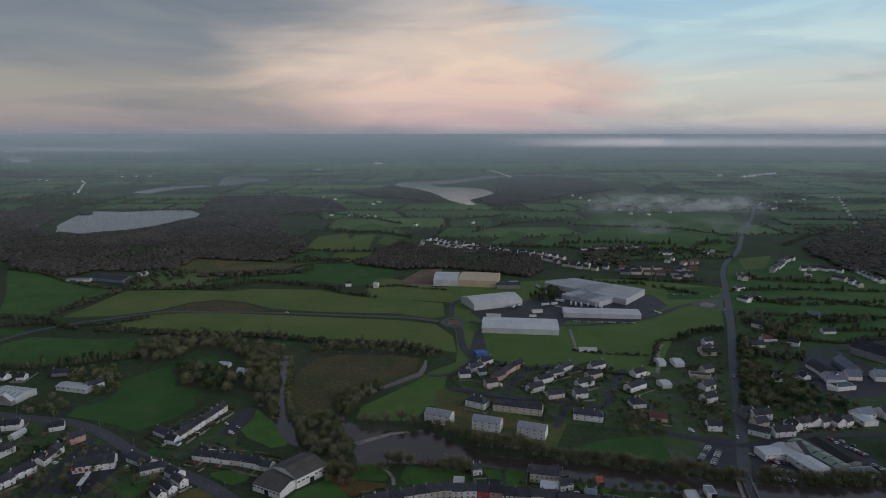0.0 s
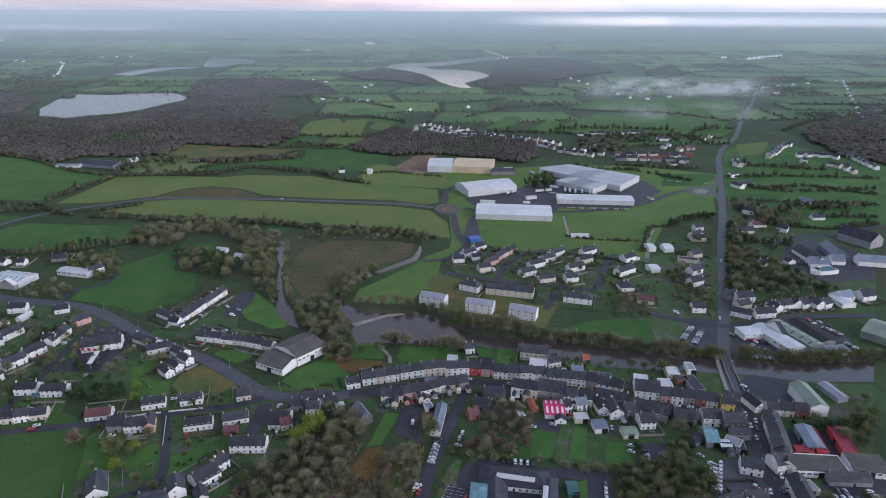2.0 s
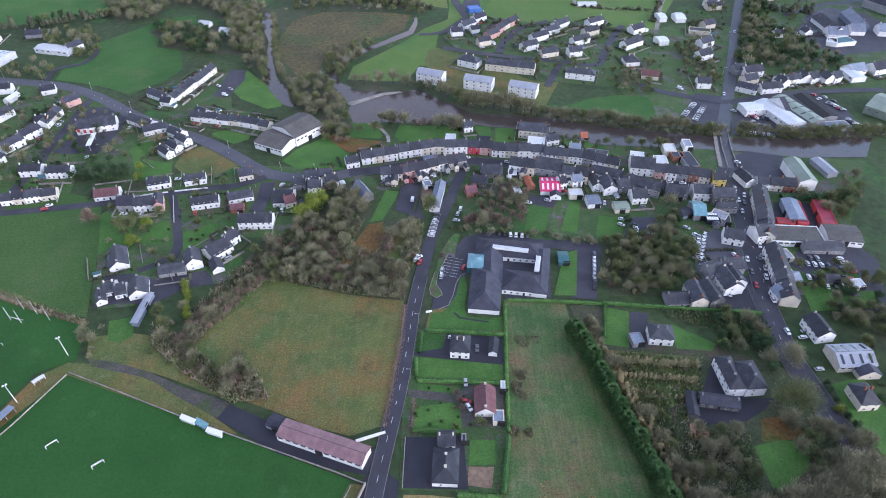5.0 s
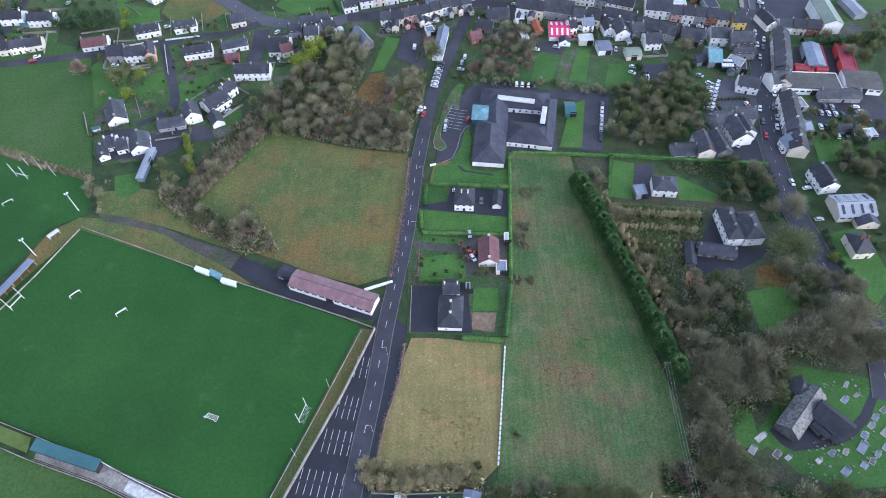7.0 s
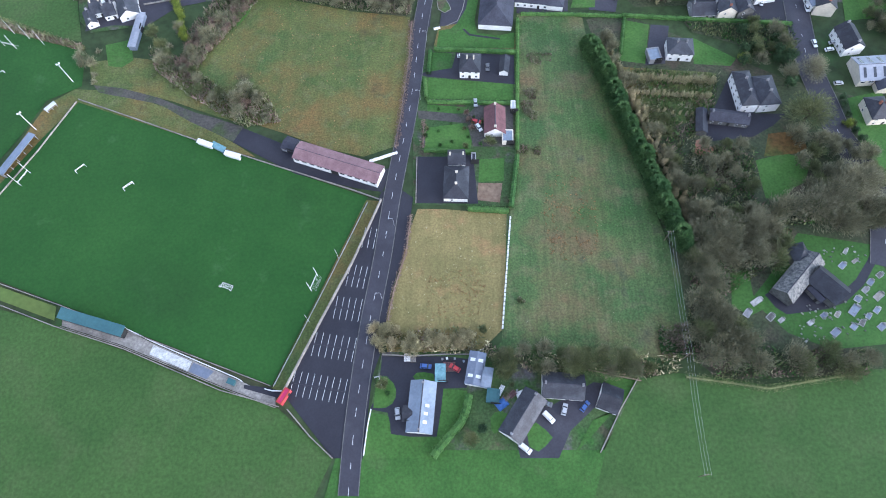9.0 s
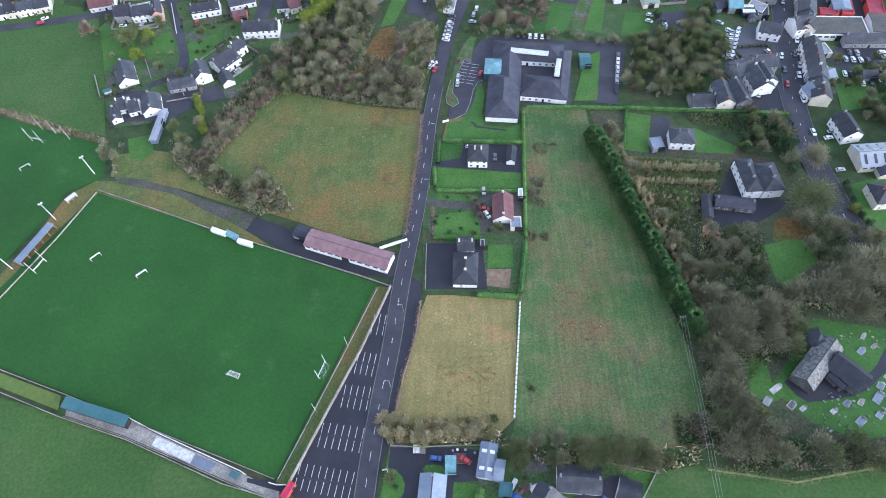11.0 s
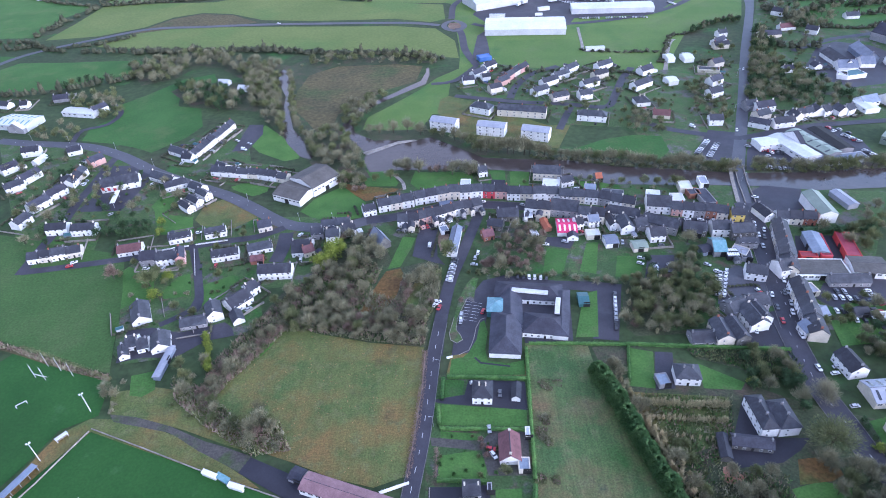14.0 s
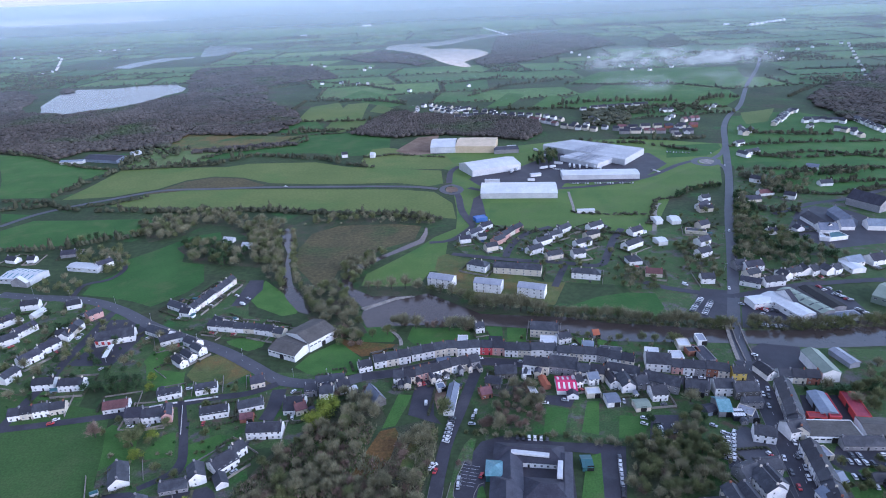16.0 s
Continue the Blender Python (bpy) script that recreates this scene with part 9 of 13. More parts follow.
building("house", -132.3, 404.7, -19.7, 8.06, 8.0, 4.9, "white", "slate", chimneys=1)
building("house", -124.7, 402.0, -19.7, 8.06, 8.0, 4.1, "cream", "slate", chimneys=1)
building("bungalow", -217.5, 450.5, -32.1, 20.6, 8.0, 3.5, "white", "slate", far=True)
building("bungalow", -207.8, 440.7, -16.4, 8.9, 8.0, 3.5, "white", "slate", far=True)
building("bungalow", -175.2, 422.1, -35.4, 11.7, 8.0, 3.5, "white", "slate", far=True)
building("bungalow", -216.1, 409.4, -29.1, 23.2, 9.0, 3.5, "white", "slate", far=True)
building("house", -203.7, 398.3, 26.5, 15.4, 8.0, 4, "white", "slate", far=True)
building("house", -185.4, 392.4, -32.9, 12.7, 8.0, 4, "white", "slate", far=True)
building("house", -185.2, 366.8, 138.1, 12.0, 6.1, 4.5, "white", "slate")
building("house", -181.7, 373.9, 141.3, 12.0, 6.0, 4.5, "white", "slate")
building("house", -178.0, 382.3, 141.5, 12.0, 6.2, 4.5, "white", "slate")
building("hall", -111.8, 378.6, -27.3, 23.4, 20.0, 5, "white", "hallroof", chimneys=0, pitch=14)
building("hall", -100.0, 394.6, 49.3, 24.8, 26.0, 7, "white", "hallroof", chimneys=0, pitch=14)
building("house", -308.4, 461.1, 23.9, 10.3, 8.0, 4, "white", "slate", far=True)
building("house", -281.8, 441.1, 51.7, 11.1, 8.0, 5, "pink", "greyroof", far=True)
building("house", -286.0, 407.4, 86.6, 7.23, 8.0, 4.6, "white", "slate", chimneys=1, far=True)
building("house", -285.5, 414.7, 86.6, 7.23, 8.0, 4.9, "cream", "slate", chimneys=1, far=True)
building("house", -285.1, 421.9, 86.6, 7.23, 8.0, 5.1, "white", "slate", chimneys=1, far=True)
building("house", -288.0, 409.2, 6.5, 8.8, 9.0, 5, "orange", "slate", far=True)
building("house", -344.4, 461.9, 12.3, 13.5, 8.0, 5, "white", "slate", far=True)
building("shed", -331.1, 448.3, 76.2, 12.4, 5.0, 3, "white", "palesheet", far=True, chimneys=0, windows=False)
building("house", -347.9, 434.4, 52.3, 12.8, 8.0, 5, "white", "greyroof", far=True)
building("house", -323.9, 419.1, 67.2, 16.9, 8.0, 5, "white", "greyroof", far=True)
building("house", -327.5, 404.8, 43.1, 13.0, 8.0, 5, "white", "slate", far=True)
building("house", -290.2, 392.7, 60.0, 15.2, 8.0, 5, "white", "greyroof", far=True)
building("house", -295.2, 377.9, 59.8, 15.2, 8.0, 5, "white", "greyroof", far=True)
building("house", -295.8, 356.1, 73.8, 12.0, 8.0, 5, "white", "slate", far=True)
building("shop", -246.2, 403.5, 16.8, 26.5, 12.0, 5, "white", "slate", far=True, word="white village store with red and white signboard panels")
building("house", -264.9, 345.4, 4.1, 13.8, 8.0, 5, "white", "slate", far=True)
building("house", -246.0, 343.6, 3.2, 15.7, 8.0, 5, "white", "slate")
building("terrace", -264.6, 314.3, 9.8, 7.04, 8.0, 4.1, "white", "slate", chimneys=1)
building("terrace", -257.7, 315.5, 9.8, 7.04, 8.0, 4.4, "cream", "slate", chimneys=1)
building("terrace", -250.2, 317.2, 14.6, 8.82, 8.0, 4.9, "white", "slate", chimneys=1)
building("terrace", -241.7, 319.4, 14.6, 8.82, 8.0, 4.1, "cream", "slate", chimneys=1)
building("bungalow", -205.9, 319.5, 12.1, 14.4, 9.0, 3.5, "white", "brownroof")
building("house", -188.7, 308.7, 2.2, 10.9, 10.0, 5, "grey", "greyroof")
building("house", -178.0, 308.0, 6.5, 12.2, 9.0, 5, "white", "slate")
building("house", -170.5, 308.8, 108.5, 12.0, 5.6, 5.5, "pink", "greyroof")
building("house", -177.6, 330.1, 16.1, 13.9, 7.0, 4.2, "white", "slate")
building("house", -155.8, 334.4, 14.8, 13.2, 7.0, 4.2, "white", "slate")
building("house", -142.5, 309.6, 12.0, 16.1, 8.0, 4.2, "white", "slate")
building("house", -124.9, 340.0, 16.9, 8.7, 9.0, 4, "cream", "greyroof")
building("bungalow", -122.5, 315.7, 16.0, 14.8, 8.0, 3.5, "white", "slate")
building("terrace", -107.0, 289.9, 1.0, 19.7, 9.0, 5.4, "white", "slate", chimneys=3)
building("shed", -121.6, 303.9, 4.7, 7.5, 6.0, 3, "brick", "brownroof", chimneys=0, windows=False)
building("house", -95.1, 313.7, 1.8, 12.1, 14.0, 3.6, "white", "slate")
building("house", -91.4, 310.1, 24.8, 6.8, 8.0, 4, "cream", "brownroof")
building("house", -88.1, 328.2, 5.3, 7.6, 8.0, 4.5, "grey", "slate")
building("house", -77.6, 324.9, 0.5, 8.3, 9.0, 5, "white", "slate")
building("warehouse", -386.8, 521.7, -12.9, 33.7, 22.0, 5, "palesheet", "palesheet", far=True, chimneys=0, pitch=10,bands=6)
building("warehouse", -338.8, 539.2, -13.9, 33.2, 12.0, 4, "palesheet", "palesheet", far=True, chimneys=0, pitch=12)
building("house", -323.8, 542.6, 59.1, 14.3, 8.0, 5, "white", "greyroof", far=True)
building("bungalow", -374.7, 575.0, 12.2, 13.8, 9.0, 3.5, "grey", "greyroof", far=True)
building("bungalow", -424.2, 564.8, -18.0, 12.4, 8.0, 3.5, "white", "slate", far=True)
building("bungalow", -404.8, 563.7, 5.2, 7.4, 8.0, 3.5, "white", "slate", far=True)
building("shed", -222.4, 597.4, -13.9, 11.0, 7.0, 3, "white", "palesheet", far=True, chimneys=0, windows=False)
building("shed", -198.4, 579.9, -13.7, 10.6, 7.0, 3, "white", "palesheet", far=True, chimneys=0, windows=False)
building("church", -47.2, 317.9, 120.5, 14.0, 7.9, 4, "stone", "bluegrey", pitch=52,chimneys=0,windows=False,word="small grey stone chapel with a steep pale roof")
building("house", -57.3, 352.9, 18.4, 8.7, 8.0, 4.5, "white", "slate")
building("terrace", -47.7, 357.8, 13.9, 8.13, 9.0, 5.4, "white", "slate", chimneys=1)
building("terrace", -39.8, 359.7, 13.9, 8.13, 9.0, 5.7, "cream", "slate", chimneys=1)
building("terrace", -31.9, 361.7, 13.9, 8.13, 9.0, 5.9, "white", "slate", chimneys=1)
building("terrace", -23.4, 364.9, 13.4, 7.82, 9.0, 5.8, "white", "slate", chimneys=1)
building("terrace", -15.8, 366.7, 13.4, 7.82, 9.0, 6.1, "white", "slate", chimneys=1)
building("terrace", -8.2, 368.5, 13.4, 7.82, 9.0, 6.3, "cream", "slate", chimneys=1)
building("terrace", 0.4, 369.7, 1.3, 7.68, 9.0, 6.6, "cream", "slate", chimneys=1)
building("terrace", 8.1, 369.8, 1.3, 7.68, 9.0, 5.8, "white", "slate", chimneys=1)
building("terrace", 15.8, 370.0, 1.3, 7.68, 9.0, 6.1, "white", "slate", chimneys=1)
building("shop", 24.6, 369.4, -8.9, 8.22, 9.0, 5.9, "red", "slate", chimneys=1)
building("shop", 32.7, 368.1, -8.9, 8.22, 9.0, 6.2, "pink", "slate", chimneys=1)
building("shop", 41.0, 365.5, -8.4, 8.85, 9.0, 5.6, "white", "slate", chimneys=1)
building("shop", 49.7, 364.2, -8.4, 8.85, 9.0, 5.9, "cream", "slate", chimneys=1)
building("shop", 57.8, 363.4, -1.6, 8.46, 9.0, 6.4, "white", "slate", chimneys=1)
building("shop", 66.3, 363.2, -1.6, 8.46, 9.0, 5.6, "white", "slate", chimneys=1)
building("shop", 75.2, 359.9, -13.1, 8.53, 9.0, 5.4, "white", "slate", chimneys=1)
building("shop", 83.6, 358.0, -13.1, 8.53, 9.0, 5.7, "cream", "slate", chimneys=1)
building("shop", 91.9, 356.1, -13.1, 8.53, 9.0, 5.9, "white", "slate", chimneys=1)
building("shop", 100.4, 353.3, -23.7, 7.77, 9.0, 6.2, "grey", "slate", chimneys=1)
building("shop", 107.6, 350.2, -23.7, 7.77, 9.0, 5.4, "white", "slate", chimneys=1)
building("shop", 114.7, 347.0, -23.7, 7.77, 9.0, 5.7, "cream", "slate", chimneys=1)
building("shop", 143.2, 338.4, -13.2, 6.78, 9.0, 5.4, "pink", "slate", chimneys=1)
building("shop", 149.8, 336.8, -13.2, 6.78, 9.0, 5.7, "white", "slate", chimneys=1)
building("shop", 156.5, 335.3, -13.2, 6.78, 9.0, 5.9, "grey", "slate", chimneys=1)
building("shop", 163.1, 333.7, -13.2, 6.78, 9.0, 6.2, "brick", "slate", chimneys=1)
building("shop", 169.7, 332.2, -13.2, 6.78, 9.0, 5.4, "cream", "slate", chimneys=1)
building("shop", 177.6, 328.8, -3.7, 8.2, 8.0, 5.5, "yellow", "slate")
building("shop", 132.7, 343.8, -11.0, 15.2, 13.0, 6, "white", "slate")
building("terrace", -33.7, 338.2, 1.4, 6.97, 9.0, 5.2, "white", "slate", chimneys=1, ext=True)
building("terrace", -26.7, 338.4, 1.4, 6.97, 9.0, 5.5, "cream", "slate", chimneys=1, ext=True)
building("terrace", -22.1, 340.4, 18.2, 5.84, 9.0, 5.6, "pink", "slate", chimneys=1, ext=True)
building("terrace", -16.6, 342.2, 18.2, 5.84, 9.0, 5.9, "pink", "slate", chimneys=1, ext=True)
building("terrace", -10.9, 343.7, 21.6, 6.66, 9.0, 5.6, "white", "slate", chimneys=1, ext=True)
building("terrace", -4.7, 346.1, 21.6, 6.66, 9.0, 5.9, "cream", "slate", chimneys=1, ext=True)
building("terrace", 1.8, 348.5, 17.7, 6.52, 9.0, 6.4, "white", "slate", chimneys=1, ext=True)
building("terrace", 8.0, 350.4, 17.7, 6.52, 9.0, 5.6, "cream", "slate", chimneys=1, ext=True)
building("terrace", 14.3, 352.4, 17.7, 6.52, 9.0, 5.9, "grey", "slate", chimneys=1, ext=True)
building("house", -0.8, 313.6, 80.9, 26.4, 6.0, 4, "white", "bluegrey")
building("shed", -7.2, 327.0, 16.6, 5.1, 6.0, 2.8, "white", "bluegrey", form="flat", chimneys=0, windows=False)
building("house", 26.0, 329.9, -17.8, 9.7, 8.0, 4, "stone", "slate")
building("house", 34.3, 340.9, 1.5, 13.7, 10.0, 4, "stone", "slate")
building("house", 19.8, 319.7, 15.7, 6.9, 8.0, 3.5, "brick", "brownroof")
building("shop", 51.0, 345.7, -17.3, 8.15, 10.0, 6.6, "white", "slate", chimneys=1, ext=True)
building("shop", 58.9, 343.3, -17.3, 8.15, 10.0, 6.9, "cream", "slate", chimneys=1, ext=True)
building("shed", 47.6, 337.9, -3.7, 5.3, 7.0, 3.5, "white", "palesheet", form="flat", chimneys=0, windows=False)
building("shed", 48.5, 320.5, 13.0, 4.0, 12.0, 3, "white", "palesheet", form="flat", chimneys=0, windows=False)
building("shed", 57.4, 328.1, 99.8, 11.0, 4.6, 2.8, "brick", "tileroof", chimneys=0, windows=False, pitch=24)
building("shop", 72.0, 343.6, -16.0, 17.8, 13.0, 6, "grey", "slate")
building("shed", 70.0, 324.3, -3.5, 12.2, 15.0, 3.2, "white", "redroof", chimneys=0, windows=False, pitch=14,bands=4,light="frame",word="shed with a bright red sheet roof and pale rooflights")
building("shop", 83.7, 336.0, -16.4, 8.29, 10.0, 6.1, "white", "slate", chimneys=1, ext=True)
building("shop", 91.7, 333.7, -16.4, 8.29, 10.0, 6.4, "cream", "slate", chimneys=1, ext=True)
building("house", 77.7, 327.2, 11.8, 4.5, 8.0, 5, "white", "slate")
building("house", 87.2, 329.1, 6.9, 6.5, 8.0, 5, "white", "bluegrey")
building("shed", 84.8, 315.7, 0.3, 8.5, 7.0, 3, "cream", "palesheet", form="flat", chimneys=0, windows=False)
building("shed", 94.0, 307.6, 4.5, 7.8, 9.0, 3.5, "white", "bluegrey", chimneys=0, windows=False, pitch=14)
building("house", 98.6, 326.8, 98.1, 12.0, 5.8, 4.5, "white", "slate")
building("house", 106.3, 322.8, 94.3, 13.0, 8.4, 5, "white", "slate")
building("shed", 109.9, 301.9, 3.6, 8.7, 8.0, 3, "cream", "palegreen", chimneys=0, windows=False, pitch=14)
building("house", 115.6, 323.2, 9.0, 8.0, 10.0, 4.5, "grey", "slate")
building("house", 122.4, 311.8, 3.4, 9.2, 10.0, 5, "white", "slate")
building("shop", 107.6, 334.2, -21.0, 20.6, 9.0, 6, "white", "slate")
building("shop", 128.2, 321.8, -29.0, 21.6, 10.0, 6, "grey", "slate")
building("shop", 147.2, 316.0, -13.0, 13.7, 9.0, 5, "stone", "slate")
building("shop", 146.4, 349.1, -3.8, 8.2, 9.0, 5, "white", "palesheet", form="flat", chimneys=0)
building("shop", 166.0, 351.5, 5.6, 8.0, 18.0, 3.5, "grey", "greyroof", form="flat", chimneys=0)
building("shed", 159.9, 357.8, 6.2, 7.8, 8.0, 3.5, "brick", "greyroof", form="flat", chimneys=0, windows=False)
building("shop", 162.2, 314.5, -3.5, 11.5, 10.0, 6, "white", "slate")
building("shop", 173.1, 310.4, 1.1, 13.8, 10.0, 6, "stone", "slate")
building("shed", 146.8, 295.5, 14.5, 6.7, 7.0, 3, "bluegrey", "greyroof", chimneys=0, windows=False, pitch=20)
building("shed", 154.6, 297.2, -3.3, 7.5, 14.0, 4, "grey", "clearglass", chimneys=0, windows=False, pitch=24,word="glazed hall behind the street with a pale turquoise roof")
building("shed", 160.7, 290.3, -3.3, 6.8, 8.0, 3, "slate", "slate", chimneys=0, windows=False, pitch=5,bands=5,light="frame",word="dark yard roof crossed by white beams")
building("shop", 173.2, 299.8, -3.4, 10.8, 6.0, 4.5, "grey", "slate")
building("shed", 168.3, 288.3, -13.5, 5.5, 8.0, 2.8, "grey", "greyroof", form="flat", chimneys=0, windows=False)
building("shop", 166.7, 271.8, -17.4, 11.0, 9.0, 5.2, "white", "slate")
building("house", 156.3, 246.7, 3.0, 11.5, 9.0, 5.5, "grey", "slate")
building("house", 150.5, 235.0, 99.2, 14.0, 10.3, 5, "white", "slate")
building("house", 144.8, 243.7, 21.7, 11.0, 10.0, 4.5, "grey", "slate")
building("house", 195.2, 329.9, 105.1, 13.0, 7.5, 4.5, "white", "slate")
building("shop", 204.3, 324.8, -9.5, 7.65, 9.0, 4.6, "white", "slate", chimneys=1)
building("shop", 211.9, 323.5, -9.5, 7.65, 9.0, 4.9, "cream", "slate", chimneys=1)
building("shop", 219.4, 322.3, -9.5, 7.65, 9.0, 5.1, "brick", "slate", chimneys=1)
building("warehouse", 230.4, 332.4, 89.5, 26.0, 10.9, 7, "white", "palegreen", chimneys=0, pitch=22,bands=0,windows=True,word="three-storey white mill building with a pale green roof")
building("warehouse", 252.2, 342.7, 101.1, 18.0, 7.4, 3.5, "silver", "silver", chimneys=0, pitch=14)
building("shed", 210.7, 295.0, -98.2, 20.0, 9.0, 4.5, "bluegrey", "bluegrey", chimneys=0, windows=False, pitch=14)
building("shed", 213.2, 292.8, -100.1, 22.0, 6.0, 4, "red", "crimson", form="flat", chimneys=0, windows=False)
building("shed", 228.3, 292.6, -100.6, 23.6, 8.0, 4, "red", "crimson", form="flat", chimneys=0, windows=False)
building("shed", 202.1, 284.9, -9.3, 9.3, 5.0, 3.5, "red", "crimson", form="flat", chimneys=0, windows=False)
building("warehouse", 202.2, 273.0, -4.8, 29.4, 15.0, 3.5, "white", "hallroof", form="flat", chimneys=0)
building("warehouse", 229.4, 273.1, -10.1, 18.5, 15.0, 4, "white", "hallroof", chimneys=0, pitch=8)
building("shop", 213.5, 263.2, -3.0, 21.6, 8.0, 3.2, "grey", "slate")
building("house", 9.5, 193.0, -4.6, 9.0, 10.0, 5, "white", "slate", form="hip")
building("garage", 25.2, 193.5, 82.6, 9.0, 4.0, 2.6, "white", "slate", chimneys=0, windows=False)
building("bungalow", 19.3, 162.6, 87.9, 13.4, 8.8, 2.9, "white", "brownroof", pitch=38)
building("shed", 24.5, 154.5, -2.1, 4.7, 6.0, 2.6, "cream", "bluegrey", form="flat", chimneys=0, windows=False)
building("shed", 27.8, 170.5, -2.3, 2.0, 5.0, 2.3, "white", "palesheet", form="flat", chimneys=0, windows=False)
building("bungalow", 1.8, 131.7, 86.6, 15.0, 9.9, 3.4, "white", "slate", form="hip")
building("bungalow", 2.2, 144.0, 0.3, 7.1, 7.0, 3.2, "white", "slate")
building("shed", 9.5, 144.4, -2.0, 1.9, 4.0, 2.3, "grey", "greyroof", form="flat", chimneys=0, windows=False)
building("house", 129.4, 174.2, 92.6, 18.0, 7.3, 5.8, "white", "slate", form="hip")
building("house", 137.8, 172.8, 93.8, 15.0, 8.9, 5.8, "white", "slate", form="hip")
building("farmhouse", 120.7, 161.4, -10.7, 16.5, 6.0, 3, "stone", "greyroof")
building("bungalow", -176.1, 258.2, 114.9, 16.0, 9.9, 3, "white", "slate")
building("house", -143.5, 249.7, 10.9, 13.8, 8.0, 3, "grey", "slate")
building("house", -134.3, 256.3, 114.4, 11.0, 8.3, 5, "white", "slate")
building("house", -123.4, 264.8, 48.8, 13.3, 11.0, 4.2, "white", "slate")
building("house", -118.4, 275.0, 51.2, 6.7, 8.0, 5, "white", "slate")
building("garage", -120.8, 252.2, 119.1, 9.0, 6.3, 2.7, "white", "slate", chimneys=0, windows=False)
building("house", -171.5, 235.7, 13.3, 5.7, 9.0, 3.2, "white", "slate")
building("house", -165.2, 233.9, 17.4, 5.7, 9.0, 3.2, "white", "slate")
building("house", -156.4, 234.8, 109.1, 12.0, 9.5, 3.2, "white", "slate")
building("bungalow", -173.8, 228.8, 115.7, 9.0, 4.9, 2.8, "white", "slate")
building("shed", -149.6, 220.5, 87.4, 21.0, 3.3, 2.6, "bluegrey", "silver", chimneys=0, windows=False, pitch=10)
building("hall", -48.1, 142.6, -20.7, 38.8, 8.4, 3.9, "white", "pinkroof", pitch=17,word="long white sports clubhouse under a faded pink-brown sheet roof",chimneys=0)
building("shed", -69.7, 153.1, -23.2, 5.8, 6.0, 2.6, "grey", "greyroof", chimneys=0, windows=False, pitch=18)
building("house", 105.4, 199.2, -5.9, 11.3, 9.0, 5, "white", "slate", form="hip")
building("bungalow", -12.7, 39.9, 84.3, 18.0, 8.9, 3, "white", "bluegrey", pitch=30)
building("shed", -17.7, 37.7, -4.4, 3.2, 5.0, 2.6, "white", "slate", chimneys=0, windows=False)
building("bungalow", 38.4, 46.5, -5.5, 14.9, 9.0, 2.9, "white", "slate")
building("bungalow", 23.3, 36.3, 55.2, 18.0, 8.6, 3, "white", "slate")
building("garage", 54.8, 41.7, -22.1, 7.4, 9.0, 2.7, "white", "slate", chimneys=0, windows=False)
building("shed", 7.1, 53.4, 78.6, 12.0, 5.6, 3, "white", "bluegrey", chimneys=0, windows=False, pitch=14,bands=2,light="frame",word="long shed with striped blue-grey and white sheet roof")
building("shed", -5.8, 52.2, -1.1, 3.5, 6.0, 2.4, "white", "clearglass", chimneys=0, windows=False, pitch=14)
building("shed", 13.1, 43.5, -8.3, 4.6, 5.0, 2.4, "greensheet", "greensheet", form="flat", chimneys=0, windows=False)
building("warehouse", 189.6, 184.6, 2.1, 17.5, 13.0, 4, "cream", "silver", chimneys=0, pitch=22,bands=4,light="glass",word="cream-walled hall under a silver-blue sheet roof with rooflights")
building("house", 182.5, 201.8, 97.7, 13.0, 9.2, 5, "white", "slate")
building("house", 183.8, 162.5, 3.1, 8.5, 11.0, 5, "cream", "slate", form="hip")
building("house", 120.8, 223.8, 0.6, 11.9, 9.0, 3, "grey", "slate")
building("house", 130.7, 225.3, 91.4, 14.0, 8.3, 5.5, "cream", "slate")
building("house", 138.3, 225.6, 97.8, 15.0, 7.4, 5.5, "stone", "slate")
building("house", 154.2, 237.5, 99.2, 12.0, 8.9, 5, "white", "slate")
building("shed", 93.8, 197.1, 6.1, 5.6, 7.0, 2.5, "grey", "bluegrey", form="flat", chimneys=0, windows=False)
building("shed", 67.7, 255.9, -1.4, 5.4, 9.0, 2.6, "greensheet", "greensheet", chimneys=0, windows=False, pitch=15)
building("shop", 197.7, 312.9, -105.9, 7.51, 9.0, 5.2, "grey", "slate", chimneys=1)
building("shop", 195.6, 305.7, -105.9, 7.51, 9.0, 5.5, "white", "slate", chimneys=1)
building("shop", 193.6, 298.5, -105.9, 7.51, 9.0, 5.7, "cream", "slate", chimneys=1)
building("shop", 191.5, 291.2, -105.9, 7.51, 9.0, 6.0, "grey", "slate", chimneys=1)
building("shop", 189.5, 284.4, -108.0, 6.29, 9.0, 6.0, "grey", "slate", chimneys=1)
building("shop", 187.5, 278.4, -108.0, 6.29, 9.0, 5.2, "white", "slate", chimneys=1)
building("shop", 185.6, 272.4, -108.0, 6.29, 9.0, 5.5, "cream", "slate", chimneys=1)
building("shop", 183.8, 257.2, -100.7, 7.69, 9.0, 5.2, "white", "slate", chimneys=1)
building("shop", 182.4, 249.6, -100.7, 7.69, 9.0, 5.5, "cream", "slate", chimneys=1)
building("shop", 180.9, 242.1, -100.7, 7.69, 9.0, 5.7, "white", "slate", chimneys=1)
building("shop", 179.6, 235.1, -101.1, 6.43, 9.0, 6.0, "grey", "slate", chimneys=1)
building("shop", 178.3, 228.8, -101.1, 6.43, 9.0, 5.2, "white", "slate", chimneys=1)
building("shop", 177.1, 222.5, -101.1, 6.43, 9.0, 5.5, "cream", "slate", chimneys=1)
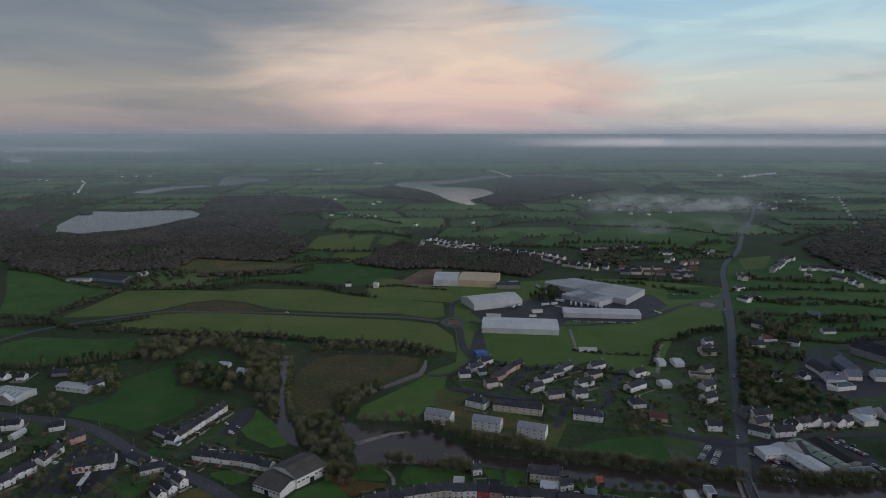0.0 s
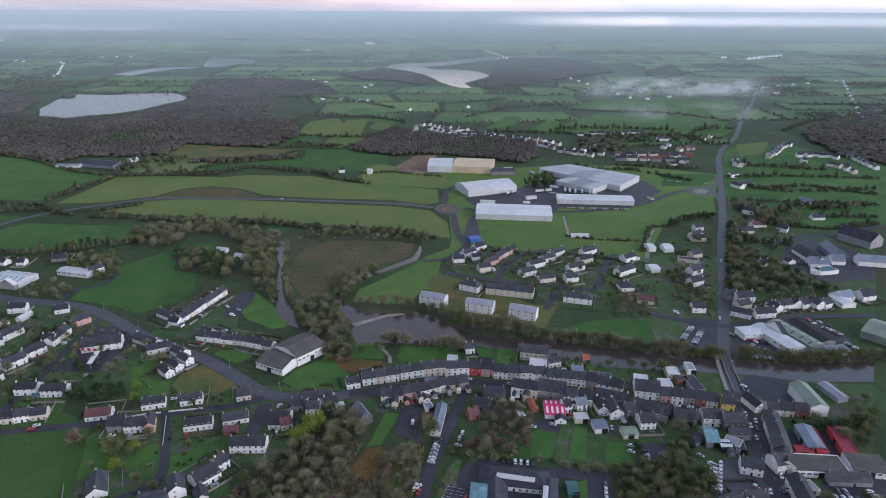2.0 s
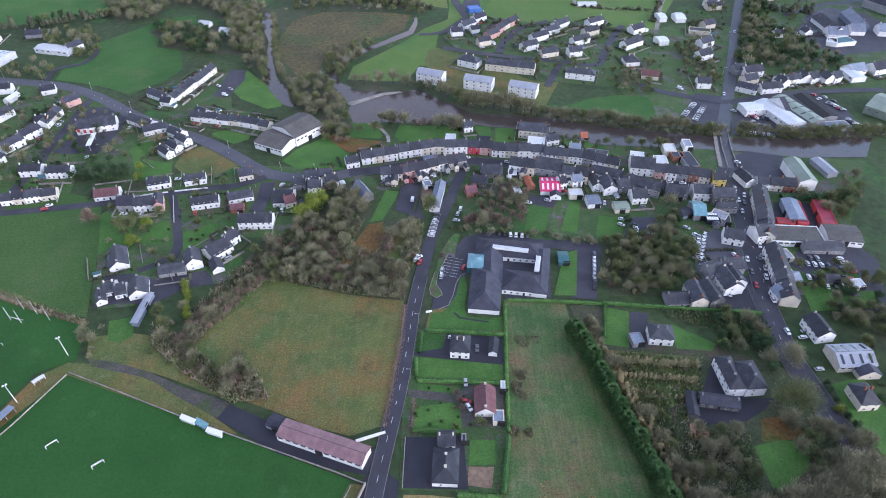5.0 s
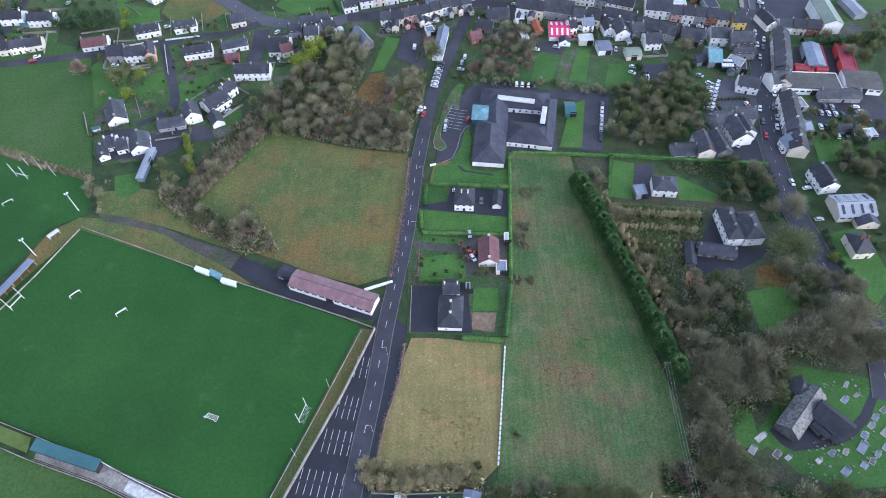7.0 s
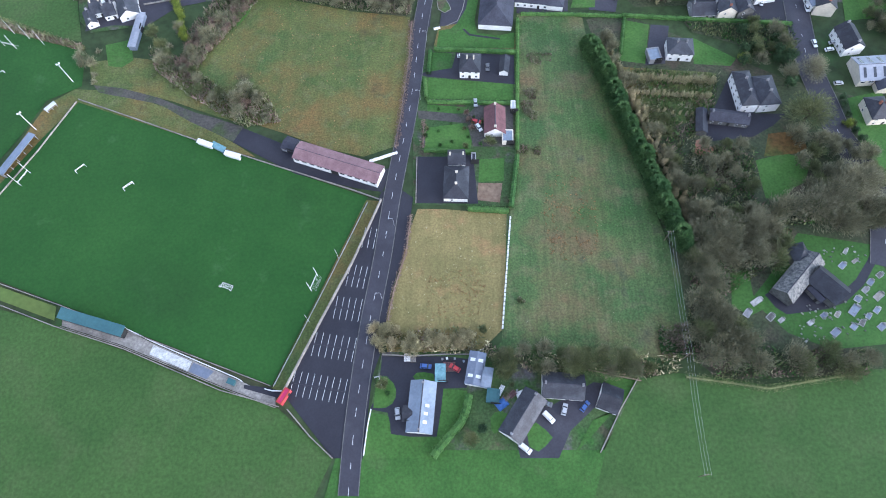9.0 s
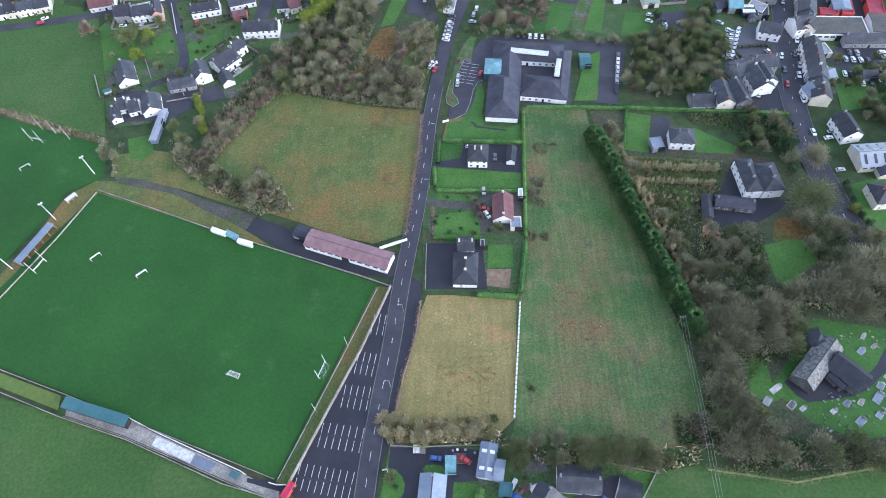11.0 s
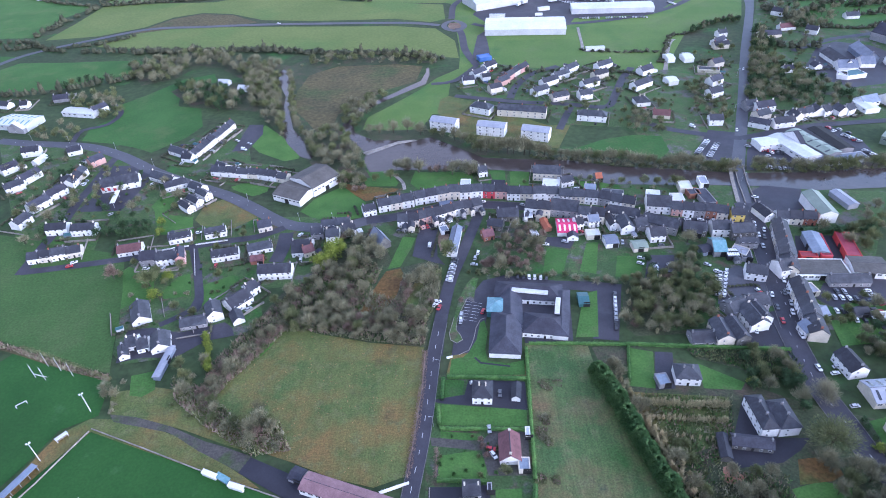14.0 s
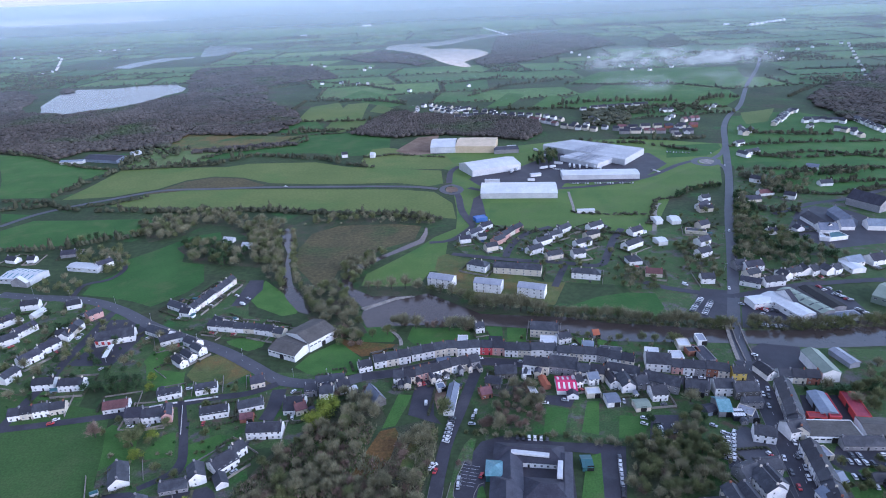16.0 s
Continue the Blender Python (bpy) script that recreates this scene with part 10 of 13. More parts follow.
building("shop", 183.7, 274.1, 11.2, 11.0, 10.0, 6, "white", "slate")
building("shed", 188.5, 256.1, 10.6, 8.9, 8.0, 3, "cream", "silver", form="flat", chimneys=0, windows=False)
building("shed", 184.1, 244.3, 15.4, 6.2, 8.0, 3, "white", "silver", form="flat", chimneys=0, windows=False)
building("shed", 185.2, 237.8, 20.6, 7.5, 8.0, 3, "white", "bluegrey", chimneys=0, windows=False)
building("house", -53, 1270, 87, 10, 8, 5, "cream", "slate", chimneys=1, far=True)
building("house", -52, 1291, 91, 10, 8, 5, "white", "slate", chimneys=1, far=True)
building("house", -51, 1312, 83, 10, 8, 5, "white", "slate", chimneys=1, far=True)
building("house", -51, 1333, 88, 10, 8, 5, "cream", "slate", chimneys=1, far=True)
building("house", -38, 1355, 138, 10, 8, 5, "white", "slate", chimneys=1, far=True)
building("house", -22, 1358, -64, 10, 8, 5, "white", "slate", chimneys=1, far=True)
building("house", -13, 1342, -59, 10, 8, 5, "cream", "slate", chimneys=1, far=True)
building("house", -4, 1327, -54, 10, 8, 5, "white", "slate", chimneys=1, far=True)
building("house", 5, 1311, -63, 10, 8, 5, "white", "slate", chimneys=1, far=True)
building("house", 11, 1293, 12, 10, 8, 5, "cream", "slate", chimneys=1, far=True)
building("house", 15, 1274, -86, 10, 8, 5, "white", "slate", chimneys=1, far=True)
building("house", 18, 1254, -81, 10, 8, 5, "white", "slate", chimneys=1, far=True)
building("house", -20, 1304, -51, 10, 8, 5, "white", "slate", chimneys=1, far=True)
building("house", -9, 1290, -46, 10, 8, 5, "cream", "slate", chimneys=1, far=True)
building("house", 3, 1277, -55, 10, 8, 5, "white", "slate", chimneys=1, far=True)
building("house", 14, 1263, -50, 10, 8, 5, "white", "slate", chimneys=1, far=True)
building("house", 29, 1255, 89, 10, 8, 5, "cream", "slate", chimneys=1, far=True)
building("house", 48, 1253, -10, 10, 8, 5, "white", "slate", chimneys=1, far=True)
building("house", 67, 1251, -5, 10, 8, 5, "white", "slate", chimneys=1, far=True)
building("house", 85, 1245, -23, 10, 8, 5, "cream", "slate", chimneys=1, far=True)
building("house", 103, 1235, -32, 10, 8, 5, "white", "slate", chimneys=1, far=True)
building("house", 120, 1226, 63, 10, 8, 5, "white", "slate", chimneys=1, far=True)
building("house", 137, 1217, -33, 10, 8, 5, "cream", "slate", chimneys=1, far=True)
building("house", 152, 1209, -28, 10, 8, 5, "white", "slate", chimneys=1, far=True)
building("house", 167, 1202, -23, 10, 8, 5, "white", "slate", chimneys=1, far=True)
building("house", 183, 1194, -31, 10, 8, 5, "cream", "slate", chimneys=1, far=True)
building("house", 196, 1182, 33, 10, 8, 5, "white", "slate", chimneys=1, far=True)
building("house", 207, 1165, -52, 10, 8, 5, "white", "slate", chimneys=1, far=True)
building("house", 218, 1148, -60, 10, 8, 5, "cream", "slate", chimneys=1, far=True)
building("house", 18, 1323, -40, 10, 8, 5, "cream", "slate", chimneys=1, far=True)
building("house", 35, 1309, -35, 10, 8, 5, "white", "slate", chimneys=1, far=True)
building("house", 52, 1295, -44, 10, 8, 5, "cream", "slate", chimneys=1, far=True)
building("house", 69, 1282, -39, 10, 8, 5, "white", "slate", chimneys=1, far=True)
building("house", 86, 1267, 49, 10, 8, 5, "cream", "slate", chimneys=1, far=True)
building("house", 101, 1251, -49, 10, 8, 5, "white", "slate", chimneys=1, far=True)
building("house", 233, 1097, -51, 10, 8, 5, "cream", "slate", chimneys=1, far=True)
building("house", 252, 1093, 45, 10, 8, 5, "white", "slate", chimneys=1, far=True)
building("house", 271, 1109, 36, 10, 8, 5, "cream", "slate", chimneys=1, far=True)
building("house", 277, 1126, 290, 10, 8, 5, "white", "slate", chimneys=1, far=True)
building("house", 270, 1143, 385, 10, 8, 5, "cream", "slate", chimneys=1, far=True)
building("house", 280, 1248, 12, 12, 8, 3.5, "white", "slate", chimneys=1, far=True)
building("house", 303, 1253, 17, 12, 8, 3.5, "cream", "slate", chimneys=1, far=True)
building("house", 327, 1259, 8, 12, 8, 3.5, "white", "slate", chimneys=1, far=True)
building("house", 351, 1264, 13, 12, 8, 3.5, "cream", "slate", chimneys=1, far=True)
building("house", 374, 1270, 108, 12, 8, 3.5, "white", "slate", chimneys=1, far=True)
building("house", 398, 1275, 9, 12, 8, 3.5, "cream", "slate", chimneys=1, far=True)
building("house", 277, 1064, -39, 10, 8, 5, "white", "slate", chimneys=1, far=True)
building("house", 293, 1051, -34, 10, 8, 5, "grey", "slate", chimneys=1, far=True)
building("house", 309, 1041, -34, 10, 8, 5, "cream", "slate", chimneys=1, far=True)
building("house", 325, 1032, -29, 10, 8, 5, "white", "slate", chimneys=1, far=True)
building("house", 341, 1023, 66, 10, 8, 5, "grey", "slate", chimneys=1, far=True)
building("house", 360, 1025, 27, 10, 8, 5, "cream", "slate", chimneys=1, far=True)
building("house", 403, 1120, 50, 10, 8, 5, "white", "slate", chimneys=1, far=True)
building("house", 419, 1141, 55, 10, 8, 5, "white", "slate", chimneys=1, far=True)
building("house", 431, 1110, 6, 12, 9, 3.5, "white", "greyroof", chimneys=1, far=True)
building("house", 397, 1050, 2, 12, 9, 3.5, "white", "greyroof", chimneys=1, far=True)
building("house", 410, 1036, 69, 12, 9, 3.5, "cream", "greyroof", chimneys=1, far=True)
building("house", 397, 1008, 61, 12, 9, 3.5, "white", "greyroof", chimneys=1, far=True)
building("house", 374, 990, 11, 12, 9, 3.5, "cream", "greyroof", chimneys=1, far=True)
building("house", 507, 1204, 42, 10, 8, 5, "white", "slate", chimneys=1, far=True)
building("house", 529, 1224, 46, 10, 8, 5, "white", "slate", chimneys=1, far=True)
building("house", 553, 1040, 54, 9, 8, 5, "cream", "slate", chimneys=1, far=True)
building("house", 562, 1052, 59, 9, 8, 5, "white", "slate", chimneys=1, far=True)
building("house", 570, 1064, 50, 9, 8, 5, "cream", "slate", chimneys=1, far=True)
building("house", 578, 1076, 55, 9, 8, 5, "white", "slate", chimneys=1, far=True)
building("house", 587, 1088, 150, 9, 8, 5, "cream", "slate", chimneys=1, far=True)
building("house", 595, 1100, 51, 9, 8, 5, "white", "slate", chimneys=1, far=True)
building("house", 603, 1112, 56, 9, 8, 5, "cream", "slate", chimneys=1, far=True)
building("house", 615, 1123, 42, 9, 8, 5, "white", "slate", chimneys=1, far=True)
building("house", 628, 1133, 34, 9, 8, 5, "cream", "slate", chimneys=1, far=True)
building("house", 642, 1143, 129, 9, 8, 5, "white", "slate", chimneys=1, far=True)
building("house", 612, 1053, 4, 9, 8, 5, "white", "slate", chimneys=1, far=True)
building("house", 629, 1054, 8, 9, 8, 5, "white", "slate", chimneys=1, far=True)
building("house", 649, 1050, -27, 9, 8, 5, "white", "slate", chimneys=1, far=True)
building("house", 666, 1037, -57, 9, 8, 5, "white", "slate", chimneys=1, far=True)
building("house", 597, 1011, 18, 9, 8, 5, "white", "slate", chimneys=1, far=True)
building("house", 632, 974, -71, 10, 8, 5, "cream", "slate", chimneys=1, far=True)
building("house", 635, 955, 92, 10, 8, 5, "white", "slate", chimneys=1, far=True)
building("house", 634, 937, 84, 10, 8, 5, "cream", "slate", chimneys=1, far=True)
building("house", 696, 1040, 79, 9, 8, 5, "white", "slate", chimneys=1, far=True)
building("house", 694, 1025, 83, 9, 8, 5, "white", "slate", chimneys=1, far=True)
building("house", 691, 1009, 75, 9, 8, 5, "white", "slate", chimneys=1, far=True)
building("house", 689, 994, 83, 9, 8, 5, "white", "slate", chimneys=1, far=True)
building("house", 687, 979, 178, 9, 8, 5, "white", "slate", chimneys=1, far=True)
building("house", 685, 963, 80, 9, 8, 5, "white", "slate", chimneys=1, far=True)
building("house", -451, 2287, -66, 10, 8, 5, "white", "slate", chimneys=1, far=True)
building("house", -398, 2241, 18, 10, 8, 5, "white", "slate", chimneys=1, far=True)
building("house", -330, 1787, 25, 10, 8, 5, "white", "slate", chimneys=1, far=True)
building("house", -275, 1782, -32, 10, 8, 5, "white", "slate", chimneys=1, far=True)
building("house", -224, 1745, -41, 10, 8, 5, "white", "slate", chimneys=1, far=True)
building("house", -199, 1749, 272, 10, 8, 5, "white", "slate", chimneys=1, far=True)
building("house", -243, 2075, 77, 10, 8, 5, "white", "slate", chimneys=1, far=True)
building("house", -230, 2133, 82, 10, 8, 5, "white", "slate", chimneys=1, far=True)
building("house", -78, 1583, -43, 10, 8, 5, "white", "slate", chimneys=1, far=True)
building("house", -1443, 2359, 276, 10, 8, 5, "white", "slate", chimneys=1, far=True)
building("house", -1452, 2430, 281, 10, 8, 5, "white", "slate", chimneys=1, far=True)
building("house", -1472, 2495, 293, 10, 8, 5, "white", "slate", chimneys=1, far=True)
building("house", -1502, 2553, 297, 10, 8, 5, "white", "slate", chimneys=1, far=True)
building("house", -1533, 2612, 392, 10, 8, 5, "white", "slate", chimneys=1, far=True)
building("house", -1563, 2670, 294, 10, 8, 5, "white", "slate", chimneys=1, far=True)
building("house", -1594, 2729, 299, 10, 8, 5, "white", "slate", chimneys=1, far=True)
building("house", -1624, 2787, 303, 10, 8, 5, "white", "slate", chimneys=1, far=True)
building("house", -1655, 2846, 295, 10, 8, 5, "white", "slate", chimneys=1, far=True)
building("house", -1685, 2904, 390, 10, 8, 5, "white", "slate", chimneys=1, far=True)
building("house", -1715, 2963, 291, 10, 8, 5, "white", "slate", chimneys=1, far=True)
building("house", -1746, 3022, 296, 10, 8, 5, "white", "slate", chimneys=1, far=True)
building("house", -1798, 3092, 315, 10, 8, 5, "white", "slate", chimneys=1, far=True)
building("house", -1848, 3435, 37, 10, 8, 5, "white", "slate", chimneys=1, far=True)
building("house", -1788, 3462, 15, 10, 8, 5, "white", "slate", chimneys=1, far=True)
building("house", -1719, 3476, 6, 10, 8, 5, "white", "slate", chimneys=1, far=True)
building("house", -1650, 3490, 11, 10, 8, 5, "white", "slate", chimneys=1, far=True)
building("house", -2069, 3187, -40, 14, 9, 5, "white", "slate", chimneys=1, far=True)
building("house", -2001, 3133, -35, 14, 9, 5, "white", "slate", chimneys=1, far=True)
building("house", -821, 4012, 24, 40, 14, 5, "white", "palesheet", chimneys=1, far=True)
building("house", -468, 4329, 1, 60, 14, 6, "white", "palesheet", chimneys=1, far=True)
building("house", 1530, 3520, 17, 30, 14, 5, "white", "palesheet", chimneys=1, far=True)
building("house", 1621, 3430, 41, 30, 14, 6, "white", "palesheet", chimneys=1, far=True)
building("house", 1666, 3471, 46, 30, 14, 6, "white", "palesheet", chimneys=1, far=True)
building("house", 1711, 3512, 38, 30, 14, 6, "white", "palesheet", chimneys=1, far=True)
building("house", 1756, 3554, 43, 30, 14, 6, "white", "palesheet", chimneys=1, far=True)
building("house", 1801, 3595, 137, 30, 14, 6, "white", "palesheet", chimneys=1, far=True)
building("house", 1845, 3636, 39, 30, 14, 6, "white", "palesheet", chimneys=1, far=True)
building("house", 1890, 3678, 44, 30, 14, 6, "white", "palesheet", chimneys=1, far=True)
building("house", 1935, 3719, 49, 30, 14, 6, "white", "palesheet", chimneys=1, far=True)
building("house", 260, 4293, -85, 10, 8, 5, "white", "slate", chimneys=1, far=True)
building("house", 271, 4202, -80, 10, 8, 5, "white", "slate", chimneys=1, far=True)
building("house", 281, 4110, -88, 10, 8, 5, "white", "slate", chimneys=1, far=True)
building("house", 291, 4019, -83, 10, 8, 5, "white", "slate", chimneys=1, far=True)
building("house", 302, 3928, 11, 10, 8, 5, "white", "slate", chimneys=1, far=True)
building("house", 312, 3836, -87, 10, 8, 5, "white", "slate", chimneys=1, far=True)
building("house", 323, 3745, -82, 10, 8, 5, "white", "slate", chimneys=1, far=True)
building("house", 333, 3654, -77, 10, 8, 5, "white", "slate", chimneys=1, far=True)
building("house", 344, 3562, -86, 10, 8, 5, "white", "slate", chimneys=1, far=True)
building("house", 354, 3471, 9, 10, 8, 5, "white", "slate", chimneys=1, far=True)
building("house", 365, 3380, -89, 10, 8, 5, "white", "slate", chimneys=1, far=True)
building("house", 375, 3288, -85, 10, 8, 5, "white", "slate", chimneys=1, far=True)
building("house", 386, 3197, -80, 10, 8, 5, "white", "slate", chimneys=1, far=True)
building("house", 396, 3105, -88, 10, 8, 5, "white", "slate", chimneys=1, far=True)
building("house", 406, 3014, 7, 10, 8, 5, "white", "slate", chimneys=1, far=True)
building("house", 417, 2923, -79, 10, 8, 5, "white", "slate", chimneys=1, far=True)
building("house", 427, 2831, -87, 10, 8, 5, "white", "slate", chimneys=1, far=True)
building("house", 438, 2740, -82, 10, 8, 5, "white", "slate", chimneys=1, far=True)
building("house", 448, 2649, -77, 10, 8, 5, "white", "slate", chimneys=1, far=True)
building("house", 459, 2557, 4, 10, 8, 5, "white", "slate", chimneys=1, far=True)
building("house", 469, 2466, -81, 10, 8, 5, "white", "slate", chimneys=1, far=True)
building("house", 480, 2375, -89, 10, 8, 5, "white", "slate", chimneys=1, far=True)
building("house", 490, 2283, -85, 10, 8, 5, "white", "slate", chimneys=1, far=True)
building("house", 501, 2192, -80, 10, 8, 5, "white", "slate", chimneys=1, far=True)
building("house", 511, 2100, 2, 10, 8, 5, "white", "slate", chimneys=1, far=True)
building("house", 521, 2009, -83, 10, 8, 5, "white", "slate", chimneys=1, far=True)
building("house", 532, 1918, -79, 10, 8, 5, "white", "slate", chimneys=1, far=True)
building("house", 542, 1826, -87, 10, 8, 5, "white", "slate", chimneys=1, far=True)
building("house", 586, 1804, 33, 10, 8, 5, "white", "slate", chimneys=1, far=True)
building("house", 663, 1852, 128, 10, 8, 5, "white", "slate", chimneys=1, far=True)
building("house", 739, 1899, 29, 10, 8, 5, "white", "slate", chimneys=1, far=True)
building("house", 816, 1946, 34, 10, 8, 5, "white", "slate", chimneys=1, far=True)
building("house", 892, 1994, 26, 10, 8, 5, "white", "slate", chimneys=1, far=True)
building("house", 969, 2041, 31, 10, 8, 5, "white", "slate", chimneys=1, far=True)
building("house", 1046, 2088, 125, 10, 8, 5, "white", "slate", chimneys=1, far=True)
building("house", 1122, 2136, 27, 10, 8, 5, "white", "slate", chimneys=1, far=True)
building("house", 1199, 2183, 32, 10, 8, 5, "white", "slate", chimneys=1, far=True)
building("house", 1275, 2231, 37, 10, 8, 5, "white", "slate", chimneys=1, far=True)
building("house", 1352, 2278, 28, 10, 8, 5, "white", "slate", chimneys=1, far=True)
building("house", 1429, 2325, 123, 10, 8, 5, "white", "slate", chimneys=1, far=True)
building("house", 1444, 2306, 67, 10, 8, 5, "white", "slate", chimneys=1, far=True)
building("house", 1397, 2222, 59, 10, 8, 5, "white", "slate", chimneys=1, far=True)
building("house", 1350, 2137, 64, 10, 8, 5, "white", "slate", chimneys=1, far=True)
building("house", 1304, 2052, 55, 10, 8, 5, "white", "slate", chimneys=1, far=True)
building("house", 1257, 1968, 150, 10, 8, 5, "white", "slate", chimneys=1, far=True)
building("house", 1210, 1883, 65, 10, 8, 5, "white", "slate", chimneys=1, far=True)
building("house", 1164, 1798, 56, 10, 8, 5, "white", "slate", chimneys=1, far=True)
building("house", 1117, 1713, 61, 10, 8, 5, "white", "slate", chimneys=1, far=True)
building("house", 1071, 1629, 66, 10, 8, 5, "white", "slate", chimneys=1, far=True)
building("house", 1024, 1544, 148, 10, 8, 5, "white", "slate", chimneys=1, far=True)
building("house", 977, 1459, 62, 10, 8, 5, "white", "slate", chimneys=1, far=True)
building("house", 1014, 1941, -77, 10, 8, 5, "white", "slate", chimneys=1, far=True)
building("house", 1028, 1945, 81, 10, 8, 5, "white", "slate", chimneys=1, far=True)
building("house", 1041, 2008, 73, 10, 8, 5, "white", "slate", chimneys=1, far=True)
building("house", 1055, 2071, 78, 10, 8, 5, "white", "slate", chimneys=1, far=True)
building("house", 1068, 2134, 173, 10, 8, 5, "white", "slate", chimneys=1, far=True)
building("house", 71, 1630, -75, 10, 8, 5, "white", "slate", chimneys=1, far=True)
building("school", 23.7, 231.3, 83.3, 30.0, 15.7, 3.4, "white", "greyroof", form="hip", chimneys=0,pitch=30,word="broad white school block under a dark hipped slate roof")
building("school", 44.6, 236.2, -9.3, 22.7, 15.0, 3.4, "white", "greyroof", form="hip", chimneys=0,pitch=28)
building("school", 54.4, 244.9, 79.6, 36.0, 7.5, 3.4, "white", "greyroof", form="hip", chimneys=0,pitch=28)
building("school", 38.8, 262.6, -8.2, 36.5, 14.0, 3.4, "white", "greyroof", form="hip", chimneys=0,pitch=28)
building("school", 28.1, 253.5, 85.0, 34.0, 12.1, 3.4, "white", "greyroof", form="hip", chimneys=0,pitch=28)
building("shed", 20.1, 251.6, -6.6, 9.1, 11.0, 4.2, "greensheet", "clearglass", form="hip", chimneys=0, windows=False, pitch=20,word="teal-roofed glazed entrance of the school")
building("church", 131.8, 86.3, 44.6, 22.0, 8.4, 4.2, "stone", "mottled", pitch=38, chimneys=0, windows=False, word="grey stone parish church nave with a lichened slate roof")
building("church", 141.8, 82.4, -50, 13.0, 9.0, 4.5, "stone", "slate", pitch=42, chimneys=0, windows=False)
building("church", 137.6, 79.6, -57, 6.5, 3.0, 3.0, "stone", "greyroof", pitch=24, chimneys=0, windows=False, word="low grey stone porch of the church")
building("church", 134.5, 95.7, 14.7, 6.7, 8.0, 4, "stone", "slate", form="hip", pitch=40,chimneys=0)
building("terrace", -81.9, 336.4, 7.8, 9.19, 8.0, 4.6, "grey", "slate", chimneys=1, ext=True)
building("terrace", -72.8, 337.7, 7.8, 9.19, 8.0, 4.9, "cream", "slate", chimneys=1, ext=True)
building("house", -68.7, 330.6, 22.8, 8.0, 9.0, 4.5, "white", "slate")
building("shed", -5.0, 356.3, 12.4, 9.6, 6.0, 3, "bluegrey", "bluegrey", form="flat", chimneys=0, windows=False)
building("shed", -28.6, 365.0, 23.1, 6.1, 7.0, 3, "white", "palesheet", form="flat", chimneys=0, windows=False)
building("house", 92.7, 366.3, -9.4, 7.5, 8.0, 5, "white", "bluegrey")
building("shop", 67.4, 373.8, -11.3, 11.5, 10.0, 5, "white", "palesheet", form="flat", chimneys=0)
building("shed", 31.3, 377.9, -8.8, 9.0, 8.0, 4, "grey", "slate", chimneys=0, windows=False)
building("shed", 8.6, 382.1, -4.1, 7.1, 8.0, 3.5, "white", "palesheet", form="flat", chimneys=0, windows=False)
building("shop", 105.7, 355.9, -14.7, 14.4, 12.0, 5, "grey", "slate", form="flat", chimneys=0)
building("shed", 131.1, 351.6, -12.6, 8.8, 8.0, 7, "white", "palesheet", form="flat", chimneys=0, windows=False)
building("shed", 156.8, 365.4, -4.0, 8.1, 10.0, 4, "cream", "palesheet", form="flat", chimneys=0, windows=False)
building("shed", 171.1, 371.6, -4.1, 5.6, 10.0, 3.5, "white", "silver", form="flat", chimneys=0, windows=False)
building("shed", 148.4, 314.1, -29.7, 6.4, 9.0, 4, "grey", "slate", chimneys=0, windows=False)
building("shed", 166.1, 292.3, -37.6, 9.0, 8.0, 3, "cream", "silver", form="flat", chimneys=0, windows=False)
building("house", 174.8, 226.2, -79.5, 7.2, 8.0, 4, "white", "bluegrey")
building("shed", 252.4, 396.1, -80.1, 12.9, 5.0, 3, "white", "palesheet", form="flat", far=True, chimneys=0, windows=False)
building("shed", 108.6, 159.7, 80.0, 12.0, 4.3, 3, "stone", "slate", chimneys=0, windows=False, pitch=28)
building("shed", 206.3, 237.9, 5.0, 7.6, 6.0, 2.6, "grey", "slate", chimneys=0, windows=False)
building("shed", 218.3, 233.5, 6.4, 6.1, 6.0, 2.6, "white", "palesheet", form="flat", chimneys=0, windows=False)
roof_window(-10.5, 40.0, 4.75, -2, 30)
roof_window(-11.1, 37.2, 4.75, -2, 30)
roof_window(-11.5, 34.3, 4.75, -2, 30)
wall_line("garden_wall", "low pale stone garden wall along the field", [(66.4, 49.4), (58.6, 38.2), (49.7, 23.5)], 0.35, 1.0, "concrete")
goal((-185.1, 137.3), (-182.5, 143.0))
goal((-53.9, 92.4), (-56.2, 85.8))
small_goal(-137.4, 134.6, 40)
small_goal(-90.3, 87.5, -20)
small_goal(-160.2, 144.0, 45)
floodlight(-185.8, 165.8, 12, 40)
floodlight(-175.2, 192.2, 12, 40)
floodlight(-196.9, 140.0, 12, 40)
shelter("spectator_shelter", "long open shelter with a pale sheet roof beside the pitch", (-193.6, 141.6), (-185.0, 161.5), 3.5, 3.2, "bluegrey", "grey")
shelter("dugout", "small white team dugout on the touchline", (-110.7, 156.4), (-104.3, 153.7), 1.5, 2.2, "frame", "frame", True)
shelter("dugout", "small white team dugout on the touchline", (-97.9, 149.9), (-91.3, 147.6), 1.5, 2.2, "frame", "frame", True)
shelter("dugout", "small white team dugout on the touchline", (-182.8, 175.2), (-179.7, 179.0), 2.0, 2.2, "frame", "frame")
shelter("dugout", "glazed blue-grey dugout on the touchline", (-104.2, 154.7), (-98.6, 151.5), 2.0, 1.9, "clearglass", "bluegrey", True)
bay_row((4.6, 244.5), (8.4, 258.5))
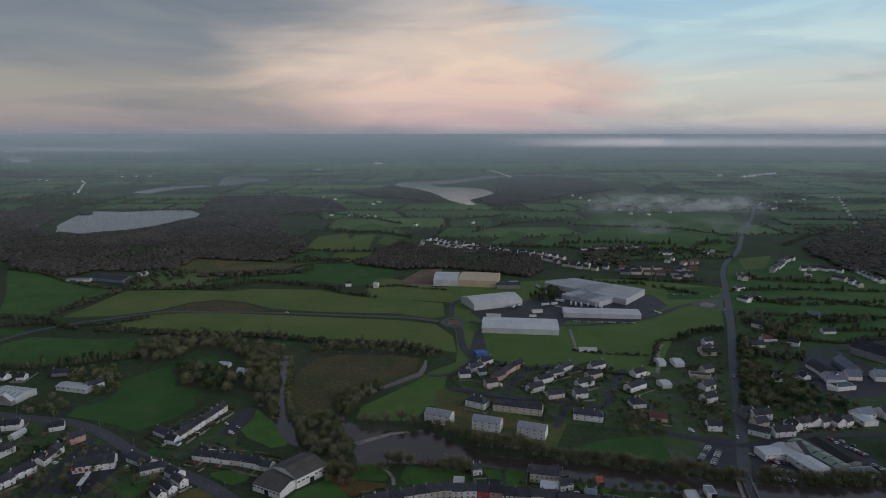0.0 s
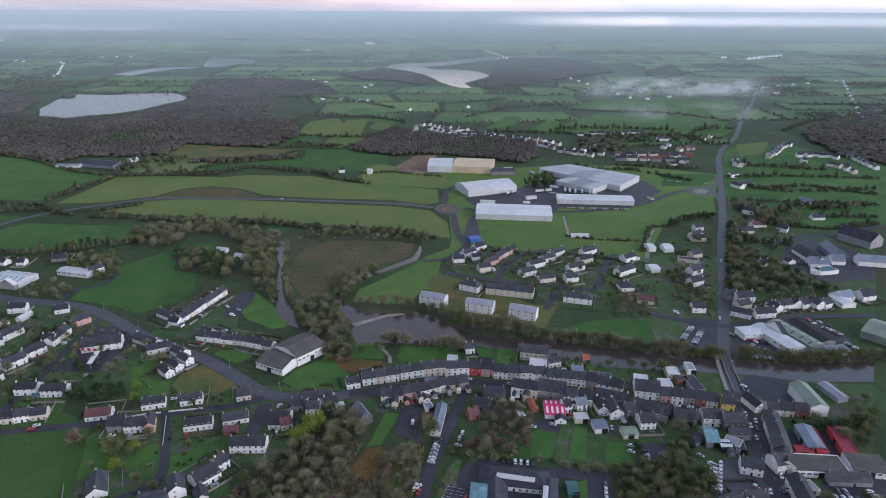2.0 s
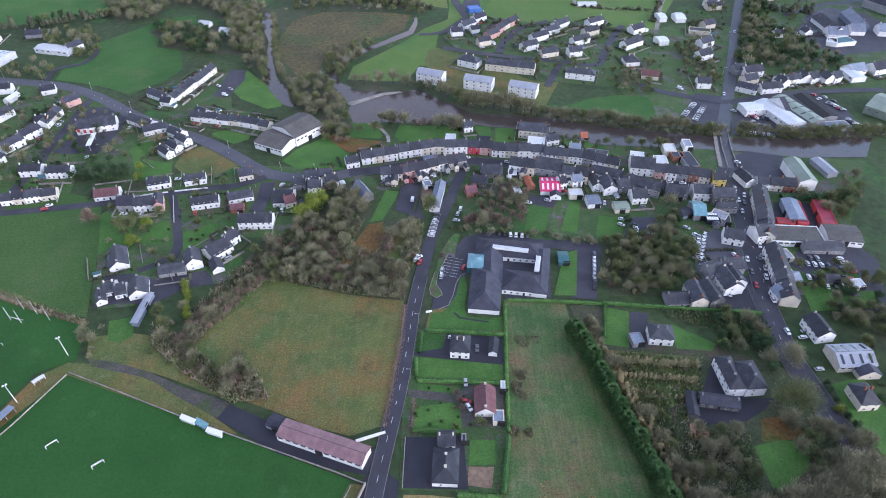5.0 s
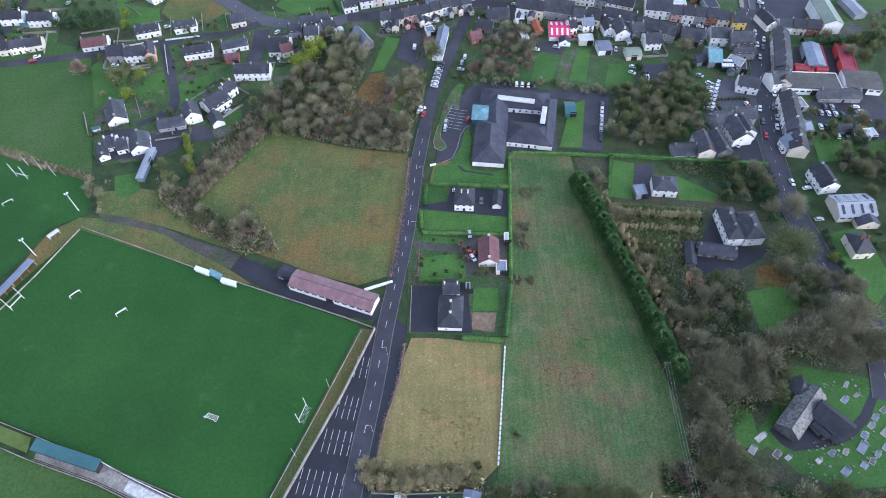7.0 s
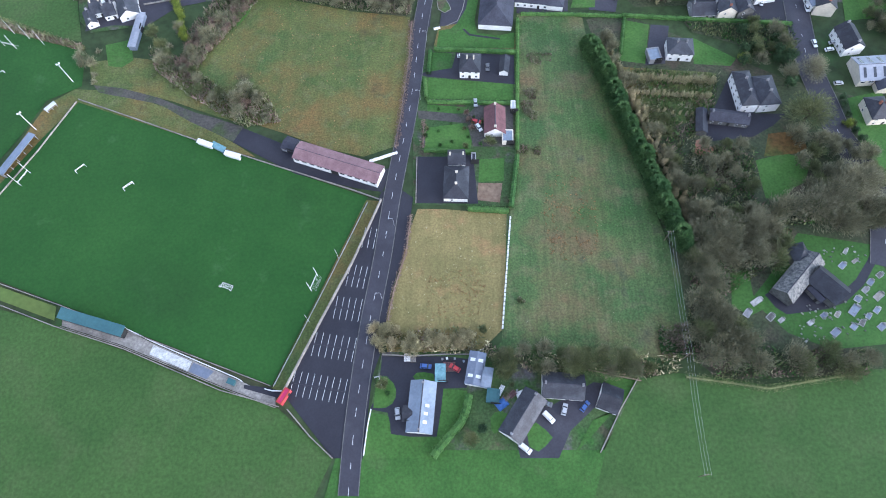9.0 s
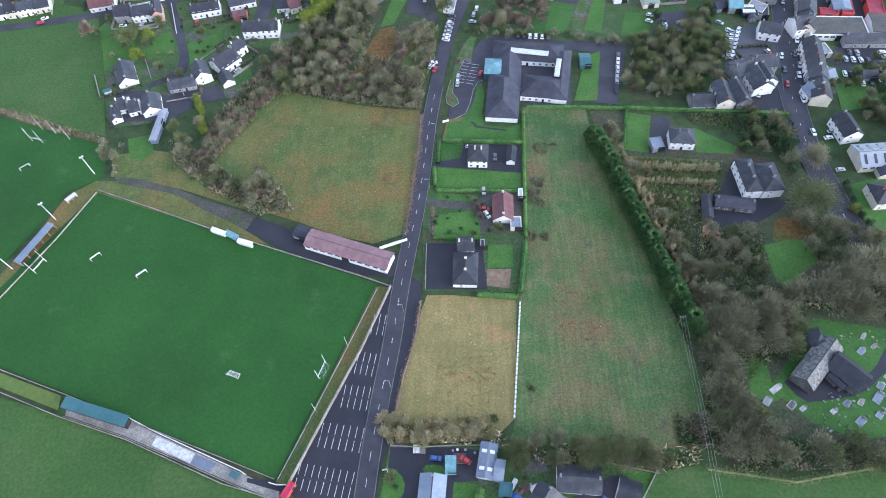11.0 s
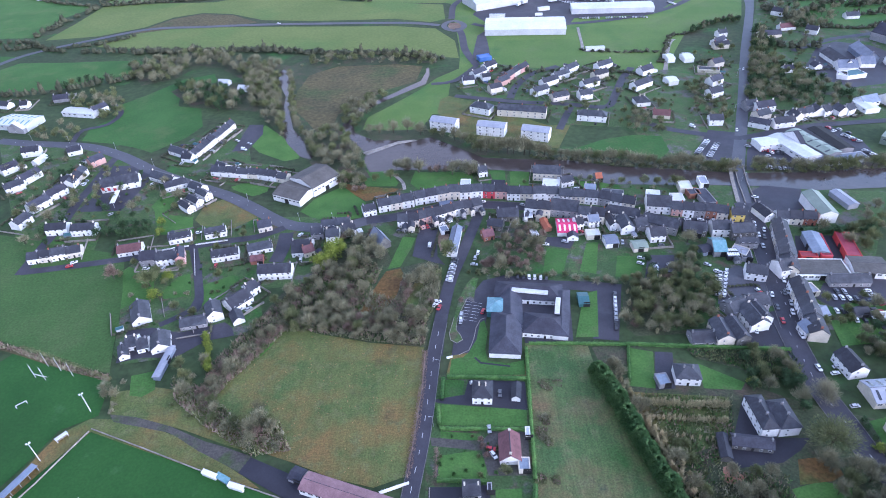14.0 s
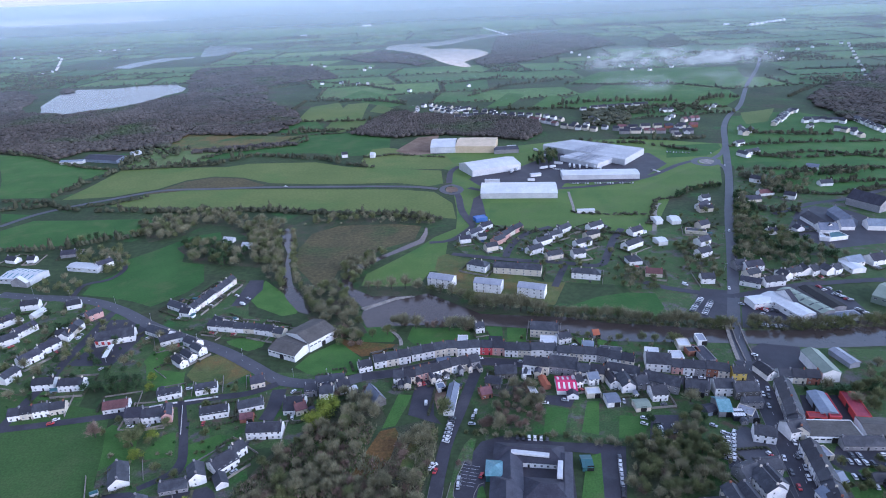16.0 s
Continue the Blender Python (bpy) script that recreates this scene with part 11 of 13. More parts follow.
wall_line("kerb", "pale concrete kerb round the school drive", [(-0.8, 219.6), (4.4, 222.6), (7.0, 229.8), (8.8, 238.8), (11.4, 244.6), (14.0, 245.8)], 0.3, 0.35, "concrete")
wall_line("kerb", "pale concrete kerb round the shrub bed", [(8.5, 258.5), (5.0, 262.0), (1.2, 252.0), (-0.8, 246.0), (-1.8, 238.0), (0.4, 233.5), (1.4, 230.1), (-1.6, 227.8), (-4.7, 230.3), (-5.3, 235.2), (-2.6, 246.9)], 0.25, 0.35, "concrete")
wall_line("gate_wall", "low pale gate wall of the school", [(-7.0, 217.5), (-4.0, 218.2)], 0.5, 1.2, "white")
bay_row((-46.2, 79.0), (-36.6, 77.5))
bay_row((-53.5, 64.6), (-38.3, 62.0))
bay_row((-60.5, 49.9), (-41.0, 46.3))
bay_row((-41.9, 92.3), (-32.9, 90.7))
bay_row((-36.4, 108.7), (-29.5, 107.7))
wall_line("boundary_wall", "pale concrete wall between pitch and car park", [(-29.6, 125.6), (-40.4, 97.5), (-51.7, 72.8), (-63.5, 46.3)], 0.4, 2.2, "concrete")
wall_line("touchline_wall", "low grey concrete wall round the pitch", [(-170.2, 181.8), (-141.7, 170.2), (-113, 158.1), (-83.2, 146.5), (-42.3, 131), (-29.6, 125.6)], 0.25, 1.0, "concrete")
wall_line("touchline_rail", "low grey wall beside the pitch", [(-170.7, 180.5), (-181.9, 154.5), (-196.9, 125)], 0.2, 0.9, "concrete")
wall_line("garden_wall", "long low white garden wall beside the lane", [(-187.9, 318.7), (-178.9, 321.1), (-170.4, 322.8)], 0.35, 1.1, "white")
wall_line("garden_wall", "long low white garden wall beside the lane", [(-166.3, 323.8), (-156.6, 325.5), (-146.5, 327.2)], 0.35, 1.1, "white")
wall_line("garden_wall", "pale lane wall", [(-165.7, 319.0), (-160.8, 304.3), (-156.7, 292.0)], 0.3, 1.2, "gravestone")
wall_line("gate_wall", "white-painted entrance wall", [(-35.2, 144.3), (-28.4, 146.7), (-23.2, 148.4)], 0.3, 2.0, "white")
wall_line("goal_fence", "low rail behind the goal line", [(-35.3, 124.8), (-48.9, 91.8), (-59.6, 66.6), (-67.4, 48.7)], 0.12, 1.0, "metal")
post("net_post", "tall pale ball-stop net post behind the goal", "post", -46.1, 99.6, 9, 0.09, "frame")
post("net_post", "tall pale ball-stop net post behind the goal", "post", -56.0, 73.3, 9, 0.09, "frame")
building("garage", -62.9, 44.8, 60, 6, 2.2, 2.4, "red", "redroof", form="flat", chimneys=0, windows=False, word="small red painted gate hut beside the car park")
shelter("spectator_stand", "long covered stand with a blue-green sheet roof and dark back", (-152.2, 77.9), (-126.2, 69.9), 3.8, 3.8, "greensheet", "rubber", True)
wall_line("terrace_kerb", "white-edged kerb along the front of the terrace", [(-126.6, 72.0), (-115.3, 66.6), (-99.5, 59.8), (-81.5, 52.1), (-79.3, 50.8)], 0.35, 0.5, "paint")
wall_line("terrace_wall", "low pale wall behind the terrace", [(-152.6, 73.4), (-127.7, 65.3), (-117.1, 61.0), (-98.8, 53.6), (-84.3, 47.7), (-66.1, 41.0)], 0.25, 0.9, "concrete")
wall_line("gate_wall", "short white wall beside the gate hut", [(-70.4, 47.8), (-67.6, 47.0), (-64.1, 46.9)], 0.3, 1.4, "white")
bin_box(-82.8, 50.4, -22, "greensheet", 2.2, 3.0, 2.0)
wall_line("terrace_wall", "low concrete wall behind the terrace", [(-183.3, 84.4), (-155.2, 73.6), (-126.5, 64.2), (-87.2, 47.7), (-64.7, 41.3)], 0.3, 1.1, "concrete")
wall_line("terrace_wall", "low concrete wall before the terrace", [(-202.1, 98.8), (-186.2, 93.5), (-155.4, 82.3), (-101.1, 61.5), (-68.7, 49)], 0.25, 1.0, "concrete")
wall_line("field_wall", "low stone wall beside the car park", [(-61.6, 40.3), (-52.6, 30.6), (-44.1, 23.1)], 0.35, 1.0, "concrete")
fence_posts((23.7, 116.8), (17.9, 68.6), 26)
wall_line("garden_wall", "low pale garden wall beside the drive", [(-27.6, 59.9), (-17.1, 59.1), (-4.5, 59.5), (5.9, 59.3), (10.6, 61.3)], 0.3, 1.0, "concrete")
wall_line("garden_wall", "low white garden wall beside the road", [(-27.3, 47.6), (-28.6, 51.7), (-30.3, 51.3)], 0.3, 0.9, "white")
wall_line("garden_wall", "low white garden wall beside the road", [(-31.1, 39.8), (-32.1, 34), (-33.2, 23.8)], 0.3, 0.9, "white")
wall_line("garden_fence", "pale timber garden fence", [(48.6, 52.6), (67.2, 48.2)], 0.15, 1.5, "wood")
wall_line("yard_wall", "low grey yard wall", [(-14.8, 146.1), (-15.2, 123.9)], 0.3, 1.0, "concrete")
gravestone(153.1, 65.4, -50, 0.59)
gravestone(141.4, 76.5, -40, 0.65)
gravestone(137.9, 78.4, -45, 0.91)
gravestone(145.4, 66.6, -40, 0.75)
gravestone(143.0, 75.2, -50, 0.87)
gravestone(137.4, 63.4, 130, 0.71)
gravestone(155.6, 78.6, -45, 0.64)
gravestone(131.3, 72.6, -45, 0.74)
gravestone(139.4, 70.6, -45, 0.91)
gravestone(142.2, 72.5, -40, 0.83)
gravestone(137.0, 62.6, 130, 0.62)
gravestone(149.0, 68.5, 130, 0.79)
gravestone(137.8, 74.2, 130, 0.73)
gravestone(153.0, 75.1, 130, 0.88)
gravestone(141.9, 69.9, 130, 0.73)
gravestone(136.7, 73.3, -45, 0.87)
gravestone(145.1, 67.0, 130, 0.66)
gravestone(154.5, 69.4, 130, 0.67)
gravestone(135.3, 70.1, -50, 0.83)
gravestone(141.6, 79.4, -45, 0.91)
gravestone(132.4, 68.6, -50, 0.66)
gravestone(134.1, 63.9, -50, 0.83)
gravestone(134.8, 74.0, -45, 0.89)
gravestone(129.6, 62.9, -50, 0.58)
gravestone(141.0, 75.2, -50, 0.59)
gravestone(158.4, 81.5, -50, 0.69)
gravestone(131.1, 62.5, -45, 0.74)
gravestone(129.5, 67.8, -45, 0.62)
gravestone(131.6, 72.3, -50, 0.66)
gravestone(144.1, 74.7, -50, 0.88)
gravestone(148.3, 66.1, -45, 0.73)
gravestone(135.2, 67.5, -40, 0.85)
gravestone(129.2, 64.6, -45, 0.74)
gravestone(150.9, 72.5, -40, 0.61)
gravestone(157.0, 77.3, 130, 0.79)
gravestone(146.2, 64.3, -50, 0.65)
gravestone(135.0, 75.6, 130, 0.78)
gravestone(141.0, 63.1, -50, 0.91)
gravestone(136.5, 71.4, -40, 0.59)
gravestone(134.5, 65.4, -40, 0.65)
gravestone(141.0, 70.6, -50, 0.62)
gravestone(142.1, 76.7, -50, 0.64)
gravestone(134.1, 75.4, -45, 0.59)
gravestone(129.8, 66.5, 130, 0.66)
gravestone(148.8, 76.8, -45, 0.81)
gravestone(141.5, 70.8, -50, 0.87)
gravestone(154.6, 71.6, -50, 0.79)
gravestone(145.3, 79.8, -50, 0.78)
gravestone(135.3, 62.4, -40, 0.66)
gravestone(154.0, 74.2, -50, 0.66)
gravestone(151.7, 69.7, -50, 0.85)
gravestone(130.8, 67.4, 130, 0.63)
gravestone(148.0, 79.0, -40, 0.57)
gravestone(137.0, 66.8, -45, 0.83)
gravestone(134.8, 69.0, 130, 0.81)
gravestone(134.4, 72.7, -50, 0.65)
gravestone(132.6, 68.0, -40, 0.78)
gravestone(154.5, 69.6, -50, 0.78)
gravestone(144.9, 79.1, 130, 0.66)
gravestone(157.7, 79.3, -40, 0.65)
gravestone(154.5, 97.0, -45, 0.83)
gravestone(158.6, 93.1, -45, 0.79)
gravestone(150.5, 99.1, -45, 0.70)
gravestone(149.5, 97.6, -45, 0.75)
gravestone(161.7, 95.9, -45, 0.79)
gravestone(146.4, 98.2, -45, 0.84)
gravestone(147.3, 97.7, -45, 0.58)
gravestone(144.8, 93.7, -45, 0.84)
gravestone(157.8, 99.8, -45, 0.64)
gravestone(148.2, 95.5, -45, 0.75)
gravestone(152.6, 96.6, -45, 0.59)
gravestone(153.4, 93.0, -45, 0.77)
gravestone(145.9, 96.8, -45, 0.76)
gravestone(148.2, 93.6, -45, 0.69)
gravestone(158.1, 97.4, -45, 0.84)
gravestone(159.1, 95.9, -45, 0.60)
rng = random.Random(31)
for x, y, L, W in ((115.5, 77.8, 4.8, 2.2), (153.9, 77.9, 2.6, 2.4), (151.4, 73.5, 5.0, 2.8), (152.9, 68.4, 2.6, 2.0), (142.1, 65.0, 3.6, 2.6), (133.6, 68.8, 2.2, 1.8), (159.8, 73.3, 2.8, 2.0), (162.1, 78.9, 4.2, 2.4), (149.4, 67.0, 2.6, 2.2), (154.7, 97.8, 2.6, 1.4), (157.2, 93.6, 2.6, 1.4), (151.8, 91.8, 3.0, 2.2), (157.8, 81.5, 2.8, 2.0), (160.6, 84.6, 2.8, 2.2), (159.7, 66.8, 3.2, 2.4), (119.5, 71.5, 3.2, 2.4), (123.2, 70.2, 2.4, 1.6), (111.2, 73.2, 3.4, 2.4), (139.4, 71.6, 2.6, 2.0), (144.6, 71.9, 2.4, 1.8), (165.0, 87.5, 2.8, 2.0), (156.0, 71.0, 2.4, 1.8)):
    grave_slab(x, y, 42 + rng.uniform(-10, 10), L, W, rng.choice(("gravestone", "bluegrey", "grey", "concrete", "stone")))
skylight_strip((29.4, 261.3), (48.6, 257.3), 6.4)
skylight_strip((51.1, 240.9), (53.6, 252.7), 6.4)
canopy(-240.8, 380.7, 100, 17, 3.2)
sign_panels(-250.3, 392.6, -8, 12, 3.0)
wall_line("parapet", "low pale stone parapet of the bridge", [(201.2, 393.1), (195.5, 370), (190.9, 345.6)], 0.4, 1.2, "concrete")
wall_line("parapet", "low pale stone parapet of the bridge", [(207.7, 395), (201.7, 371), (197.6, 346.5)], 0.4, 1.2, "concrete")
wall_line("weir_edge", "pale concrete crest of the weir", [(-69.2, 438), (-43.4, 453.4), (-29.8, 457.3)], 1.0, 0.7, "concrete")


def wire_pole(x, y, turn, tall=9.0):
    ob = thing("utility_pole", "weathered timber utility pole with a crossarm", "utility pole", pose(x, y, 0, 0, 0, turn))
    bm = bmesh.new()
    bmesh.ops.create_cone(bm, cap_ends=True, segments=7, radius1=0.16, radius2=0.11, depth=tall, matrix=Matrix.Translation((0, 0, tall / 2)))
    part("pole", bm, M["wood"], ob)
    arm = part("crossarm", boxes([(-1.2, -0.07, tall - 0.5, 1.2, 0.07, tall - 0.34)]), M["wood"], ob)
    for u in (-1.05, 0.0, 1.05):
        part("insulator", boxes([(u - 0.07, -0.07, tall - 0.34, u + 0.07, 0.07, tall - 0.12)]), M["frame"], arm)
    return ob


def wires(a, b, tall=8.9, sag=1.2):
    """Three thin cables that hang between two poles."""
    d = (Vector(b) - Vector(a)).normalized()
    side = Vector((-d.y, d.x))
    ob = thing("overhead_wires", "three thin overhead cables between poles", "cable")
    for u in (-1.05, 0.0, 1.05):
        bm = bmesh.new()
        line = []
        for k in range(13):
            t = k / 12
            p = Vector(a) + (Vector(b) - Vector(a)) * t + side * u
            line.append(Vector((p.x, p.y, tall - sag * 4 * t * (1 - t))))
        for p, q in zip(line, line[1:]):
            tube(bm, p, q, 0.025, 4)
        part("cable", bm, M["metal"], ob)


POLES = [(82.5, 15.1), (83.5, 55.9), (84.6, 104.4)]
heading = math.degrees(math.atan2(POLES[1][1] - POLES[0][1], POLES[1][0] - POLES[0][0])) + 90
for x, y in POLES:
    wire_pole(x, y, heading)
for p, q in zip(POLES, POLES[1:]):
    wires(p, q)
lamp_post(-358.9, 488.1, -90)
lamp_post(-322.3, 479.7, -90)
lamp_post(-276.4, 464.5, -60)
lamp_post(-233.1, 432.3, -60)
lamp_post(-184.4, 397.3, -60)
lamp_post(-144.6, 374.1, -60)
lamp_post(-103.4, 346.7, -90)
lamp_post(-80.9, 345.2, -90)
lamp_post(266.3, 558.9, 0)
lamp_post(235.2, 483.0, 0)
lamp_post(199.0, 373.5, 0)
lamp_post(-24.0, 113.6, 180)
lamp_post(-28.2, 82.0, 180)
lamp_post(-13.4, 176.7, 180)
lamp_post(-10.4, 210.4, 180)
trailer(98.9, 825.0, 70)
trailer(90.9, 814.8, 60, 9)
trailer(135.1, 825.4, 20)
trailer(148.0, 829.3, 20, 9)
trailer(158.6, 845.7, -20)
trailer(171.6, 831.7, 80)
trailer(177.0, 828.0, 80)
trailer(183.9, 824.0, 80)
trailer(192.8, 822.7, 80, 9)
trailer(202.5, 818.3, 75)
trailer(147.8, 885.4, -60)
trailer(139.3, 928.1, -60, 9)
trailer(105.6, 955.8, 10, 14)
trailer(110.4, 769.1, 0, 9, "white")
trailer(207.8, 809.0, 70, 8)
pallet(16.1, 45.8, 60, 4.0, 1.6, "frame", "stack of pale boards in the yard")
pallet(17.8, 43.2, 50, 3.5, 2.4)
pallet(20.3, 44.3, 40, 3.0, 2.0, "brownroof", "stack of reddish timber pallets in the yard")
tarp_heap(16.2, 40.9, 4.5, "bluesheet", "crumpled blue tarpaulin over a heap in the yard")
tarp_heap(23.1, 44.3, 3.0, "white", "crumpled white sheet over a heap in the yard")
bin_box(24.8, 43.1, 20, "bluesheet")
bin_box(25.5, 42.5, 25, "rubber")
bin_box(21.9, 45.5, 10, "grey")
bin_box(35.4, 43.5, 25, "bluesheet")
bin_box(-5.0, 57.6, 5, "grey")
bin_box(-3.3, 57.8, 12, "white")
bin_box(-2.1, 57.1, 40, "rubber")
bin_box(-0.4, 57.7, 0, "grey")
bin_box(2.9, 56.6, 30, "bluegrey")
pallet(-2.5, 54.8, 0, 4.5, 3.5, "brownroof", "low stack of red-brown timber in the yard")
pallet(-18.1, 58.5, 0, 2.4, 3.0, "frame", "stack of pale boards beside the wall")
pallet(-15.8, 58.2, 0, 2.0, 2.8, "concrete", "stack of grey boards beside the wall")
tarp_heap(108.0, 149.1, 0.9, "white", "crumpled white sheet beside the patio")
goal((-213.7, 215.1), (-207.3, 213.0))
small_goal(-210.6, 196.9, 40)
post("net_post", "tall pale ball-stop net post behind the goal", "post", -194.3, 214.9, 10, 0.1, "frame")
post("net_post", "tall pale ball-stop net post behind the goal", "post", -202.5, 218.9, 10, 0.1, "frame")
post("net_post", "tall pale ball-stop net post behind the goal", "post", -210.7, 222.3, 10, 0.1, "frame")

# ---- trees, hedges and bushes ----
hedgerow([(-760, 1061), (-680, 1024), (-600, 965), (-547, 933), (-490, 912)], 6, 5)
hedgerow([(-510, 777), (-500, 842), (-480, 910), (-411, 916), (-336, 921)], 6, 6)
hedgerow([(-418, 933), (-338, 928), (-298, 971), (-175, 923), (-154, 900), (-101, 870)], 6, 7)
hedgerow([(-344, 712), (-257, 696), (-189, 690), (-121, 674), (-56, 660), (-6, 640)], 5, 5)
hedgerow([(-572, 771), (-506, 758), (-449, 719), (-397, 710), (-342, 708), (-302, 691)], 5, 6)
hedgerow([(-475, 728), (-412, 742), (-380, 766)], 5, 4)
hedgerow([(-457, 594), (-420, 590), (-383, 596), (-326, 625), (-320, 655)], 5, 7)
hedgerow([(-294, 1023), (-240, 1110), (-165, 1115)], 5, 3)
hedgerow([(-382, 955), (-350, 994), (-249, 1032), (-231, 1063)], 5, 5)
hedgerow([(-124, 929), (-73, 941), (-21, 919), (4, 912)], 5, 3)
hedgerow([(-236, 1460), (-174, 1494), (-76, 1392)], 5, 5)
hedgerow([(-288, 1244), (-213, 1228), (-152, 1227), (-105, 1271)], 6, 5)
hedgerow([(-288, 1118), (-221, 1145), (-138, 1149)], 6, 5)
hedgerow([(203, 1273), (249, 1275), (298, 1238), (444, 1243), (555, 1218)], 6, 6)
hedgerow([(311, 1602), (403, 1575), (549, 1553), (658, 1429)], 6, 5)
hedgerow([(438, 846), (523, 865), (592, 815)], 5, 4)
hedgerow([(376, 784), (440, 780), (473, 775), (560, 768)], 5, 6)
hedgerow([(454, 717), (526, 716)], 5, 6)
hedgerow([(380, 690), (435, 672), (510, 691)], 5, 5)
hedgerow([(422, 909), (467, 916), (551, 916), (652, 906)], 5, 5)
hedgerow([(264, 684), (307, 720), (335, 726)], 4, 5)
hedgerow([(205, 594), (239, 676), (264, 684)], 4, 3)
hedgerow([(138, 647), (165, 637), (215, 631)], 4, 2)
hedgerow([(42, 603), (80, 593), (120, 592), (189, 573)], 4, 3)
hedgerow([(447, 671), (512, 695)], 5, 5)
hedgerow([(236, 1310), (316, 1332), (408, 1323), (484, 1304)], 6, 8)
hedgerow([(526, 1294), (570, 1318), (615, 1314)], 6, 12)
hedgerow([(283, 989), (348, 969), (411, 973)], 6, 6)
hedgerow([(191, 977), (240, 957), (293, 959), (370, 888)], 6, 6)
hedgerow([(474, 994), (543, 973), (605, 957)], 6, 7)
hedgerow([(420, 872), (471, 832), (549, 835), (605, 841)], 6, 6)
hedgerow([(371, 762), (382, 712), (450, 764), (482, 746), (515, 754)], 6, 8)
hedgerow([(318, 656), (341, 625), (374, 621)], 6, 8)
hedgerow([(-1, 1675), (106, 1752), (186, 1785)], 6, 6)
hedgerow([(-498, 1714), (-353, 1834), (-214, 1737), (-115, 1608)], 6, 6)
hedgerow([(-334, 1228), (-318, 1489), (-238, 1485), (-78, 1429)], 6, 6)
hedgerow([(63, 1473), (170, 1625), (323, 1684)], 6, 7)
hedgerow([(713, 1303), (841, 1429), (932, 1476)], 6, 7)
hedgerow([(-547, 732), (-508, 738), (-485, 746)], 6, 6)
hedgerow([(-358, 699), (-306, 703), (-223, 693), (-147, 674), (-56, 660), (-12, 640)], 6, 6)
hedgerow([(65, 1271), (134, 1287), (201, 1272)], 6, 6)
hedgerow([(-273, 1148), (-209, 1135), (-167, 1127), (-86, 1136)], 6, 6)
conifer_hedge([(64.4, 203.4), (69.6, 187.9), (76.6, 157.6), (81.1, 139.4), (85.2, 122), (90.7, 100.7)])
hedge([(-7.3, 205.2), (31.8, 202.1)], 2.2, 2.0)
hedge([(-9.6, 190.9), (-8.7, 204.9)], 2.2, 1.8)
hedge([(-10.7, 175.2), (28.2, 173)], 2.0, 1.8)
hedge([(-10.7, 176.5), (-11.2, 188.3)], 2.2, 2.0)
hedge([(-12.3, 149.6), (9.4, 148.2)], 2.0, 1.8)
hedge([(-12.3, 150.4), (-11.8, 165.5)], 1.8, 1.6, "twig_red", "russet leafless garden hedge beside the road")
hedge([(28.3, 146.1), (24.1, 120)], 2.6, 2.6)
hedge([(5.9, 120.5), (23.6, 118.9)], 2.6, 2.4)
hedge([(33.2, 222.8), (28.4, 147.5)], 2.0, 2.0)
hedge([(-17.1, 118.6), (-19.2, 100.8), (-23.5, 86.5), (-25.8, 72.9)], 1.6, 1.3, "twig_red", "low brown hedge along the road")
hedge([(-17.7, 223.4), (-18.7, 200.1), (-21.1, 176.9), (-24.2, 150.9)], 2.6, 1.2, "twig_red", "strip of dead russet growth beside the road", 34)
hedge([(-124.7, 196), (-118, 210.8), (-106.4, 226.8), (-94.6, 247.5)], 6, 3.2, "twig", "leafless brown field hedge", 60, "hedge", 0.5, (1.4, 0.16))
hedge([(4.5, 44.6), (3.5, 39.2), (1.4, 34.4), (-2.1, 30.7), (-5.5, 27.1), (-9.1, 22.6)], 3.4, 3.0, "leaf_hedge", "tall bright green clipped hedge round the lawn", 70)
hedge([(-232.8, 237), (-212.6, 228.7), (-192.9, 220.4), (-173.5, 211.1)], 1.8, 1.6, "twig_green", "scrubby hedge between the two fields")
hedge([(83.4, 49.5), (97.9, 47.2), (113.1, 44.6), (129.6, 47.2), (149.8, 49.8)], 3, 2.0, "twig_green", "rough hedge along the field edge", 30)
hedge([(34.4, 225.4), (61.5, 224), (85.5, 221.9)], 1.8, 1.8)
hedge([(84.3, 223.1), (79.1, 198.6)], 1.6, 1.6)
hedge([(82.4, 222.7), (107.8, 220), (134.2, 217.3), (161.6, 214.5)], 2, 2, "leaf_hedge", "green hedge behind the garden")
hedge([(210.6, 311), (229.1, 311), (246.3, 311.6)], 6, 4, "leaf", "broad dark green hedge behind the terrace", 60)
grove(('bare', 'ivy', 'bare'), [(-340, 657), (-319, 683), (-290, 694), (-254, 685), (-193, 650), (-174, 636), (-170, 605), (-157, 532), (-173, 527), (-193, 562), (-203, 608), (-242, 647), (-268, 649), (-280, 617), (-310, 604)], 9, (0.75, 1.05))
grove(('bare', 'ivy', 'thorn'), [(-153, 637), (-145, 663), (-56, 653), (-18, 658), (-9, 629), (-18, 622), (-55, 635), (-116, 636)], 8, (0.6, 0.9))
tree_row(('bare', 'ivy', 'bare'), [(-68, 474), (-35, 471), (-7, 461), (16, 444)], 9, (0.8, 1.25))
tree_row(('bare', 'bare', 'ivy'), [(19, 434), (37, 429), (58, 424), (70, 420)], 4.5, (1.0, 1.5))
tree_row(('bare', 'ivy'), [(73, 419), (107, 411), (146, 400), (199, 389)], 4.5, (0.7, 1.15))
tree_row(('bare', 'thorn'), [(91, 414), (126, 403), (165, 395), (195, 389)], 6, (0.7, 1.0))
tree_row(('bare', 'ivy'), [(214, 391), (241, 386), (274, 387), (320, 390)], 4, (0.6, 1.0))
tree_row(('shrub', 'thorn', 'ivy'), [(214, 387), (241, 382), (274, 383), (320, 386)], 3.5, (0.6, 0.9))
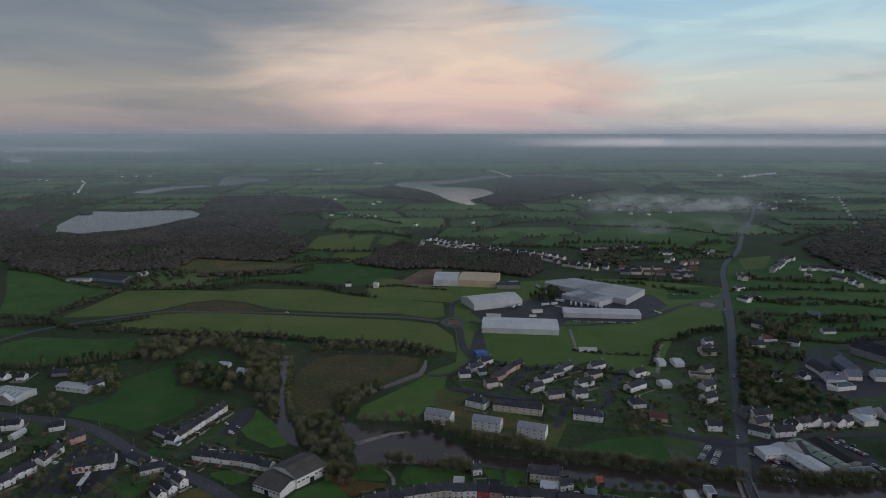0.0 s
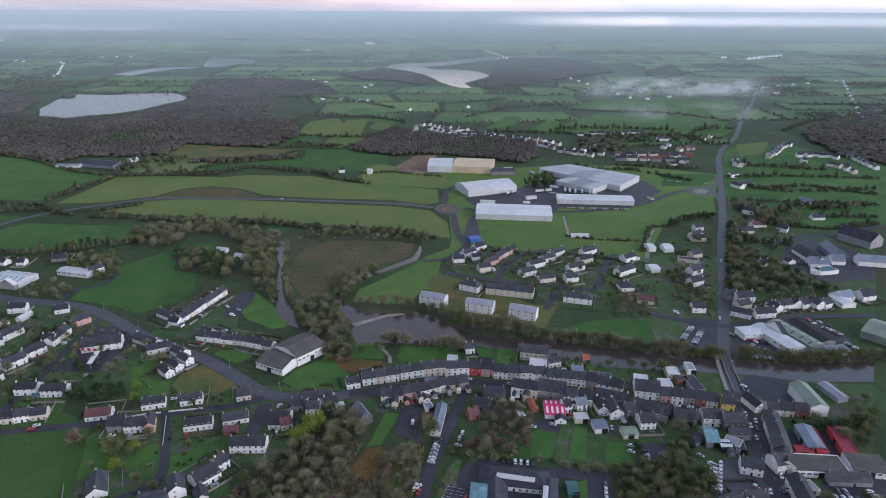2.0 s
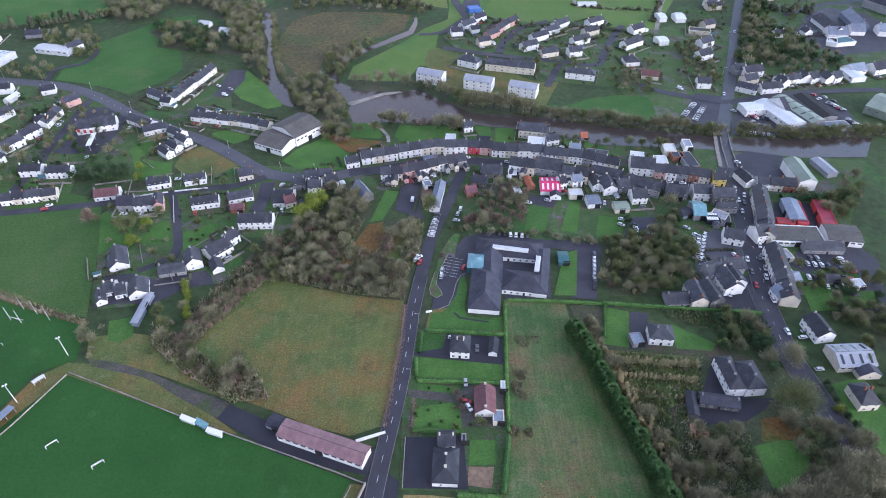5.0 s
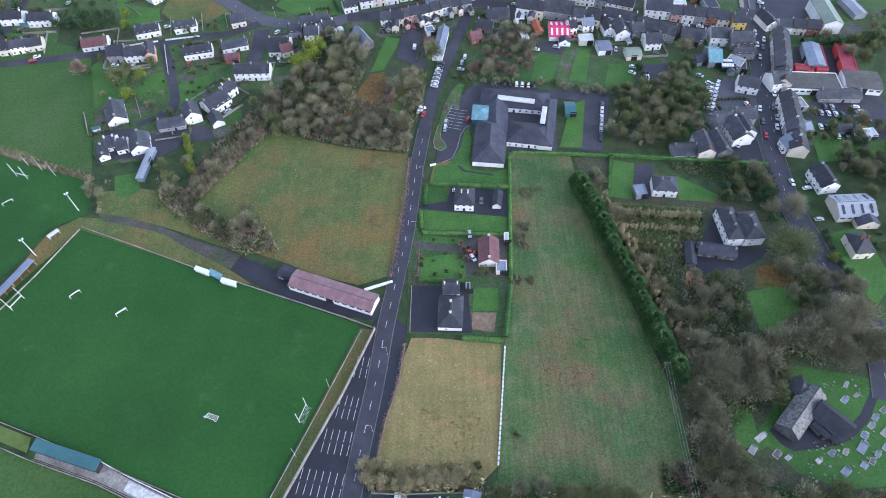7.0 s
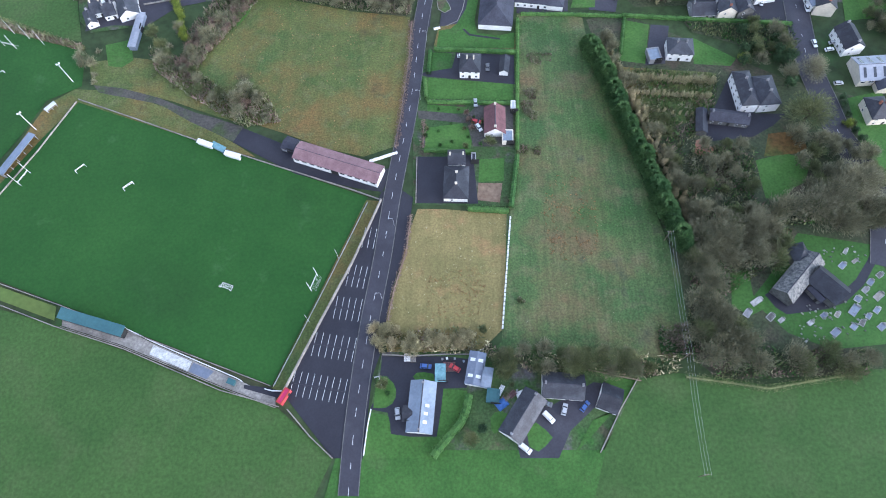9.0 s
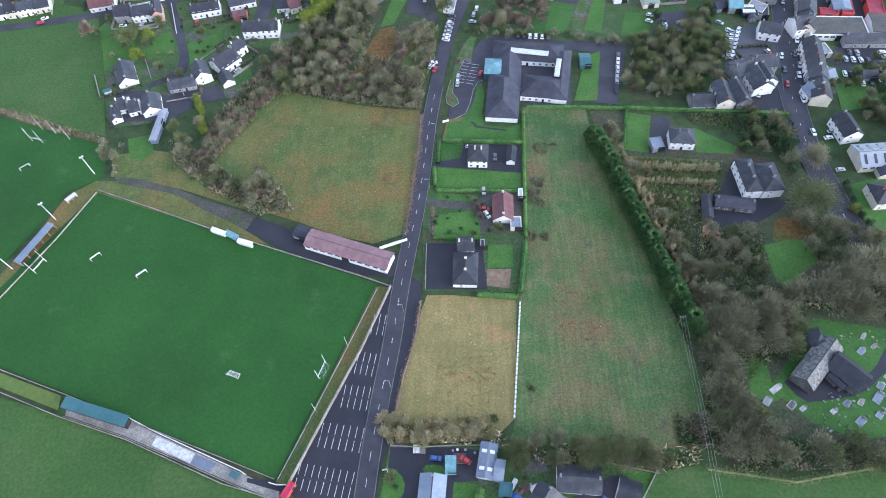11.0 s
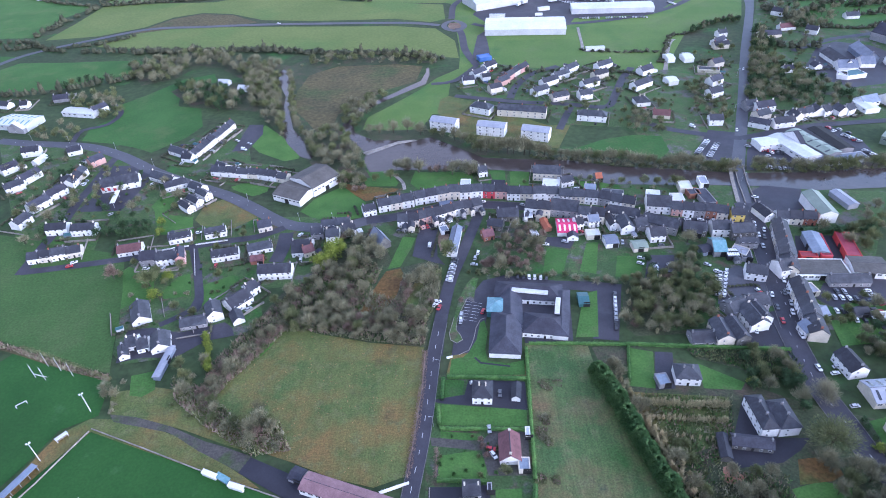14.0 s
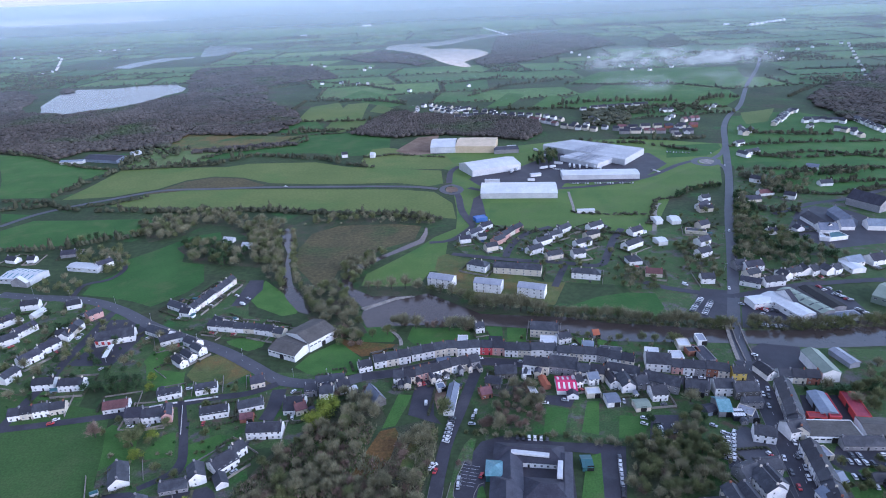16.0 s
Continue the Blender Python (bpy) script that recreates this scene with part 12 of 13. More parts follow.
tree_row(('shrub', 'thorn', 'shrub'), [(60, 420), (107, 407), (146, 397), (199, 386)], 3.5, (0.6, 1.0))
tree_row(('bare', 'thorn', 'ivy'), [(-64, 393), (-40, 399)], 8, (0.6, 1.0))
tree_row(('thorn', 'ivy'), [(85, 386), (111, 378), (156, 372)], 6, (0.6, 1.0))
tree_row(('bare', 'russet'), [(-34, 408), (-33, 407), (10, 399), (12, 397)], 9, (0.9, 1.2))
grove(('ivy', 'bare', 'bare', 'ivy'), [(-120, 481), (-95, 490), (-78, 456), (-68, 427), (-64, 393), (-81, 394), (-103, 425), (-113, 444)], 8, (0.6, 1.0))
grove(('bare', 'russet', 'ivy'), [(-85, 394), (-65, 401), (-62, 377), (-79, 384)], 7, (0.6, 0.9))
grove(('bare', 'ivy'), [(-101, 502), (-100, 526), (-76, 544), (-56, 563), (-68, 523), (-77, 506), (-72, 482), (-81, 483)], 8, (0.6, 1.0))
grove(('bare', 'thorn'), [(-169, 533), (-169, 589), (-156, 545), (-146, 494), (-147, 483), (-171, 520)], 7, (0.7, 1.0))
tree_row(('bare', 'ivy'), [(-161, 617), (-148, 558), (-136, 505), (-120, 470), (-106, 434)], 7, (0.6, 0.9))
tree_row(('thorn', 'ivy'), [(-166, 574), (-149, 506), (-141, 477)], 5, (0.6, 1.0))
grove(('dark', 'ivy', 'bare', 'dark'), [(-271, 584), (-259, 606), (-232, 596), (-193, 562), (-192, 522), (-218, 537), (-237, 546)], 9, (0.8, 1.2))
grove(('ivy', 'bare'), [(-216, 644), (-184, 640), (-156, 532), (-180, 534)], 9, (0.7, 1.0))
tree_row(('dark', 'ivy'), [(-386, 596), (-377, 619), (-352, 616), (-326, 625)], 8, (0.8, 1.1))
grove(('ivy', 'bare', 'thorn'), [(-369, 514), (-335, 517), (-314, 486), (-333, 477), (-360, 490)], 9, (0.5, 0.8))
grove(('bare', 'ivy'), [(-374, 580), (-328, 590), (-296, 545), (-308, 514), (-347, 550)], 9, (0.5, 0.9))
grove(('dark', 'cypress', 'dark'), [(-238, 341), (-228, 352), (-205, 351), (-196, 339), (-216, 334), (-234, 334)], 6, (0.7, 0.95))
tree("gold", -197.5, 350.2, 0.7)
tree("gold", -194.5, 338.6, 0.7)
tree("russet", -205.8, 292.5, 1.5)
tree("ivy", -180.7, 283.9, 1.3)
tree("gold", -171.8, 289.2, 0.8)
tree("gold", -174.5, 273.5, 0.8)
tree("gold", -75.7, 303.0, 1.6)
tree("gold", -81.0, 295.5, 1.3)
tree("gold", -71.7, 309.2, 1.3)
grove(('ivy', 'bare', 'russet', 'bare'), [(-74, 325), (-54, 330), (-47, 312), (-38, 312), (-47, 296), (-67, 300), (-78, 290), (-65, 313)], 7, (0.6, 1.0))
grove(('bare', 'thorn', 'russet', 'bare', 'ivy'), [(-93, 275), (-79, 293), (-60, 299), (-45, 296), (-51, 272), (-57, 251), (-48, 246), (-31, 245), (-41, 237), (-92, 240), (-107, 254), (-99, 270)], 6, (0.5, 0.95))
grove(('thorn', 'russet', 'bare'), [(-32, 276), (-24, 287), (-17, 300), (-9, 299), (-9, 270), (-18, 246), (-31, 246), (-25, 258)], 6, (0.6, 1.0))
tree("ivy", -5.2, 301.5, 1.3)
grove(('russet', 'thorn', 'bare', 'russet'), [(27, 313), (42, 330), (55, 317), (49, 283), (15, 285), (22, 303)], 5.5, (0.6, 1.0))
tree_row(('thorn', 'shrub'), [(8, 284), (30, 281), (61, 277), (87, 270)], 5, (0.7, 1.1))
grove(('ivy', 'bare', 'ivy', 'russet'), [(93, 269), (109, 273), (135, 276), (133, 250), (128, 230), (88, 232)], 7, (0.5, 0.75))
tree_row(('dark', 'ivy'), [(110, 287), (109, 273), (93, 271)], 6, (0.6, 0.9))
grove(('bare', 'ivy', 'dark'), [(297, 604), (322, 584), (334, 524), (314, 506), (258, 505)], 9, (0.7, 1.0))
grove(('dark', 'ivy'), [(340, 695), (301, 586), (254, 505), (288, 588)], 8, (0.6, 0.9))
grove(('bare', 'ivy'), [(214, 550), (235, 548), (237, 495), (225, 462), (207, 474), (201, 511)], 9, (0.5, 0.8))
grove(('ivy', 'bare'), [(142, 480), (169, 489), (178, 466), (169, 446), (135, 454)], 9, (0.5, 0.8))
grove(('bare', 'ivy'), [(277, 491), (295, 489), (339, 497), (346, 494), (298, 477)], 8, (0.5, 0.8))
grove(('bare', 'thorn'), [(372, 714), (433, 755), (447, 728), (405, 676), (369, 681)], 8, (0.6, 0.9))
grove(('dark', 'ivy', 'cypress'), [(117, 874), (172, 934), (157, 852), (129, 850)], 7, (0.8, 1.0))
tree_row(('dark',), [(264, 684), (297, 710), (327, 715)], 5, (0.6, 0.8))
grove(('dark', 'ivy', 'bare'), [(213, 313), (236, 312), (262, 316), (244, 289), (228, 298)], 8, (0.7, 1.0))
grove(('ivy', 'thorn', 'bare'), [(261, 341), (278, 340), (258, 310), (243, 311)], 7, (0.5, 0.8))
grove(('bush', 'shrub', 'thorn', 'ivy'), [(5, 557), (92, 593), (175, 584), (209, 550), (188, 487), (135, 470), (92, 496), (57, 538)], 9, (0.4, 0.8))
grove(('bush', 'shrub', 'thorn'), [(-359, 449), (-295, 459), (-191, 394), (-195, 372), (-244, 361), (-254, 313), (-272, 314)], 10, (0.4, 0.9))
grove(('bush', 'shrub', 'thorn', 'ivy'), [(-206, 300), (-178, 338), (-122, 347), (-103, 284), (-126, 276), (-135, 244), (-179, 246)], 10, (0.4, 0.8))
grove(('bush', 'shrub', 'thorn'), [(50, 392), (118, 376), (182, 360), (177, 347), (114, 358), (48, 375)], 8, (0.4, 0.9))
grove(('bush', 'shrub', 'thorn', 'ivy'), [(360, 740), (406, 785), (400, 666), (314, 526), (295, 587)], 11, (0.4, 0.8))
grove(('bush', 'shrub', 'thorn', 'ivy'), [(247, 627), (302, 658), (227, 461), (189, 465)], 10, (0.4, 0.8))
grove(('shrub', 'ivy'), [(180, 248), (224, 258), (203, 227), (180, 228)], 12, (0.5, 0.8))
tree_row(('whip',), [(70, 203), (74, 188), (81, 167), (86, 147), (91, 129), (96, 108)], 1.7, (0.7, 1.0), "", 0.8)
tree_row(('whip', 'whip', 'bare'), [(73, 207), (76, 191), (83, 170), (89, 150), (94, 130), (99, 108)], 2.6, (0.6, 0.95), "", 0.9)
tree_row(('willow',), [(-30, 69), (-21, 67), (-11, 66), (2, 66)], 3.5, (0.75, 1.1), "", 1.6)
tree_row(('willow',), [(-29, 65), (-19, 63), (-9, 62), (3, 64)], 3.5, (0.8, 1.15), "", 1.6)
grove(('bare', 'ivy', 'shrub', 'ivy'), [(12, 58), (29, 61), (43, 61), (74, 58), (75, 53), (60, 50), (28, 52), (16, 51)], 4.5, (0.5, 0.85))
grove(('bare', 'ivy', 'bare'), [(87, 70), (100, 77), (109, 70), (113, 59), (116, 49), (96, 48), (83, 51)], 6.5, (0.8, 1.15))
grove(('bare', 'ivy'), [(117, 59), (130, 57), (153, 58), (150, 49), (128, 48), (114, 48)], 7, (0.65, 1.05))
grove(('bare', 'ivy', 'bare'), [(97, 120), (112, 120), (130, 117), (129, 97), (122, 87), (109, 88), (93, 93)], 6, (0.7, 1.1))
tree("oak", 106.7, 104.7, 1.08)
tree("oak", 118.6, 108.1, 1.08)
tree("oak", 100.6, 102.4, 1.08)
tree("broad", 153.6, 160.0, 1.2)
tree("oak", 152.9, 118.6, 1.15)
tree("oak", 162.0, 126.3, 1.15)
tree("oak", 164.4, 115.7, 1.15)
tree("oak", 154.2, 108.3, 1.15)
grove(('bare', 'ivy', 'bare'), [(144, 155), (159, 149), (178, 139), (172, 108), (151, 111), (144, 127), (141, 141)], 6.5, (0.65, 1.0))
grove(('ivy', 'thorn', 'shrub', 'shrub'), [(85, 165), (105, 163), (96, 142), (100, 128), (91, 130), (84, 157)], 5, (0.4, 0.65))
grove(('ivy', 'thorn', 'bare'), [(104, 148), (126, 147), (126, 127), (117, 122), (97, 123)], 5, (0.5, 0.8))
grove(('ivy', 'bare', 'dark'), [(137, 218), (157, 213), (158, 186), (149, 173), (140, 187), (131, 190)], 6, (0.55, 0.85))
tree("gold", 133.7, 194.2, 0.55)
tree("gold", 171.6, 157.1, 0.5)
grove(('bare', 'thorn', 'russet', 'bare'), [(-88, 248), (-72, 264), (-48, 250), (-18, 244), (-17, 227), (-47, 231), (-76, 239)], 5.5, (0.5, 0.9))
grove(('thorn', 'bare', 'ivy'), [(-144, 216), (-130, 227), (-124, 201), (-108, 185), (-86, 181), (-77, 170), (-82, 163), (-107, 176), (-128, 193)], 6, (0.5, 0.8))
grove(('thorn', 'bare'), [(-102, 182), (-84, 181), (-77, 166), (-92, 165)], 5, (0.7, 1.0))
tree_row(('gold',), [(-135, 239), (-130, 229), (-129, 223), (-126, 215)], 2.4, (0.42, 0.58), "", 0.7)
tree("russet", -92.1, 174.9, 0.9)
grove(('bare', 'thorn'), [(-179, 214), (-164, 212), (-159, 189), (-167, 189)], 6, (0.5, 0.75))
tree("shrub", 25.1, 80.0, 0.6)
tree("thorn", 36.4, 179.4, 0.7)
tree("thorn", 34.2, 168.4, 0.7)
grove(('bush', 'shrub', 'bush'), [(-13, 173), (-10, 149), (9, 148), (7, 163), (12, 151), (22, 148), (23, 174), (-8, 175)], 7, (0.4, 0.8))
grove(('bush', 'shrub'), [(9, 39), (28, 47), (28, 51), (14, 51)], 7, (0.4, 0.8))
grove(('thorn', 'dark', 'ivy'), [(4, 39), (11, 41), (12, 22), (1, 22)], 6, (0.5, 0.8))
tree("ivy", 16.9, 152.3, 0.55)
tree("shrub", -27.3, 48.6, 1.3)
grove(('bush', 'shrub', 'russet'), [(-2, 241), (1, 261), (5, 262), (1, 237)], 5, (0.4, 0.7))
grove(('ivy', 'whip', 'ivy', 'bare'), [(94, 270), (126, 281), (145, 271), (138, 242), (114, 228), (91, 228), (85, 237)], 5.5, (0.5, 0.9))
tree_row(('whip',), [(77, 185), (96, 183), (118, 181)], 1.4, (0.75, 1.0), "", 0.5)
tree_row(('whip',), [(80, 177), (95, 175), (115, 173)], 1.7, (0.6, 0.8), "", 0.5)
tree_row(('whip', 'thorn'), [(81, 169), (91, 167), (106, 164)], 2.6, (0.4, 0.55), "", 0.5)
tree("oak", 106.9, 96.2, 0.90)
tree("oak", 117.1, 102.0, 0.90)
tree("oak", 124.9, 106.7, 0.90)
tree("oak", 103.9, 102.3, 0.90)
tree("oak", 118.1, 97.1, 0.90)
tree("broad", 52.0, 55.2, 0.7)
tree("broad", 62.1, 54.4, 0.7)
tree("broad", 42.7, 54.8, 0.7)
grove(('bare', 'ivy'), [(148, 132), (162, 134), (173, 126), (171, 108), (154, 108), (144, 119)], 6.5, (0.8, 1.1))
grove(('thorn', 'shrub'), [(-149, 202), (-130, 201), (-107, 179), (-109, 174), (-135, 186)], 7, (0.4, 0.7))
grove(('thorn', 'bare', 'thorn'), [(-126, 196), (-121, 215), (-108, 231), (-96, 252), (-90, 244), (-103, 224), (-114, 208), (-121, 193)], 4, (0.45, 0.7))
tree("shrub", -10.3, 160.8, 0.5)
tree("shrub", -11.5, 157.8, 0.5)
tree("shrub", 6.1, 160.2, 0.5)
tree("russet", 8.0, 164.7, 0.5)
tree("russet", 9.3, 160.1, 0.5)
tree("russet", 7.1, 167.9, 0.5)
tree("bush", -25.2, 45.6, 0.8)
tree("dark", 152.7, 191.0, 0.8)
tree("dark", 150.2, 196.2, 0.8)
tree("oak", 162.3, 184.0, 0.94)
tree("oak", 153.7, 121.2, 1.22)
tree("oak", 166.6, 126.1, 1.22)
tree("oak", 145.4, 116.2, 1.22)
tree_row(('bare', 'bare', 'ivy'), [(133, 117), (145, 114), (159, 108), (170, 115)], 5, (0.9, 1.2), "", 1.5)
tree("oak", 95.1, 91.7, 0.94)
tree("oak", 97.9, 84.6, 0.94)
tree("oak", 93.1, 76.8, 0.94)
tree("oak", 99.0, 70.0, 0.94)
grove(('dark', 'ivy', 'bare'), [(129, 294), (145, 295), (142, 278), (143, 262), (138, 246), (129, 263), (122, 272)], 6, (0.5, 0.75))
tree("bare", 140.0, 305.3, 0.9)
grove(('dark', 'ivy', 'dark', 'bare'), [(337, 696), (346, 673), (300, 555), (263, 492), (244, 482)], 9, (0.7, 1.1))
grove(('dark', 'bare', 'dark'), [(285, 529), (331, 538), (353, 522), (351, 502), (307, 494), (267, 492)], 9, (0.6, 1.0))
tree_row(('dark', 'bare', 'dark'), [(391, 755), (424, 736), (463, 745), (531, 753)], 9, (0.7, 1.0))
grove(('dark', 'bare'), [(378, 713), (415, 720), (399, 677), (366, 675)], 10, (0.7, 1.0))
tree_row(('dark', 'ivy'), [(271, 694), (301, 712), (324, 716)], 7, (0.5, 0.8))
grove(('dark', 'ivy', 'bare'), [(-364, 450), (-297, 454), (-196, 394), (-192, 365), (-237, 354), (-276, 315)], 14, (0.5, 0.9))
grove(('russet', 'thorn', 'russet'), [(-129, 198), (-122, 215), (-109, 231), (-97, 250), (-91, 245), (-102, 226), (-113, 208), (-121, 194)], 3.6, (0.5, 0.75))
tree_row(('dark', 'ivy'), [(172, 171), (173, 157), (175, 141), (177, 127)], 4, (0.35, 0.55), "", 0.5)
grove(('bare', 'dark', 'ivy'), [(197, 249), (252, 246), (235, 203), (198, 201), (192, 215)], 8, (0.5, 0.8))
grove(('bush', 'shrub', 'ivy'), [(196, 194), (231, 193), (212, 144), (192, 153)], 8, (0.5, 0.8))
grove(('bare', 'dark', 'ivy'), [(198, 215), (223, 222), (233, 210), (226, 196), (199, 203)], 7, (0.5, 0.8))
tree("willow", -27.9, 68.5, 0.8)
tree("willow", -25.7, 69.6, 0.8)
tree("shrub", 10.5, 68.8, 0.9)
tree("thorn", 80.5, 66.1, 0.55)
tree("thorn", 82.3, 64.4, 0.55)
tree("thorn", 78.1, 64.5, 0.55)
tree("thorn", 84.9, 67.1, 0.55)
tree("thorn", 25.2, 80.7, 0.4)
tree("thorn", 26.6, 79.7, 0.4)
tree_row(('bare', 'russet'), [(-41, 411), (-15, 404), (18, 403)], 7, (0.7, 1.0), "", 2)
tree("russet", -85.6, 428.1, 0.8)
tree("russet", -77.3, 405.8, 0.8)
tree("russet", -77.3, 393.6, 0.8)
plant_all()
tufts("grass_tufts", "pale tussocks over the straw-coloured plot", [(-14.7, 119.8), (22.5, 116.1), (17.6, 69.7), (10.2, 62.3), (-25.6, 62), (-27.9, 69.6), (-22.2, 91.2), (-17, 113.4)], 160, "twig_pale", 0.55)
tufts("grass_tufts", "orange tussocks over the straw-coloured plot", [(-10.6, 90.9), (9.5, 95.2), (13.3, 81), (6.4, 72.2), (-12.9, 74.8)], 260, "tussock", 0.6)
tufts("grass_tufts", "pale tussocks in the long meadow", [(34.5, 224.6), (63, 220.7), (65.2, 194.8), (74, 156.2), (79.6, 130.3), (84.7, 106.6), (88.3, 88.3), (83.6, 60.8), (18.6, 62.1), (23.3, 117.4)], 350, "twig", 0.45)
tufts("grass_tufts", "orange tussocks in the long meadow", [(41.2, 135.7), (59, 135.1), (60.5, 111.1), (53.8, 94), (38.9, 99.2), (36.2, 119.6)], 260, "tussock", 0.7)
tufts("grass_tufts", "orange tussocks in the rough meadow", [(-121.4, 201.1), (-103.3, 229.3), (-75.6, 237.5), (-46.5, 228.5), (-19.7, 224.6), (-20.2, 196.7), (-22.8, 155.3), (-37.5, 148.4), (-73.7, 161.7), (-89.9, 168.5), (-108.3, 186.9)], 420, "tussock", 0.6)
thicket("tangled undergrowth below bare trees", [(79, 191), (122, 186), (116, 168), (106, 157), (104, 148), (130, 147), (124, 120), (135, 119), (178, 139), (172, 115), (137, 109), (123, 92), (103, 79), (109, 70), (117, 59), (153, 58), (150, 49), (96, 48), (84, 58), (90, 79), (95, 108), (89, 143)], 14000, ('twig', 'twig_green', 'leaf_hedge', 'twig_red'))
thicket("scrub and brambles along the field bottom", [(-28, 69), (4, 70), (17, 61), (34, 59), (84, 57), (81, 51), (66, 49), (49, 53), (28, 52), (10, 59), (-26, 61)], 2600, ('twig', 'twig_green', 'twig_pale', 'twig_red'))
thicket("scrub and young trees above the rough meadow", [(-127, 216), (-112, 249), (-96, 265), (-73, 276), (-49, 271), (-17, 252), (-18, 227), (-47, 231), (-76, 239), (-94, 248), (-104, 231), (-118, 215), (-124, 201)], 13000, ('twig', 'twig_red', 'twig_green', 'twig'))
thicket("scrub beside the track", [(-143, 211), (-124, 203), (-102, 183), (-84, 183), (-75, 166), (-92, 164), (-118, 181), (-137, 197)], 3600, ('twig', 'twig_red', 'twig_green', 'twig'))
thicket("rough bank at the bottom of the long meadow", [(76, 68), (88, 70), (85, 58), (76, 58)], 900, ('twig', 'twig_red', 'leaf_hedge'))
thicket("patch of dark brambles in the long meadow", [(43.2, 198.4), (43.2, 201.2), (39.3, 201.9), (35.3, 200.7), (37.1, 196.8), (38.8, 194.9), (42.0, 194.3)], 240, ('twig_green', 'twig_red', 'twig'), (0.4, 1.2), 0.3)
thicket("patch of dark brambles in the long meadow", [(39.3, 178.2), (39.3, 180.5), (36.1, 181.0), (33.0, 180.0), (34.4, 177.0), (35.8, 175.4), (38.3, 174.9)], 192, ('twig_green', 'twig_red', 'twig'), (0.4, 1.2), 0.3)
thicket("patch of dark brambles in the long meadow", [(37.3, 171.6), (37.3, 174.1), (33.8, 174.8), (30.2, 173.6), (31.8, 170.2), (33.4, 168.4), (36.2, 167.9)], 216, ('twig_green', 'twig_red', 'twig'), (0.4, 1.2), 0.3)
thicket("patch of dark brambles in the long meadow", [(38.9, 166.6), (38.9, 168.4), (36.3, 168.9), (33.8, 168.1), (34.9, 165.6), (36.0, 164.3), (38.1, 164.0)], 156, ('twig_green', 'twig_red', 'twig'), (0.4, 1.2), 0.3)
thicket("patch of dark brambles in the long meadow", [(33.5, 149.0), (33.5, 151.1), (30.6, 151.6), (27.6, 150.7), (28.9, 147.8), (30.2, 146.4), (32.6, 146.0)], 180, ('twig_green', 'twig_red', 'twig'), (0.4, 1.2), 0.3)
thicket("patch of dark brambles in the long meadow", [(38.9, 148.1), (38.9, 149.8), (36.6, 150.2), (34.2, 149.5), (35.3, 147.2), (36.3, 146.0), (38.2, 145.7)], 144, ('twig_green', 'twig_red', 'twig'), (0.4, 1.2), 0.3)
thicket("patch of dark brambles in the long meadow", [(47.5, 199.0), (47.5, 200.7), (45.2, 201.1), (42.8, 200.4), (43.9, 198.1), (44.9, 196.9), (46.8, 196.6)], 144, ('twig_green', 'twig_red', 'twig'), (0.4, 1.2), 0.3)
thicket("dense green shrubs in the garden", [(111, 218), (161, 213), (162, 197), (138, 197), (134, 204), (114, 212)], 1800, ('leaf_hedge', 'twig_green', 'leaf'))
thicket("dead brown bracken along the ditch", [(-253, 243), (-233, 236), (-202, 223), (-175, 214), (-174, 210), (-201, 219), (-231, 232), (-251, 238)], 900, ('twig_red', 'twig', 'twig_red'))
thicket("tangled scrub on the slope", [(-107, 252), (-94, 275), (-79, 295), (-53, 296), (-44, 291), (-50, 268), (-56, 251), (-58, 239), (-95, 241)], 10200, ('twig', 'twig_green', 'twig_red', 'leaf_hedge'))
thicket("scrub beside the bracken strip", [(-30, 285), (-26, 276), (-31, 250), (-33, 238), (-47, 239), (-44, 247), (-34, 266)], 2700, ('twig', 'twig_red', 'twig'))
thicket("scrub along the lane", [(-19, 285), (-9, 289), (-11, 261), (-18, 242), (-23, 250)], 2700, ('twig', 'twig_green', 'twig'))
thicket("broad strip of dead brown scrub along the meadow", [(-129, 198), (-122, 215), (-109, 231), (-98, 252), (-90, 246), (-101, 226), (-112, 208), (-120, 192)], 2600, ('twig', 'twig_red', 'twig', 'twig_green'), (1.4, 3.2))

# ---- vehicles ----
for k, (x, y) in enumerate([(220.2, 255.1), (221.2, 251.8), (217.1, 247.3), (219.0, 245.1), (215.3, 240.6), (217.6, 238.9), (213.7, 234.6), (215.8, 232.5), (212.5, 228.7), (214.2, 226.7), (210.9, 223.0), (222.4, 244.3)]):
    car(("white", "silver", "navy", "black", "grey", "red")[k % 6], x, y, 5 + 4 * (k % 3), z=0.18)
for k, (x, y) in enumerate(((231.2, 414.6), (235.3, 411.4), (230.7, 406.3), (242.7, 416.3), (224.6, 404.1), (294.4, 446.9), (295.6, 440.6), (301.0, 443.1), (299.5, 434.1), (304.9, 436.6), (303.3, 424.8))):
    car(("red", "white", "silver", "white", "black")[k % 5], x, y, 20 + 90 * (k % 2), z=0.12)
car("white", -4.8, 277.8, 158)
car("white", -4.2, 281.1, 160)
car("silver", -3.5, 284.4, 162)
car("silver", -2.9, 287.7, 157)
car("silver", -2.2, 291.0, 159)
car("grey", -1.6, 294.3, 161)
car("grey", -0.9, 297.6, 156)
car("silver", 11.2, 298.0, 78)
car("white", 13.1, 303.1, 80)
car("white", -13.0, 257.4, 69)
car("red", -10.6, 254.8, -112)
car("white", -11.3, 259.4, 21)
car("black", 34.7, 278.6, 83)
car("black", 37.9, 278.3, 85)
car("white", 41.1, 278.0, 87)
car("white", 44.3, 277.6, 82)
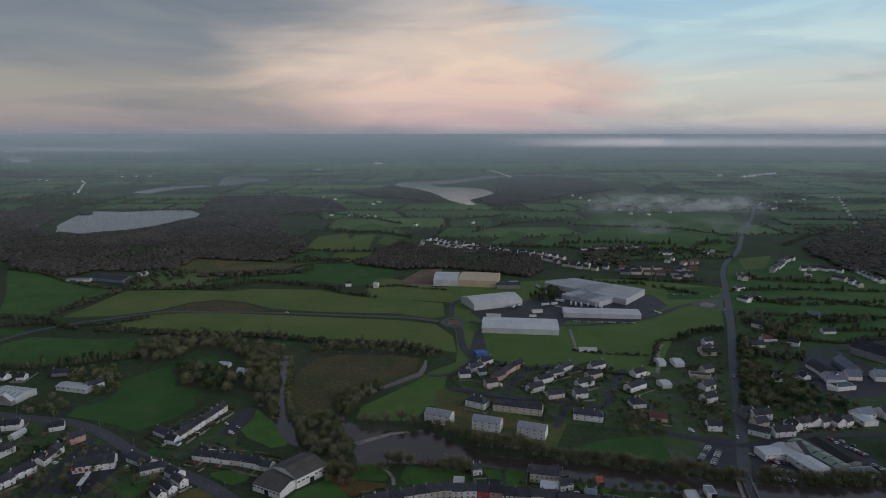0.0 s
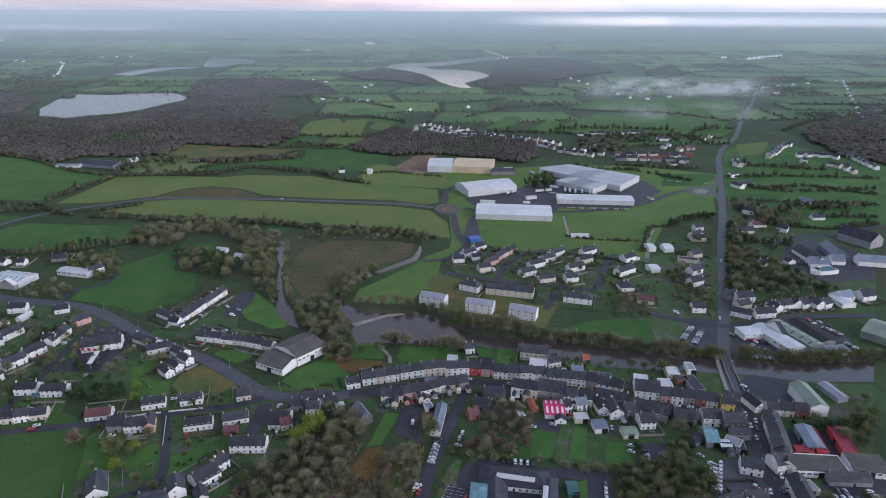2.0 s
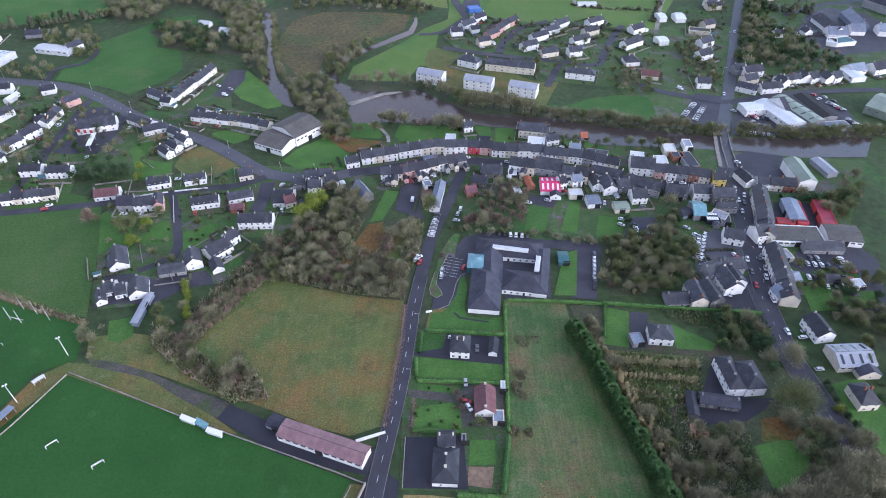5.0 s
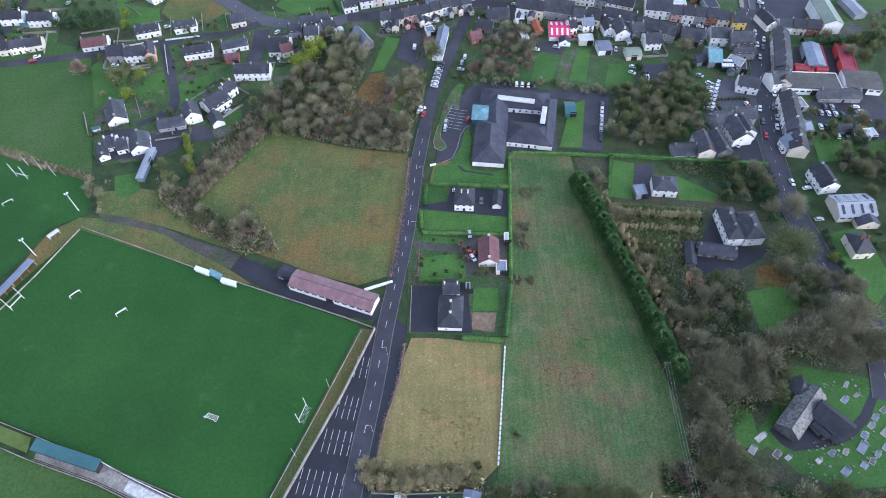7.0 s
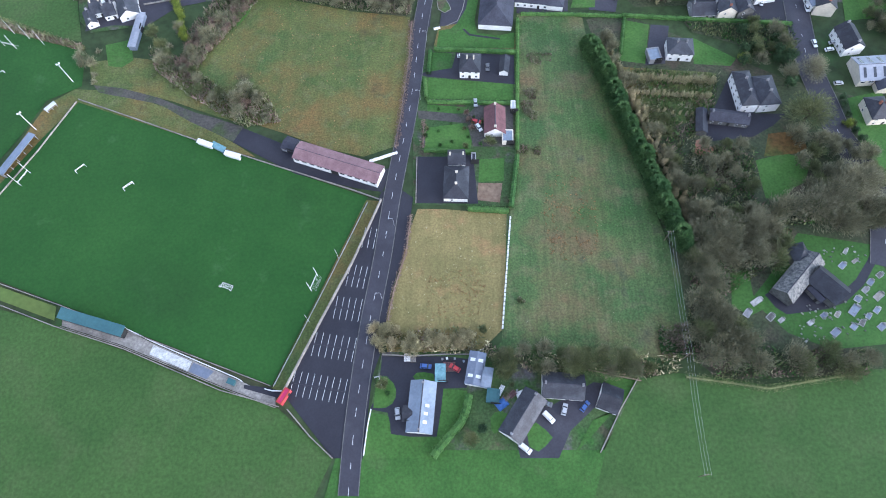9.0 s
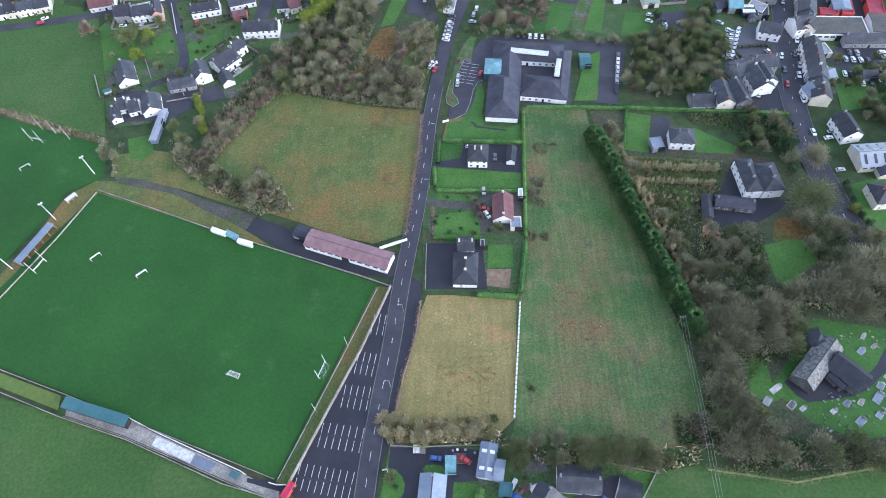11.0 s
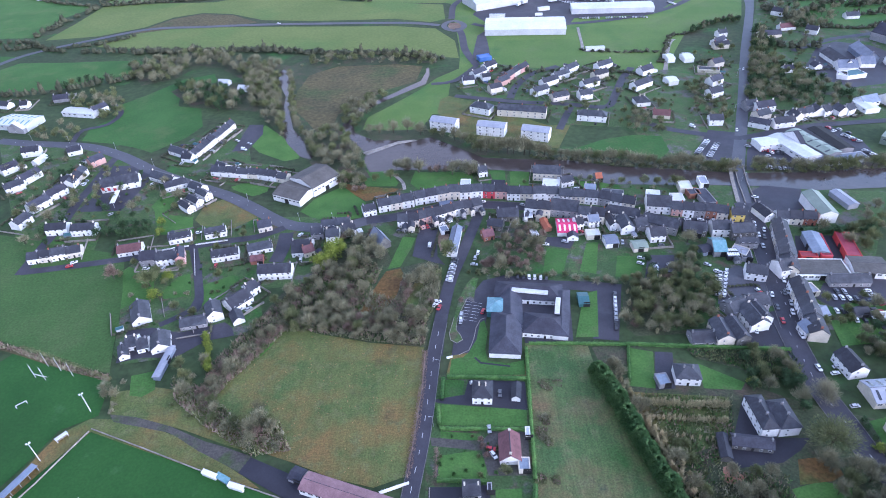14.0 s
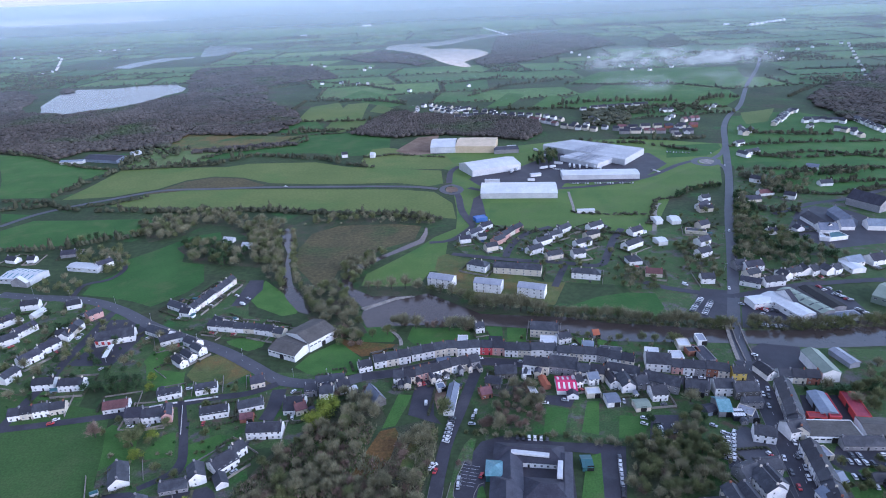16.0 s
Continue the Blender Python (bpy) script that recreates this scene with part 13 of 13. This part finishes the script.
car("white", 47.6, 277.3, 84)
car("grey", 50.8, 277.0, 86)
car("white", 1.1, 245.6, 82)
car("silver", 1.4, 248.6, 84)
car("silver", 141.3, 256.1, 159)
car("white", 142.4, 259.3, 161)
car("white", 143.6, 262.5, 163)
car("silver", 144.7, 265.7, 158)
car("white", 145.9, 268.9, 160)
car("white", 147.1, 272.1, 162)
car("silver", 148.2, 275.4, 157)
car("black", 164.5, 270.8, 5)
car("white", 163.6, 258.4, -65)
car("red", 164.1, 255.8, -63)
car("white", 169.3, 255.1, -104)
car("grey", 176.4, 256.0, -94)
car("white", 173.9, 240.8, -100)
car("red", 166.2, 234.7, -98)
car("white", 181.2, 279.7, -104)
car("grey", 186.9, 307.4, -99)
car("white", 189.8, 314.6, -104)
car("red", 193.4, 329.3, -99)
car("white", 199.3, 351.8, -28)
car("grey", 167.8, 245.0, -96)
car("silver", 200.6, 251.0, 85)
car("white", 204.2, 250.4, 87)
car("white", 207.8, 249.8, 89)
car("grey", 211.3, 249.2, 84)
car("grey", 204.2, 255.8, 84)
car("silver", 207.9, 255.2, 86)
car("white", 230.7, 415.4, 63)
car("red", 233.8, 413.9, 65)
car("red", 236.9, 412.4, 67)
car("grey", 239.9, 410.9, 62)
car("black", 243.0, 409.4, 64)
car("grey", 219.8, 391.1, 74)
car("silver", 222.7, 390.3, 76)
car("white", 225.7, 389.5, 78)
car("grey", 228.6, 388.7, 73)
car("silver", 231.5, 387.9, 75)
car("white", 234.5, 387.1, 77)
car("grey", 237.4, 386.3, 72)
car("grey", 299.9, 433.9, -5)
car("silver", 301.3, 431.1, -3)
car("white", 302.7, 428.2, -1)
car("grey", 304.0, 425.4, -6)
car("silver", 305.4, 422.6, -4)
car("silver", 301.7, 408.0, -9)
car("grey", 302.9, 405.0, -7)
car("white", 304.1, 401.9, -5)
car("silver", 305.4, 398.8, -10)
car("grey", 306.6, 395.8, -8)
car("grey", 233.1, 401.1, 63)
car("silver", 236.4, 398.7, 65)
car("grey", 181.6, 414.2, 143)
car("silver", 183.4, 416.6, 145)
car("silver", 185.1, 419.0, 147)
car("white", 186.9, 421.5, 142)
car("grey", 188.7, 423.9, 144)
car("grey", 190.5, 426.3, 146)
car("silver", 192.3, 428.7, 141)
car("white", 194.1, 431.2, 143)
car("white", 195.8, 433.6, 145)
car("white", 189.3, 409.5, 146)
car("silver", 191.0, 412.2, 148)
car("silver", 192.8, 414.9, 150)
car("grey", 194.6, 417.6, 145)
car("white", 196.3, 420.2, 147)
car("white", 198.1, 422.9, 149)
car("silver", 199.9, 425.6, 144)
car("grey", 201.6, 428.3, 146)
car("white", 192.9, 459.1, -46, van=True)
car("white", 224.5, 449.1, -108)
car("silver", 222.2, 422.0, -32)
car("white", 147.8, 329.5, -11)
car("white", 155.6, 328.1, -9)
car("silver", 163.4, 326.7, -7)
car("silver", 171.2, 325.2, -12)
car("silver", 46.0, 354.2, -14)
car("grey", 54.0, 352.4, -12)
car("white", 62.0, 350.6, -10)
car("silver", 70.0, 348.8, -15)
car("grey", 78.0, 347.0, -13)
car("white", 86.0, 345.2, -11)
car("silver", 94.0, 343.4, -16)
car("silver", -9.0, 354.7, 10)
car("grey", 0.5, 356.5, 12)
car("grey", 10.0, 358.2, 14)
car("white", 19.4, 360.0, 9)
car("white", 99.9, 333.5, -24)
car("silver", 67.1, 310.8, -19)
car("white", 54.9, 308.7, -11)
car("white", 100.0, 320.2, -24)
car("silver", 101.4, 307.6, -97)
car("white", 108.4, 291.3, -22)
car("white", 106.9, 286.4, -31)
car("black", 114.9, 285.8, -16)
car("silver", 114.0, 282.2, -14)
car("silver", 113.0, 278.6, -12)
car("white", 112.1, 275.0, -17)
car("white", 147.7, 276.3, -28)
car("silver", 144.2, 282.8, -36)
car("silver", 147.7, 822.6, 64)
car("white", 150.7, 821.2, 66)
car("white", 153.6, 819.8, 68)
car("silver", 156.5, 818.4, 63)
car("white", 159.5, 817.0, 65)
car("white", 162.4, 815.6, 67)
car("silver", 172.1, 805.4, 76)
car("white", 176.1, 804.6, 78, van=True)
car("white", 180.0, 803.7, 80, van=True)
car("white", 184.0, 802.8, 75)
car("silver", 187.9, 801.9, 77)
car("silver", 191.9, 801.0, 79)
car("white", 195.8, 800.1, 74, van=True)
car("white", 199.8, 799.2, 76)
car("white", 203.8, 798.4, 78)
car("grey", 157.1, 752.8, 83)
car("silver", 160.2, 752.4, 85)
car("silver", 163.2, 752.1, 87)
car("white", 166.2, 751.8, 82)
car("grey", 169.3, 751.5, 84)
car("grey", 172.3, 751.2, 86)
car("silver", 175.3, 750.8, 81)
car("white", 178.4, 750.5, 83)
car("silver", 187.5, 749.6, 82)
car("silver", 190.5, 749.3, 84)
car("white", 193.5, 748.9, 86)
car("grey", 196.5, 748.6, 81)
car("grey", 199.6, 748.3, 83)
car("silver", 202.6, 748.0, 85)
car("white", 205.6, 747.7, 87)
car("white", 208.7, 747.3, 82)
car("silver", 217.8, 746.4, 81)
car("white", 220.8, 746.1, 83)
car("grey", 223.8, 745.7, 85)
car("grey", 226.9, 745.4, 87)
car("silver", 229.9, 745.1, 82)
car("white", 232.9, 744.8, 84)
car("grey", 274.4, 801.3, 22)
car("silver", 276.0, 797.6, 24)
car("silver", 277.6, 793.9, 26)
car("white", 279.2, 790.1, 21)
car("silver", 324.3, 889.8, 71)
car("grey", 328.3, 888.5, 73)
car("white", 332.3, 887.2, 75)
car("silver", 336.3, 885.8, 70)
car("grey", 340.3, 884.5, 72)
car("white", 344.3, 883.2, 74)
car("silver", 348.3, 881.8, 69)
car("grey", 352.3, 880.5, 71)
car("white", -207.8, 789.5, -8)
car("white", 381.6, 874.4, 51)
car("silver", 372.5, 807.3, -108)
car("white", 277.7, 573.0, -111)
car("silver", -274.6, 349.9, 7)
car("white", -270.3, 359.5, -4)
car("grey", -285.5, 338.1, 92)
car("white", -238.4, 309.7, 29)
car("white", -277.0, 408.1, 91)
car("silver", -238.2, 364.2, 56)
car("red", -239.7, 306.1, 19)
car("white", -168.4, 337.0, 17)
car("white", -167.5, 453.6, -24, van=True)
car("silver", -165.6, 463.5, -29)
car("white", -176.8, 469.6, -36)
car("white", -16.3, 313.0, 86, van=True)
car("white", -90.2, 326.1, 25)
car("white", -99.8, 329.7, 62)
car("silver", -109.3, 297.1, 90)
car("white", -1.2, 372.9, -15, van=True)
car("silver", -14.8, 362.3, 17)
car("red", 11.4, 163.6, -11)
car("white", 12.3, 160.5, -61)
car("silver", 11.3, 173.8, -87)
car("grey", 17.6, 193.6, -93)
car("white", 6.0, 200.5, -3)
car("silver", -21.4, 38.0, -84)
car("white", 32.7, 35.8, -47, van=True)
car("silver", 38.5, 38.5, 72)
car("grey", 32.2, 40.6, -17)
car("white", 23.6, 25.3, -39, van=True)
car("blue", -11.2, 55.0, -6)
car("red", -0.5, 54.2, 147)
car("blue", 45.9, 39.4, 49)
car("white", 174.6, 198.5, 9)
car("silver", 177.4, 202.5, 9)
car("white", 150.3, 228.3, 69)
car("silver", 173.5, 179.3, 5)
car("white", 170.7, 223.6, -89)
car("white", 168.7, 202.2, -85)
car("silver", 1.0, 243.5, 78)
car("grey", 1.6, 246.9, 80)
car("black", 81.0, 234.4, 78)
car("black", 81.7, 237.7, 80)
car("silver", 82.3, 240.9, 82)
car("silver", 82.9, 244.1, 77)
car("silver", 83.6, 247.3, 79)
car("white", 84.2, 250.5, 81)
car("white", 84.8, 253.8, 76)
car("white", 85.4, 257.0, 78)
car("grey", 86.1, 260.2, 80)
car("white", -12.0, 259.1, -82)
car("red", 13.1, 250.5, 69)
car("silver", 10.3, 291.7, -10)
car("white", -4.3, 278.8, 79)
car("white", -2.6, 292.0, 74)
car("white", 144.2, 256.0, 56)
car("white", 145.4, 259.0, 58)
car("silver", 146.7, 262.0, 60)
car("silver", 147.9, 264.9, 55)
car("silver", 149.2, 267.9, 57)
car("white", 150.4, 270.9, 59)
car("white", 151.7, 273.8, 54)
car("white", 152.9, 276.8, 56)
car("white", 186.6, 321.3, -101)
car("white", 184.6, 309.8, -99)
car("silver", 182.5, 298.4, -97)
car("white", 182.8, 276.0, -104)
car("white", 180.7, 266.6, -102)
car("silver", 178.5, 257.2, -100)
car("silver", 176.3, 247.8, -105)
car("white", 196.5, 240.4, 84)
car("black", 199.5, 239.9, 86)
car("silver", 202.5, 239.3, 88)
car("white", 205.5, 238.8, 83)
car("black", 208.5, 238.3, 85)
car("white", 202.9, 233.3, 81)
car("black", 206.8, 232.3, 83)
car("white", 113.9, 283.5, -3)
car("silver", 123.5, 283.9, -3)
car("white", 113.2, 279.2, -3)
car("grey", 120.8, 276.9, -3)
gardens()
